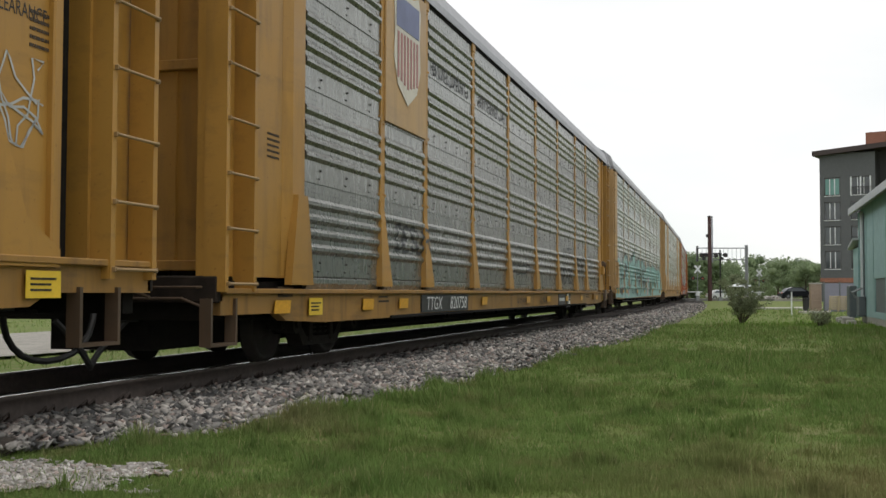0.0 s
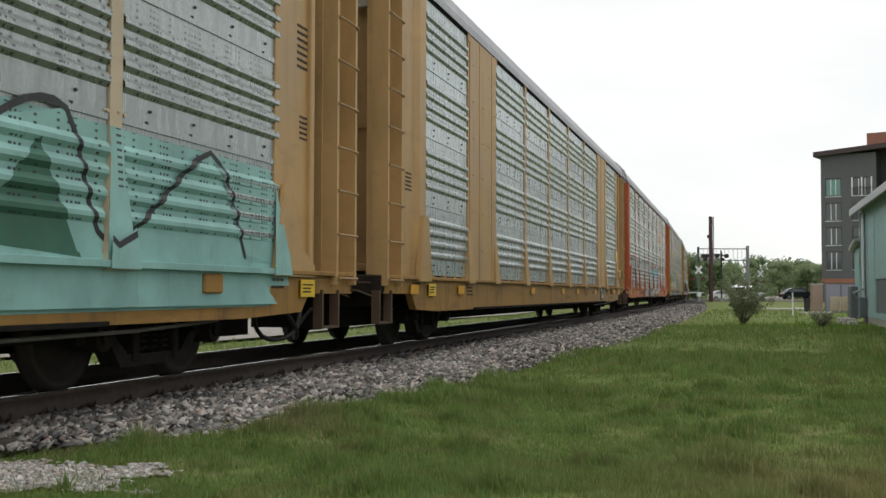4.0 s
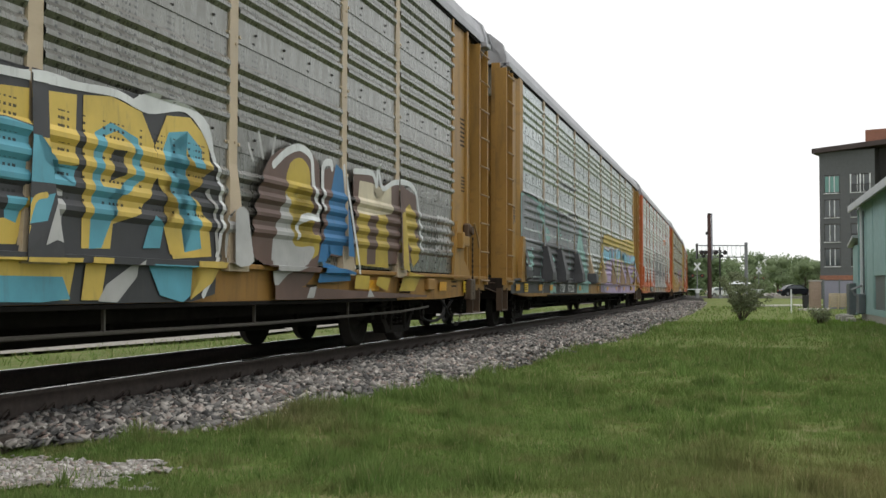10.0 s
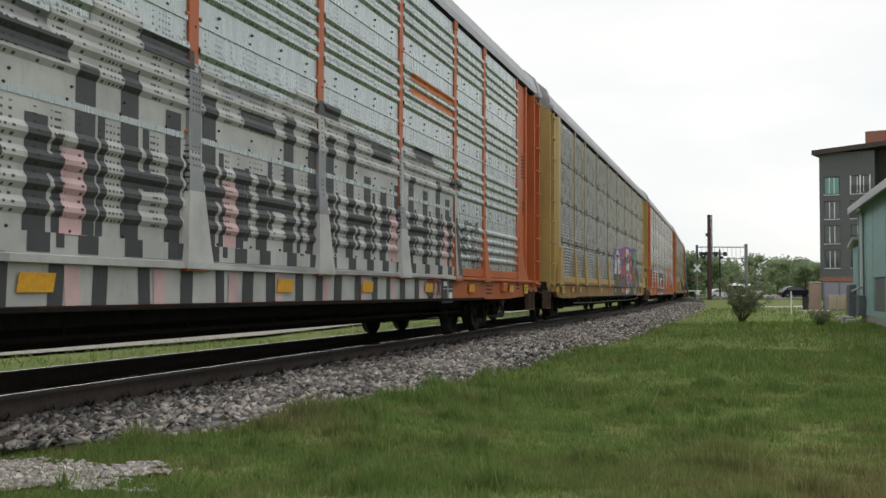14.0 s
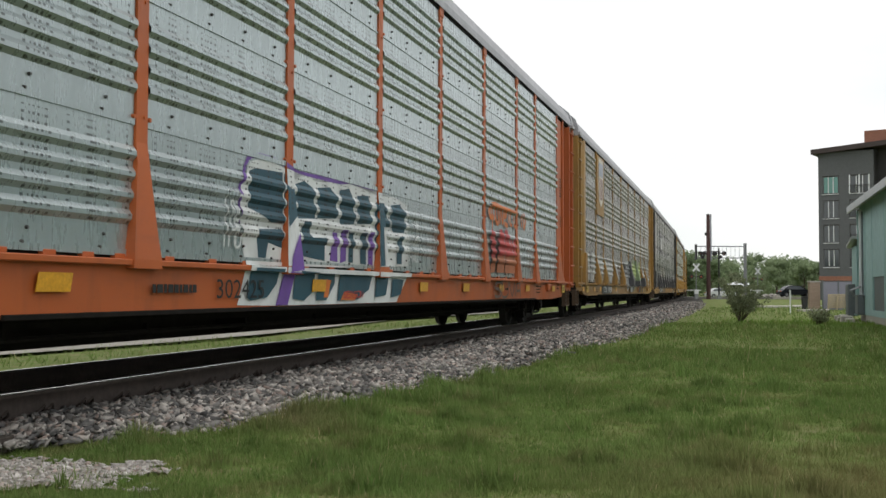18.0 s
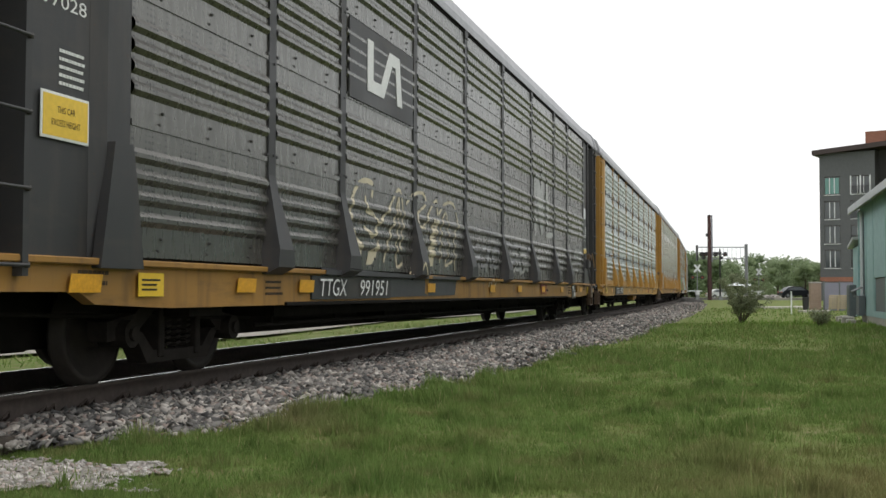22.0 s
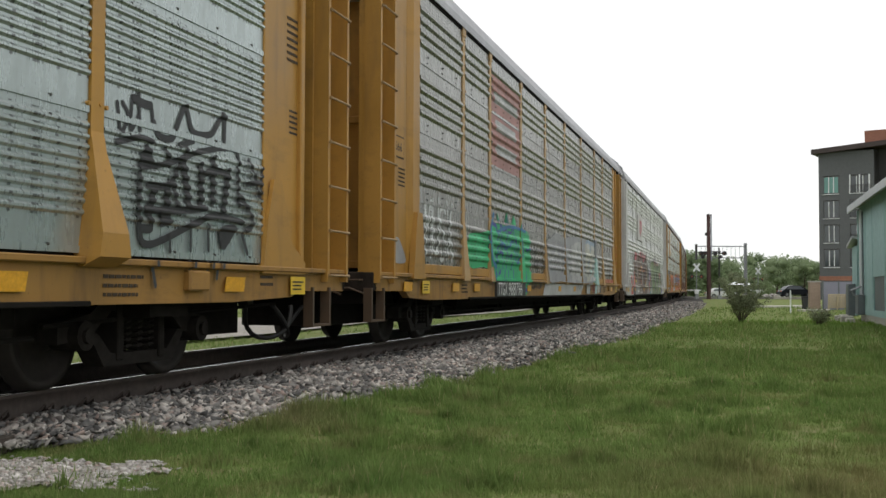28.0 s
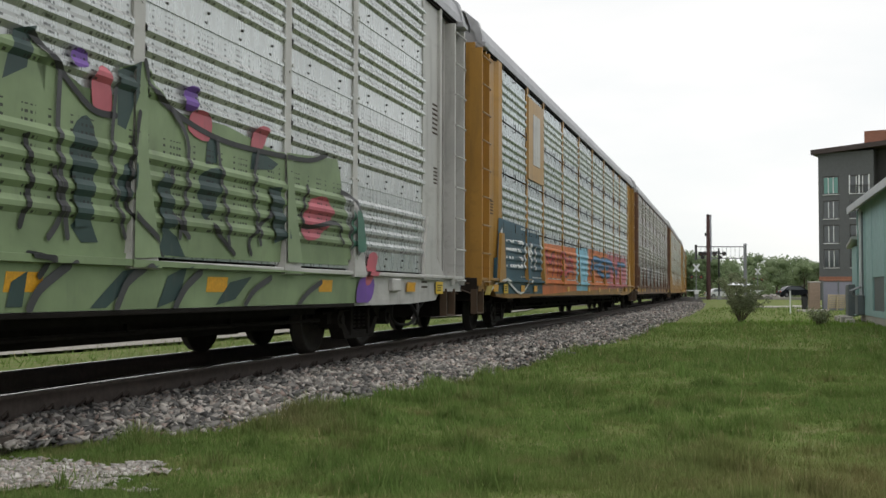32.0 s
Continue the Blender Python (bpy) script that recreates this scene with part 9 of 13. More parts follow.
def decor_6(c):
    plate(c, -8.98, -7.2, 3.15, 5.02, OCHRE, "ochre plate behind the emblem")
    shield(c, -8.1, 3.4, 5.0)
    words("stencil", "BUILDING", -10.3, 4.05, 0.24, WHITEINK, c, -1.506, 1.9)
    number_box(c, -6.35, "TTGX", "974599", WHITEINK, BLACKP)
    words("stencil", "R1", -3.35, 0.83, 0.24, WHITEINK, c, -1.529, 0.28, shear=0.2)
    solid("notice_sheet", Bits().box(-12.62, -12.1, -1.472, -1.462, 1.76, 2.05), WHITEP, c, "white notice sheet with red lines")
    draw = Painter(c)
    draw.block_word("chalk", "R", -11.5, -10.59, 1.1, 1.88)
    draw.block_word("chalk", "B", -10.36, -9.34, 1.11, 1.92)
    draw.block_word("chalk", "PR", -8.92, -7.26, 1.11, 1.83)
    draw.block_word("chalk", "DRB", -6.97, -4.63, 1.09, 1.76)
    draw.block_word("chalk", "B", -4.41, -3.44, 1.11, 1.79)
    draw.block_word("chalk", "2", -3.92, -3.46, 1.13, 1.8)
    draw.block_word("chalk", "1", -4.18, -3.93, 1.11, 1.8)
    draw.word("grey", "RESALE", -3.53, -2.49, 2.09, 2.1)
    draw.field("charcoal", [(-0.58, 1.07), (-0.6, 1.39), (-0.51, 1.68), (-0.34, 1.83), (-0.1, 1.83), (-0, 1.63), (0.1, 1.47), (0.1, 1.05)])
    draw.line("white", 0.07, [(0.02, 1.63), (-0.04, 1.78), (-0.19, 1.87), (-0.37, 1.85), (-0.5, 1.73), (-0.58, 1.57), (-0.58, 1.39), (-0.6, 1.24), (-0.56, 1.1), (-0.37, 1.06), (-0.23, 1.1), (-0.23, 1.23), (-0.35, 1.31)])
    draw.line("white", 0.07, [(-0.14, 1.63), (-0.02, 1.53), (0.07, 1.42), (0.11, 1.22), (0.08, 1.06), (-0.03, 0.94)])
    draw.field("charcoal", [(0.18, 1.02), (0.2, 1.5), (0.22, 1.74), (0.42, 1.88), (0.68, 1.89), (0.8, 1.73), (0.84, 1.47), (0.85, 1.17), (0.76, 0.92), (0.56, 0.8), (0.31, 0.79), (0.15, 0.9)])
    draw.line("white", 0.06, [(0.11, 1.06), (0.24, 1.1), (0.23, 1.3), (0.2, 1.5), (0.2, 1.7), (0.32, 1.85), (0.5, 1.89), (0.68, 1.89), (0.8, 1.75), (0.82, 1.51), (0.87, 1.35), (0.8, 1.13), (0.75, 0.96), (0.59, 0.83), (0.38, 0.77), (0.18, 0.81), (0.08, 0.94), (0.05, 1.02)])
    draw.line("white", 0.06, [(0.26, 1.62), (0.3, 1.47), (0.28, 1.27), (0.28, 1.07)])
    draw.line("white", 0.06, [(0.55, 1.04), (0.57, 1.26)])
    draw.line("white", 0.04, [(0.6, 1.62), (0.58, 1.47)])
    draw.field("charcoal", [(0.89, 1.09), (0.96, 1.48), (1.07, 1.71), (1.2, 1.79), (1.37, 1.84), (1.59, 1.77), (1.63, 1.63), (1.47, 1.48), (1.65, 1.31), (1.47, 1.11)])
    draw.line("white", 0.06, [(0.89, 1.22), (0.92, 1.48), (0.99, 1.66), (1.16, 1.81), (1.37, 1.86), (1.59, 1.79), (1.64, 1.64)])
    draw.line("white", 0.05, [(1.41, 1.39), (1.31, 1.51), (1.37, 1.6), (1.55, 1.59), (1.56, 1.49)])
    draw.line("white", 0.04, [(1.4, 1.29), (1.58, 1.35), (1.63, 1.49)])
    draw.line("white", 0.04, [(0.89, 1.04), (1.05, 0.98), (1.26, 0.99), (1.47, 1.1), (1.61, 1.21)])
    draw.field("charcoal", [(1.75, 1.11), (1.82, 1.31), (2.57, 1.38), (3.56, 1.42), (3.98, 1.21), (5.46, 1.35), (6.35, 1.3), (6.25, 1.03), (3.3, 1.09)])
    draw.field("lime", [(1.7, 1.12), (1.79, 1.41), (2.03, 1.67), (2.34, 1.79), (2.61, 2.03), (2.75, 2.14), (2.7, 1.93), (2.79, 1.79), (2.91, 1.92), (3.06, 1.79), (3.55, 1.8), (3.76, 1.59), (3.86, 1.32), (3.66, 1.2), (3.49, 1.4), (3.17, 1.39), (2.98, 1.17), (2.81, 1.16), (2.86, 1.39), (2.63, 1.33), (2.52, 1.15), (2.36, 1.15), (2.3, 1.34), (2.14, 1.35), (2.09, 1.14), (1.94, 1.13), (1.99, 1.37), (1.84, 1.31)])
    draw.field("lime", [(3.98, 1.21), (4.07, 1.44), (4.67, 1.67), (5.09, 1.88), (5.73, 2.08), (5.79, 1.98), (5.6, 1.74), (5.99, 1.5), (6.24, 1.3), (6.04, 1.15), (5.84, 1.39), (5.36, 1.36), (5.28, 1.13), (5.01, 1.12), (4.92, 1.36), (4.67, 1.29), (4.44, 1.14), (4.21, 1.1)])
    draw.field("grey", [(1.37, 0.72), (1.41, 1.04), (2.25, 1.05), (2.2, 0.72)])
    draw.field("lime", [(1.71, 0.84), (1.66, 1.02), (1.87, 1.02), (1.8, 0.89)])
    draw.field("charcoal", [(2.2, 0.72), (2.27, 1.06), (2.69, 1.07), (3.24, 1.02), (2.81, 0.85), (2.59, 0.72)])
    draw.field("sage", [(2.7, 0.72), (3.05, 0.95), (3.57, 0.97), (3.3, 0.87), (2.81, 0.73)])
    draw.field("charcoal", [(5.2, 0.71), (5.69, 1.03), (6.35, 1.03), (5.85, 0.71)])
    draw.field("charcoal", [(6.72, 0.7), (7.06, 1), (7.54, 1), (7.18, 0.7)])
    draw.round("charcoal", [(7.02, 1.51), (7.16, 1.7), (7.47, 1.8), (7.86, 1.82), (7.93, 1.59), (8.23, 1.39), (8.3, 1.12), (7.28, 1.06), (7.02, 1.27)])
    draw.round("white", [(7.32, 1.49), (7.37, 1.69), (7.53, 1.73), (7.59, 1.48)])
    draw.round("white", [(7.68, 1.49), (7.7, 1.67), (7.83, 1.68), (7.81, 1.47)])
    draw.line("white", 0.04, [(6.77, 1.68), (6.97, 1.65), (6.97, 1.46), (6.6, 1.46), (6.88, 1.36), (7.07, 1.18), (7.38, 1.04)])
    draw.line("white", 0.04, [(7.17, 1.35), (7.43, 1.27), (7.76, 1.34)])
    draw.line("white", 0.035, [(7.49, 1.2), (7.65, 1.15), (8.11, 1.28), (8.3, 1.45)])
    draw.line("white", 0.035, [(7.08, 1.69), (7.31, 1.89), (7.42, 1.97), (7.45, 1.85), (7.69, 1.89), (7.8, 2.02), (7.92, 1.8)])
    draw.word("grey", "NASEY", 9.03, 9.72, 1.3, 1.56)
    draw.word("white", "RESES", 10.05, 10.97, 1.08, 1.5)
    emblem_bar(c, 4.85, -1.56)
    draw.foot("sage", 4.06, 1.2, 2.05)
    draw.foot("charcoal", 4.06, 0.95, 1.2)
    draw.foot("charcoal", 6.83, 0.95, 1.35)
    draw.foot("charcoal", 1.25, 0.95, 1.95)


def decor_7(c):
    solid("logo_panel", Bits().box(-6.95, -4.5, -1.515, -1.50, 3.05, 4.0), BLACKP, c, "black logo panel")
    b = Bits()
    b.prism([(-6.35, 3.22), (-5.75, 3.22), (-5.42, 3.7), (-5.28, 3.7), (-5.2, 3.22), (-5.0, 3.22), (-5.12, 3.86), (-5.52, 3.86), (-5.85, 3.38), (-6.15, 3.38), (-6.15, 3.86), (-6.35, 3.86)], -1.525, -1.517)
    solid("logo_shape", b, WHITEINK, c, "plain white bent logo band")
    number_box(c, -6.75, "TTGX", "991951", WHITEINK, BLACKP)
    emblem_bar(c, 5.05)
    board(c, 9.75, 0.78)
    height_sign(c, -12.3, 1.95)
    height_sign(c, 12.0, 1.85)
    solid("label_plate", Bits().box(11.85, 12.2, -1.468, -1.462, 2.85, 3.15), WHITEINK, c, "white ruled label")
    words("stencil", "97028", -12.3, 2.75, 0.10, WHITEINK, c, -1.465, 0.5)
    for i, w in enumerate(("DECK", "CLEARANCE", "89 MIN")):
        words("stencil", w, 12.02, 2.45 - 0.11 * i, 0.06, WHITEINK, c, -1.465)
    draw = Painter(c)
    draw.line("cream", 0.07, [(-6.08, 1.96), (-6.07, 2.1), (-6.33, 2.12), (-6.59, 2.04), (-6.77, 1.87), (-6.86, 1.63), (-6.75, 1.44), (-6.5, 1.33), (-6.49, 1.21)])
    draw.line("cream", 0.06, [(-6.32, 1.91), (-6.28, 1.76), (-6.03, 1.72), (-5.9, 1.6), (-6.07, 1.45), (-6.35, 1.54)])
    draw.field("cream", [(-6.3, 1.09), (-6.19, 1.27), (-5.98, 1.33), (-5.81, 1.43), (-5.94, 1.19), (-6.1, 1.1)])
    draw.field("cream", [(-6.57, 1.08), (-6.75, 1.36), (-6.53, 1.31), (-6.45, 1.13)])
    draw.line("cream", 0.05, [(-5.9, 1.6), (-5.46, 1.83), (-5.02, 2.13), (-4.85, 1.9), (-4.9, 1.6), (-5, 1.34)])
    draw.line("cream", 0.05, [(-5.63, 1.16), (-5.4, 1.55), (-5.21, 1.72), (-5.01, 2.03), (-5.06, 1.68), (-5.15, 1.33), (-5.1, 1.09), (-4.89, 1.14)])
    draw.line("cream", 0.05, [(-4.69, 1.97), (-4.35, 2.13), (-3.91, 2.17), (-3.78, 2.03), (-4.16, 1.88), (-4.28, 1.76), (-3.97, 1.67)])
    draw.field("cream", [(-3.76, 1.13), (-3.64, 1.42), (-3.44, 1.84), (-3.15, 1.83), (-3.36, 1.55), (-3.42, 1.14)])
    draw.line("cream", 0.05, [(-3.9, 1.68), (-3.51, 2), (-3.23, 2.12), (-3.15, 1.92), (-2.77, 2.11), (-2.28, 2.14), (-2.02, 1.84), (-2.27, 1.63), (-2.18, 1.12)])
    draw.line("cream", 0.045, [(-3.06, 1.22), (-3, 1.76), (-2.69, 1.97), (-2.6, 1.48), (-2.76, 1.17), (-2.35, 1.24)])
    draw.line("cream", 0.04, [(-4.83, 0.84), (-4.56, 1.03), (-4.39, 1.16), (-4.26, 0.96)])
    draw.line("cream", 0.04, [(-6.74, 0.87), (-6.64, 0.99), (-6.53, 1.04)])
    draw.field("charcoal", [(-7.83, 0.68), (-7.76, 1.03), (-6.88, 1.03), (-5.8, 1.01), (-4.14, 0.99), (-2.13, 1), (-2.26, 0.71), (-5.79, 0.69)])
    draw.field("ochre", [(-3.89, 0.74), (-3.86, 0.99), (-3.69, 0.99), (-3.73, 0.71)])
    draw.word("grey", "NURA", -1.36, 0.8, 1.76, 1.9)
    draw.word("grey", "BRONC", -1.36, 0.81, 1.17, 1.56)
    draw.word("grey", "GRK", 1.35, 3.79, 1.15, 1.72)
    draw.round("silver", [(4.38, 2.14), (4.36, 3.25), (4.51, 3.37), (4.62, 2.77), (4.6, 2.05)])
    draw.round("silver", [(4.67, 2.66), (4.51, 3.28), (4.73, 3.36), (5.22, 2.93), (5.31, 2.19), (5.23, 2.05), (4.83, 2.44)])
    draw.round("silver", [(5.15, 2.36), (5.18, 3.43), (5.46, 3.52), (5.4, 2.26), (5.32, 2.06)])
    draw.round("silver", [(5.75, 2.3), (5.77, 3.29), (5.95, 3.33), (6.02, 2.27)])
    draw.round("silver", [(5.84, 1.99), (5.84, 2.12), (6.61, 2.16), (6.61, 2.07)])
    draw.line("grey", 0.05, [(-0.1, 1.12), (0.03, 1.43), (0.16, 1.63), (0.27, 1.95), (0.16, 1.74)])
    draw.line("grey", 0.05, [(0.53, 1.37), (0.59, 1.57), (0.72, 1.64), (0.83, 1.51), (0.84, 1.17)])
    draw.line("grey", 0.04, [(0.27, 1.12), (0.35, 1.43)])
    draw.line("grey", 0.04, [(0.75, 2.02), (0.85, 2), (0.78, 1.87)])
    draw.line("cream", 0.03, [(0.02, 0.86), (0.15, 0.99), (0.27, 0.88), (0.45, 0.86), (0.61, 0.94)])
    draw.word("silver", "UCUZN", 1.53, 3.66, 1.15, 1.58)
    draw.word("silver", "2", 4.19, 4.7, 1.1, 1.34)
    draw.word("grey", "BIZE", 9.76, 10.92, 1.55, 1.97)
    draw.word("silver", "REMAS", 9.77, 11.09, 1.54, 1.91)
    draw.word("silver", "MFM", 11.73, 12.16, 1.21, 1.5)
    draw.word("silver", "X", 10.12, 10.38, 1.14, 1.35)


def decor_8(c):
    for z, w in ((3.75, 1.7), (3.50, 1.9), (3.25, 1.4)):
        hoop_shape(c, [(-5.72 - w / 2, z - 0.07), (-5.72 + w / 2, z - 0.07), (-5.72 + w / 2, z + 0.07), (-5.72 - w / 2, z + 0.07)], "chalk", 0.004, "company_lettering")
    number_box(c, -7.15, "TTGX", "973474", WHITEINK, BLACKP)
    height_sign(c, -12.3, 2.3, k=0.66)
    words("car_mark", "320041", -12.25, 2.62, 0.12, BLACKINK, c, -1.465, 0.5)
    emblem_bar(c, 5.7)
    words("stencil", "LD LMT 80000", -2.25, 0.85, 0.10, BLACKINK, c, -1.531)
    bars("stencil_text", -0.1, 0.78, 0.75, 0.16, 2, INK, c, -1.504, "small dark stencilled lines on the sill", 37)
    bars("stencil_text", 2.9, 0.80, 0.28, 0.18, 2, INK, c, -1.504, "small dark stencilled lines on the sill", 39)
    # yellow air reservoir under the sill
    t = solid("air_reservoir", Bits().tube((-0.60, -1.32, 0.52), (0.34, -1.32, 0.52), 0.125, 16).tube((0.34, -1.32, 0.52), (0.46, -1.32, 0.52), 0.125, 16, 0.06), BRIGHT, c, "yellow air reservoir under the sill", True)
    solid("mount", Bits().box(-0.84, -0.60, -1.45, -1.20, 0.43, 0.64, 0.015), BRIGHT, t)
    solid("stud", Bits().tube((-0.72, -1.45, 0.48), (-0.72, -1.49, 0.48), 0.02, 8).tube((-0.72, -1.45, 0.58), (-0.72, -1.49, 0.58), 0.02, 8), WHEELM, t)
    for x in (-0.35, 0.2):
        solid("strap", Bits().box(x - 0.02, x + 0.02, -1.46, -1.20, 0.50, 0.66), BRIGHT, t)
    solid("marking_plate", Bits().box(9.55, 10.1, -1.531, -1.528, 0.80, 0.95), WHITEINK, c, "white marking plate")


def decor_9(c):

    draw = Painter(c)
    draw.field("charcoal", [(2.66, 0.71), (2.64, 1.48), (2.97, 1.74), (3.17, 1.9), (3.02, 2.04), (3.01, 2.34), (3.19, 2.46), (3.38, 2.34), (3.55, 2.3), (3.72, 2.13), (3.87, 1.86), (3.95, 1.74), (4.28, 2.29), (4.41, 2.16), (4.58, 2.27), (4.94, 2.24), (5.32, 2.3), (5.86, 2.36), (5.92, 1.98), (5.65, 1.69), (5.99, 1.36), (6.35, 1.09), (6.01, 0.71), (5.11, 0.71)])
    draw.field("ochre", [(4.05, 0.72), (4.19, 1.04), (5.25, 1.05), (5.11, 0.71)])
    draw.line("black", 0.04, [(9.05, 2.16), (9.1, 1.95), (9.2, 2.08), (9.12, 2.17)])
    draw.line("black", 0.04, [(9.25, 2.24), (9.23, 1.98), (9.34, 2.11)])
    draw.line("black", 0.04, [(9.34, 2.27), (9.36, 2)])
    draw.line("black", 0.07, [(9.28, 2.23), (9.4, 2.21), (9.51, 2.21)])
    draw.line("black", 0.04, [(9.53, 2.18), (9.55, 2.07)])
    draw.line("black", 0.06, [(9.55, 2.09), (9.65, 1.99), (9.84, 2), (9.93, 2.14), (10.05, 2.29), (10.14, 2.13), (10.25, 2.09), (10.48, 2.12), (10.59, 2.21), (10.73, 2.33), (10.73, 2.03)])
    draw.line("black", 0.05, [(9.02, 1.86), (9.35, 1.94), (9.52, 1.93)])
    draw.round("black", [(9.35, 1.79), (9.47, 1.91), (9.54, 1.74), (9.35, 1.69)])
    draw.line("black", 0.05, [(9.5, 1.74), (9.65, 1.76), (9.91, 1.83), (10.26, 1.94), (10.72, 2.03), (10.97, 2.04), (11.02, 1.92)])
    draw.line("black", 0.05, [(10.07, 2.06), (10.06, 1.91)])
    draw.line("black", 0.05, [(9.96, 1.96), (10.18, 2.02)])
    draw.line("black", 0.05, [(9.72, 1.9), (9.78, 1.83)])
    draw.line("black", 0.10, [(10.01, 1.81), (10.1, 1.47)])
    draw.line("black", 0.09, [(10.3, 1.82), (10.3, 1.47)])
    draw.line("black", 0.09, [(10.52, 1.9), (10.51, 1.54)])
    draw.line("black", 0.09, [(10.8, 1.82), (10.71, 1.49)])
    draw.line("black", 0.09, [(9.55, 1.57), (9.5, 1.39)])
    draw.line("black", 0.09, [(9.75, 1.6), (9.74, 1.35)])
    draw.line("black", 0.06, [(9.46, 1.58), (9.78, 1.61), (9.91, 1.77)])
    draw.line("black", 0.06, [(9.42, 1.39), (9.85, 1.41), (10.38, 1.47)])
    draw.line("black", 0.06, [(9.85, 1.61), (9.92, 1.41)])
    draw.line("black", 0.06, [(10.97, 1.87), (11, 1.55)])
    draw.line("black", 0.06, [(10.3, 1.74), (10.52, 1.81), (10.76, 1.8)])
    draw.line("black", 0.06, [(9.34, 1.66), (9.33, 1.4), (9.37, 1.17), (9.46, 1.12), (9.67, 1.16), (10.27, 1.35), (10.57, 1.42), (11.07, 1.39)])
    draw.round("black", [(10.65, 1.32), (10.97, 1.35), (10.75, 1.13), (10.66, 1.17)])
    draw.line("black", 0.07, [(9.39, 1.24), (9.51, 1.25), (9.48, 1.36)])
    draw.line("black", 0.07, [(9.66, 1.3), (9.79, 1.33), (9.67, 1.38)])
    draw.line("black", 0.04, [(10.13, 1.34), (10.13, 1.1)])
    draw.line("black", 0.04, [(10.42, 1.33), (10.44, 1.11)])
    draw.line("black", 0.04, [(9.79, 1.2), (9.8, 1.08)])
    draw.line("black", 0.05, [(11.07, 1.28), (11.18, 1.11)])
    draw.line("black", 0.06, [(10.99, 1.63), (11.17, 1.53), (11.29, 1.39), (11.14, 1.32)])
    draw.line("black", 0.05, [(11.19, 1.98), (11.33, 1.82), (11.43, 1.64), (11.47, 1.93)])
    draw.line("black", 0.05, [(11.15, 1.75), (11.43, 1.79)])
    draw.line("charcoal", 0.04, [(9.49, 0.98), (9.55, 0.8)])
    draw.line("charcoal", 0.04, [(10.08, 1), (10.06, 0.8)])
    draw.line("charcoal", 0.04, [(10.39, 1), (10.36, 0.8)])
    draw.line("charcoal", 0.04, [(10.58, 1.01), (10.55, 0.87)])
    draw.line("white", 0.05, [(2.64, 1.55), (2.91, 1.73), (3.17, 1.9), (3.05, 2.03), (2.97, 2.18), (3.01, 2.38), (3.16, 2.46), (3.28, 2.38), (3.51, 2.37), (3.52, 2.51)])
    draw.line("white", 0.05, [(3.54, 2.34), (3.76, 2.13), (3.87, 1.86), (3.91, 1.66), (3.85, 1.36), (3.7, 1.43)])
    draw.line("white", 0.05, [(3.91, 1.66), (4.13, 1.98), (4.28, 2.29), (4.43, 2.16), (4.68, 1.6)])
    draw.line("white", 0.05, [(4.25, 2), (4.27, 1.35), (4.03, 1.37)])
    draw.line("white", 0.05, [(4.53, 2.22), (4.94, 2.22), (4.9, 1.62), (4.68, 1.51), (5.09, 1.55), (5.19, 1.46), (5.66, 1.32), (5.66, 1.04), (5.36, 0.74)])
    draw.line("white", 0.05, [(4.94, 2.24), (5.27, 2.27), (5.38, 2.11), (5.24, 1.61)])
    draw.line("white", 0.05, [(5.32, 2.3), (5.8, 2.39), (5.92, 2.19), (5.87, 1.92), (5.49, 1.88)])
    draw.line("white", 0.05, [(5.65, 1.69), (5.99, 1.36), (6.35, 1.09), (6.01, 0.71)])
    draw.line("white", 0.05, [(4.27, 1.33), (4.08, 1.04), (3.65, 0.72)])
    draw.line("white", 0.04, [(3.89, 1.07), (3.86, 0.91), (4.01, 0.72)])
    draw.line("white", 0.04, [(3.32, 1.05), (3.26, 0.82), (3.05, 0.72)])
    draw.line("white", 0.05, [(2.66, 1.02), (2.82, 1.03), (2.85, 0.92), (2.71, 0.88)])
    draw.line("white", 0.04, [(3.44, 2.36), (3.51, 2.21), (3.45, 2.08), (3.59, 2.02)])
    draw.line("white", 0.04, [(4.82, 1.48), (4.85, 1.11)])
    draw.word("white", "EWOK", 2.09, 2.75, 1.96, 2.08)
    draw.word("white", "BEAR", 2.67, 3.07, 1.15, 1.34)
    draw.word("white", "T", 3.25, 3.46, 1.11, 1.18)
    draw.word("silver", "HMS", 5.81, 6.35, 1.38, 1.86)
    emblem_bar(c, 4.45, -1.56)


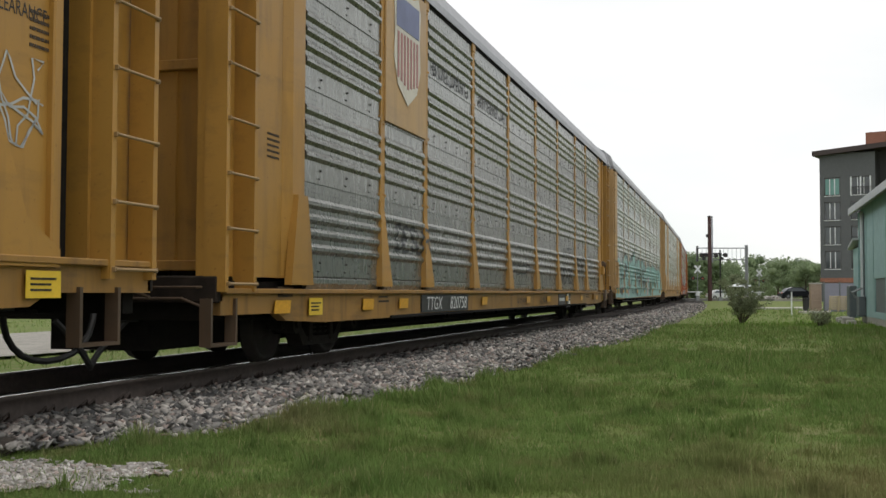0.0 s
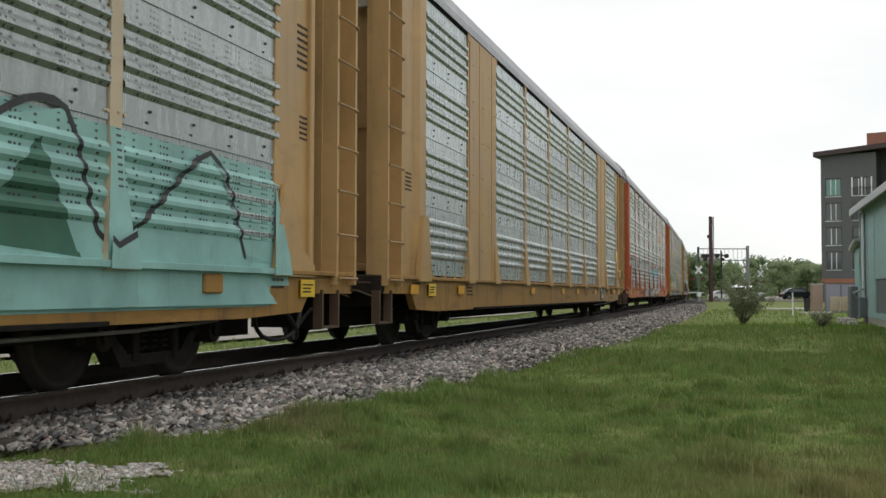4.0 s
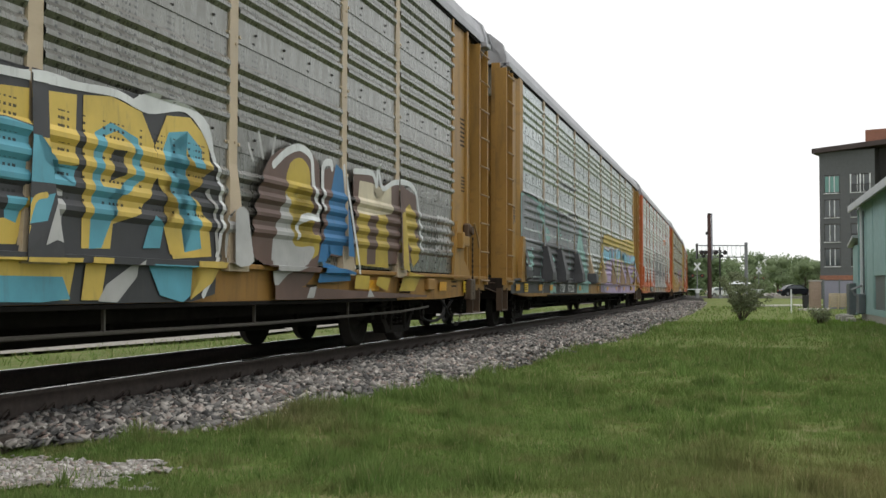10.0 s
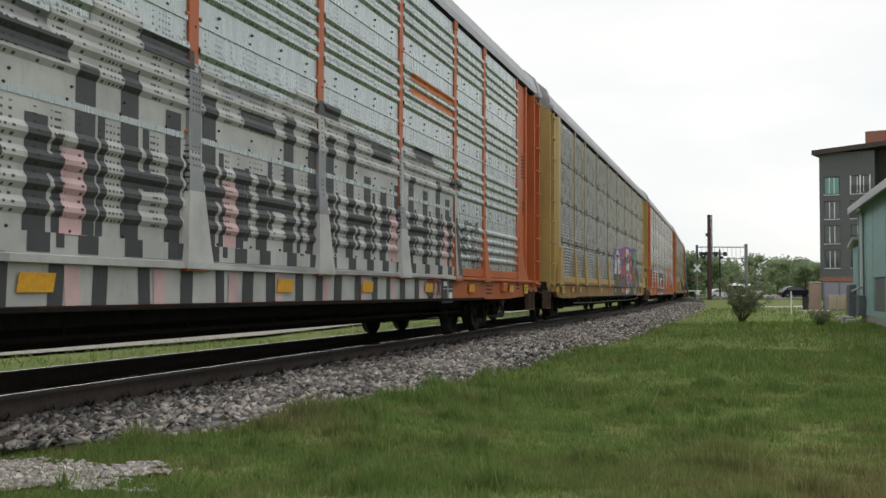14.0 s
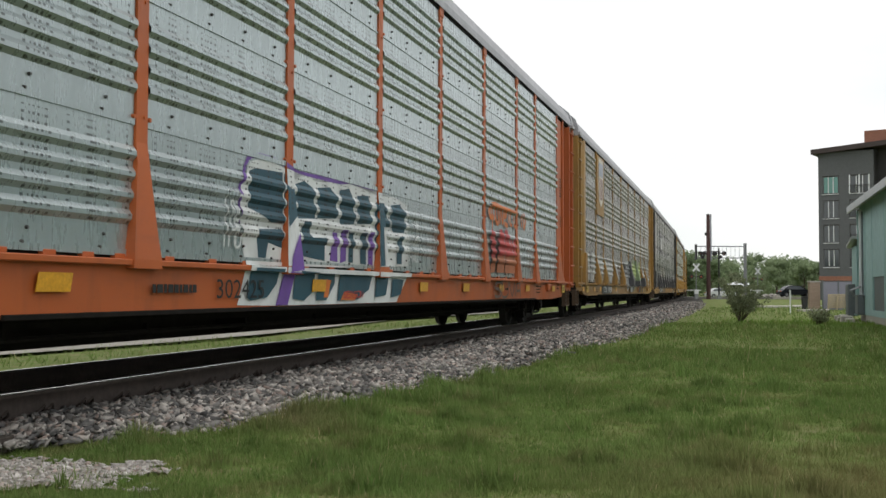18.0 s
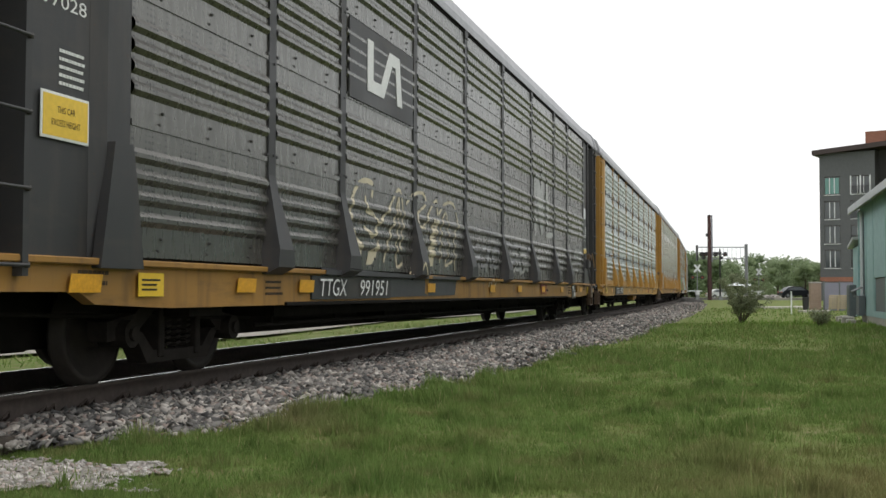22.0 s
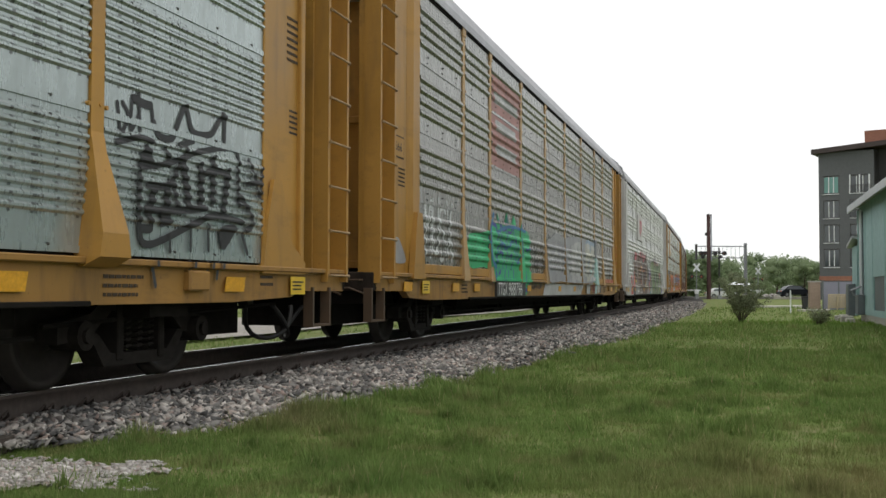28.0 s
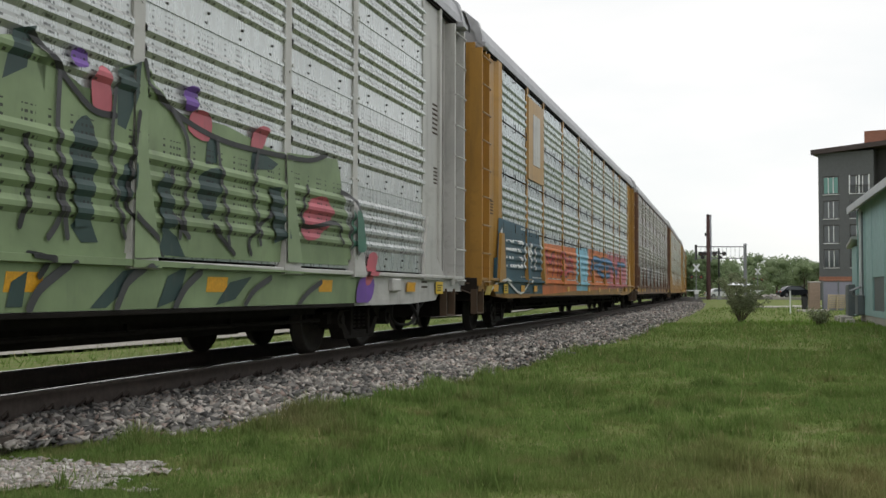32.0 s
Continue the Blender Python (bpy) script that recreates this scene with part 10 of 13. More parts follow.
def decor_10(c):
    hoop_shape(c, [(-7.0, 3.05), (-4.45, 3.05), (-4.45, 4.75), (-7.0, 4.75)], "oldred", 0.003)
    for z, w in ((4.35, 2.1), (3.85, 1.8), (3.4, 1.8)):
        hoop_shape(c, [(-5.75 - w / 2, z - 0.1), (-5.75 + w / 2, z - 0.1), (-5.75 + w / 2, z + 0.1), (-5.75 - w / 2, z + 0.1)], "silver", 0.005)
    solid("number_panel", Bits().box(-6.75, -4.1, -1.548, -1.50, 0.66, 0.94), BLACKP, c, "dark panel behind the car's number")
    words("reporting_mark", "TTGX", -6.25, 0.80, 0.24, WHITEINK, c, -1.551, 0.78, shear=0.2)
    words("car_number", "988796", -5.1, 0.80, 0.26, WHITEINK, c, -1.551, 1.3, shear=0.2)
    for i in range(7):
        solid("reflector_stripe", Bits().box(9.0 + i * 0.36, 9.18 + i * 0.36, -1.531, -1.527, 1.04, 1.15), spray_paint("red"), c, "red reflective block")
    for i in range(4):
        solid("reflector_stripe", Bits().box(12.41, 12.49, -1.516, -1.511, 1.4 + i * 0.28, 1.52 + i * 0.28), spray_paint("red"), c, "red reflective block")
    solid("label_frame", Bits().box(-12.72, -12.12, -1.466, -1.461, 2.55, 2.85), INK, c, "dark stencilled frame")
    solid("label_plate", Bits().box(-12.70, -12.14, -1.470, -1.467, 2.57, 2.83), YELLOW, c)
    words("car_mark", "2566", -12.42, 2.70, 0.12, BLACKINK, c, -1.473, 0.4)
    draw = Painter(c)
    draw.round("grey", [(-12.57, 1.17), (-12.58, 1.42), (-12.36, 1.48), (-12.12, 1.31), (-12.02, 1.16), (-12.35, 1.13)])
    draw.word("white", "MUSX", -11.23, -9.67, 1.24, 2.15)
    draw.round("green", [(-8.72, 1.17), (-8.73, 1.67), (-7.9, 1.77), (-7.01, 1.82), (-7, 1.24), (-7.89, 1.18)])
    draw.field("green", [(-6.99, 0.92), (-7.17, 1.49), (-6.92, 2.02), (-6.47, 1.93), (-6.18, 2.09), (-5.77, 1.95), (-5.12, 2.12), (-4.52, 2.02), (-4.34, 2.12), (-3.45, 1.99), (-3.3, 1.38), (-3.85, 0.72), (-4.63, 0.91)])
    draw.field("green", [(-7.57, 1.16), (-7.59, 1.82), (-7.15, 1.79), (-7.17, 1.45), (-7.23, 1.18)])
    draw.field("green", [(-7, 0.95), (-7.1, 1.19), (-7.19, 1.48), (-7.17, 1.75), (-7.09, 1.93), (-6.96, 2.02), (-6.7, 1.95), (-6.57, 1.89), (-6.43, 1.95), (-6.5, 2.23), (-6.39, 2.1), (-6.24, 2), (-6.01, 1.91), (-5.81, 1.95), (-5.68, 2.02), (-5.67, 2.3), (-5.59, 2.08), (-5.37, 1.9), (-5.14, 2), (-5.07, 2.27), (-4.88, 2.18), (-4.69, 1.96), (-4.41, 1.91), (-4.31, 2.19), (-4.13, 1.89), (-4, 1.69), (-3.43, 1.72), (-3.38, 1.24), (-3.48, 0.78), (-3.98, 0.64), (-4.33, 0.68), (-4.55, 0.65), (-4.87, 0.99)])
    draw.line("indigo", 0.09, [(-6.8, 2.01), (-6.96, 2.01), (-7.08, 1.89), (-7.14, 1.68), (-7.15, 1.49), (-7.1, 1.34), (-7.01, 1.25), (-6.88, 1.21), (-6.93, 1.09), (-6.94, 0.95)])
    draw.line("indigo", 0.08, [(-6.84, 1.99), (-6.6, 1.96), (-6.49, 1.8), (-6.45, 1.73)])
    draw.line("indigo", 0.08, [(-6.37, 2.07), (-6.25, 2.02), (-6.24, 1.79), (-6.2, 1.67), (-6.1, 1.55)])
    draw.line("indigo", 0.07, [(-6.21, 2.02), (-5.97, 1.93), (-5.69, 1.99), (-5.65, 2.18)])
    draw.line("indigo", 0.07, [(-5.67, 1.95), (-5.73, 1.58), (-5.71, 1.38)])
    draw.line("indigo", 0.06, [(-6.55, 1.05), (-6.55, 1.34), (-6.45, 1.45), (-6.27, 1.5), (-6.12, 1.44), (-6.04, 1.3), (-6.03, 1.12), (-6.11, 0.97)])
    draw.field("indigo", [(-6.53, 1.06), (-6.51, 1.12), (-6.3, 1.23), (-6.4, 1.08)])
    draw.line("indigo", 0.06, [(-5.55, 1.9), (-5.28, 1.91), (-5.09, 2.03), (-4.97, 1.8), (-4.72, 1.68), (-4.78, 1.45)])
    draw.line("indigo", 0.06, [(-5.75, 1.25), (-5.69, 1)])
    draw.line("indigo", 0.06, [(-5.27, 1.32), (-5.24, 1.02)])
    draw.line("indigo", 0.06, [(-5.54, 1.42), (-5.38, 1.47), (-5.27, 1.4)])
    draw.line("indigo", 0.08, [(-4.3, 2.11), (-4.33, 1.77), (-4.29, 1.56)])
    draw.line("indigo", 0.06, [(-4.76, 0.81), (-4.55, 0.7), (-4.27, 0.84), (-4.16, 1.15)])
    draw.line("indigo", 0.08, [(-4.16, 0.81), (-3.74, 0.78), (-3.53, 0.9)])
    draw.line("indigo", 0.05, [(-3.98, 1.65), (-3.75, 1.61), (-3.47, 1.67)])
    draw.line("blue", 0.09, [(-6.84, 2.16), (-7.18, 1.8), (-7.17, 1.36), (-6.73, 1.05)])
    draw.line("blue", 0.06, [(-6.73, 1.18), (-6.55, 1.52), (-6.17, 1.68), (-5.77, 1.57), (-5.11, 1.75), (-4.87, 1.32), (-4.38, 1.49)])
    draw.line("blue", 0.06, [(-6.56, 1.85), (-5.77, 1.99), (-4.88, 2.03), (-3.87, 2)])
    draw.word("silver", "MASC", -3.91, -2.64, 1.92, 1.99)
    draw.word("charcoal", "MESTRY", -3.46, -1.74, 1.56, 1.69)
    draw.word("charcoal", "KEYR", -3.12, -1.68, 1.25, 1.43)
    draw.word("black", "DOWNTOWN", -3.33, -2.06, 0.81, 0.96)
    draw.round("grey", [(-1.44, 1), (-1.39, 1.86), (-0.95, 1.99), (0.06, 2.19), (1.09, 2.12), (2.76, 2.22), (5.58, 2.23), (6.65, 2.03), (7.04, 1.1), (2.78, 0.98), (0.08, 1)])
    draw.field("silver", [(-2, 0.64), (-1.67, 0.94), (0.08, 0.94), (2.78, 0.93), (4.35, 0.93), (3.79, 0.64), (0.75, 0.61)])
    draw.word("silver", "MIDWEST", -1.27, 6.65, 1.23, 1.76)
    draw.word("silver", "WAWS", -1.09, 0.73, 2.01, 2.2)
    draw.round("silver", [(2.15, 1), (2.21, 1.9), (2.61, 1.97), (2.94, 2.07), (3.85, 2.11), (4, 1.92), (3.91, 1.07), (2.91, 1.07)])
    draw.field("putty", [(4.88, 1.01), (4.85, 2.16), (5.15, 2.16), (5.43, 2.14), (6.05, 2.14), (6.79, 2.11), (6.77, 1.69), (6.69, 1.34), (6.62, 1.08)])
    draw.field("cloud", [(4.85, 2.17), (5.15, 2.25), (5.48, 2.27), (5.85, 2.23), (6.78, 2.21), (6.8, 2.1), (6.05, 2.12), (5.43, 2.13), (4.85, 2.12)])
    draw.field("cloud", [(5.73, 2.11), (5.93, 2.12), (5.9, 1.89), (5.77, 1.9)])
    draw.field("chalk", [(5.16, 2.15), (5.42, 2.17), (5.43, 1.99), (5.16, 1.98)])
    draw.field("chalk", [(6.1, 2.11), (6.4, 2.08), (6.4, 2), (6.1, 2)])
    draw.field("chalk", [(6.43, 2.07), (6.78, 2.08), (6.78, 2), (6.7, 1.98), (6.44, 2)])
    draw.field("chalk", [(5.46, 2.06), (5.7, 2.07), (5.67, 1.97), (5.46, 1.97)])
    draw.field("cloud", [(5.18, 1.41), (5.28, 1.58), (5.41, 1.78), (5.49, 1.62), (5.39, 1.45)])
    draw.field("cloud", [(6.19, 1.42), (6.21, 1.54), (6.34, 1.57), (6.33, 1.37), (6.24, 1.33)])
    draw.field("cloud", [(6.28, 1.79), (6.44, 1.83), (6.45, 1.76), (6.31, 1.72)])
    draw.field("haze", [(5.29, 1.26), (5.51, 1.38), (5.7, 1.37), (5.51, 1.26), (5.4, 1.16)])
    draw.field("haze", [(6.13, 1.38), (6.41, 1.46), (6.6, 1.5), (6.42, 1.35), (6.26, 1.19)])
    draw.field("haze", [(5.69, 1.78), (5.92, 1.83), (5.91, 1.74), (5.74, 1.74)])
    draw.field("haze", [(6.29, 1.88), (6.59, 1.78), (6.57, 1.69), (6.37, 1.69)])
    draw.field("haze", [(6.45, 1.6), (6.77, 1.69), (6.71, 1.57), (6.52, 1.57)])
    draw.field("mint", [(5.71, 1.4), (5.93, 1.4), (5.93, 1.23), (5.72, 1.21)])
    draw.field("chalk", [(5.4, 1.04), (5.51, 1.18), (5.87, 1.18), (5.94, 1.05)])
    draw.field("chalk", [(6.07, 1.06), (6.14, 1.2), (6.63, 1.2), (6.62, 1.07)])
    draw.field("blush", [(5.51, 1.14), (5.62, 1.17), (5.62, 1.11), (5.54, 1.09)])
    draw.line("haze", 0.035, [(5.48, 1.77), (5.54, 1.59), (5.52, 1.44), (5.62, 1.39), (5.5, 1.29), (5.47, 1.18)])
    draw.line("haze", 0.035, [(5.92, 1.75), (6, 1.49), (6.05, 1.35), (5.97, 1.21), (6.01, 1.06)])
    draw.line("cloud", 0.05, [(5.81, 1.08), (5.94, 1.15), (6.04, 1.14), (6.02, 1.06)])
    draw.line("haze", 0.03, [(5.67, 1.72), (5.73, 1.83), (5.86, 1.78), (5.99, 1.84)])
    draw.line("cloud", 0.05, [(7.17, 1.64), (7.21, 1.46), (7.18, 1.23)])
    draw.field("silver", [(4.89, 0.69), (4.89, 0.97), (5.66, 0.98), (5.54, 0.68)])
    draw.field("cloud", [(5.41, 0.69), (5.52, 0.83), (5.59, 0.81), (5.54, 0.68)])
    draw.field("mint", [(6.52, 0.69), (6.67, 0.95), (7.23, 0.94), (7.08, 0.68)])
    draw.line("cloud", 0.04, [(6.77, 0.7), (7.02, 0.78), (7.21, 0.87)])
    draw.line("cloud", 0.04, [(6.62, 0.74), (6.73, 0.86), (6.9, 0.92)])
    draw.field("putty", [(7.23, 0.69), (7.27, 0.94), (7.69, 0.94), (7.58, 0.69)])
    draw.field("charcoal", [(7.67, 0.71), (7.69, 0.93), (8.05, 0.93), (8.01, 0.7)])
    draw.line("chalk", 0.03, [(7.64, 0.73), (7.77, 0.88), (7.85, 0.94)])
    draw.line("silver", 0.03, [(7.29, 2.09), (7.27, 1.93), (7.31, 1.75)])
    draw.line("silver", 0.03, [(7.12, 1.89), (7.47, 1.91)])
    draw.line("silver", 0.03, [(7.16, 1.8), (7.43, 1.8), (7.38, 1.93), (7.2, 1.85)])
    draw.line("silver", 0.03, [(7.49, 1.46), (7.63, 1.5), (7.82, 1.49), (7.97, 1.52)])
    draw.line("silver", 0.03, [(7.67, 1.52), (7.7, 1.31), (7.87, 1.42), (7.93, 1.27)])
    draw.line("silver", 0.03, [(7.58, 1.33), (8.08, 1.36)])
    draw.line("grey", 0.05, [(2.63, 1.16), (2.79, 1.21), (2.91, 1.07), (2.74, 0.95), (2.64, 1.02)])
    draw.line("grey", 0.05, [(2.97, 0.74), (3.15, 0.93), (3.46, 0.82), (3.8, 0.94), (3.74, 0.74)])
    draw.line("grey", 0.05, [(2.73, 1.42), (2.95, 1.59), (3.19, 1.46), (3.08, 1.26), (3.38, 1.4)])
    draw.word("silver", "DRUNKS", 7.57, 8.05, 1.23, 1.51)
    draw.round("silver", [(10.55, 1.36), (10.79, 1.56), (11.04, 1.38), (10.79, 1.25)])
    draw.foot("mint", 6.83, 0.95, 1.75)
    draw.foot("ash", 6.83, 1.75, 2.3)
    emblem_bar(c, 5.93, -1.56)


def decor_11(c):
    solid("logo_panel", Bits().box(-6.95, -4.45, -1.545, -1.49, 3.0, 4.1, 0.004), WHITEP, c, "white logo panel")
    b = Bits()
    b.prism([(-6.15, 3.3), (-5.75, 3.3), (-5.75, 3.42), (-6.0, 3.42), (-6.0, 3.78), (-5.75, 3.78), (-5.75, 3.9), (-6.15, 3.9)], -1.556, -1.546)
    b.prism([(-5.65, 3.2), (-5.5, 3.2), (-5.5, 3.42), (-5.2, 3.42), (-5.2, 3.9), (-5.65, 3.9)], -1.556, -1.546)
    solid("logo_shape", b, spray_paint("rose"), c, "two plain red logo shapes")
    brand_bars(c, -6.55, 0.76, WHITEINK)
    words("car_number", "517003", -5.4, 0.76, 0.20, WHITEINK, c, -1.551, 1.0)
    words("car_mark", "2852", -12.4, 2.45, 0.12, BLACKINK, c, -1.465)
    for i, w in enumerate(("CLOSE & LOCK", "DOORS BEFORE", "MOVING CAR")):
        words("door_text", w, -0.6, 2.35 - 0.13 * i, 0.08, BLACKINK, c, -13.05, axis="x")
    draw = Painter(c)
    draw.field("red", [(-9.87, 0.62), (-9.76, 1.03), (-9.56, 1.28), (-9.38, 1.29), (-9.29, 1.11), (-8.96, 1.6), (-8.79, 1.47), (-8.75, 1.01), (-8.99, 0.6)])
    draw.round("red", [(-9.81, 1.29), (-9.79, 1.4), (-9.6, 1.42), (-9.57, 1.3)])
    draw.field("grey", [(-8.99, 0.62), (-8.7, 0.96), (-7, 0.96), (-4.58, 0.94), (0.59, 0.96), (0.2, 0.62), (-5.72, 0.58)])
    draw.field("charcoal", [(-8.79, 0.62), (-8.59, 0.96), (-7.54, 0.95), (-7.79, 0.63)])
    draw.field("brown", [(-8.65, 1.01), (-8.67, 1.98), (-8.52, 2.28), (-8.18, 2.38), (-7.57, 2.23), (-7.02, 2.21), (-5.75, 2.34), (-4.6, 2.27), (-3.22, 2.27), (-1.83, 2.32), (-0.88, 2.06), (-0.87, 1.07), (-5.73, 1.02)])
    draw.field("brown", [(-5.84, 0.94), (-5.92, 2.19), (-5.17, 2.26), (-4.84, 2.52), (-4.72, 2.36), (-4.59, 2.15), (-4.34, 2.12), (-4.07, 2.09), (-3.92, 2.07), (-3.63, 2.59), (-3.46, 2.23), (-2.85, 2.05), (-2.36, 2.42), (-1.82, 2.41), (-1.63, 2.12), (-0.65, 2.07), (-0.43, 1.86), (-0.57, 1.2), (-1.3, 1.01), (-3.09, 1.04)])
    draw.field("brown", [(-5.83, 0.62), (-5.62, 0.97), (-4.56, 1), (-3.09, 0.97), (-1.18, 0.97), (-1.04, 0.85), (-1.42, 0.63), (-3.88, 0.62)])
    draw.field("rose", [(-4.38, 2.27), (-4.35, 2.5), (-4.08, 2.58), (-3.78, 2.54), (-3.82, 2.34), (-4.03, 2.11), (-4.2, 2.11)])
    draw.field("rose", [(-3.54, 2.07), (-3.5, 2.23), (-3.13, 2.36), (-2.47, 2.53), (-2.31, 2.5), (-2.85, 2.17), (-3.21, 2.18), (-3.33, 2.05)])
    draw.field("rose", [(-5.17, 2.3), (-5.17, 2.51), (-4.96, 2.53), (-4.93, 2.42), (-5.06, 2.28)])
    draw.field("rose", [(-8.06, 2.11), (-8.07, 2.4), (-7.44, 2.44), (-7.02, 2.33), (-7.09, 2.18), (-7.69, 2.07)])
    draw.round("rose", [(-5.66, 2.29), (-5.67, 2.45), (-5.11, 2.56), (-5.2, 2.31)])
    draw.round("black", [(-4.98, 1.21), (-4.93, 1.43), (-4.58, 1.5), (-4.48, 1.4), (-4.57, 1.24), (-4.81, 1.13)])
    draw.round("black", [(-4.48, 1.48), (-4.46, 1.75), (-4.19, 1.62), (-4.15, 1.51), (-4.38, 1.37)])
    draw.field("black", [(-3.92, 1.92), (-3.78, 2.18), (-3.67, 2.59), (-3.55, 2.35), (-3.62, 1.99), (-3.8, 1.84)])
    draw.field("charcoal", [(-2.75, 1.83), (-2.71, 2.17), (-2.42, 2.46), (-1.93, 2.44), (-2.36, 2.12), (-2.55, 1.9)])
    draw.line("black", 0.08, [(-5.16, 2.15), (-4.93, 2.42), (-4.84, 2.52), (-4.75, 2.35), (-4.41, 2.23)])
    draw.line("black", 0.08, [(-4.12, 1.35), (-3.91, 1.53), (-3.79, 1.33), (-3.44, 1.18)])
    draw.line("black", 0.07, [(-3.43, 1.09), (-3.36, 1.58), (-3.29, 1.9), (-3.1, 1.1)])
    draw.line("black", 0.07, [(-3.01, 1.11), (-2.93, 1.62), (-2.75, 1.83)])
    draw.line("black", 0.07, [(-5.15, 1.59), (-4.99, 1.72), (-4.82, 1.67)])
    draw.line("black", 0.07, [(-4.57, 1.2), (-4.18, 1.06), (-3.51, 1.04)])
    draw.line("lilac", 0.08, [(-5.11, 2.06), (-4.95, 2.2), (-4.83, 2.07), (-4.88, 1.92)])
    draw.line("pink", 0.09, [(-5.05, 1.75), (-4.83, 1.89), (-4.71, 1.79), (-4.93, 1.65)])
    draw.line("yellow", 0.06, [(-5.16, 1.94), (-5.05, 2.07)])
    draw.line("yellow", 0.06, [(-1.8, 1.78), (-2.13, 1.44), (-2.39, 1.13), (-2.82, 0.83)])
    draw.line("yellow", 0.06, [(-5.15, 1.82), (-4.83, 1.88), (-4.59, 1.87)])
    draw.line("yellow", 0.06, [(-8.45, 1.95), (-8.28, 1.77), (-8.16, 1.52), (-7.92, 1.21), (-7.28, 1.19)])
    draw.line("yellow", 0.05, [(-5.91, 1.37), (-5.56, 1.71), (-4.59, 1.89)])
    draw.line("black", 0.06, [(-8.51, 2.2), (-8.35, 2.43), (-8.23, 2.09), (-8.5, 1.64), (-8.05, 1.47), (-7.56, 1.78), (-7.67, 1.23)])
    draw.round("charcoal", [(-1.37, 1.01), (-1.32, 1.88), (-0.65, 2.07), (-0.5, 1.79), (-0.57, 1.26), (-1.05, 1.07)])
    draw.word("silver", "HZSR", -1.21, -0.58, 2.02, 2.45)
    draw.round("brown", [(-3.91, 1.53), (-3.84, 1.75), (-3.61, 1.73), (-3.57, 1.52), (-3.76, 1.42)])
    draw.line("orange", 0.05, [(-4.12, 1.67), (-3.76, 1.67), (-3.2, 1.73)])
    draw.line("orange", 0.05, [(-5.14, 1.27), (-4.69, 1.19), (-4.5, 1.05)])
    draw.field("purple", [(0.04, 1.1), (0.11, 1.85), (0.62, 1.83), (0.45, 1.24)])
    draw.field("rose", [(-0.63, 0.62), (-0.04, 1.04), (0.62, 1.63), (0.84, 1.45), (0.37, 1.05), (-0.26, 0.61)])
    draw.field("teal", [(-0.18, 0.61), (0.46, 0.99), (0.99, 1.06), (0.82, 0.6)])
    draw.field("sage", [(0.63, 0.99), (0.7, 1.96), (0.97, 2.19), (1.56, 2.18), (2.42, 2.35), (3.14, 2.19), (3.94, 2.15), (5.47, 2.24), (6.54, 2.14), (8.18, 2.26), (8.64, 1.13), (2.67, 0.99)])
    draw.field("sage", [(1.68, 0.9), (1.73, 1.94), (2.37, 2.34), (2.74, 2.43), (2.9, 2.09), (2.92, 2.32), (3.37, 2.06), (3.72, 2.07), (3.78, 2.42), (4.09, 2.53), (4.52, 2.2), (5.18, 2.11), (6.07, 2.07), (7.58, 2.17), (8.25, 2.15), (8.54, 1.06), (6.73, 1.05), (4.55, 1.04)])
    draw.field("sage", [(1.69, 0.62), (1.8, 0.97), (2.51, 1.01), (3.89, 1), (6.46, 0.97), (9.02, 0.94), (8.83, 0.6), (4.56, 0.6)])
    draw.field("spruce", [(2.48, 2.09), (2.58, 2.43), (2.77, 2.49), (2.72, 2.21)])
    draw.field("spruce", [(3.76, 1.99), (3.75, 2.39), (4.05, 2.52), (4.02, 2.25), (3.87, 1.97)])
    draw.round("spruce", [(3.19, 1.56), (3.21, 1.87), (3.37, 2), (3.48, 1.87), (3.38, 1.62)])
    draw.round("spruce", [(3.77, 1.45), (3.8, 1.66), (3.99, 1.73), (3.92, 1.46)])
    draw.round("spruce", [(4.95, 1.6), (5.04, 1.78), (5.34, 1.83), (5.35, 1.63), (5.1, 1.37)])
    draw.field("spruce", [(3.2, 1.21), (3.39, 1.34), (3.53, 1.11), (3.33, 1.1)])
    draw.field("spruce", [(4.33, 1.05), (4.45, 1.28), (4.63, 1.2), (4.77, 1.04)])
    draw.field("spruce", [(5.09, 1.85), (5.13, 2.1), (5.34, 2.08), (5.29, 1.88)])
    draw.field("spruce", [(5.95, 1.9), (6.01, 2.12), (6.57, 2.02), (6.44, 1.95)])
    draw.field("spruce", [(3.41, 0.64), (3.82, 0.91), (4.21, 0.96), (3.61, 0.64)])
    draw.field("spruce", [(4.3, 0.63), (4.46, 0.88), (4.77, 0.97), (4.64, 0.7)])
    draw.field("spruce", [(2.52, 0.66), (2.57, 0.82), (2.73, 0.89), (2.68, 0.66)])
    draw.field("spruce", [(5.26, 0.64), (5.52, 0.84), (5.97, 0.9), (5.63, 0.69)])
    draw.round("rose", [(3.44, 2.07), (3.43, 2.31), (3.6, 2.38), (3.68, 2.11), (3.58, 2.03)])
    draw.round("purple", [(3.17, 2.32), (3.2, 2.44), (3.36, 2.43), (3.33, 2.33)])
    draw.round("rose", [(4.79, 2.1), (4.88, 2.28), (5.18, 2.26), (5.13, 2.05)])
    draw.round("purple", [(4.7, 2.28), (4.74, 2.45), (4.93, 2.46), (4.88, 2.28)])
    draw.round("rose", [(5.95, 2.11), (6.06, 2.31), (6.31, 2.32), (6.19, 2.12)])
    draw.round("rose", [(7.14, 1.32), (7.29, 1.69), (7.75, 1.79), (8, 1.62), (7.6, 1.35)])
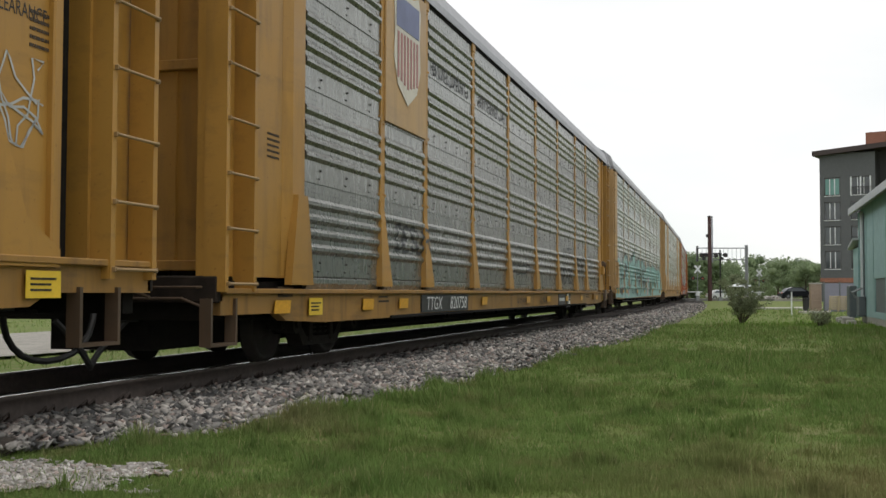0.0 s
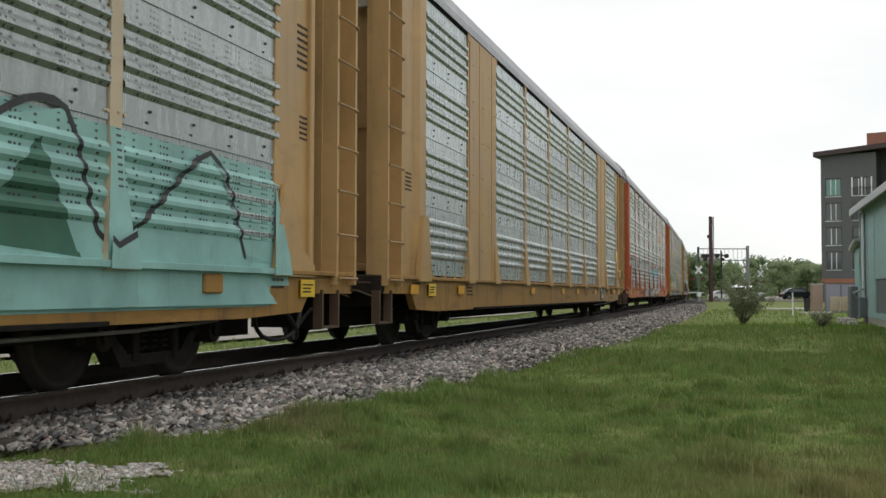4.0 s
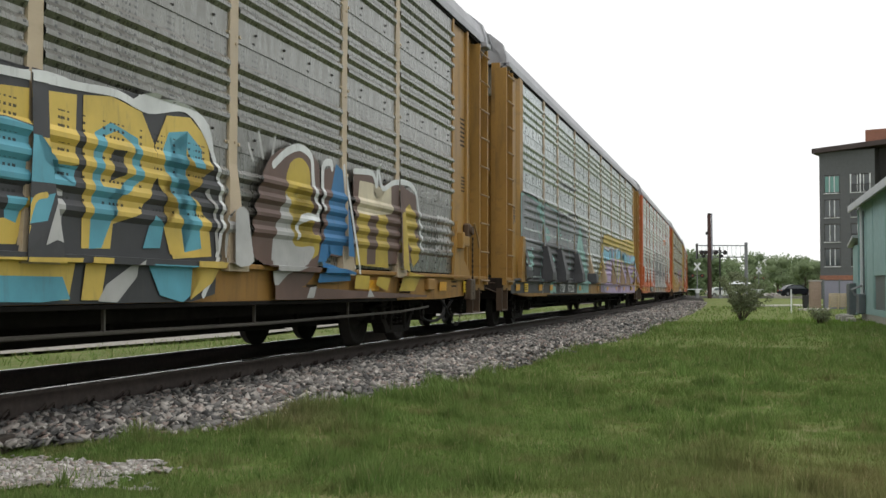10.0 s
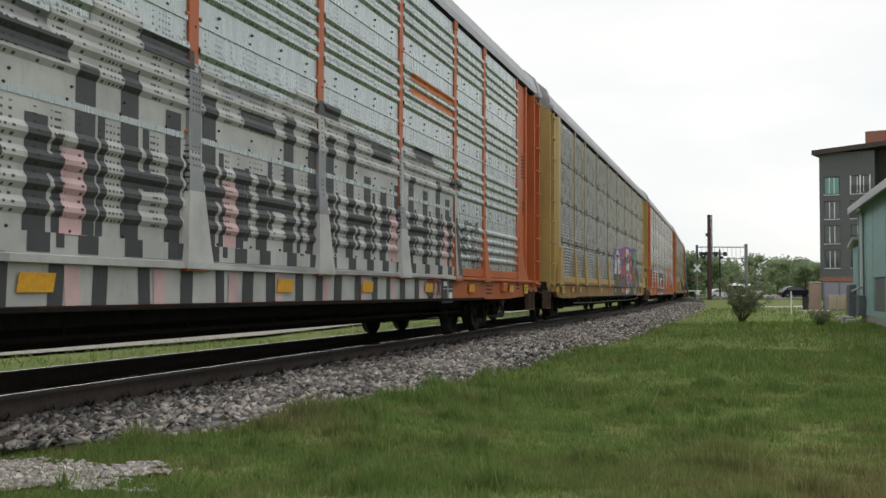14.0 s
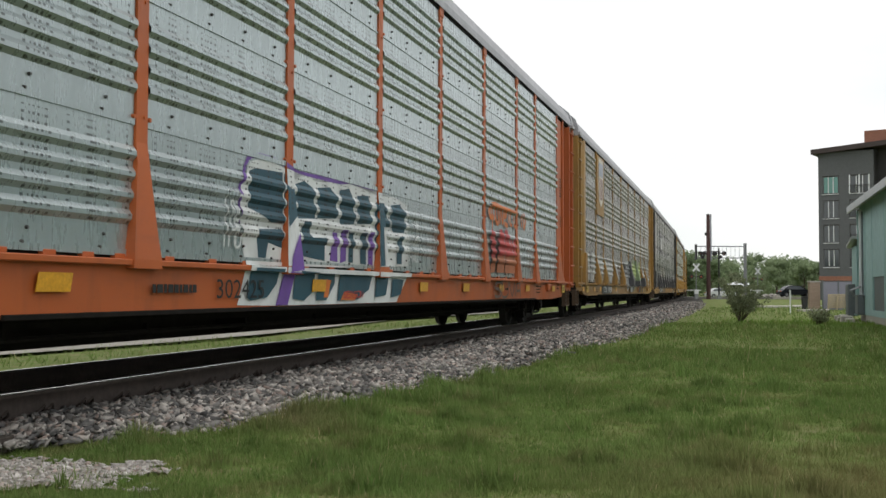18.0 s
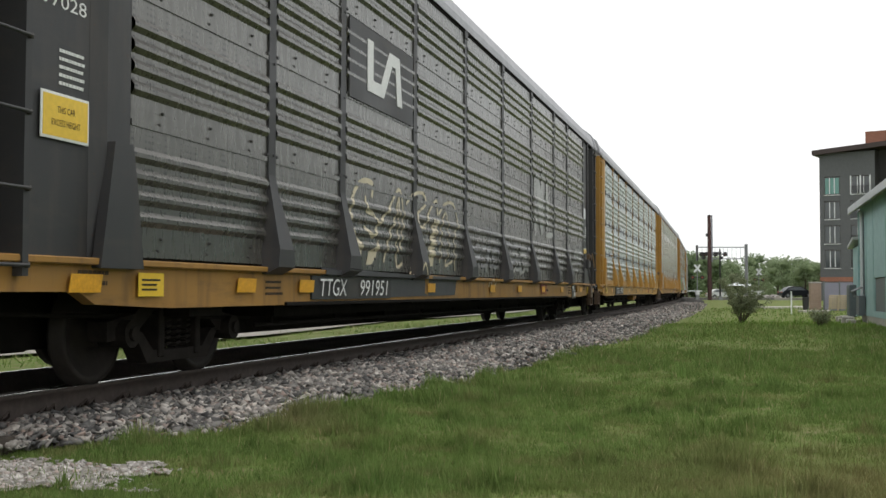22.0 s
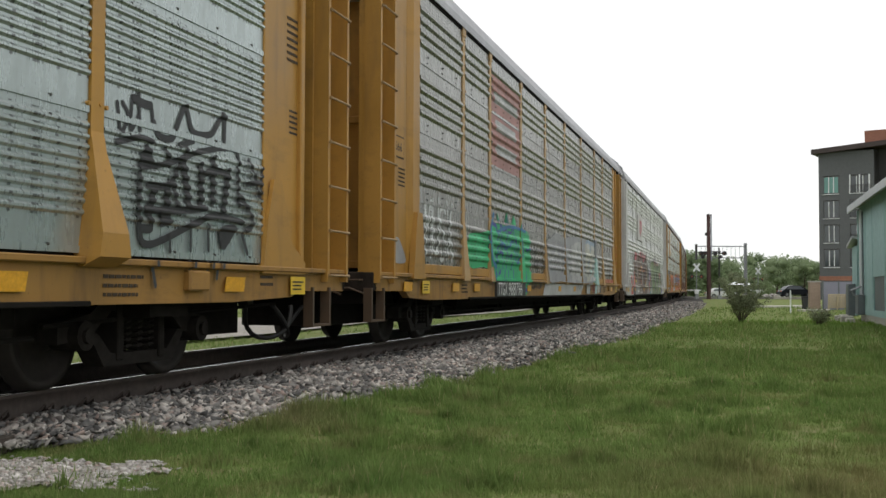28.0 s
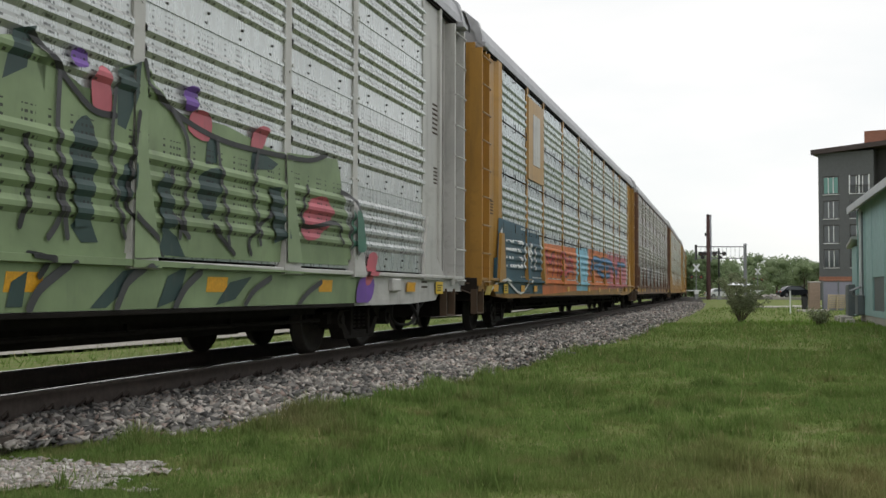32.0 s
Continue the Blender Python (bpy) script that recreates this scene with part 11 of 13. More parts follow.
    draw.line("black", 0.05, [(2.74, 2.43), (2.92, 2.34), (3.4, 2.06), (3.72, 2.05)])
    draw.line("black", 0.05, [(4.09, 2.53), (4.22, 2.33), (4.7, 2.18), (5.28, 2.1), (5.95, 2.09), (7.28, 2.14), (7.82, 2.26)])
    draw.line("black", 0.05, [(4.02, 2.12), (3.92, 1.68), (3.88, 1.38), (4.2, 1.18), (4.37, 1.05)])
    draw.line("black", 0.05, [(2.7, 1.76), (2.74, 1.44), (2.66, 1.18)])
    draw.line("black", 0.05, [(5.2, 1.33), (5.63, 1.1)])
    draw.line("black", 0.05, [(7.28, 1.87), (7.14, 1.44), (8.09, 1.53), (8.27, 1.31)])
    draw.line("black", 0.05, [(6.58, 1.63), (5.96, 1.27), (5.97, 1.11)])
    draw.line("black", 0.05, [(2.84, 0.86), (2.93, 0.97), (2.72, 1)])
    draw.line("charcoal", 0.05, [(3, 1.58), (3.07, 1.28), (2.95, 1.12)])
    draw.line("charcoal", 0.05, [(4.53, 1.74), (4.45, 1.46), (4.81, 1.21)])
    draw.line("charcoal", 0.06, [(8.26, 1.89), (8.71, 1.8), (8.91, 1.41), (8.63, 1.2)])
    draw.round("darkgreen", [(8.59, 1.26), (8.62, 1.66), (8.85, 1.68), (8.93, 1.27)])
    draw.round("purple", [(8.73, 0.6), (8.82, 0.9), (9.32, 0.91), (9.22, 0.66)])
    draw.round("rose", [(9.02, 0.87), (9.21, 1.22), (9.52, 1.19), (9.22, 0.87)])
    draw.line("charcoal", 0.04, [(-12.68, 2.05), (-12.16, 2.07), (-12.05, 1.9), (-12.57, 1.79), (-12.05, 1.68), (-12.15, 1.5), (-12.67, 1.51)])
    draw.line("charcoal", 0.05, [(3.04, 2.23), (3.03, 1.77), (3.15, 1.13)])
    draw.line("charcoal", 0.04, [(3.71, 2.28), (3.66, 1.65), (3.85, 1.16)])
    draw.line("charcoal", 0.05, [(4.52, 2.22), (4.78, 1.95), (4.65, 1.2)])
    draw.line("charcoal", 0.05, [(5.28, 2.07), (5.35, 1.78), (5.52, 1.18)])
    draw.line("charcoal", 0.05, [(6.09, 2.08), (5.98, 1.68), (6.16, 1.21)])
    draw.field("spruce", [(3.18, 1.63), (3.45, 1.7), (3.39, 1.22), (3.23, 1.2)])
    draw.field("spruce", [(4.28, 1.62), (4.44, 1.73), (4.56, 1.29), (4.37, 1.22)])
    draw.field("spruce", [(6.32, 1.76), (6.58, 1.79), (6.72, 1.29), (6.46, 1.23)])
    draw.line("charcoal", 0.07, [(3.14, 0.94), (2.84, 0.78), (2.73, 0.65)])
    draw.line("charcoal", 0.07, [(4.09, 0.94), (3.86, 0.83), (3.72, 0.64)])
    draw.line("charcoal", 0.07, [(4.96, 0.92), (4.71, 0.79), (4.55, 0.63)])
    draw.line("charcoal", 0.06, [(6.34, 0.89), (5.98, 0.77), (5.8, 0.64)])
    draw.line("charcoal", 0.06, [(7.61, 0.86), (7.23, 0.74), (7.01, 0.62)])


def decor_12(c):
    plate(c, -8.98, -7.2, 3.15, 4.9, TAN, "tan wall plate")
    solid("emblem", Bits().box(-8.5, -7.7, -1.54, -1.532, 3.5, 4.6), WHITEP, c, "pale worn emblem plate")
    draw = Painter(c)
    draw.field("petrol", [(-12.11, 0.72), (-11.88, 2.13), (-7.56, 2.1), (-7.22, 0.71)])
    draw.field("orange", [(-7.22, 0.68), (-7.06, 1.87), (-2.04, 1.94), (-2.06, 0.78)])
    draw.field("sky", [(-2.06, 0.78), (-2.04, 1.94), (0.19, 2.02), (0.16, 0.78)])
    draw.field("orange", [(0.16, 0.78), (0.43, 2.03), (4.98, 2.02), (4.95, 0.84)])
    draw.field("rose", [(4.95, 0.84), (4.98, 2.11), (10.99, 2.11), (10.94, 0.9)])
    draw.word("white", "FRES", -11.78, -9.49, 1.18, 1.88, "black")
    draw.word("white", "MI", -9.31, -7.77, 1.21, 1.77, "black")
    draw.word("red", "MIDA", -6.85, -2.56, 1.16, 1.69, "black")
    draw.word("blue", "RENT", 0.79, 10.33, 1.22, 1.79, "black")
    draw.line("white", 0.05, [(-12.79, 0.72), (-11.39, 0.99), (-9.78, 0.72), (-8.57, 1.08)])
    draw.field("mustard", [(-13, 0.7), (-12.79, 0.87), (-12.34, 0.87), (-12.57, 0.7)])


def decor_far(c, k):
    rnd = random.Random(k)
    for i in range(3):
        a = rnd.uniform(-10, 6)
        tag_word(c, rnd.choice(("TSK", "MOE", "RUG", "ZEL")), a, a + 3, 1.1, 2.0, rnd.choice(("grey", "white", "charcoal")), "black", None, 0.05)


DECOR = {-4: decor_m4, -3: decor_m3, -2: decor_m2, -1: decor_m1, 0: decor_0, 1: decor_1, 2: decor_2, 3: decor_3, 4: decor_4, 5: decor_5, 6: decor_6,
         7: decor_7, 8: decor_8, 9: decor_9, 10: decor_10, 11: decor_11, 12: decor_12}


def build_train():
    for k in range(-4, 19):
        car = tagged(build_car(STYLES[k]), LABELS.get(k, "car carrier with ribbed grey walls, far down the line"), "rail car", "cars of the freight train")
        if k in DECOR:
            DECOR[k](car)
        else:
            decor_far(car, k)
        if k in (-2, 1, 4):
            release_rod(car)
        if k in (-3, 1, 4, 7, 8):
            brake_gear(car)
        CARS[k] = car


build_train()


# ---- the meadow: grass blades, the gravel patch, weeds ----
def patch_inside(x, y):
    """The bare gravel patch beside the meadow path."""
    edge = -1.78 + 0.14 * math.sin(y * 9) + 0.1 * math.sin(y * 23)
    lo, hi = 5.86 + 0.10 * math.sin(x * 5.1) + 0.05 * math.sin(x * 17), 6.74 + 0.12 * math.sin(x * 4.3 + 1) + 0.05 * math.sin(x * 19)
    return x < edge and lo - max(0, -x - 2.4) * 0.2 < y < hi


def build_patch():
    V, F, idx = [], [], {}
    d = 0.08
    for i in range(-70, -8):
        for j in range(66, 90):
            if patch_inside((i + 0.5) * d, (j + 0.5) * d):
                q = []
                for a, b in ((i, j), (i + 1, j), (i + 1, j + 1), (i, j + 1)):
                    if (a, b) not in idx:
                        idx[a, b] = len(V)
                        V.append((a * d, b * d, ground_z(a * d, b * d) + 0.02))
                    q.append(idx[a, b])
                F.append(q)
    p = new("gravel_patch", raw_mesh("gravel_patch", np.array(V), np.array(F), PATHM))
    tagged(p, "bare patch of pale gravel in the grass", "gravel", kind="structure")
    rng = np.random.default_rng(8)
    pts, size = [], []
    while len(pts) < 3000:
        x, y = rng.uniform(-5.2, -1.2), rng.uniform(5.2, 7.2)
        if patch_inside(x + rng.normal(0, 0.06), y + rng.normal(0, 0.05)):
            pts.append((x, y, ground_z(x, y) + 0.022))
            size.append(rng.uniform(0.008, 0.028))
    scatter_stones("patch_gravel", np.array(pts), np.array(size), GRAVELM, "loose pale gravel stones", "gravel", p)


def near_point(k, x, y, r0, r1):
    """1 near a point of the ground, 0 further off, with an uneven rim."""
    v = k.n.new("ShaderNodeVectorMath")
    v.operation = "DISTANCE"
    k.l.new(k.world_pos(), v.inputs[0])
    v.inputs[1].default_value = (x, y, 0)
    d = k.math("ADD", v.outputs["Value"], k.math("MULTIPLY", k.noise(0.8, 4, vec=k.world_pos()), r1 * 0.6))
    return k.span(d, r1, r0)


def grass_mat():
    k = Net("grass_blades")
    r = k.island()
    p = k.world_pos()
    a, b, e = k.noise(0.5, 4, vec=p), k.noise(1.7, 5, 0.65, vec=p), k.noise(7.0, 4, 0.6, vec=p)
    c = k.mix(r, (0.140, 0.215, 0.060), (0.232, 0.322, 0.104))
    c = k.mix(k.span(e, 0.52, 0.66, 0, 0.8), c, (0.200, 0.335, 0.090))
    c = k.mix(k.span(e, 0.46, 0.34, 0, 0.7), c, (0.080, 0.135, 0.036))
    c = k.mix(k.span(a, 0.4, 0.65, 0, 0.7), c, (0.145, 0.205, 0.056))
    c = k.mix(k.span(b, 0.52, 0.66, 0, 0.75), c, (0.255, 0.240, 0.108))
    c = k.mix(near_point(k, 2.6, 5.8, 0.3, 3.4), c, (0.27, 0.215, 0.11))
    c = k.mix(near_point(k, -1.2, 8.6, 0.2, 1.2), c, (0.24, 0.20, 0.11))
    c = k.mix(near_point(k, 13.5, 38.0, 3.0, 9.0), c, (0.150, 0.290, 0.030))
    c = k.mix(k.span(k.math("FRACT", k.math("MULTIPLY", r, 13.7)), 0.965, 0.975), c, (0.42, 0.37, 0.20))
    k.put(k.b.inputs["Specular IOR Level"], 0.1)
    k.leafy(c, 0.35)
    return k.done(c, 0.75)


GRASSM = grass_mat()


def build_grass():
    rng = np.random.default_rng(11)
    noise.seed_set(3)
    X = []
    # nearer ground gets denser, shorter steps
    for x0, x1, y0, y1, n in ((-6.5, 9, -7, 5.0, 130000), (3.2, 9, 5.0, 12, 50000), (-3.4, 3.2, 5.0, 7.5, 320000), (-3.6, 5.2, 7.5, 12, 380000), (-2, 9, 12, 20, 230000), (0, 16, 20, 36, 110000), (4, 26, 36, 70, 24000)):
        p = np.stack([rng.uniform(x0, x1, n), rng.uniform(y0, y1, n)], -1)
        X.append(p)
    P = np.concatenate(X)
    th = THETA
    ox, oy = P[:, 0] + SIDE_D + math.cos(th) * HALF, P[:, 1] - math.sin(th) * HALF
    off, s = ox * math.cos(th) - oy * math.sin(th), ox * math.sin(th) + oy * math.cos(th)
    toe = np.interp(s, [-30, 5, 7.2, 8.7, 11.6, 15.8, 25, 60], [1.1, 1.1, 1.2, 2.1, 2.55, 2.75, 3.3, 3.6])
    clump = np.sin(P[:, 0] * 2.3 + np.sin(P[:, 1] * 1.7) * 1.5) * np.sin(P[:, 1] * 2.9 + np.sin(P[:, 0] * 1.3) * 2)
    fine = np.sin(P[:, 0] * 11 + 2 * np.sin(P[:, 1] * 7)) * np.sin(P[:, 1] * 13 + 2 * np.sin(P[:, 0] * 9))
    keep = off > toe + 0.06 * rng.normal(size=len(P)) + 0.05
    worn = np.exp(-((P[:, 0] - 2.4) / 0.7) ** 2 - ((P[:, 1] - 6.6) / 1.5) ** 2) + 0.8 * np.exp(-((P[:, 0] - 0.3) / 0.8) ** 2 - ((P[:, 1] - 5.5) / 0.25) ** 2) + 0.55 * np.clip(np.sin(P[:, 0] * 1.9 + 2.2 * np.sin(P[:, 1] * 0.8)) * np.sin(P[:, 1] * 1.4 + 1.7 * np.sin(P[:, 0] * 1.1)) - 0.35, 0, 1) * 1.6 + 0.6 * np.exp(-((P[:, 0] + 1.3) / 0.35) ** 2 - ((P[:, 1] - 6.0) / 0.3) ** 2)
    keep &= rng.random(len(P)) < (0.58 + 0.24 * clump + 0.30 * fine) * (1 - 0.8 * np.clip(worn * (1 + 0.7 * fine), 0, 1))
    inside = np.array([patch_inside(a, b) for a, b in P]) & (rng.random(len(P)) > 0.05)
    P, clump, fine = P[keep & ~inside], clump[keep & ~inside], fine[keep & ~inside]
    n = len(P)
    dist = np.hypot(P[:, 0], P[:, 1])
    h = (0.032 + 0.050 * rng.random(n) ** 2 + 0.014 * clump + 0.006 * fine) * (1 + dist / 60)
    h = np.maximum(h, 0.025)
    tuft = np.sin(P[:, 0] * 5.1 + 1.3 * np.sin(P[:, 1] * 3.7)) * np.sin(P[:, 1] * 4.3 + 1.9 * np.sin(P[:, 0] * 2.9))
    h *= 0.85 + 1.3 * np.clip(tuft - 0.4, 0, 1) * 2
    tall = rng.random(n) < 0.006
    h[tall] *= 2.0
    w = (0.0015 + 0.0016 * rng.random(n) + 0.0016 * np.clip(tuft - 0.4, 0, 1)) * (1 + dist / 9)
    a = rng.uniform(0, 6.283, n)
    lean = rng.uniform(0.1, 0.65, n) * h
    b = a + rng.normal(1.57, 0.6, n)
    z0 = 0.02 * np.sin(P[:, 0] * 0.9 + P[:, 1] * 0.3) + 0.025 * np.sin(P[:, 1] * 0.7 - P[:, 0] * 0.4) - 0.01
    z0 *= np.clip(1 - dist / 90, 0, 1)
    dx, dy = np.cos(a) * w, np.sin(a) * w
    lx, ly = np.cos(b) * lean, np.sin(b) * lean
    v = np.empty((n, 3, 3))
    v[:, 0] = np.stack([P[:, 0] - dx, P[:, 1] - dy, z0], -1)
    v[:, 1] = np.stack([P[:, 0] + dx, P[:, 1] + dy, z0], -1)
    v[:, 2] = np.stack([P[:, 0] + lx, P[:, 1] + ly, z0 + h * (1 - 0.25 * lean / h)], -1)
    f = np.arange(n * 3).reshape(-1, 3)
    g = new("meadow_grass", raw_mesh("meadow_grass", v.reshape(-1, 3), f, GRASSM))
    tagged(g, "short rough green grass with pale stalks", "grass", kind="stuff")


def leaf_mat(name, lo, hi):
    k = Net(name)
    r = k.island()
    c = k.mix(r, lo, hi)
    c = k.mix(k.span(k.noise(0.4, 3, vec=k.world_pos()), 0.4, 0.7), c, scaled(lo, 0.9))
    k.put(k.b.inputs["Specular IOR Level"], 0.2)
    k.leafy(c, 0.45)
    return k.done(c, 0.6)


LEAF_DARK = leaf_mat("spring_leaf_dark", (0.150, 0.210, 0.108), (0.230, 0.300, 0.160))
LEAF_LIGHT = leaf_mat("spring_leaf_light", (0.210, 0.275, 0.148), (0.310, 0.380, 0.215))
LEAF_GREY = leaf_mat("grey_green_leaf", (0.185, 0.215, 0.125), (0.285, 0.315, 0.190))
BARK = plain("grey_brown_bark", (0.10, 0.08, 0.06), 0.9, 0, 0.3, 10)


def leaf_cloud(centres, radii, count, size, seed):
    """Leaf clumps scattered in several lobes."""
    rng = np.random.default_rng(seed)
    k = rng.integers(0, len(centres), count)
    c, r = np.array(centres)[k], np.array(radii)[k]
    d = rng.normal(size=(count, 3))
    d /= np.linalg.norm(d, axis=1)[:, None]
    p = c + d * r[:, None] * (rng.random(count) ** 0.4)[:, None] * (1, 1, 0.85)
    u = rng.normal(size=(count, 3))
    u /= np.linalg.norm(u, axis=1)[:, None]
    w = np.cross(u, rng.normal(size=(count, 3)))
    w /= np.linalg.norm(w, axis=1)[:, None]
    s = (size * rng.uniform(0.5, 1.2, count))[:, None]
    v = np.stack([p - u * s, p + w * s * 0.6, p + u * s, p - w * s * 0.6], 1)
    f = np.arange(count * 4).reshape(-1, 4)
    return v.reshape(-1, 3), f


def tree_parts(seed, height, mat, leaves=1900, size=0.30):
    rnd = random.Random(seed)
    b = Bits()
    top = height * 0.55
    b.tube((0, 0, 0), (0.1, 0, top), height * 0.028, 8, height * 0.014)
    lobes, radii = [], []
    for i in range(11):
        a = rnd.uniform(0, 6.28)
        z0 = rnd.uniform(0.25, 0.55) * height
        r = rnd.uniform(0.12, 0.27) * height
        z1 = rnd.uniform(0.35, 0.88) * height
        tip = (r * math.cos(a), r * math.sin(a), z1)
        b.tube((0, 0, min(z0, z1 - 0.3)), tip, height * 0.010, 5, height * 0.003)
        lobes.append(tip)
        radii.append(height * rnd.uniform(0.12, 0.20))
    lobes.append((0, 0, height * 0.86))
    radii.append(height * 0.13)
    v, f = leaf_cloud(lobes, [r * 1.3 for r in radii], leaves, size, seed)
    # leafy masses inside the crown, with an uneven skin
    for (cx, cy, cz), r in zip(lobes, radii):
        ring, rows, n0, pts = 9, 6, len(v), []
        for i in range(rows + 1):
            for j in range(ring):
                p, q = math.pi * i / rows, 6.28318 * j / ring
                k = 0.70 * r * rnd.uniform(0.65, 1.2)
                pts.append((cx + k * math.sin(p) * math.cos(q), cy + k * math.sin(p) * math.sin(q), cz + 0.85 * k * math.cos(p)))
        v = np.concatenate([v, np.array(pts)])
        f = np.concatenate([f, np.array([(n0 + i * ring + j, n0 + i * ring + (j + 1) % ring, n0 + (i + 1) * ring + (j + 1) % ring, n0 + (i + 1) * ring + j) for i in range(rows) for j in range(ring)])])
    return b.mesh("trunk", BARK), raw_mesh("crown", v, f, mat)


def build_trees():
    kinds = [tree_parts(1, 10, LEAF_DARK), tree_parts(2, 11, LEAF_LIGHT), tree_parts(3, 9, LEAF_GREY, 1600), tree_parts(4, 12, LEAF_DARK, 2200), tree_parts(5, 10, LEAF_LIGHT, 1900)]
    rnd = random.Random(7)

    def tree(x, y, k, s):
        t = empty("tree", Matrix.LocRotScale((x, y, -0.1), Euler((0, 0, rnd.uniform(0, 6.28))), (s, s, s)))
        part("trunk", kinds[k][0], t)
        part("crown", kinds[k][1], t)
        tagged(t, ("leafy dark green tree in a distant row", "pale green spring tree in a distant row", "thin grey-green tree in a distant row")[(0, 1, 2, 0, 1)[k]], "tree", "trees along the horizon")
    # a belt of trees beyond the crossing, in two rows
    for i in range(34):
        x = 30 + i * 4.6 + rnd.uniform(-1.5, 1.5)
        tree(x, 262 + rnd.uniform(-12, 14) - i * 0.8, rnd.choice((0, 1, 3, 4, 2)), rnd.uniform(0.72, 0.98))
    for i in range(16):
        x = 40 + i * 7.0 + rnd.uniform(-2, 2)
        tree(x, 225 + rnd.uniform(-8, 8), rnd.choice((1, 2, 4)), rnd.uniform(0.5, 0.8))
    # undergrowth that closes the belt
    rng = np.random.default_rng(5)
    c = [(30 + 140 * rng.random(), 235 + 40 * rng.random(), 0.8 + 7.0 * rng.random() ** 1.4) for _ in range(700)]
    v, f = leaf_cloud(c, [rnd.uniform(1.2, 2.4) for _ in c], 46000, 0.42, 31)
    tagged(new("woodland_edge", raw_mesh("woodland_edge", v, f, LEAF_LIGHT)), "pale green undergrowth along the wood's edge", "undergrowth", kind="stuff")
    c = [(34 + 12 * rng.random(), 186 + 30 * rng.random(), 0.8 + 4.2 * rng.random()) for _ in range(60)] + [(76 + 26 * rng.random(), 208 + 12 * rng.random(), 0.8 + 3.6 * rng.random()) for _ in range(70)]
    v, f = leaf_cloud(c, [rnd.uniform(1.0, 2.0) for _ in c], 11000, 0.36, 33)
    tagged(new("woodland_edge", raw_mesh("woodland_edge", v, f, LEAF_DARK)), "dark green undergrowth below the trees", "undergrowth", kind="stuff")
    # denser, nearer trees beside the line and beyond the far side
    for x, y, k, s in ((42, 185, 0, 0.78), (46, 196, 3, 0.72), (51, 204, 0, 0.8), (39, 200, 4, 0.85), (36, 222, 3, 0.9), (84, 215, 0, 0.66), (90, 212, 3, 0.60), (97, 218, 0, 0.7), (78, 220, 4, 0.7)):
        tree(x, y, k, s)


def build_bush(x, y, h, w, leaves, seed, label):
    rnd = random.Random(seed)
    root = empty("bush", pose(x, y, ground_z(x, y)))
    b, tips = Bits(), []
    for i in range(26):
        a, r = rnd.uniform(0, 6.28), rnd.uniform(0.15, 1) * w / 2
        z = h * rnd.uniform(0.45, 1.0)
        mid = (r * 0.5 * math.cos(a), r * 0.5 * math.sin(a), z * 0.55)
        tip = (r * math.cos(a + 0.3), r * math.sin(a + 0.3), z)
        b.tube((0.04 * math.cos(a), 0.04 * math.sin(a), -0.02), mid, 0.012, 5, 0.008)
        b.tube(mid, tip, 0.008, 4, 0.003)
        tips += [mid, tip, tuple((p + q) / 2 for p, q in zip(mid, tip))]
    solid("stem", b, BARK, root)
    v, f = leaf_cloud(tips, [0.15] * len(tips), leaves, 0.034, seed)
    part("foliage", raw_mesh("foliage", v, f, LEAF_GREY), root)
    tagged(root, label, "bush")


# ---- buildings ----
GREYWALL = plain("grey_fibre_cladding", (0.105, 0.11, 0.115), 0.8, 0, 0.12, 3)
DARKROOF = plain("dark_brown_fascia", (0.045, 0.03, 0.028), 0.6, 0, 0.2, 4)
BRICKRED = plain("red_brown_brickwork", (0.27, 0.12, 0.08), 0.85, 0, 0.2, 5)
WHITEFRAME = plain("white_window_frame", (0.70, 0.72, 0.74), 0.5, 0, 0.06, 10, 0.0)
FRAMEGREY = plain("dark_grey_frame", (0.10, 0.105, 0.11), 0.5, 0, 0.1, 8, 0.0)
TEALBOARD = plain("teal_painted_board", (0.31, 0.47, 0.465), 0.75, 0, 0.12, 3)
PALEROOF = plain("pale_sheet_roof", (0.42, 0.44, 0.45), 0.5, 0.2, 0.12, 4)
GREYBOX = plain("grey_cabinet_paint", (0.13, 0.15, 0.16), 0.6, 0, 0.1, 6)
CONCRETE = plain("pale_concrete", (0.42, 0.40, 0.36), 0.9, 0, 0.15, 5)
LILACGREY = plain("lilac_grey_panel", (0.24, 0.24, 0.30), 0.7, 0, 0.08, 4)
PALEWOOD = plain("raw_pallet_wood", (0.52, 0.43, 0.31), 0.85, 0, 0.2, 12)
BEIGE = plain("beige_blockwork", (0.36, 0.27, 0.21), 0.9, 0, 0.15, 8)
POLEWOOD = plain("dark_red_brown_pole", (0.07, 0.035, 0.033), 0.85, 0, 0.25, 6)
STEELGREY = plain("galvanised_mast", (0.26, 0.27, 0.28), 0.5, 0.4, 0.15, 8)
BLACKSTEEL = plain("black_signal_paint", (0.02, 0.02, 0.021), 0.6, 0, 0.2, 8)
ASPHALT = plain("worn_road_surface", (0.20, 0.195, 0.185), 0.9, 0, 0.2, 3)
CARPAINT = plain("black_car_paint", (0.022, 0.025, 0.03), 0.25, 0.0, 0.1, 3, 0.0)


def glass_mat(name, tint):
    k = Net(name)
    g = k.noise(0.6, 2, vec=k.world_pos())
    k.put(k.b.inputs["Specular IOR Level"], 0.7)
    return k.done(k.mix(g, scaled(tint, 0.7), scaled(tint, 1.3)), 0.08)


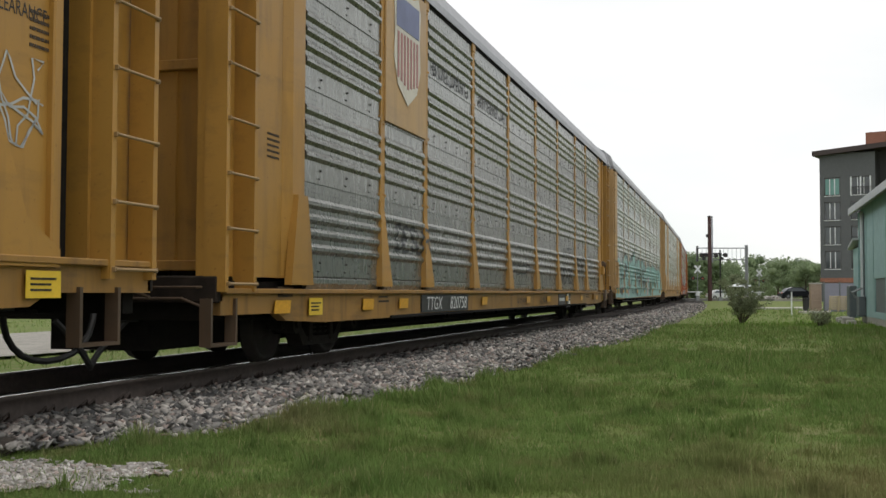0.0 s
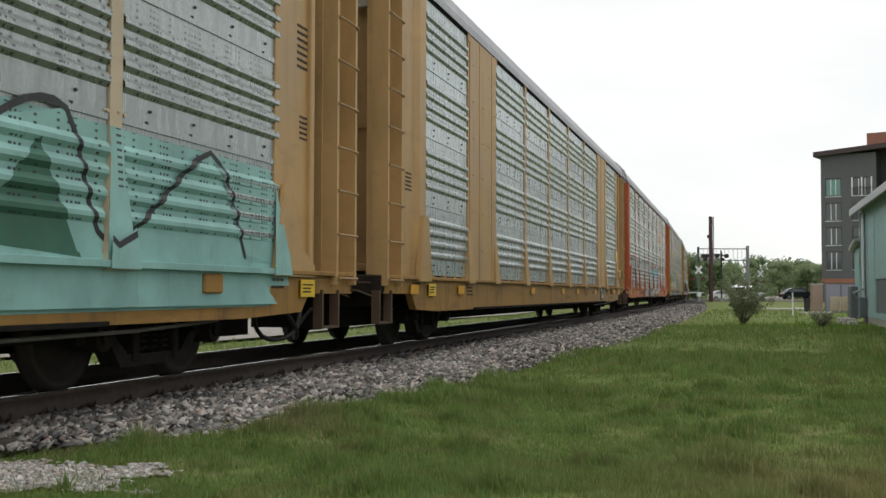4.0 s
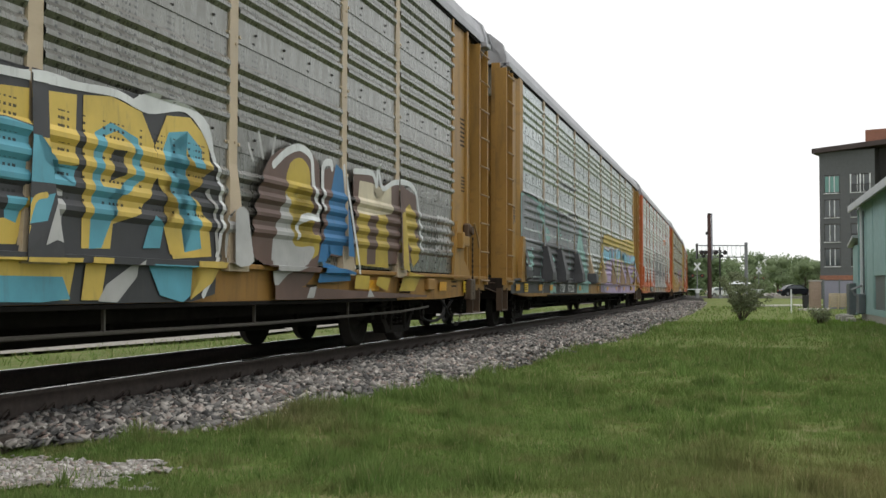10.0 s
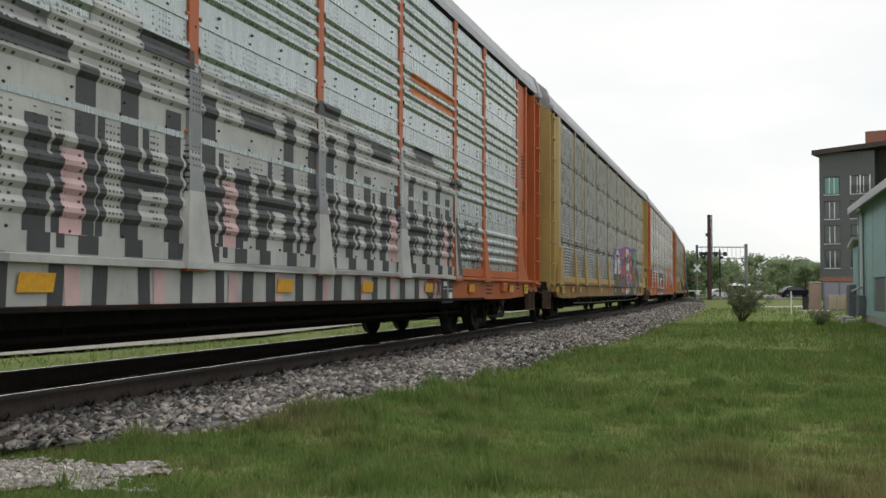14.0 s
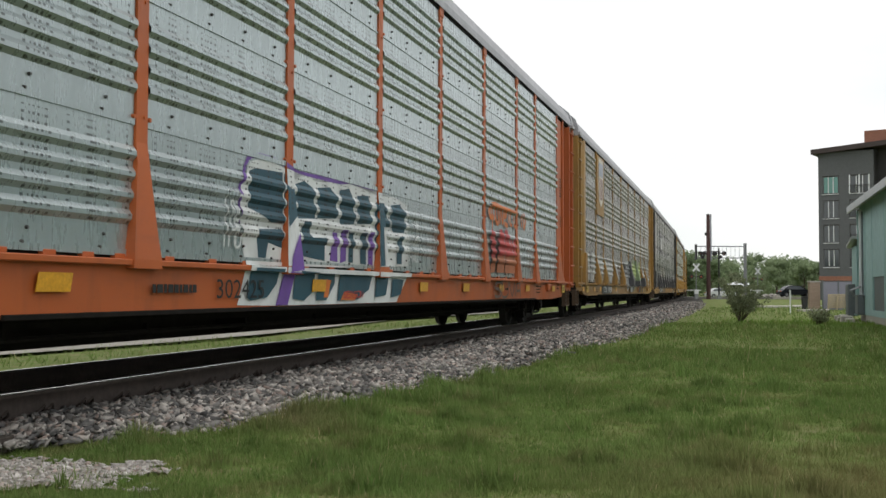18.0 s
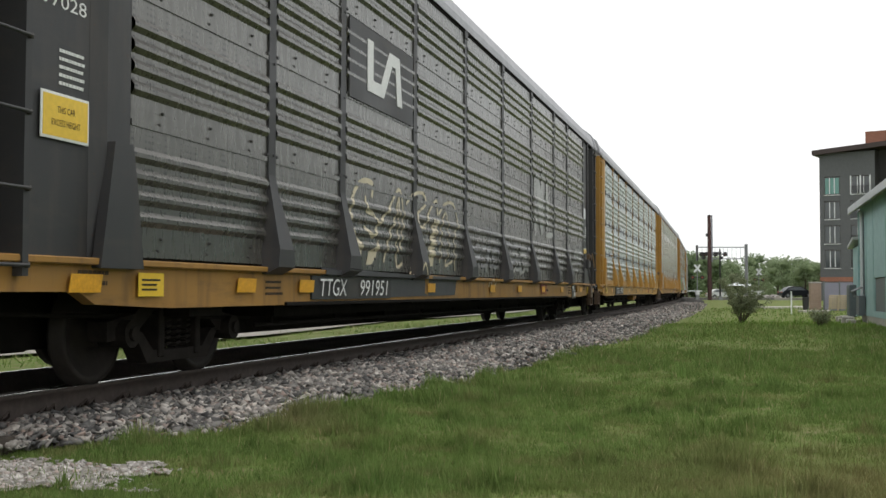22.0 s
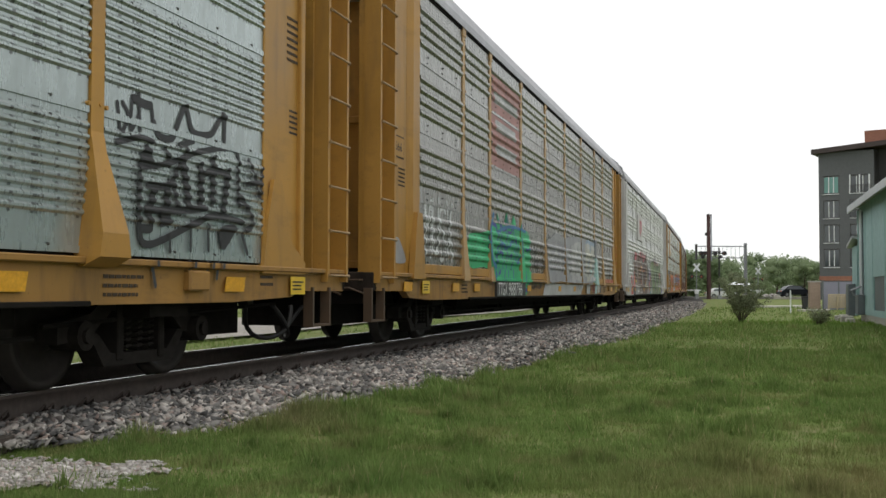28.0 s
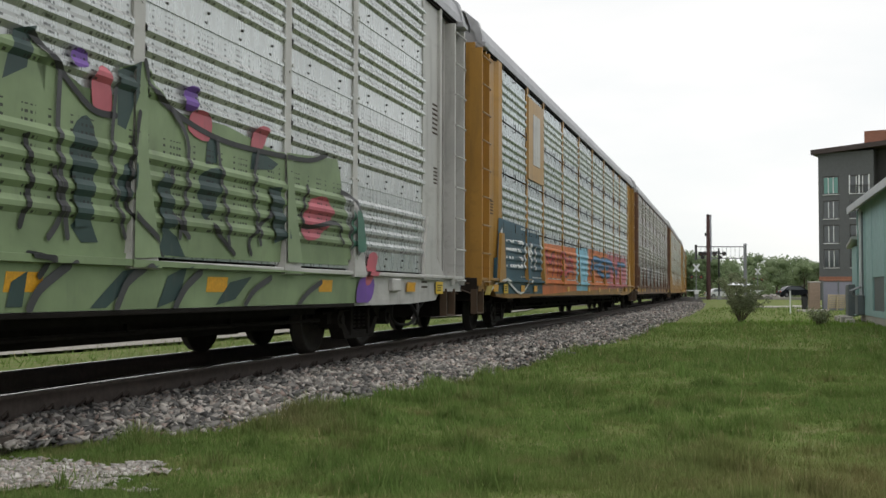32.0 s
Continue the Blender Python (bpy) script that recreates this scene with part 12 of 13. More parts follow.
PANE = glass_mat("dark_window_glass", (0.05, 0.06, 0.065))
# pale tint paints the sky's reflection into the car windows
CAR_GLASS = glass_mat("grey_car_glass", (0.20, 0.22, 0.24))
PANE_GREEN = glass_mat("green_curtained_glass", (0.09, 0.24, 0.21))


def build_window(name, parent, x, z, w, h, lights, pane_mat, m):
    """A window set into a wall whose face is y = 0 of m: reveal frame, mullions, panes, sill."""
    win = part(name, Bits().box(x - w / 2 - 0.06, x + w / 2 + 0.06, 0.10, 0.2, z - 0.06, z + h + 0.06).mesh("window", DARKROOF), parent)
    fr = Bits()
    fr.box(x - w / 2, x + w / 2, 0.02, 0.09, z, z + 0.07).box(x - w / 2, x + w / 2, 0.02, 0.09, z + h - 0.07, z + h)
    for q in (x - w / 2, x + w / 2):
        fr.box(q - 0.04, q + 0.04, 0.02, 0.09, z, z + h)
    for i in range(1, lights):
        q = x - w / 2 + i * w / lights
        solid("mullion", Bits().box(q - 0.045, q + 0.045, 0.0, 0.09, z + 0.07, z + h - 0.07), WHITEFRAME, win, "pale mullion")
    solid("frame", fr, FRAMEGREY, win, "grey window frame")
    for i in range(lights):
        q0, q1 = x - w / 2 + i * w / lights + 0.05, x - w / 2 + (i + 1) * w / lights - 0.05
        solid("pane", Bits().box(q0, q1, 0.06, 0.08, z + 0.08, z + h - 0.08), pane_mat, win)
    solid("sill", Bits().box(x - w / 2 - 0.1, x + w / 2 + 0.1, -0.08, 0.1, z - 0.14, z - 0.06, 0.01), WHITEFRAME, win, "white sill")
    return win


def build_apartments():
    a, b = Vector((47.45, 135.0, 0)), Vector((52.9, 131.2, 0))
    L = (b - a).length
    ang = math.degrees(math.atan2(b.y - a.y, b.x - a.x))
    root = empty("apartment_building", pose(a.x, a.y, 0, 0, 0, ang))
    D = 26.0
    wall = Bits()
    # front wall with openings: vertical strips and bands round two columns of windows
    cols = [(0.55, 2.5), (3.75, 6.2)]
    rows = [(4.05 + 3.06 * i, 6.35 + 3.06 * i) for i in range(4)]
    xs = [0, 0.55, 2.5, 3.75, 6.2, L]
    for i in range(5):
        opening = i in (1, 3)
        if not opening:
            wall.box(xs[i], xs[i + 1], 0, 0.3, 0, 18.5)
        else:
            z = 0
            for z0, z1 in rows:
                wall.box(xs[i], xs[i + 1], 0, 0.3, z, z0)
                z = z1
            wall.box(xs[i], xs[i + 1], 0, 0.3, z, 18.5)
    solid("wall", wall, GREYWALL, root, "dark grey clad front wall")
    solid("side_wall", Bits().box(0, 0.3, 0.3, D, 0, 18.4), GREYWALL, root)
    # this side and the wing wall are black in place of their shade
    solid("side_wall", Bits().box(L - 0.3, L, 0.3, D, 0, 18.6), BLACKP, root, "dark side wall")
    solid("back_wall", Bits().box(0, L, D, D + 0.3, 0, 18.5), GREYWALL, root)
    for k in range(6):
        solid("floor_slab", Bits().box(0.3, L - 0.3, 0.3, D, 0.2 + 3.06 * k, 0.4 + 3.06 * k), CONCRETE, root)
    roof = Bits().prism([(-0.7, 18.3), (L + 8, 19.3), (L + 8, 19.9), (-0.7, 18.9)], -0.8, D + 0.6)
    solid("roof", roof, DARKROOF, root, "dark overhanging roof")
    solid("brick_block", Bits().box(4.9, L + 8, 3, D, 18.9, 21.3), BRICKRED, root, "red-brown block above the roof")
    solid("wing_wall", Bits().box(L, L + 8, 2.6, D, 0, 19.2), BLACKP, root, "shaded wing wall")
    solid("cornice", Bits().box(-0.05, L + 0.05, -0.12, 0.0, 2.5, 2.95, 0.02), BRICKRED, root, "red-brown band")
    for i, (z0, z1) in enumerate(rows):
        build_window("window", root, 1.52, z0 + 0.08, 1.8, z1 - z0 - 0.16, 3, PANE_GREEN if i == 3 else PANE, None)
        if i == 3:
            for q in (3.8, 4.95, 6.1):
                solid("door_frame", Bits().box(q - 0.08, q + 0.08, -0.03, 0.03, z0, z1), WHITEFRAME, root, "white balcony frame")
        w = build_window("balcony_door", root, 4.97, z0 + 0.08, 2.25, z1 - z0 - 0.16, 3, PANE, None)
        rail = Bits().box(3.8, 6.15, -0.05, 0.0, z0 + 0.95, z0 + 1.02)
        for q in range(13):
            rail.box(3.85 + q * 0.19, 3.88 + q * 0.19, -0.04, -0.01, z0, z0 + 0.96)
        solid("balustrade", rail, BLACKSTEEL, w, "thin black rail")
    tagged(root, "dark grey flats, five storeys, with overhanging roof", "building")


def build_shed():
    a, b = Vector((15.75, 40.9, 0)), Vector((13.45, 32.6, 0))
    ang = math.degrees(math.atan2(b.y - a.y, b.x - a.x))
    root = empty("workshop_shed", pose(a.x, a.y, 0, 0, 0, ang))
    # x runs along the wall towards the camera, y to its left (into the building), the outer face is y = 0
    # length beyond the view is added unseen, to shade the near train walls
    L = 32.0
    wall = Bits()
    wall.box(1.7, 5.6, 0.0, 0.2, 0.25, 4.15).box(5.6, 8.4, 0.0, 0.2, 1.55, 4.15).box(5.6, 8.4, 0.0, 0.2, 0.25, 0.45).box(8.4, L, 0.0, 0.2, 0.25, 4.15)
    solid("wall", wall, TEALBOARD, root, "teal painted board wall")
    for x in (1.75, 3.4, 5.4, 8.6, 11.0):
        solid("batten", Bits().box(x, x + 0.05, -0.014, 0.0, 0.5, 4.1), TEALBOARD, root)
    solid("louvre", Bits().box(5.6, 8.4, 0.04, 0.1, 0.45, 1.55), GREYBOX, root, "dark grey vent panel")
    solid("gable_wall", Bits().prism([(0.0, 0.25), (9.0, 0.25), (9.0, 4.15), (4.5, 5.8), (0.0, 4.15)], 1.5, 1.7, "x"), TEALBOARD, root)
    solid("plinth", Bits().box(1.5, L, 0.02, 9.0, -0.1, 0.25), CONCRETE, root, "concrete plinth")
    solid("gable_wall", Bits().prism([(0.0, 0.25), (9.0, 0.25), (9.0, 4.15), (4.5, 5.8), (0.0, 4.15)], L - 0.2, L, "x"), TEALBOARD, root)
    solid("back_wall", Bits().box(1.7, L, 8.8, 9.0, 0.25, 4.15), TEALBOARD, root)
    solid("roof", Bits().prism([(-0.35, 4.02), (4.5, 5.85), (9.35, 4.02), (9.35, 4.16), (4.5, 6.0), (-0.35, 4.16)], 1.2, L + 0.3, "x"), PALEROOF, root, "pale sheet-metal roof")
    solid("fascia", Bits().box(1.2, L + 0.3, -0.40, -0.34, 3.95, 4.2, 0.01), PALEROOF, root, "pale fascia board")
    # lean-to at the far end
    solid("lean_to", Bits().box(0.0, 1.7, -0.12, 3.0, 0.2, 2.75), TEALBOARD, root, "teal lean-to")
    solid("lean_to_roof", Bits().prism([(-0.2, 2.72), (1.75, 3.0), (1.75, 3.1), (-0.2, 2.84)], -0.3, 3.2), PALEROOF, root, "pale lean-to roof")
    solid("downpipe", Bits().pipe([(1.9, -0.08, 4.0), (1.9, -0.08, 0.5), (1.95, -0.2, 0.2)], 0.05, 8), TEALBOARD, root, "teal downpipe")
    solid("downpipe", Bits().pipe([(2.6, -0.07, 4.0), (2.6, -0.07, 0.4)], 0.06, 8), WHITEFRAME, root, "white pipe")
    solid("conduit", Bits().pipe([(3.0, -0.05, 3.9), (3.0, -0.05, 1.0), (3.3, -0.05, 0.9)], 0.03, 6), GREYBOX, root)
    c = solid("meter_box", Bits().box(0.1, 1.2, -0.36, -0.125, 0.15, 1.35, 0.02), GREYBOX, root, "grey electrical cabinet")
    solid("meter_box", Bits().box(2.2, 3.1, -0.24, 0.0, 0.25, 0.95, 0.02), GREYBOX, root, "grey meter box")
    solid("cabinet_door", Bits().box(0.16, 1.14, -0.38, -0.36, 0.22, 1.28, 0.006), GREYBOX, c)
    for x in (2.35, 2.65, 2.95):
        solid("gas_pipe", Bits().pipe([(x, -0.3, 0.9), (x, -0.42, 1.1), (x, -0.1, 1.25)], 0.035, 6), STEELGREY, root)
    for i in range(7):
        solid("stone_block", Bits().box(0.2 + i * 0.62, 0.62 + i * 0.62, -0.75 - 0.1 * (i % 2), -0.45, -0.03, 0.14 + 0.04 * (i % 3), 0.03), CONCRETE, root)
    tagged(root, "teal board workshop with a pale metal roof", "shed")


def build_yard():
    # panel enclosure with a pallet, block wall, marker post, slabs
    e = empty("panel_fence", pose(21.45, 60.5, 0, 0, 0, -8))
    for i in range(3):
        solid("panel", Bits().box(i * 0.85 + 0.03, i * 0.85 + 0.82, 0, 0.04, 0.02, 1.62, 0.008), LILACGREY, e)
    for i in range(4):
        solid("post", Bits().box(i * 0.85 - 0.035, i * 0.85 + 0.035, -0.03, 0.07, -0.02, 1.72, 0.01), GREYBOX, e)
    solid("top_rail", Bits().box(-0.05, 2.6, -0.03, 0.07, 1.66, 1.76, 0.01), BRICKRED, e, "red-brown top rail")
    tagged(e, "lilac-grey panel fence with a brown top rail", "fence")
    p = empty("pallet", pose(21.5, 59.9, 0.02, -78, 0, -8))
    for i in range(7):
        solid("board", Bits().box(0, 1.0, 0.0, 0.02, 0, 0.09, 0.003), PALEWOOD, p, at=pose(0, -0.80 + i * 0.115, 0.1, 90))
    for x in (0.0, 0.46, 0.92):
        solid("bearer", Bits().box(x, x + 0.08, -0.80, -0.02, 0.0, 0.09, 0.004), PALEWOOD, p)
    tagged(p, "raw wooden pallet leaning on the fence", "pallet")
    w = empty("block_wall", pose(21.1, 61.5, 0))
    solid("wall_body", Bits().box(-0.05, 0.55, 0, 0.3, -0.02, 1.58, 0.01), BEIGE, w)
    for i in range(7):
        solid("block_course", Bits().box(-0.055, 0.555, -0.006, 0.306, 0.02 + i * 0.22, 0.21 + i * 0.22, 0.008), BEIGE, w)
    solid("coping", Bits().box(-0.09, 0.6, -0.04, 0.34, 1.58, 1.66, 0.012), CONCRETE, w)
    tagged(w, "short beige block wall with a pale coping", "wall")
    m = new("marker_post", Bits().box(-0.028, 0.028, -0.028, 0.028, -0.05, 1.12, 0.006).mesh("marker_post", WHITEFRAME))
    m.matrix_basis = pose(16.95, 52.3, 0)
    tagged(m, "white painted marker post in the grass", "post")
    for x, y, sx, sy, r in ((22.0, 70, 3.6, 2.2, 12), (25.6, 72.5, 3.4, 2.4, -6), (19.5, 56.5, 1.6, 0.5, 8)):
        s = new("concrete_slab", Bits().box(-sx / 2, sx / 2, -sy / 2, sy / 2, -0.05, 0.13, 0.03).mesh("concrete_slab", CONCRETE))
        s.matrix_basis = pose(x, y, 0, 0, 0, r)
        tagged(s, "pale concrete slab lying in the grass", "slab", "slabs in the grass")
    d = empty("waste_bin", pose(20.45, 60.6, 0) @ Matrix.Diagonal((0.62, 0.62, 0.85, 1)))
    solid("bin_body", Bits().prism([(-0.2, 0.06), (0.2, 0.06), (0.24, 0.85), (-0.24, 0.85)], -0.2, 0.2), BLACKSTEEL, d)
    solid("bin_lid", Bits().box(-0.26, 0.26, -0.24, 0.24, 0.85, 0.92, 0.02), BLACKSTEEL, d)
    for q in (-0.15, 0.15):
        solid("bin_wheel", Bits().tube((q - 0.03, 0.16, 0.07), (q + 0.03, 0.16, 0.07), 0.075, 10), RUBBER, d)
    tagged(d, "black waste bin beside the wall", "bin")


def build_crossing():
    road = new("road", Bits().box(-140, 260, 143, 151, -0.2, 0.29).mesh("road", ASPHALT))
    tagged(road, "pale worn cross road over the track", "road", kind="structure")
    kerb = new("kerb", Bits().box(44, 260, 142.7, 143.0, -0.2, 0.33, 0.02).mesh("kerb", CONCRETE))
    tagged(kerb, "pale concrete kerb along the road", "kerb", kind="structure")
    p = empty("wooden_pole", pose(34.75, 140, 0))
    solid("shaft", Bits().tube((0, 0, -0.2), (0, 0, 11.0), 0.29, 12, 0.23), POLEWOOD, p)
    solid("cable_guard", Bits().box(0.28, 0.42, -0.08, 0.08, 5.0, 11.1, 0.01), LILACGREY, p, "pale guard strip")
    solid("pole_cap", Bits().tube((0, 0, 11.0), (0, 0, 11.15), 0.3, 12, 0.1), BLACKSTEEL, p)
    solid("clamp", Bits().box(-0.45, -0.2, -0.1, 0.1, 8.3, 8.7, 0.02), BLACKSTEEL, p)
    tagged(p, "tall dark red-brown timber pole, cut off", "pole")
    # flashing-light mast with a cross arm
    m = empty("signal_mast", pose(36.25, 140.5, 0))
    solid("mast", Bits().tube((0, 0, 0), (0, 0, 6.7), 0.11, 10, 0.09), BLACKSTEEL, m)
    solid("cross_arm", Bits().box(-2.5, 0.75, -0.06, 0.06, 5.95, 6.1, 0.01).box(-1.3, 0.2, -0.05, 0.05, 6.15, 6.3, 0.01), BLACKSTEEL, m)
    solid("brace", Bits().tube((0, 0, 5.3), (-1.1, 0, 5.98), 0.04, 6), BLACKSTEEL, m)
    for x in (-2.4, -1.9, -0.55, 0.65):
        h = solid("lamp_disc", Bits().tube((x, -0.14, 6.0), (x, -0.09, 6.0), 0.30, 16), BLACKSTEEL, m, "black signal disc")
        solid("lens", Bits().tube((x, -0.17, 6.0), (x, -0.141, 6.0), 0.11, 12), RED, h)
        solid("hood", Bits().tube((x, -0.35, 6.06), (x, -0.15, 6.06), 0.14, 10), BLACKSTEEL, h)
    solid("base", Bits().box(-0.25, 0.25, -0.25, 0.25, 0, 0.5, 0.02), STEELGREY, m)
    tagged(m, "black crossing signal mast with a light arm", "signal")
    # signal bridge
    g = empty("signal_gantry", pose(46.9, 166, 0))
    solid("mast", Bits().tube((0, 0, 0), (0, 0, 8.3), 0.30, 12, 0.24), STEELGREY, g)
    solid("cap", Bits().tube((0, 0, 8.3), (0, 0, 8.5), 0.34, 12, 0.2), STEELGREY, g)
    for z in (6.2, 8.0):
        solid("chord", Bits().box(-7.5, 0.1, -0.05, 0.05, z - 0.06, z + 0.06), STEELGREY, g)
        solid("chord", Bits().box(-7.5, 0.1, 0.75, 0.85, z - 0.06, z + 0.06), STEELGREY, g)
    for i in range(12):
        x = -7.5 + i * 0.66
        solid("strut", Bits().box(x - 0.02, x + 0.02, -0.03, 0.03, 6.2, 8.0), STEELGREY, g)
    solid("end_post", Bits().box(-7.6, -7.45, -0.08, 0.9, 5.9, 8.3), BLACKSTEEL, g)
    for x in (-6.6, -3.9):
        solid("signal_head", Bits().tube((x, -0.2, 6.35), (x, 0.1, 6.35), 0.28, 12), BLACKSTEEL, g)
    tagged(g, "grey lattice signal gantry over the track", "signal gantry")
    for x, y, lab in ((32.2, 136.0, 0), (47.2, 160.5, 1)):
        c = empty("crossing_sign", pose(x, y, 0.0, 0, 0, 0))
        solid("mast", Bits().tube((0, 0, 0), (0, 0, 4.6), 0.07, 8), STEELGREY, c)
        for s in (-1, 1):
            solid("crossbuck_board", Bits().box(-0.62, 0.62, -0.03, 0.0, -0.115, 0.115, 0.006), WHITEFRAME, c, "white crossbuck board", at=pose(0, -0.08 - 0.03 * (s > 0), 4.05, 0, s * 50, 0))
        solid("light_arm", Bits().box(-0.75, 0.75, -0.05, 0.05, 2.85, 2.95), BLACKSTEEL, c)
        for q in (-0.6, 0.6):
            d = solid("lamp_disc", Bits().tube((q, -0.12, 2.9), (q, -0.06, 2.9), 0.27, 14), BLACKSTEEL, c, "black lamp disc")
            solid("lens", Bits().tube((q, -0.15, 2.9), (q, -0.121, 2.9), 0.1, 10), RED, d)
        solid("gate_box", Bits().box(-0.25, 0.25, -0.2, 0.2, 0.7, 1.25, 0.03), WHITEFRAME, c, "white gate mechanism box")
        solid("gate_arm", Bits().box(-1.9, 0.6, -0.05, 0.05, 1.12, 1.25), WHITEFRAME, c, "white gate arm")
        solid("base", Bits().box(-0.2, 0.2, -0.2, 0.2, 0.0, 0.7, 0.02), STEELGREY, c)
        tagged(c, "white crossbuck sign with lamps on a grey mast", "crossing sign", "crossing signs")


def build_parked_car(x, y, z, rz, paint_mat, label):
    c = empty("parked_car", pose(x, y, z, 0, 0, rz))
    b = Bits()
    low = [(-2.3, 0.35), (-2.25, 0.75), (-2.0, 0.92), (-1.2, 1.0), (1.2, 1.02), (2.1, 0.9), (2.35, 0.7), (2.35, 0.35), (1.85, 0.3), (1.75, 0.55), (1.2, 0.62), (0.95, 0.3), (-0.95, 0.3), (-1.2, 0.62), (-1.75, 0.55), (-1.85, 0.3)]
    b.prism(low, -0.88, 0.88)
    solid("body", b, paint_mat, c)
    solid("cabin", Bits().prism([(-1.85, 0.98), (-1.35, 1.42), (-0.6, 1.56), (0.5, 1.55), (1.35, 1.02)], -0.76, 0.76), paint_mat, c)
    for s_ in (-1, 1):
        solid("window", Bits().prism([(-1.55, 1.04), (-1.25, 1.36), (-0.55, 1.48), (0.42, 1.47), (1.1, 1.04)], s_ * 0.765, s_ * 0.772), CAR_GLASS, c)
    solid("windscreen", Bits().add([(0.56, -0.68, 1.53), (0.56, 0.68, 1.53), (1.36, 0.72, 1.05), (1.36, -0.72, 1.05)], [(0, 1, 2, 3)]), CAR_GLASS, c)
    for q in (-1.48, 1.48):
        for s_ in (-1, 1):
            w = solid("tyre", Bits().tube((q, s_ * 0.68, 0.33), (q, s_ * 0.9, 0.33), 0.33, 16), RUBBER, c)
            solid("rim", Bits().tube((q, s_ * 0.9, 0.33), (q, s_ * 0.91, 0.33), 0.2, 12), STEELGREY, w)
    for s_ in (-0.6, 0.6):
        solid("headlight", Bits().box(2.28, 2.37, s_ - 0.2, s_ + 0.2, 0.68, 0.82, 0.02), WHITEFRAME, c)
        solid("tail_light", Bits().box(-2.31, -2.22, s_ - 0.2, s_ + 0.2, 0.72, 0.86, 0.02), RED, c)
    tagged(c, label, "car")


def build_distance():
    build_parked_car(48.3, 147.0, 0.29, 4, CARPAINT, "black estate car on the cross road")
    build_parked_car(44.5, 172.0, 0.0, 10, WHITEFRAME, "white car beyond the crossing")
    f = empty("wire_fence", pose(52.5, 166, 0))
    for i in range(8):
        solid("post", Bits().tube((i * 1.6, 0, 0), (i * 1.6, 0, 2.1), 0.05, 6), STEELGREY, f)
    for z in (0.3, 0.75, 1.2, 1.65, 2.05):
        solid("wire", Bits().box(0, 11.2, -0.012, 0.012, z - 0.012, z + 0.012), STEELGREY, f)
    tagged(f, "grey wire fence with steel posts", "fence")
    t = empty("white_canopy", pose(52.5, 190, 0))
    for q in (-1.7, 1.7):
        for r in (-1.4, 1.4):
            solid("pole", Bits().tube((q, r, 0), (q, r, 2.2), 0.05, 6), WHITEFRAME, t)
    solid("canopy", Bits().add([(-1.9, -1.6, 2.2), (1.9, -1.6, 2.2), (1.9, 1.6, 2.2), (-1.9, 1.6, 2.2), (0, 0, 2.9)], [(0, 1, 4), (1, 2, 4), (2, 3, 4), (3, 0, 4), (0, 3, 2, 1)]), WHITEFRAME, t)
    tagged(t, "white pavilion canopy beyond the road", "canopy")
    rng = np.random.default_rng(2)
    n = 120
    pts = np.stack([rng.uniform(44, 50, n), rng.uniform(154, 158, n), rng.uniform(0.1, 0.55, n)], -1)
    scatter_stones("rubble_heap", pts, rng.uniform(0.15, 0.45, n), GRAVELM, "heap of pale broken stone by the road", "rubble")
    # low pale wall beyond the far side of the track
    w = empty("low_wall", pose(-22, 40, 0, 0, 0, 66))
    for i in range(8):
        solid("concrete_block", Bits().box(i * 1.55, i * 1.55 + 1.5, -0.3, 0.3, 0.0, 0.32, 0.03), CONCRETE, w)
        solid("concrete_block", Bits().box(i * 1.55 + 0.4, i * 1.55 + 1.9, -0.28, 0.28, 0.33, 0.62, 0.03), CONCRETE, w)
    tagged(w, "low wall of stacked pale concrete blocks", "wall")


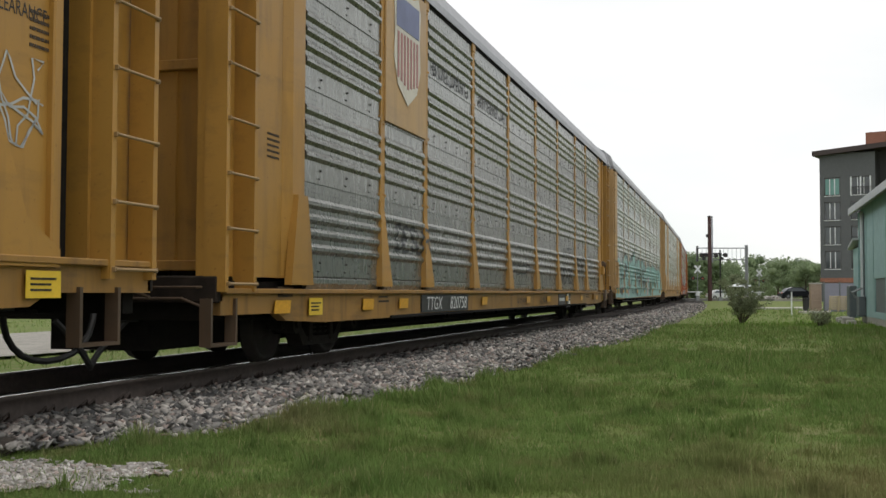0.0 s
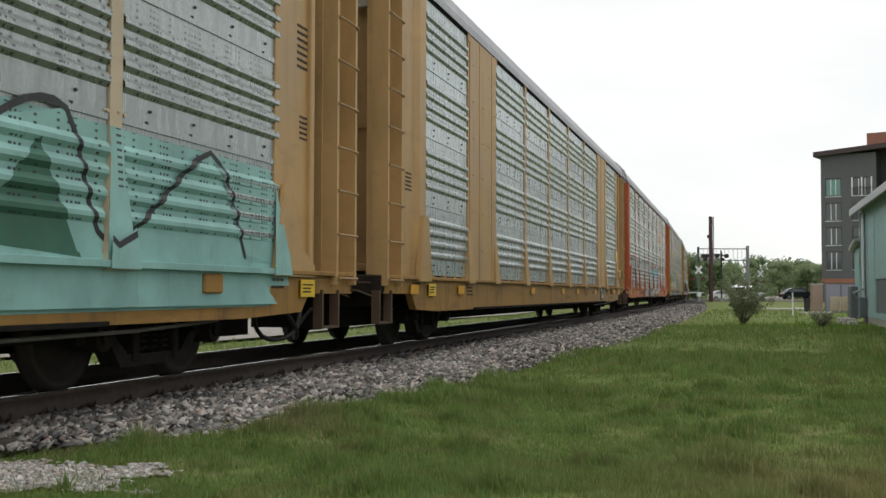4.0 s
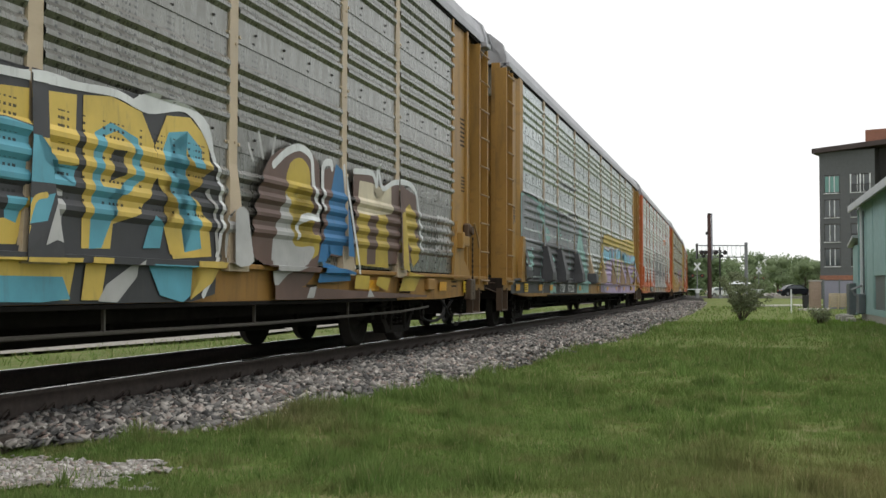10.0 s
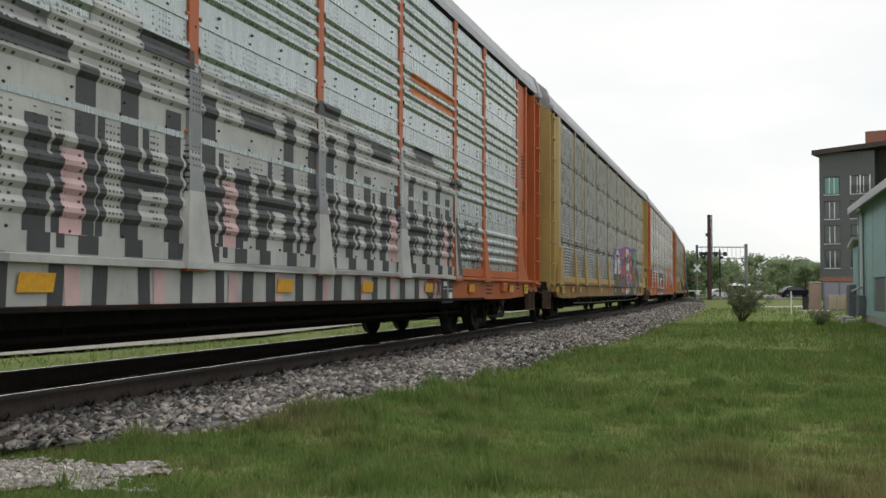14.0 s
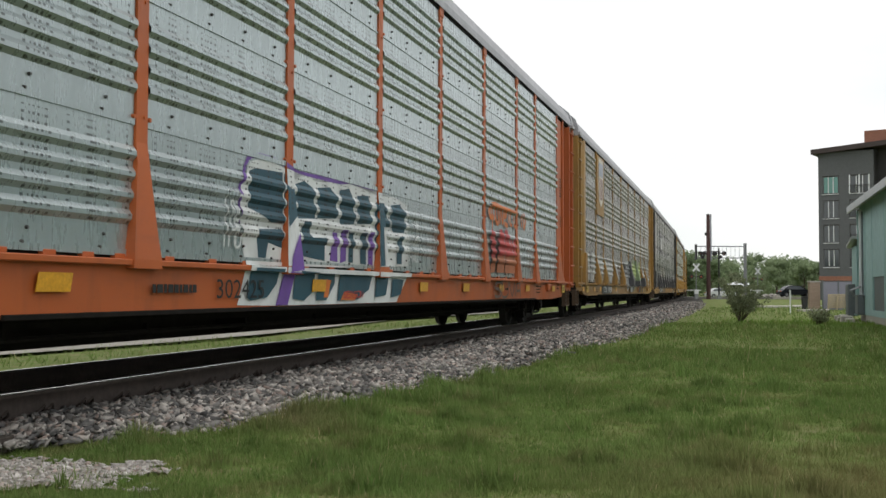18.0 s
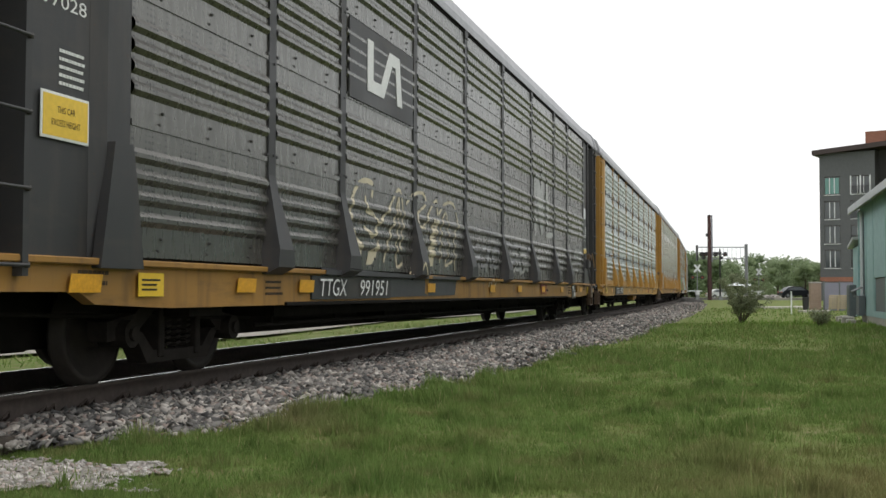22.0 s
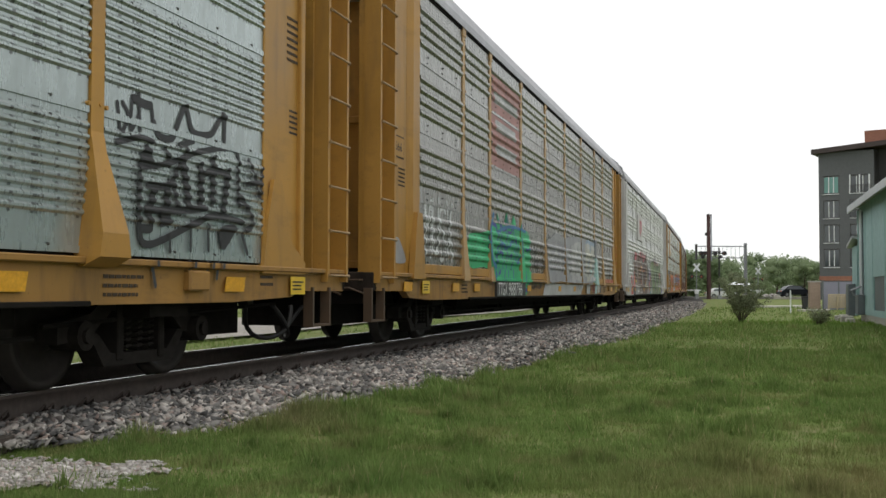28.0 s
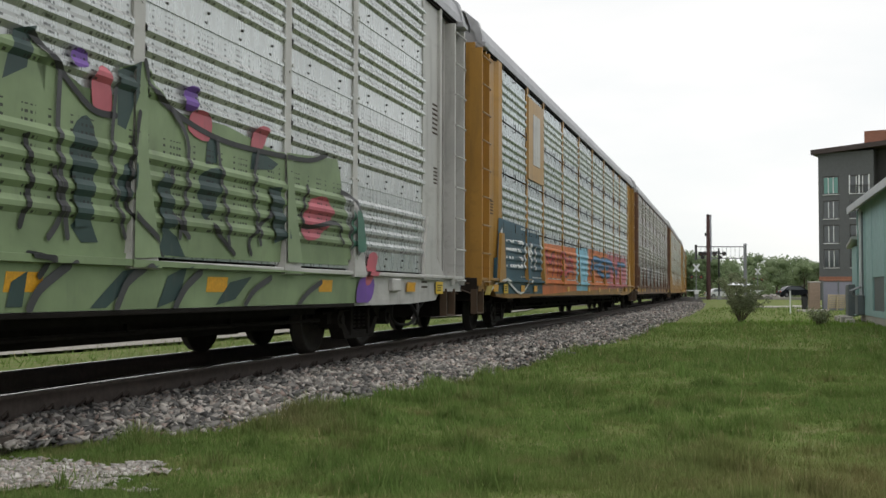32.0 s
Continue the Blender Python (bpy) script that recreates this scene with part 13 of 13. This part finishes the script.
def build_weeds():
    """Tufts of taller grass beyond the rails."""
    rng = np.random.default_rng(21)
    V, n = [], 16000
    s = rng.uniform(4, 60, n)
    o = rng.choice([3.3, 4.2, 12.5, 15.0, 18.0], n) + rng.normal(0, 0.5, n)
    keep = (np.sin(s * 1.1 + o) + np.sin(s * 0.43) > -0.3)
    s, o = s[keep], o[keep]
    P = np.array([along(a, b)[:2] for a, b in zip(s, o)])
    n = len(P)
    h, w, a = rng.uniform(0.05, 0.16, n), rng.uniform(0.006, 0.014, n), rng.uniform(0, 6.28, n)
    v = np.empty((n, 3, 3))
    v[:, 0] = np.stack([P[:, 0] - np.cos(a) * w, P[:, 1] - np.sin(a) * w, np.zeros(n)], -1)
    v[:, 1] = np.stack([P[:, 0] + np.cos(a) * w, P[:, 1] + np.sin(a) * w, np.zeros(n)], -1)
    v[:, 2] = np.stack([P[:, 0] + rng.normal(0, 0.07, n), P[:, 1] + rng.normal(0, 0.07, n), h], -1)
    tagged(new("verge_weeds", raw_mesh("verge_weeds", v.reshape(-1, 3), np.arange(3 * n).reshape(-1, 3), GRASSM)), "taller green weeds beyond the rails", "weeds", kind="stuff")


build_patch()
build_grass()
build_weeds()
build_trees()
build_bush(10.0, 36.0, 1.5, 1.8, 6000, 3, "thin grey-green shrub in the meadow")
build_bush(11.9, 34.0, 0.5, 0.8, 1100, 5, "small low shrub in the meadow")
build_apartments()
build_shed()
build_yard()
build_crossing()
build_distance()
build_stones(BALLAST)


def motions():
    # the train runs at an even pace; each car rides on its two bogies
    for k, car in CARS.items():
        rows = []
        for t in range(0, 33):
            s = GAP0 + MIDDLE[k] - rolled(t)
            a, b = along(s - 10.05), along(s + 10.05)
            rows.append((t, pose((a[0] + b[0]) / 2, (a[1] + b[1]) / 2, RAIL - car["sink"], 0, 0, math.degrees(math.atan2(b[1] - a[1], b[0] - a[0])))))
        walk(car, rows)
    # the wheels roll
    for side, wheels in WHEELS.items():
        first = wheels[0]
        walk(first, [(i / FPS, pose(side * 0.89, 0, 0.42, 0, math.degrees(-rolled(i / FPS) / 0.42), 0)) for i in range(0, 32 * FPS + 1)])
        for w in wheels[1:]:
            w.rotation_mode = "QUATERNION"
            keys = w.animation_data_create()
            keys.action = first.animation_data.action
            keys.action_slot = first.animation_data.action_slot


motions()
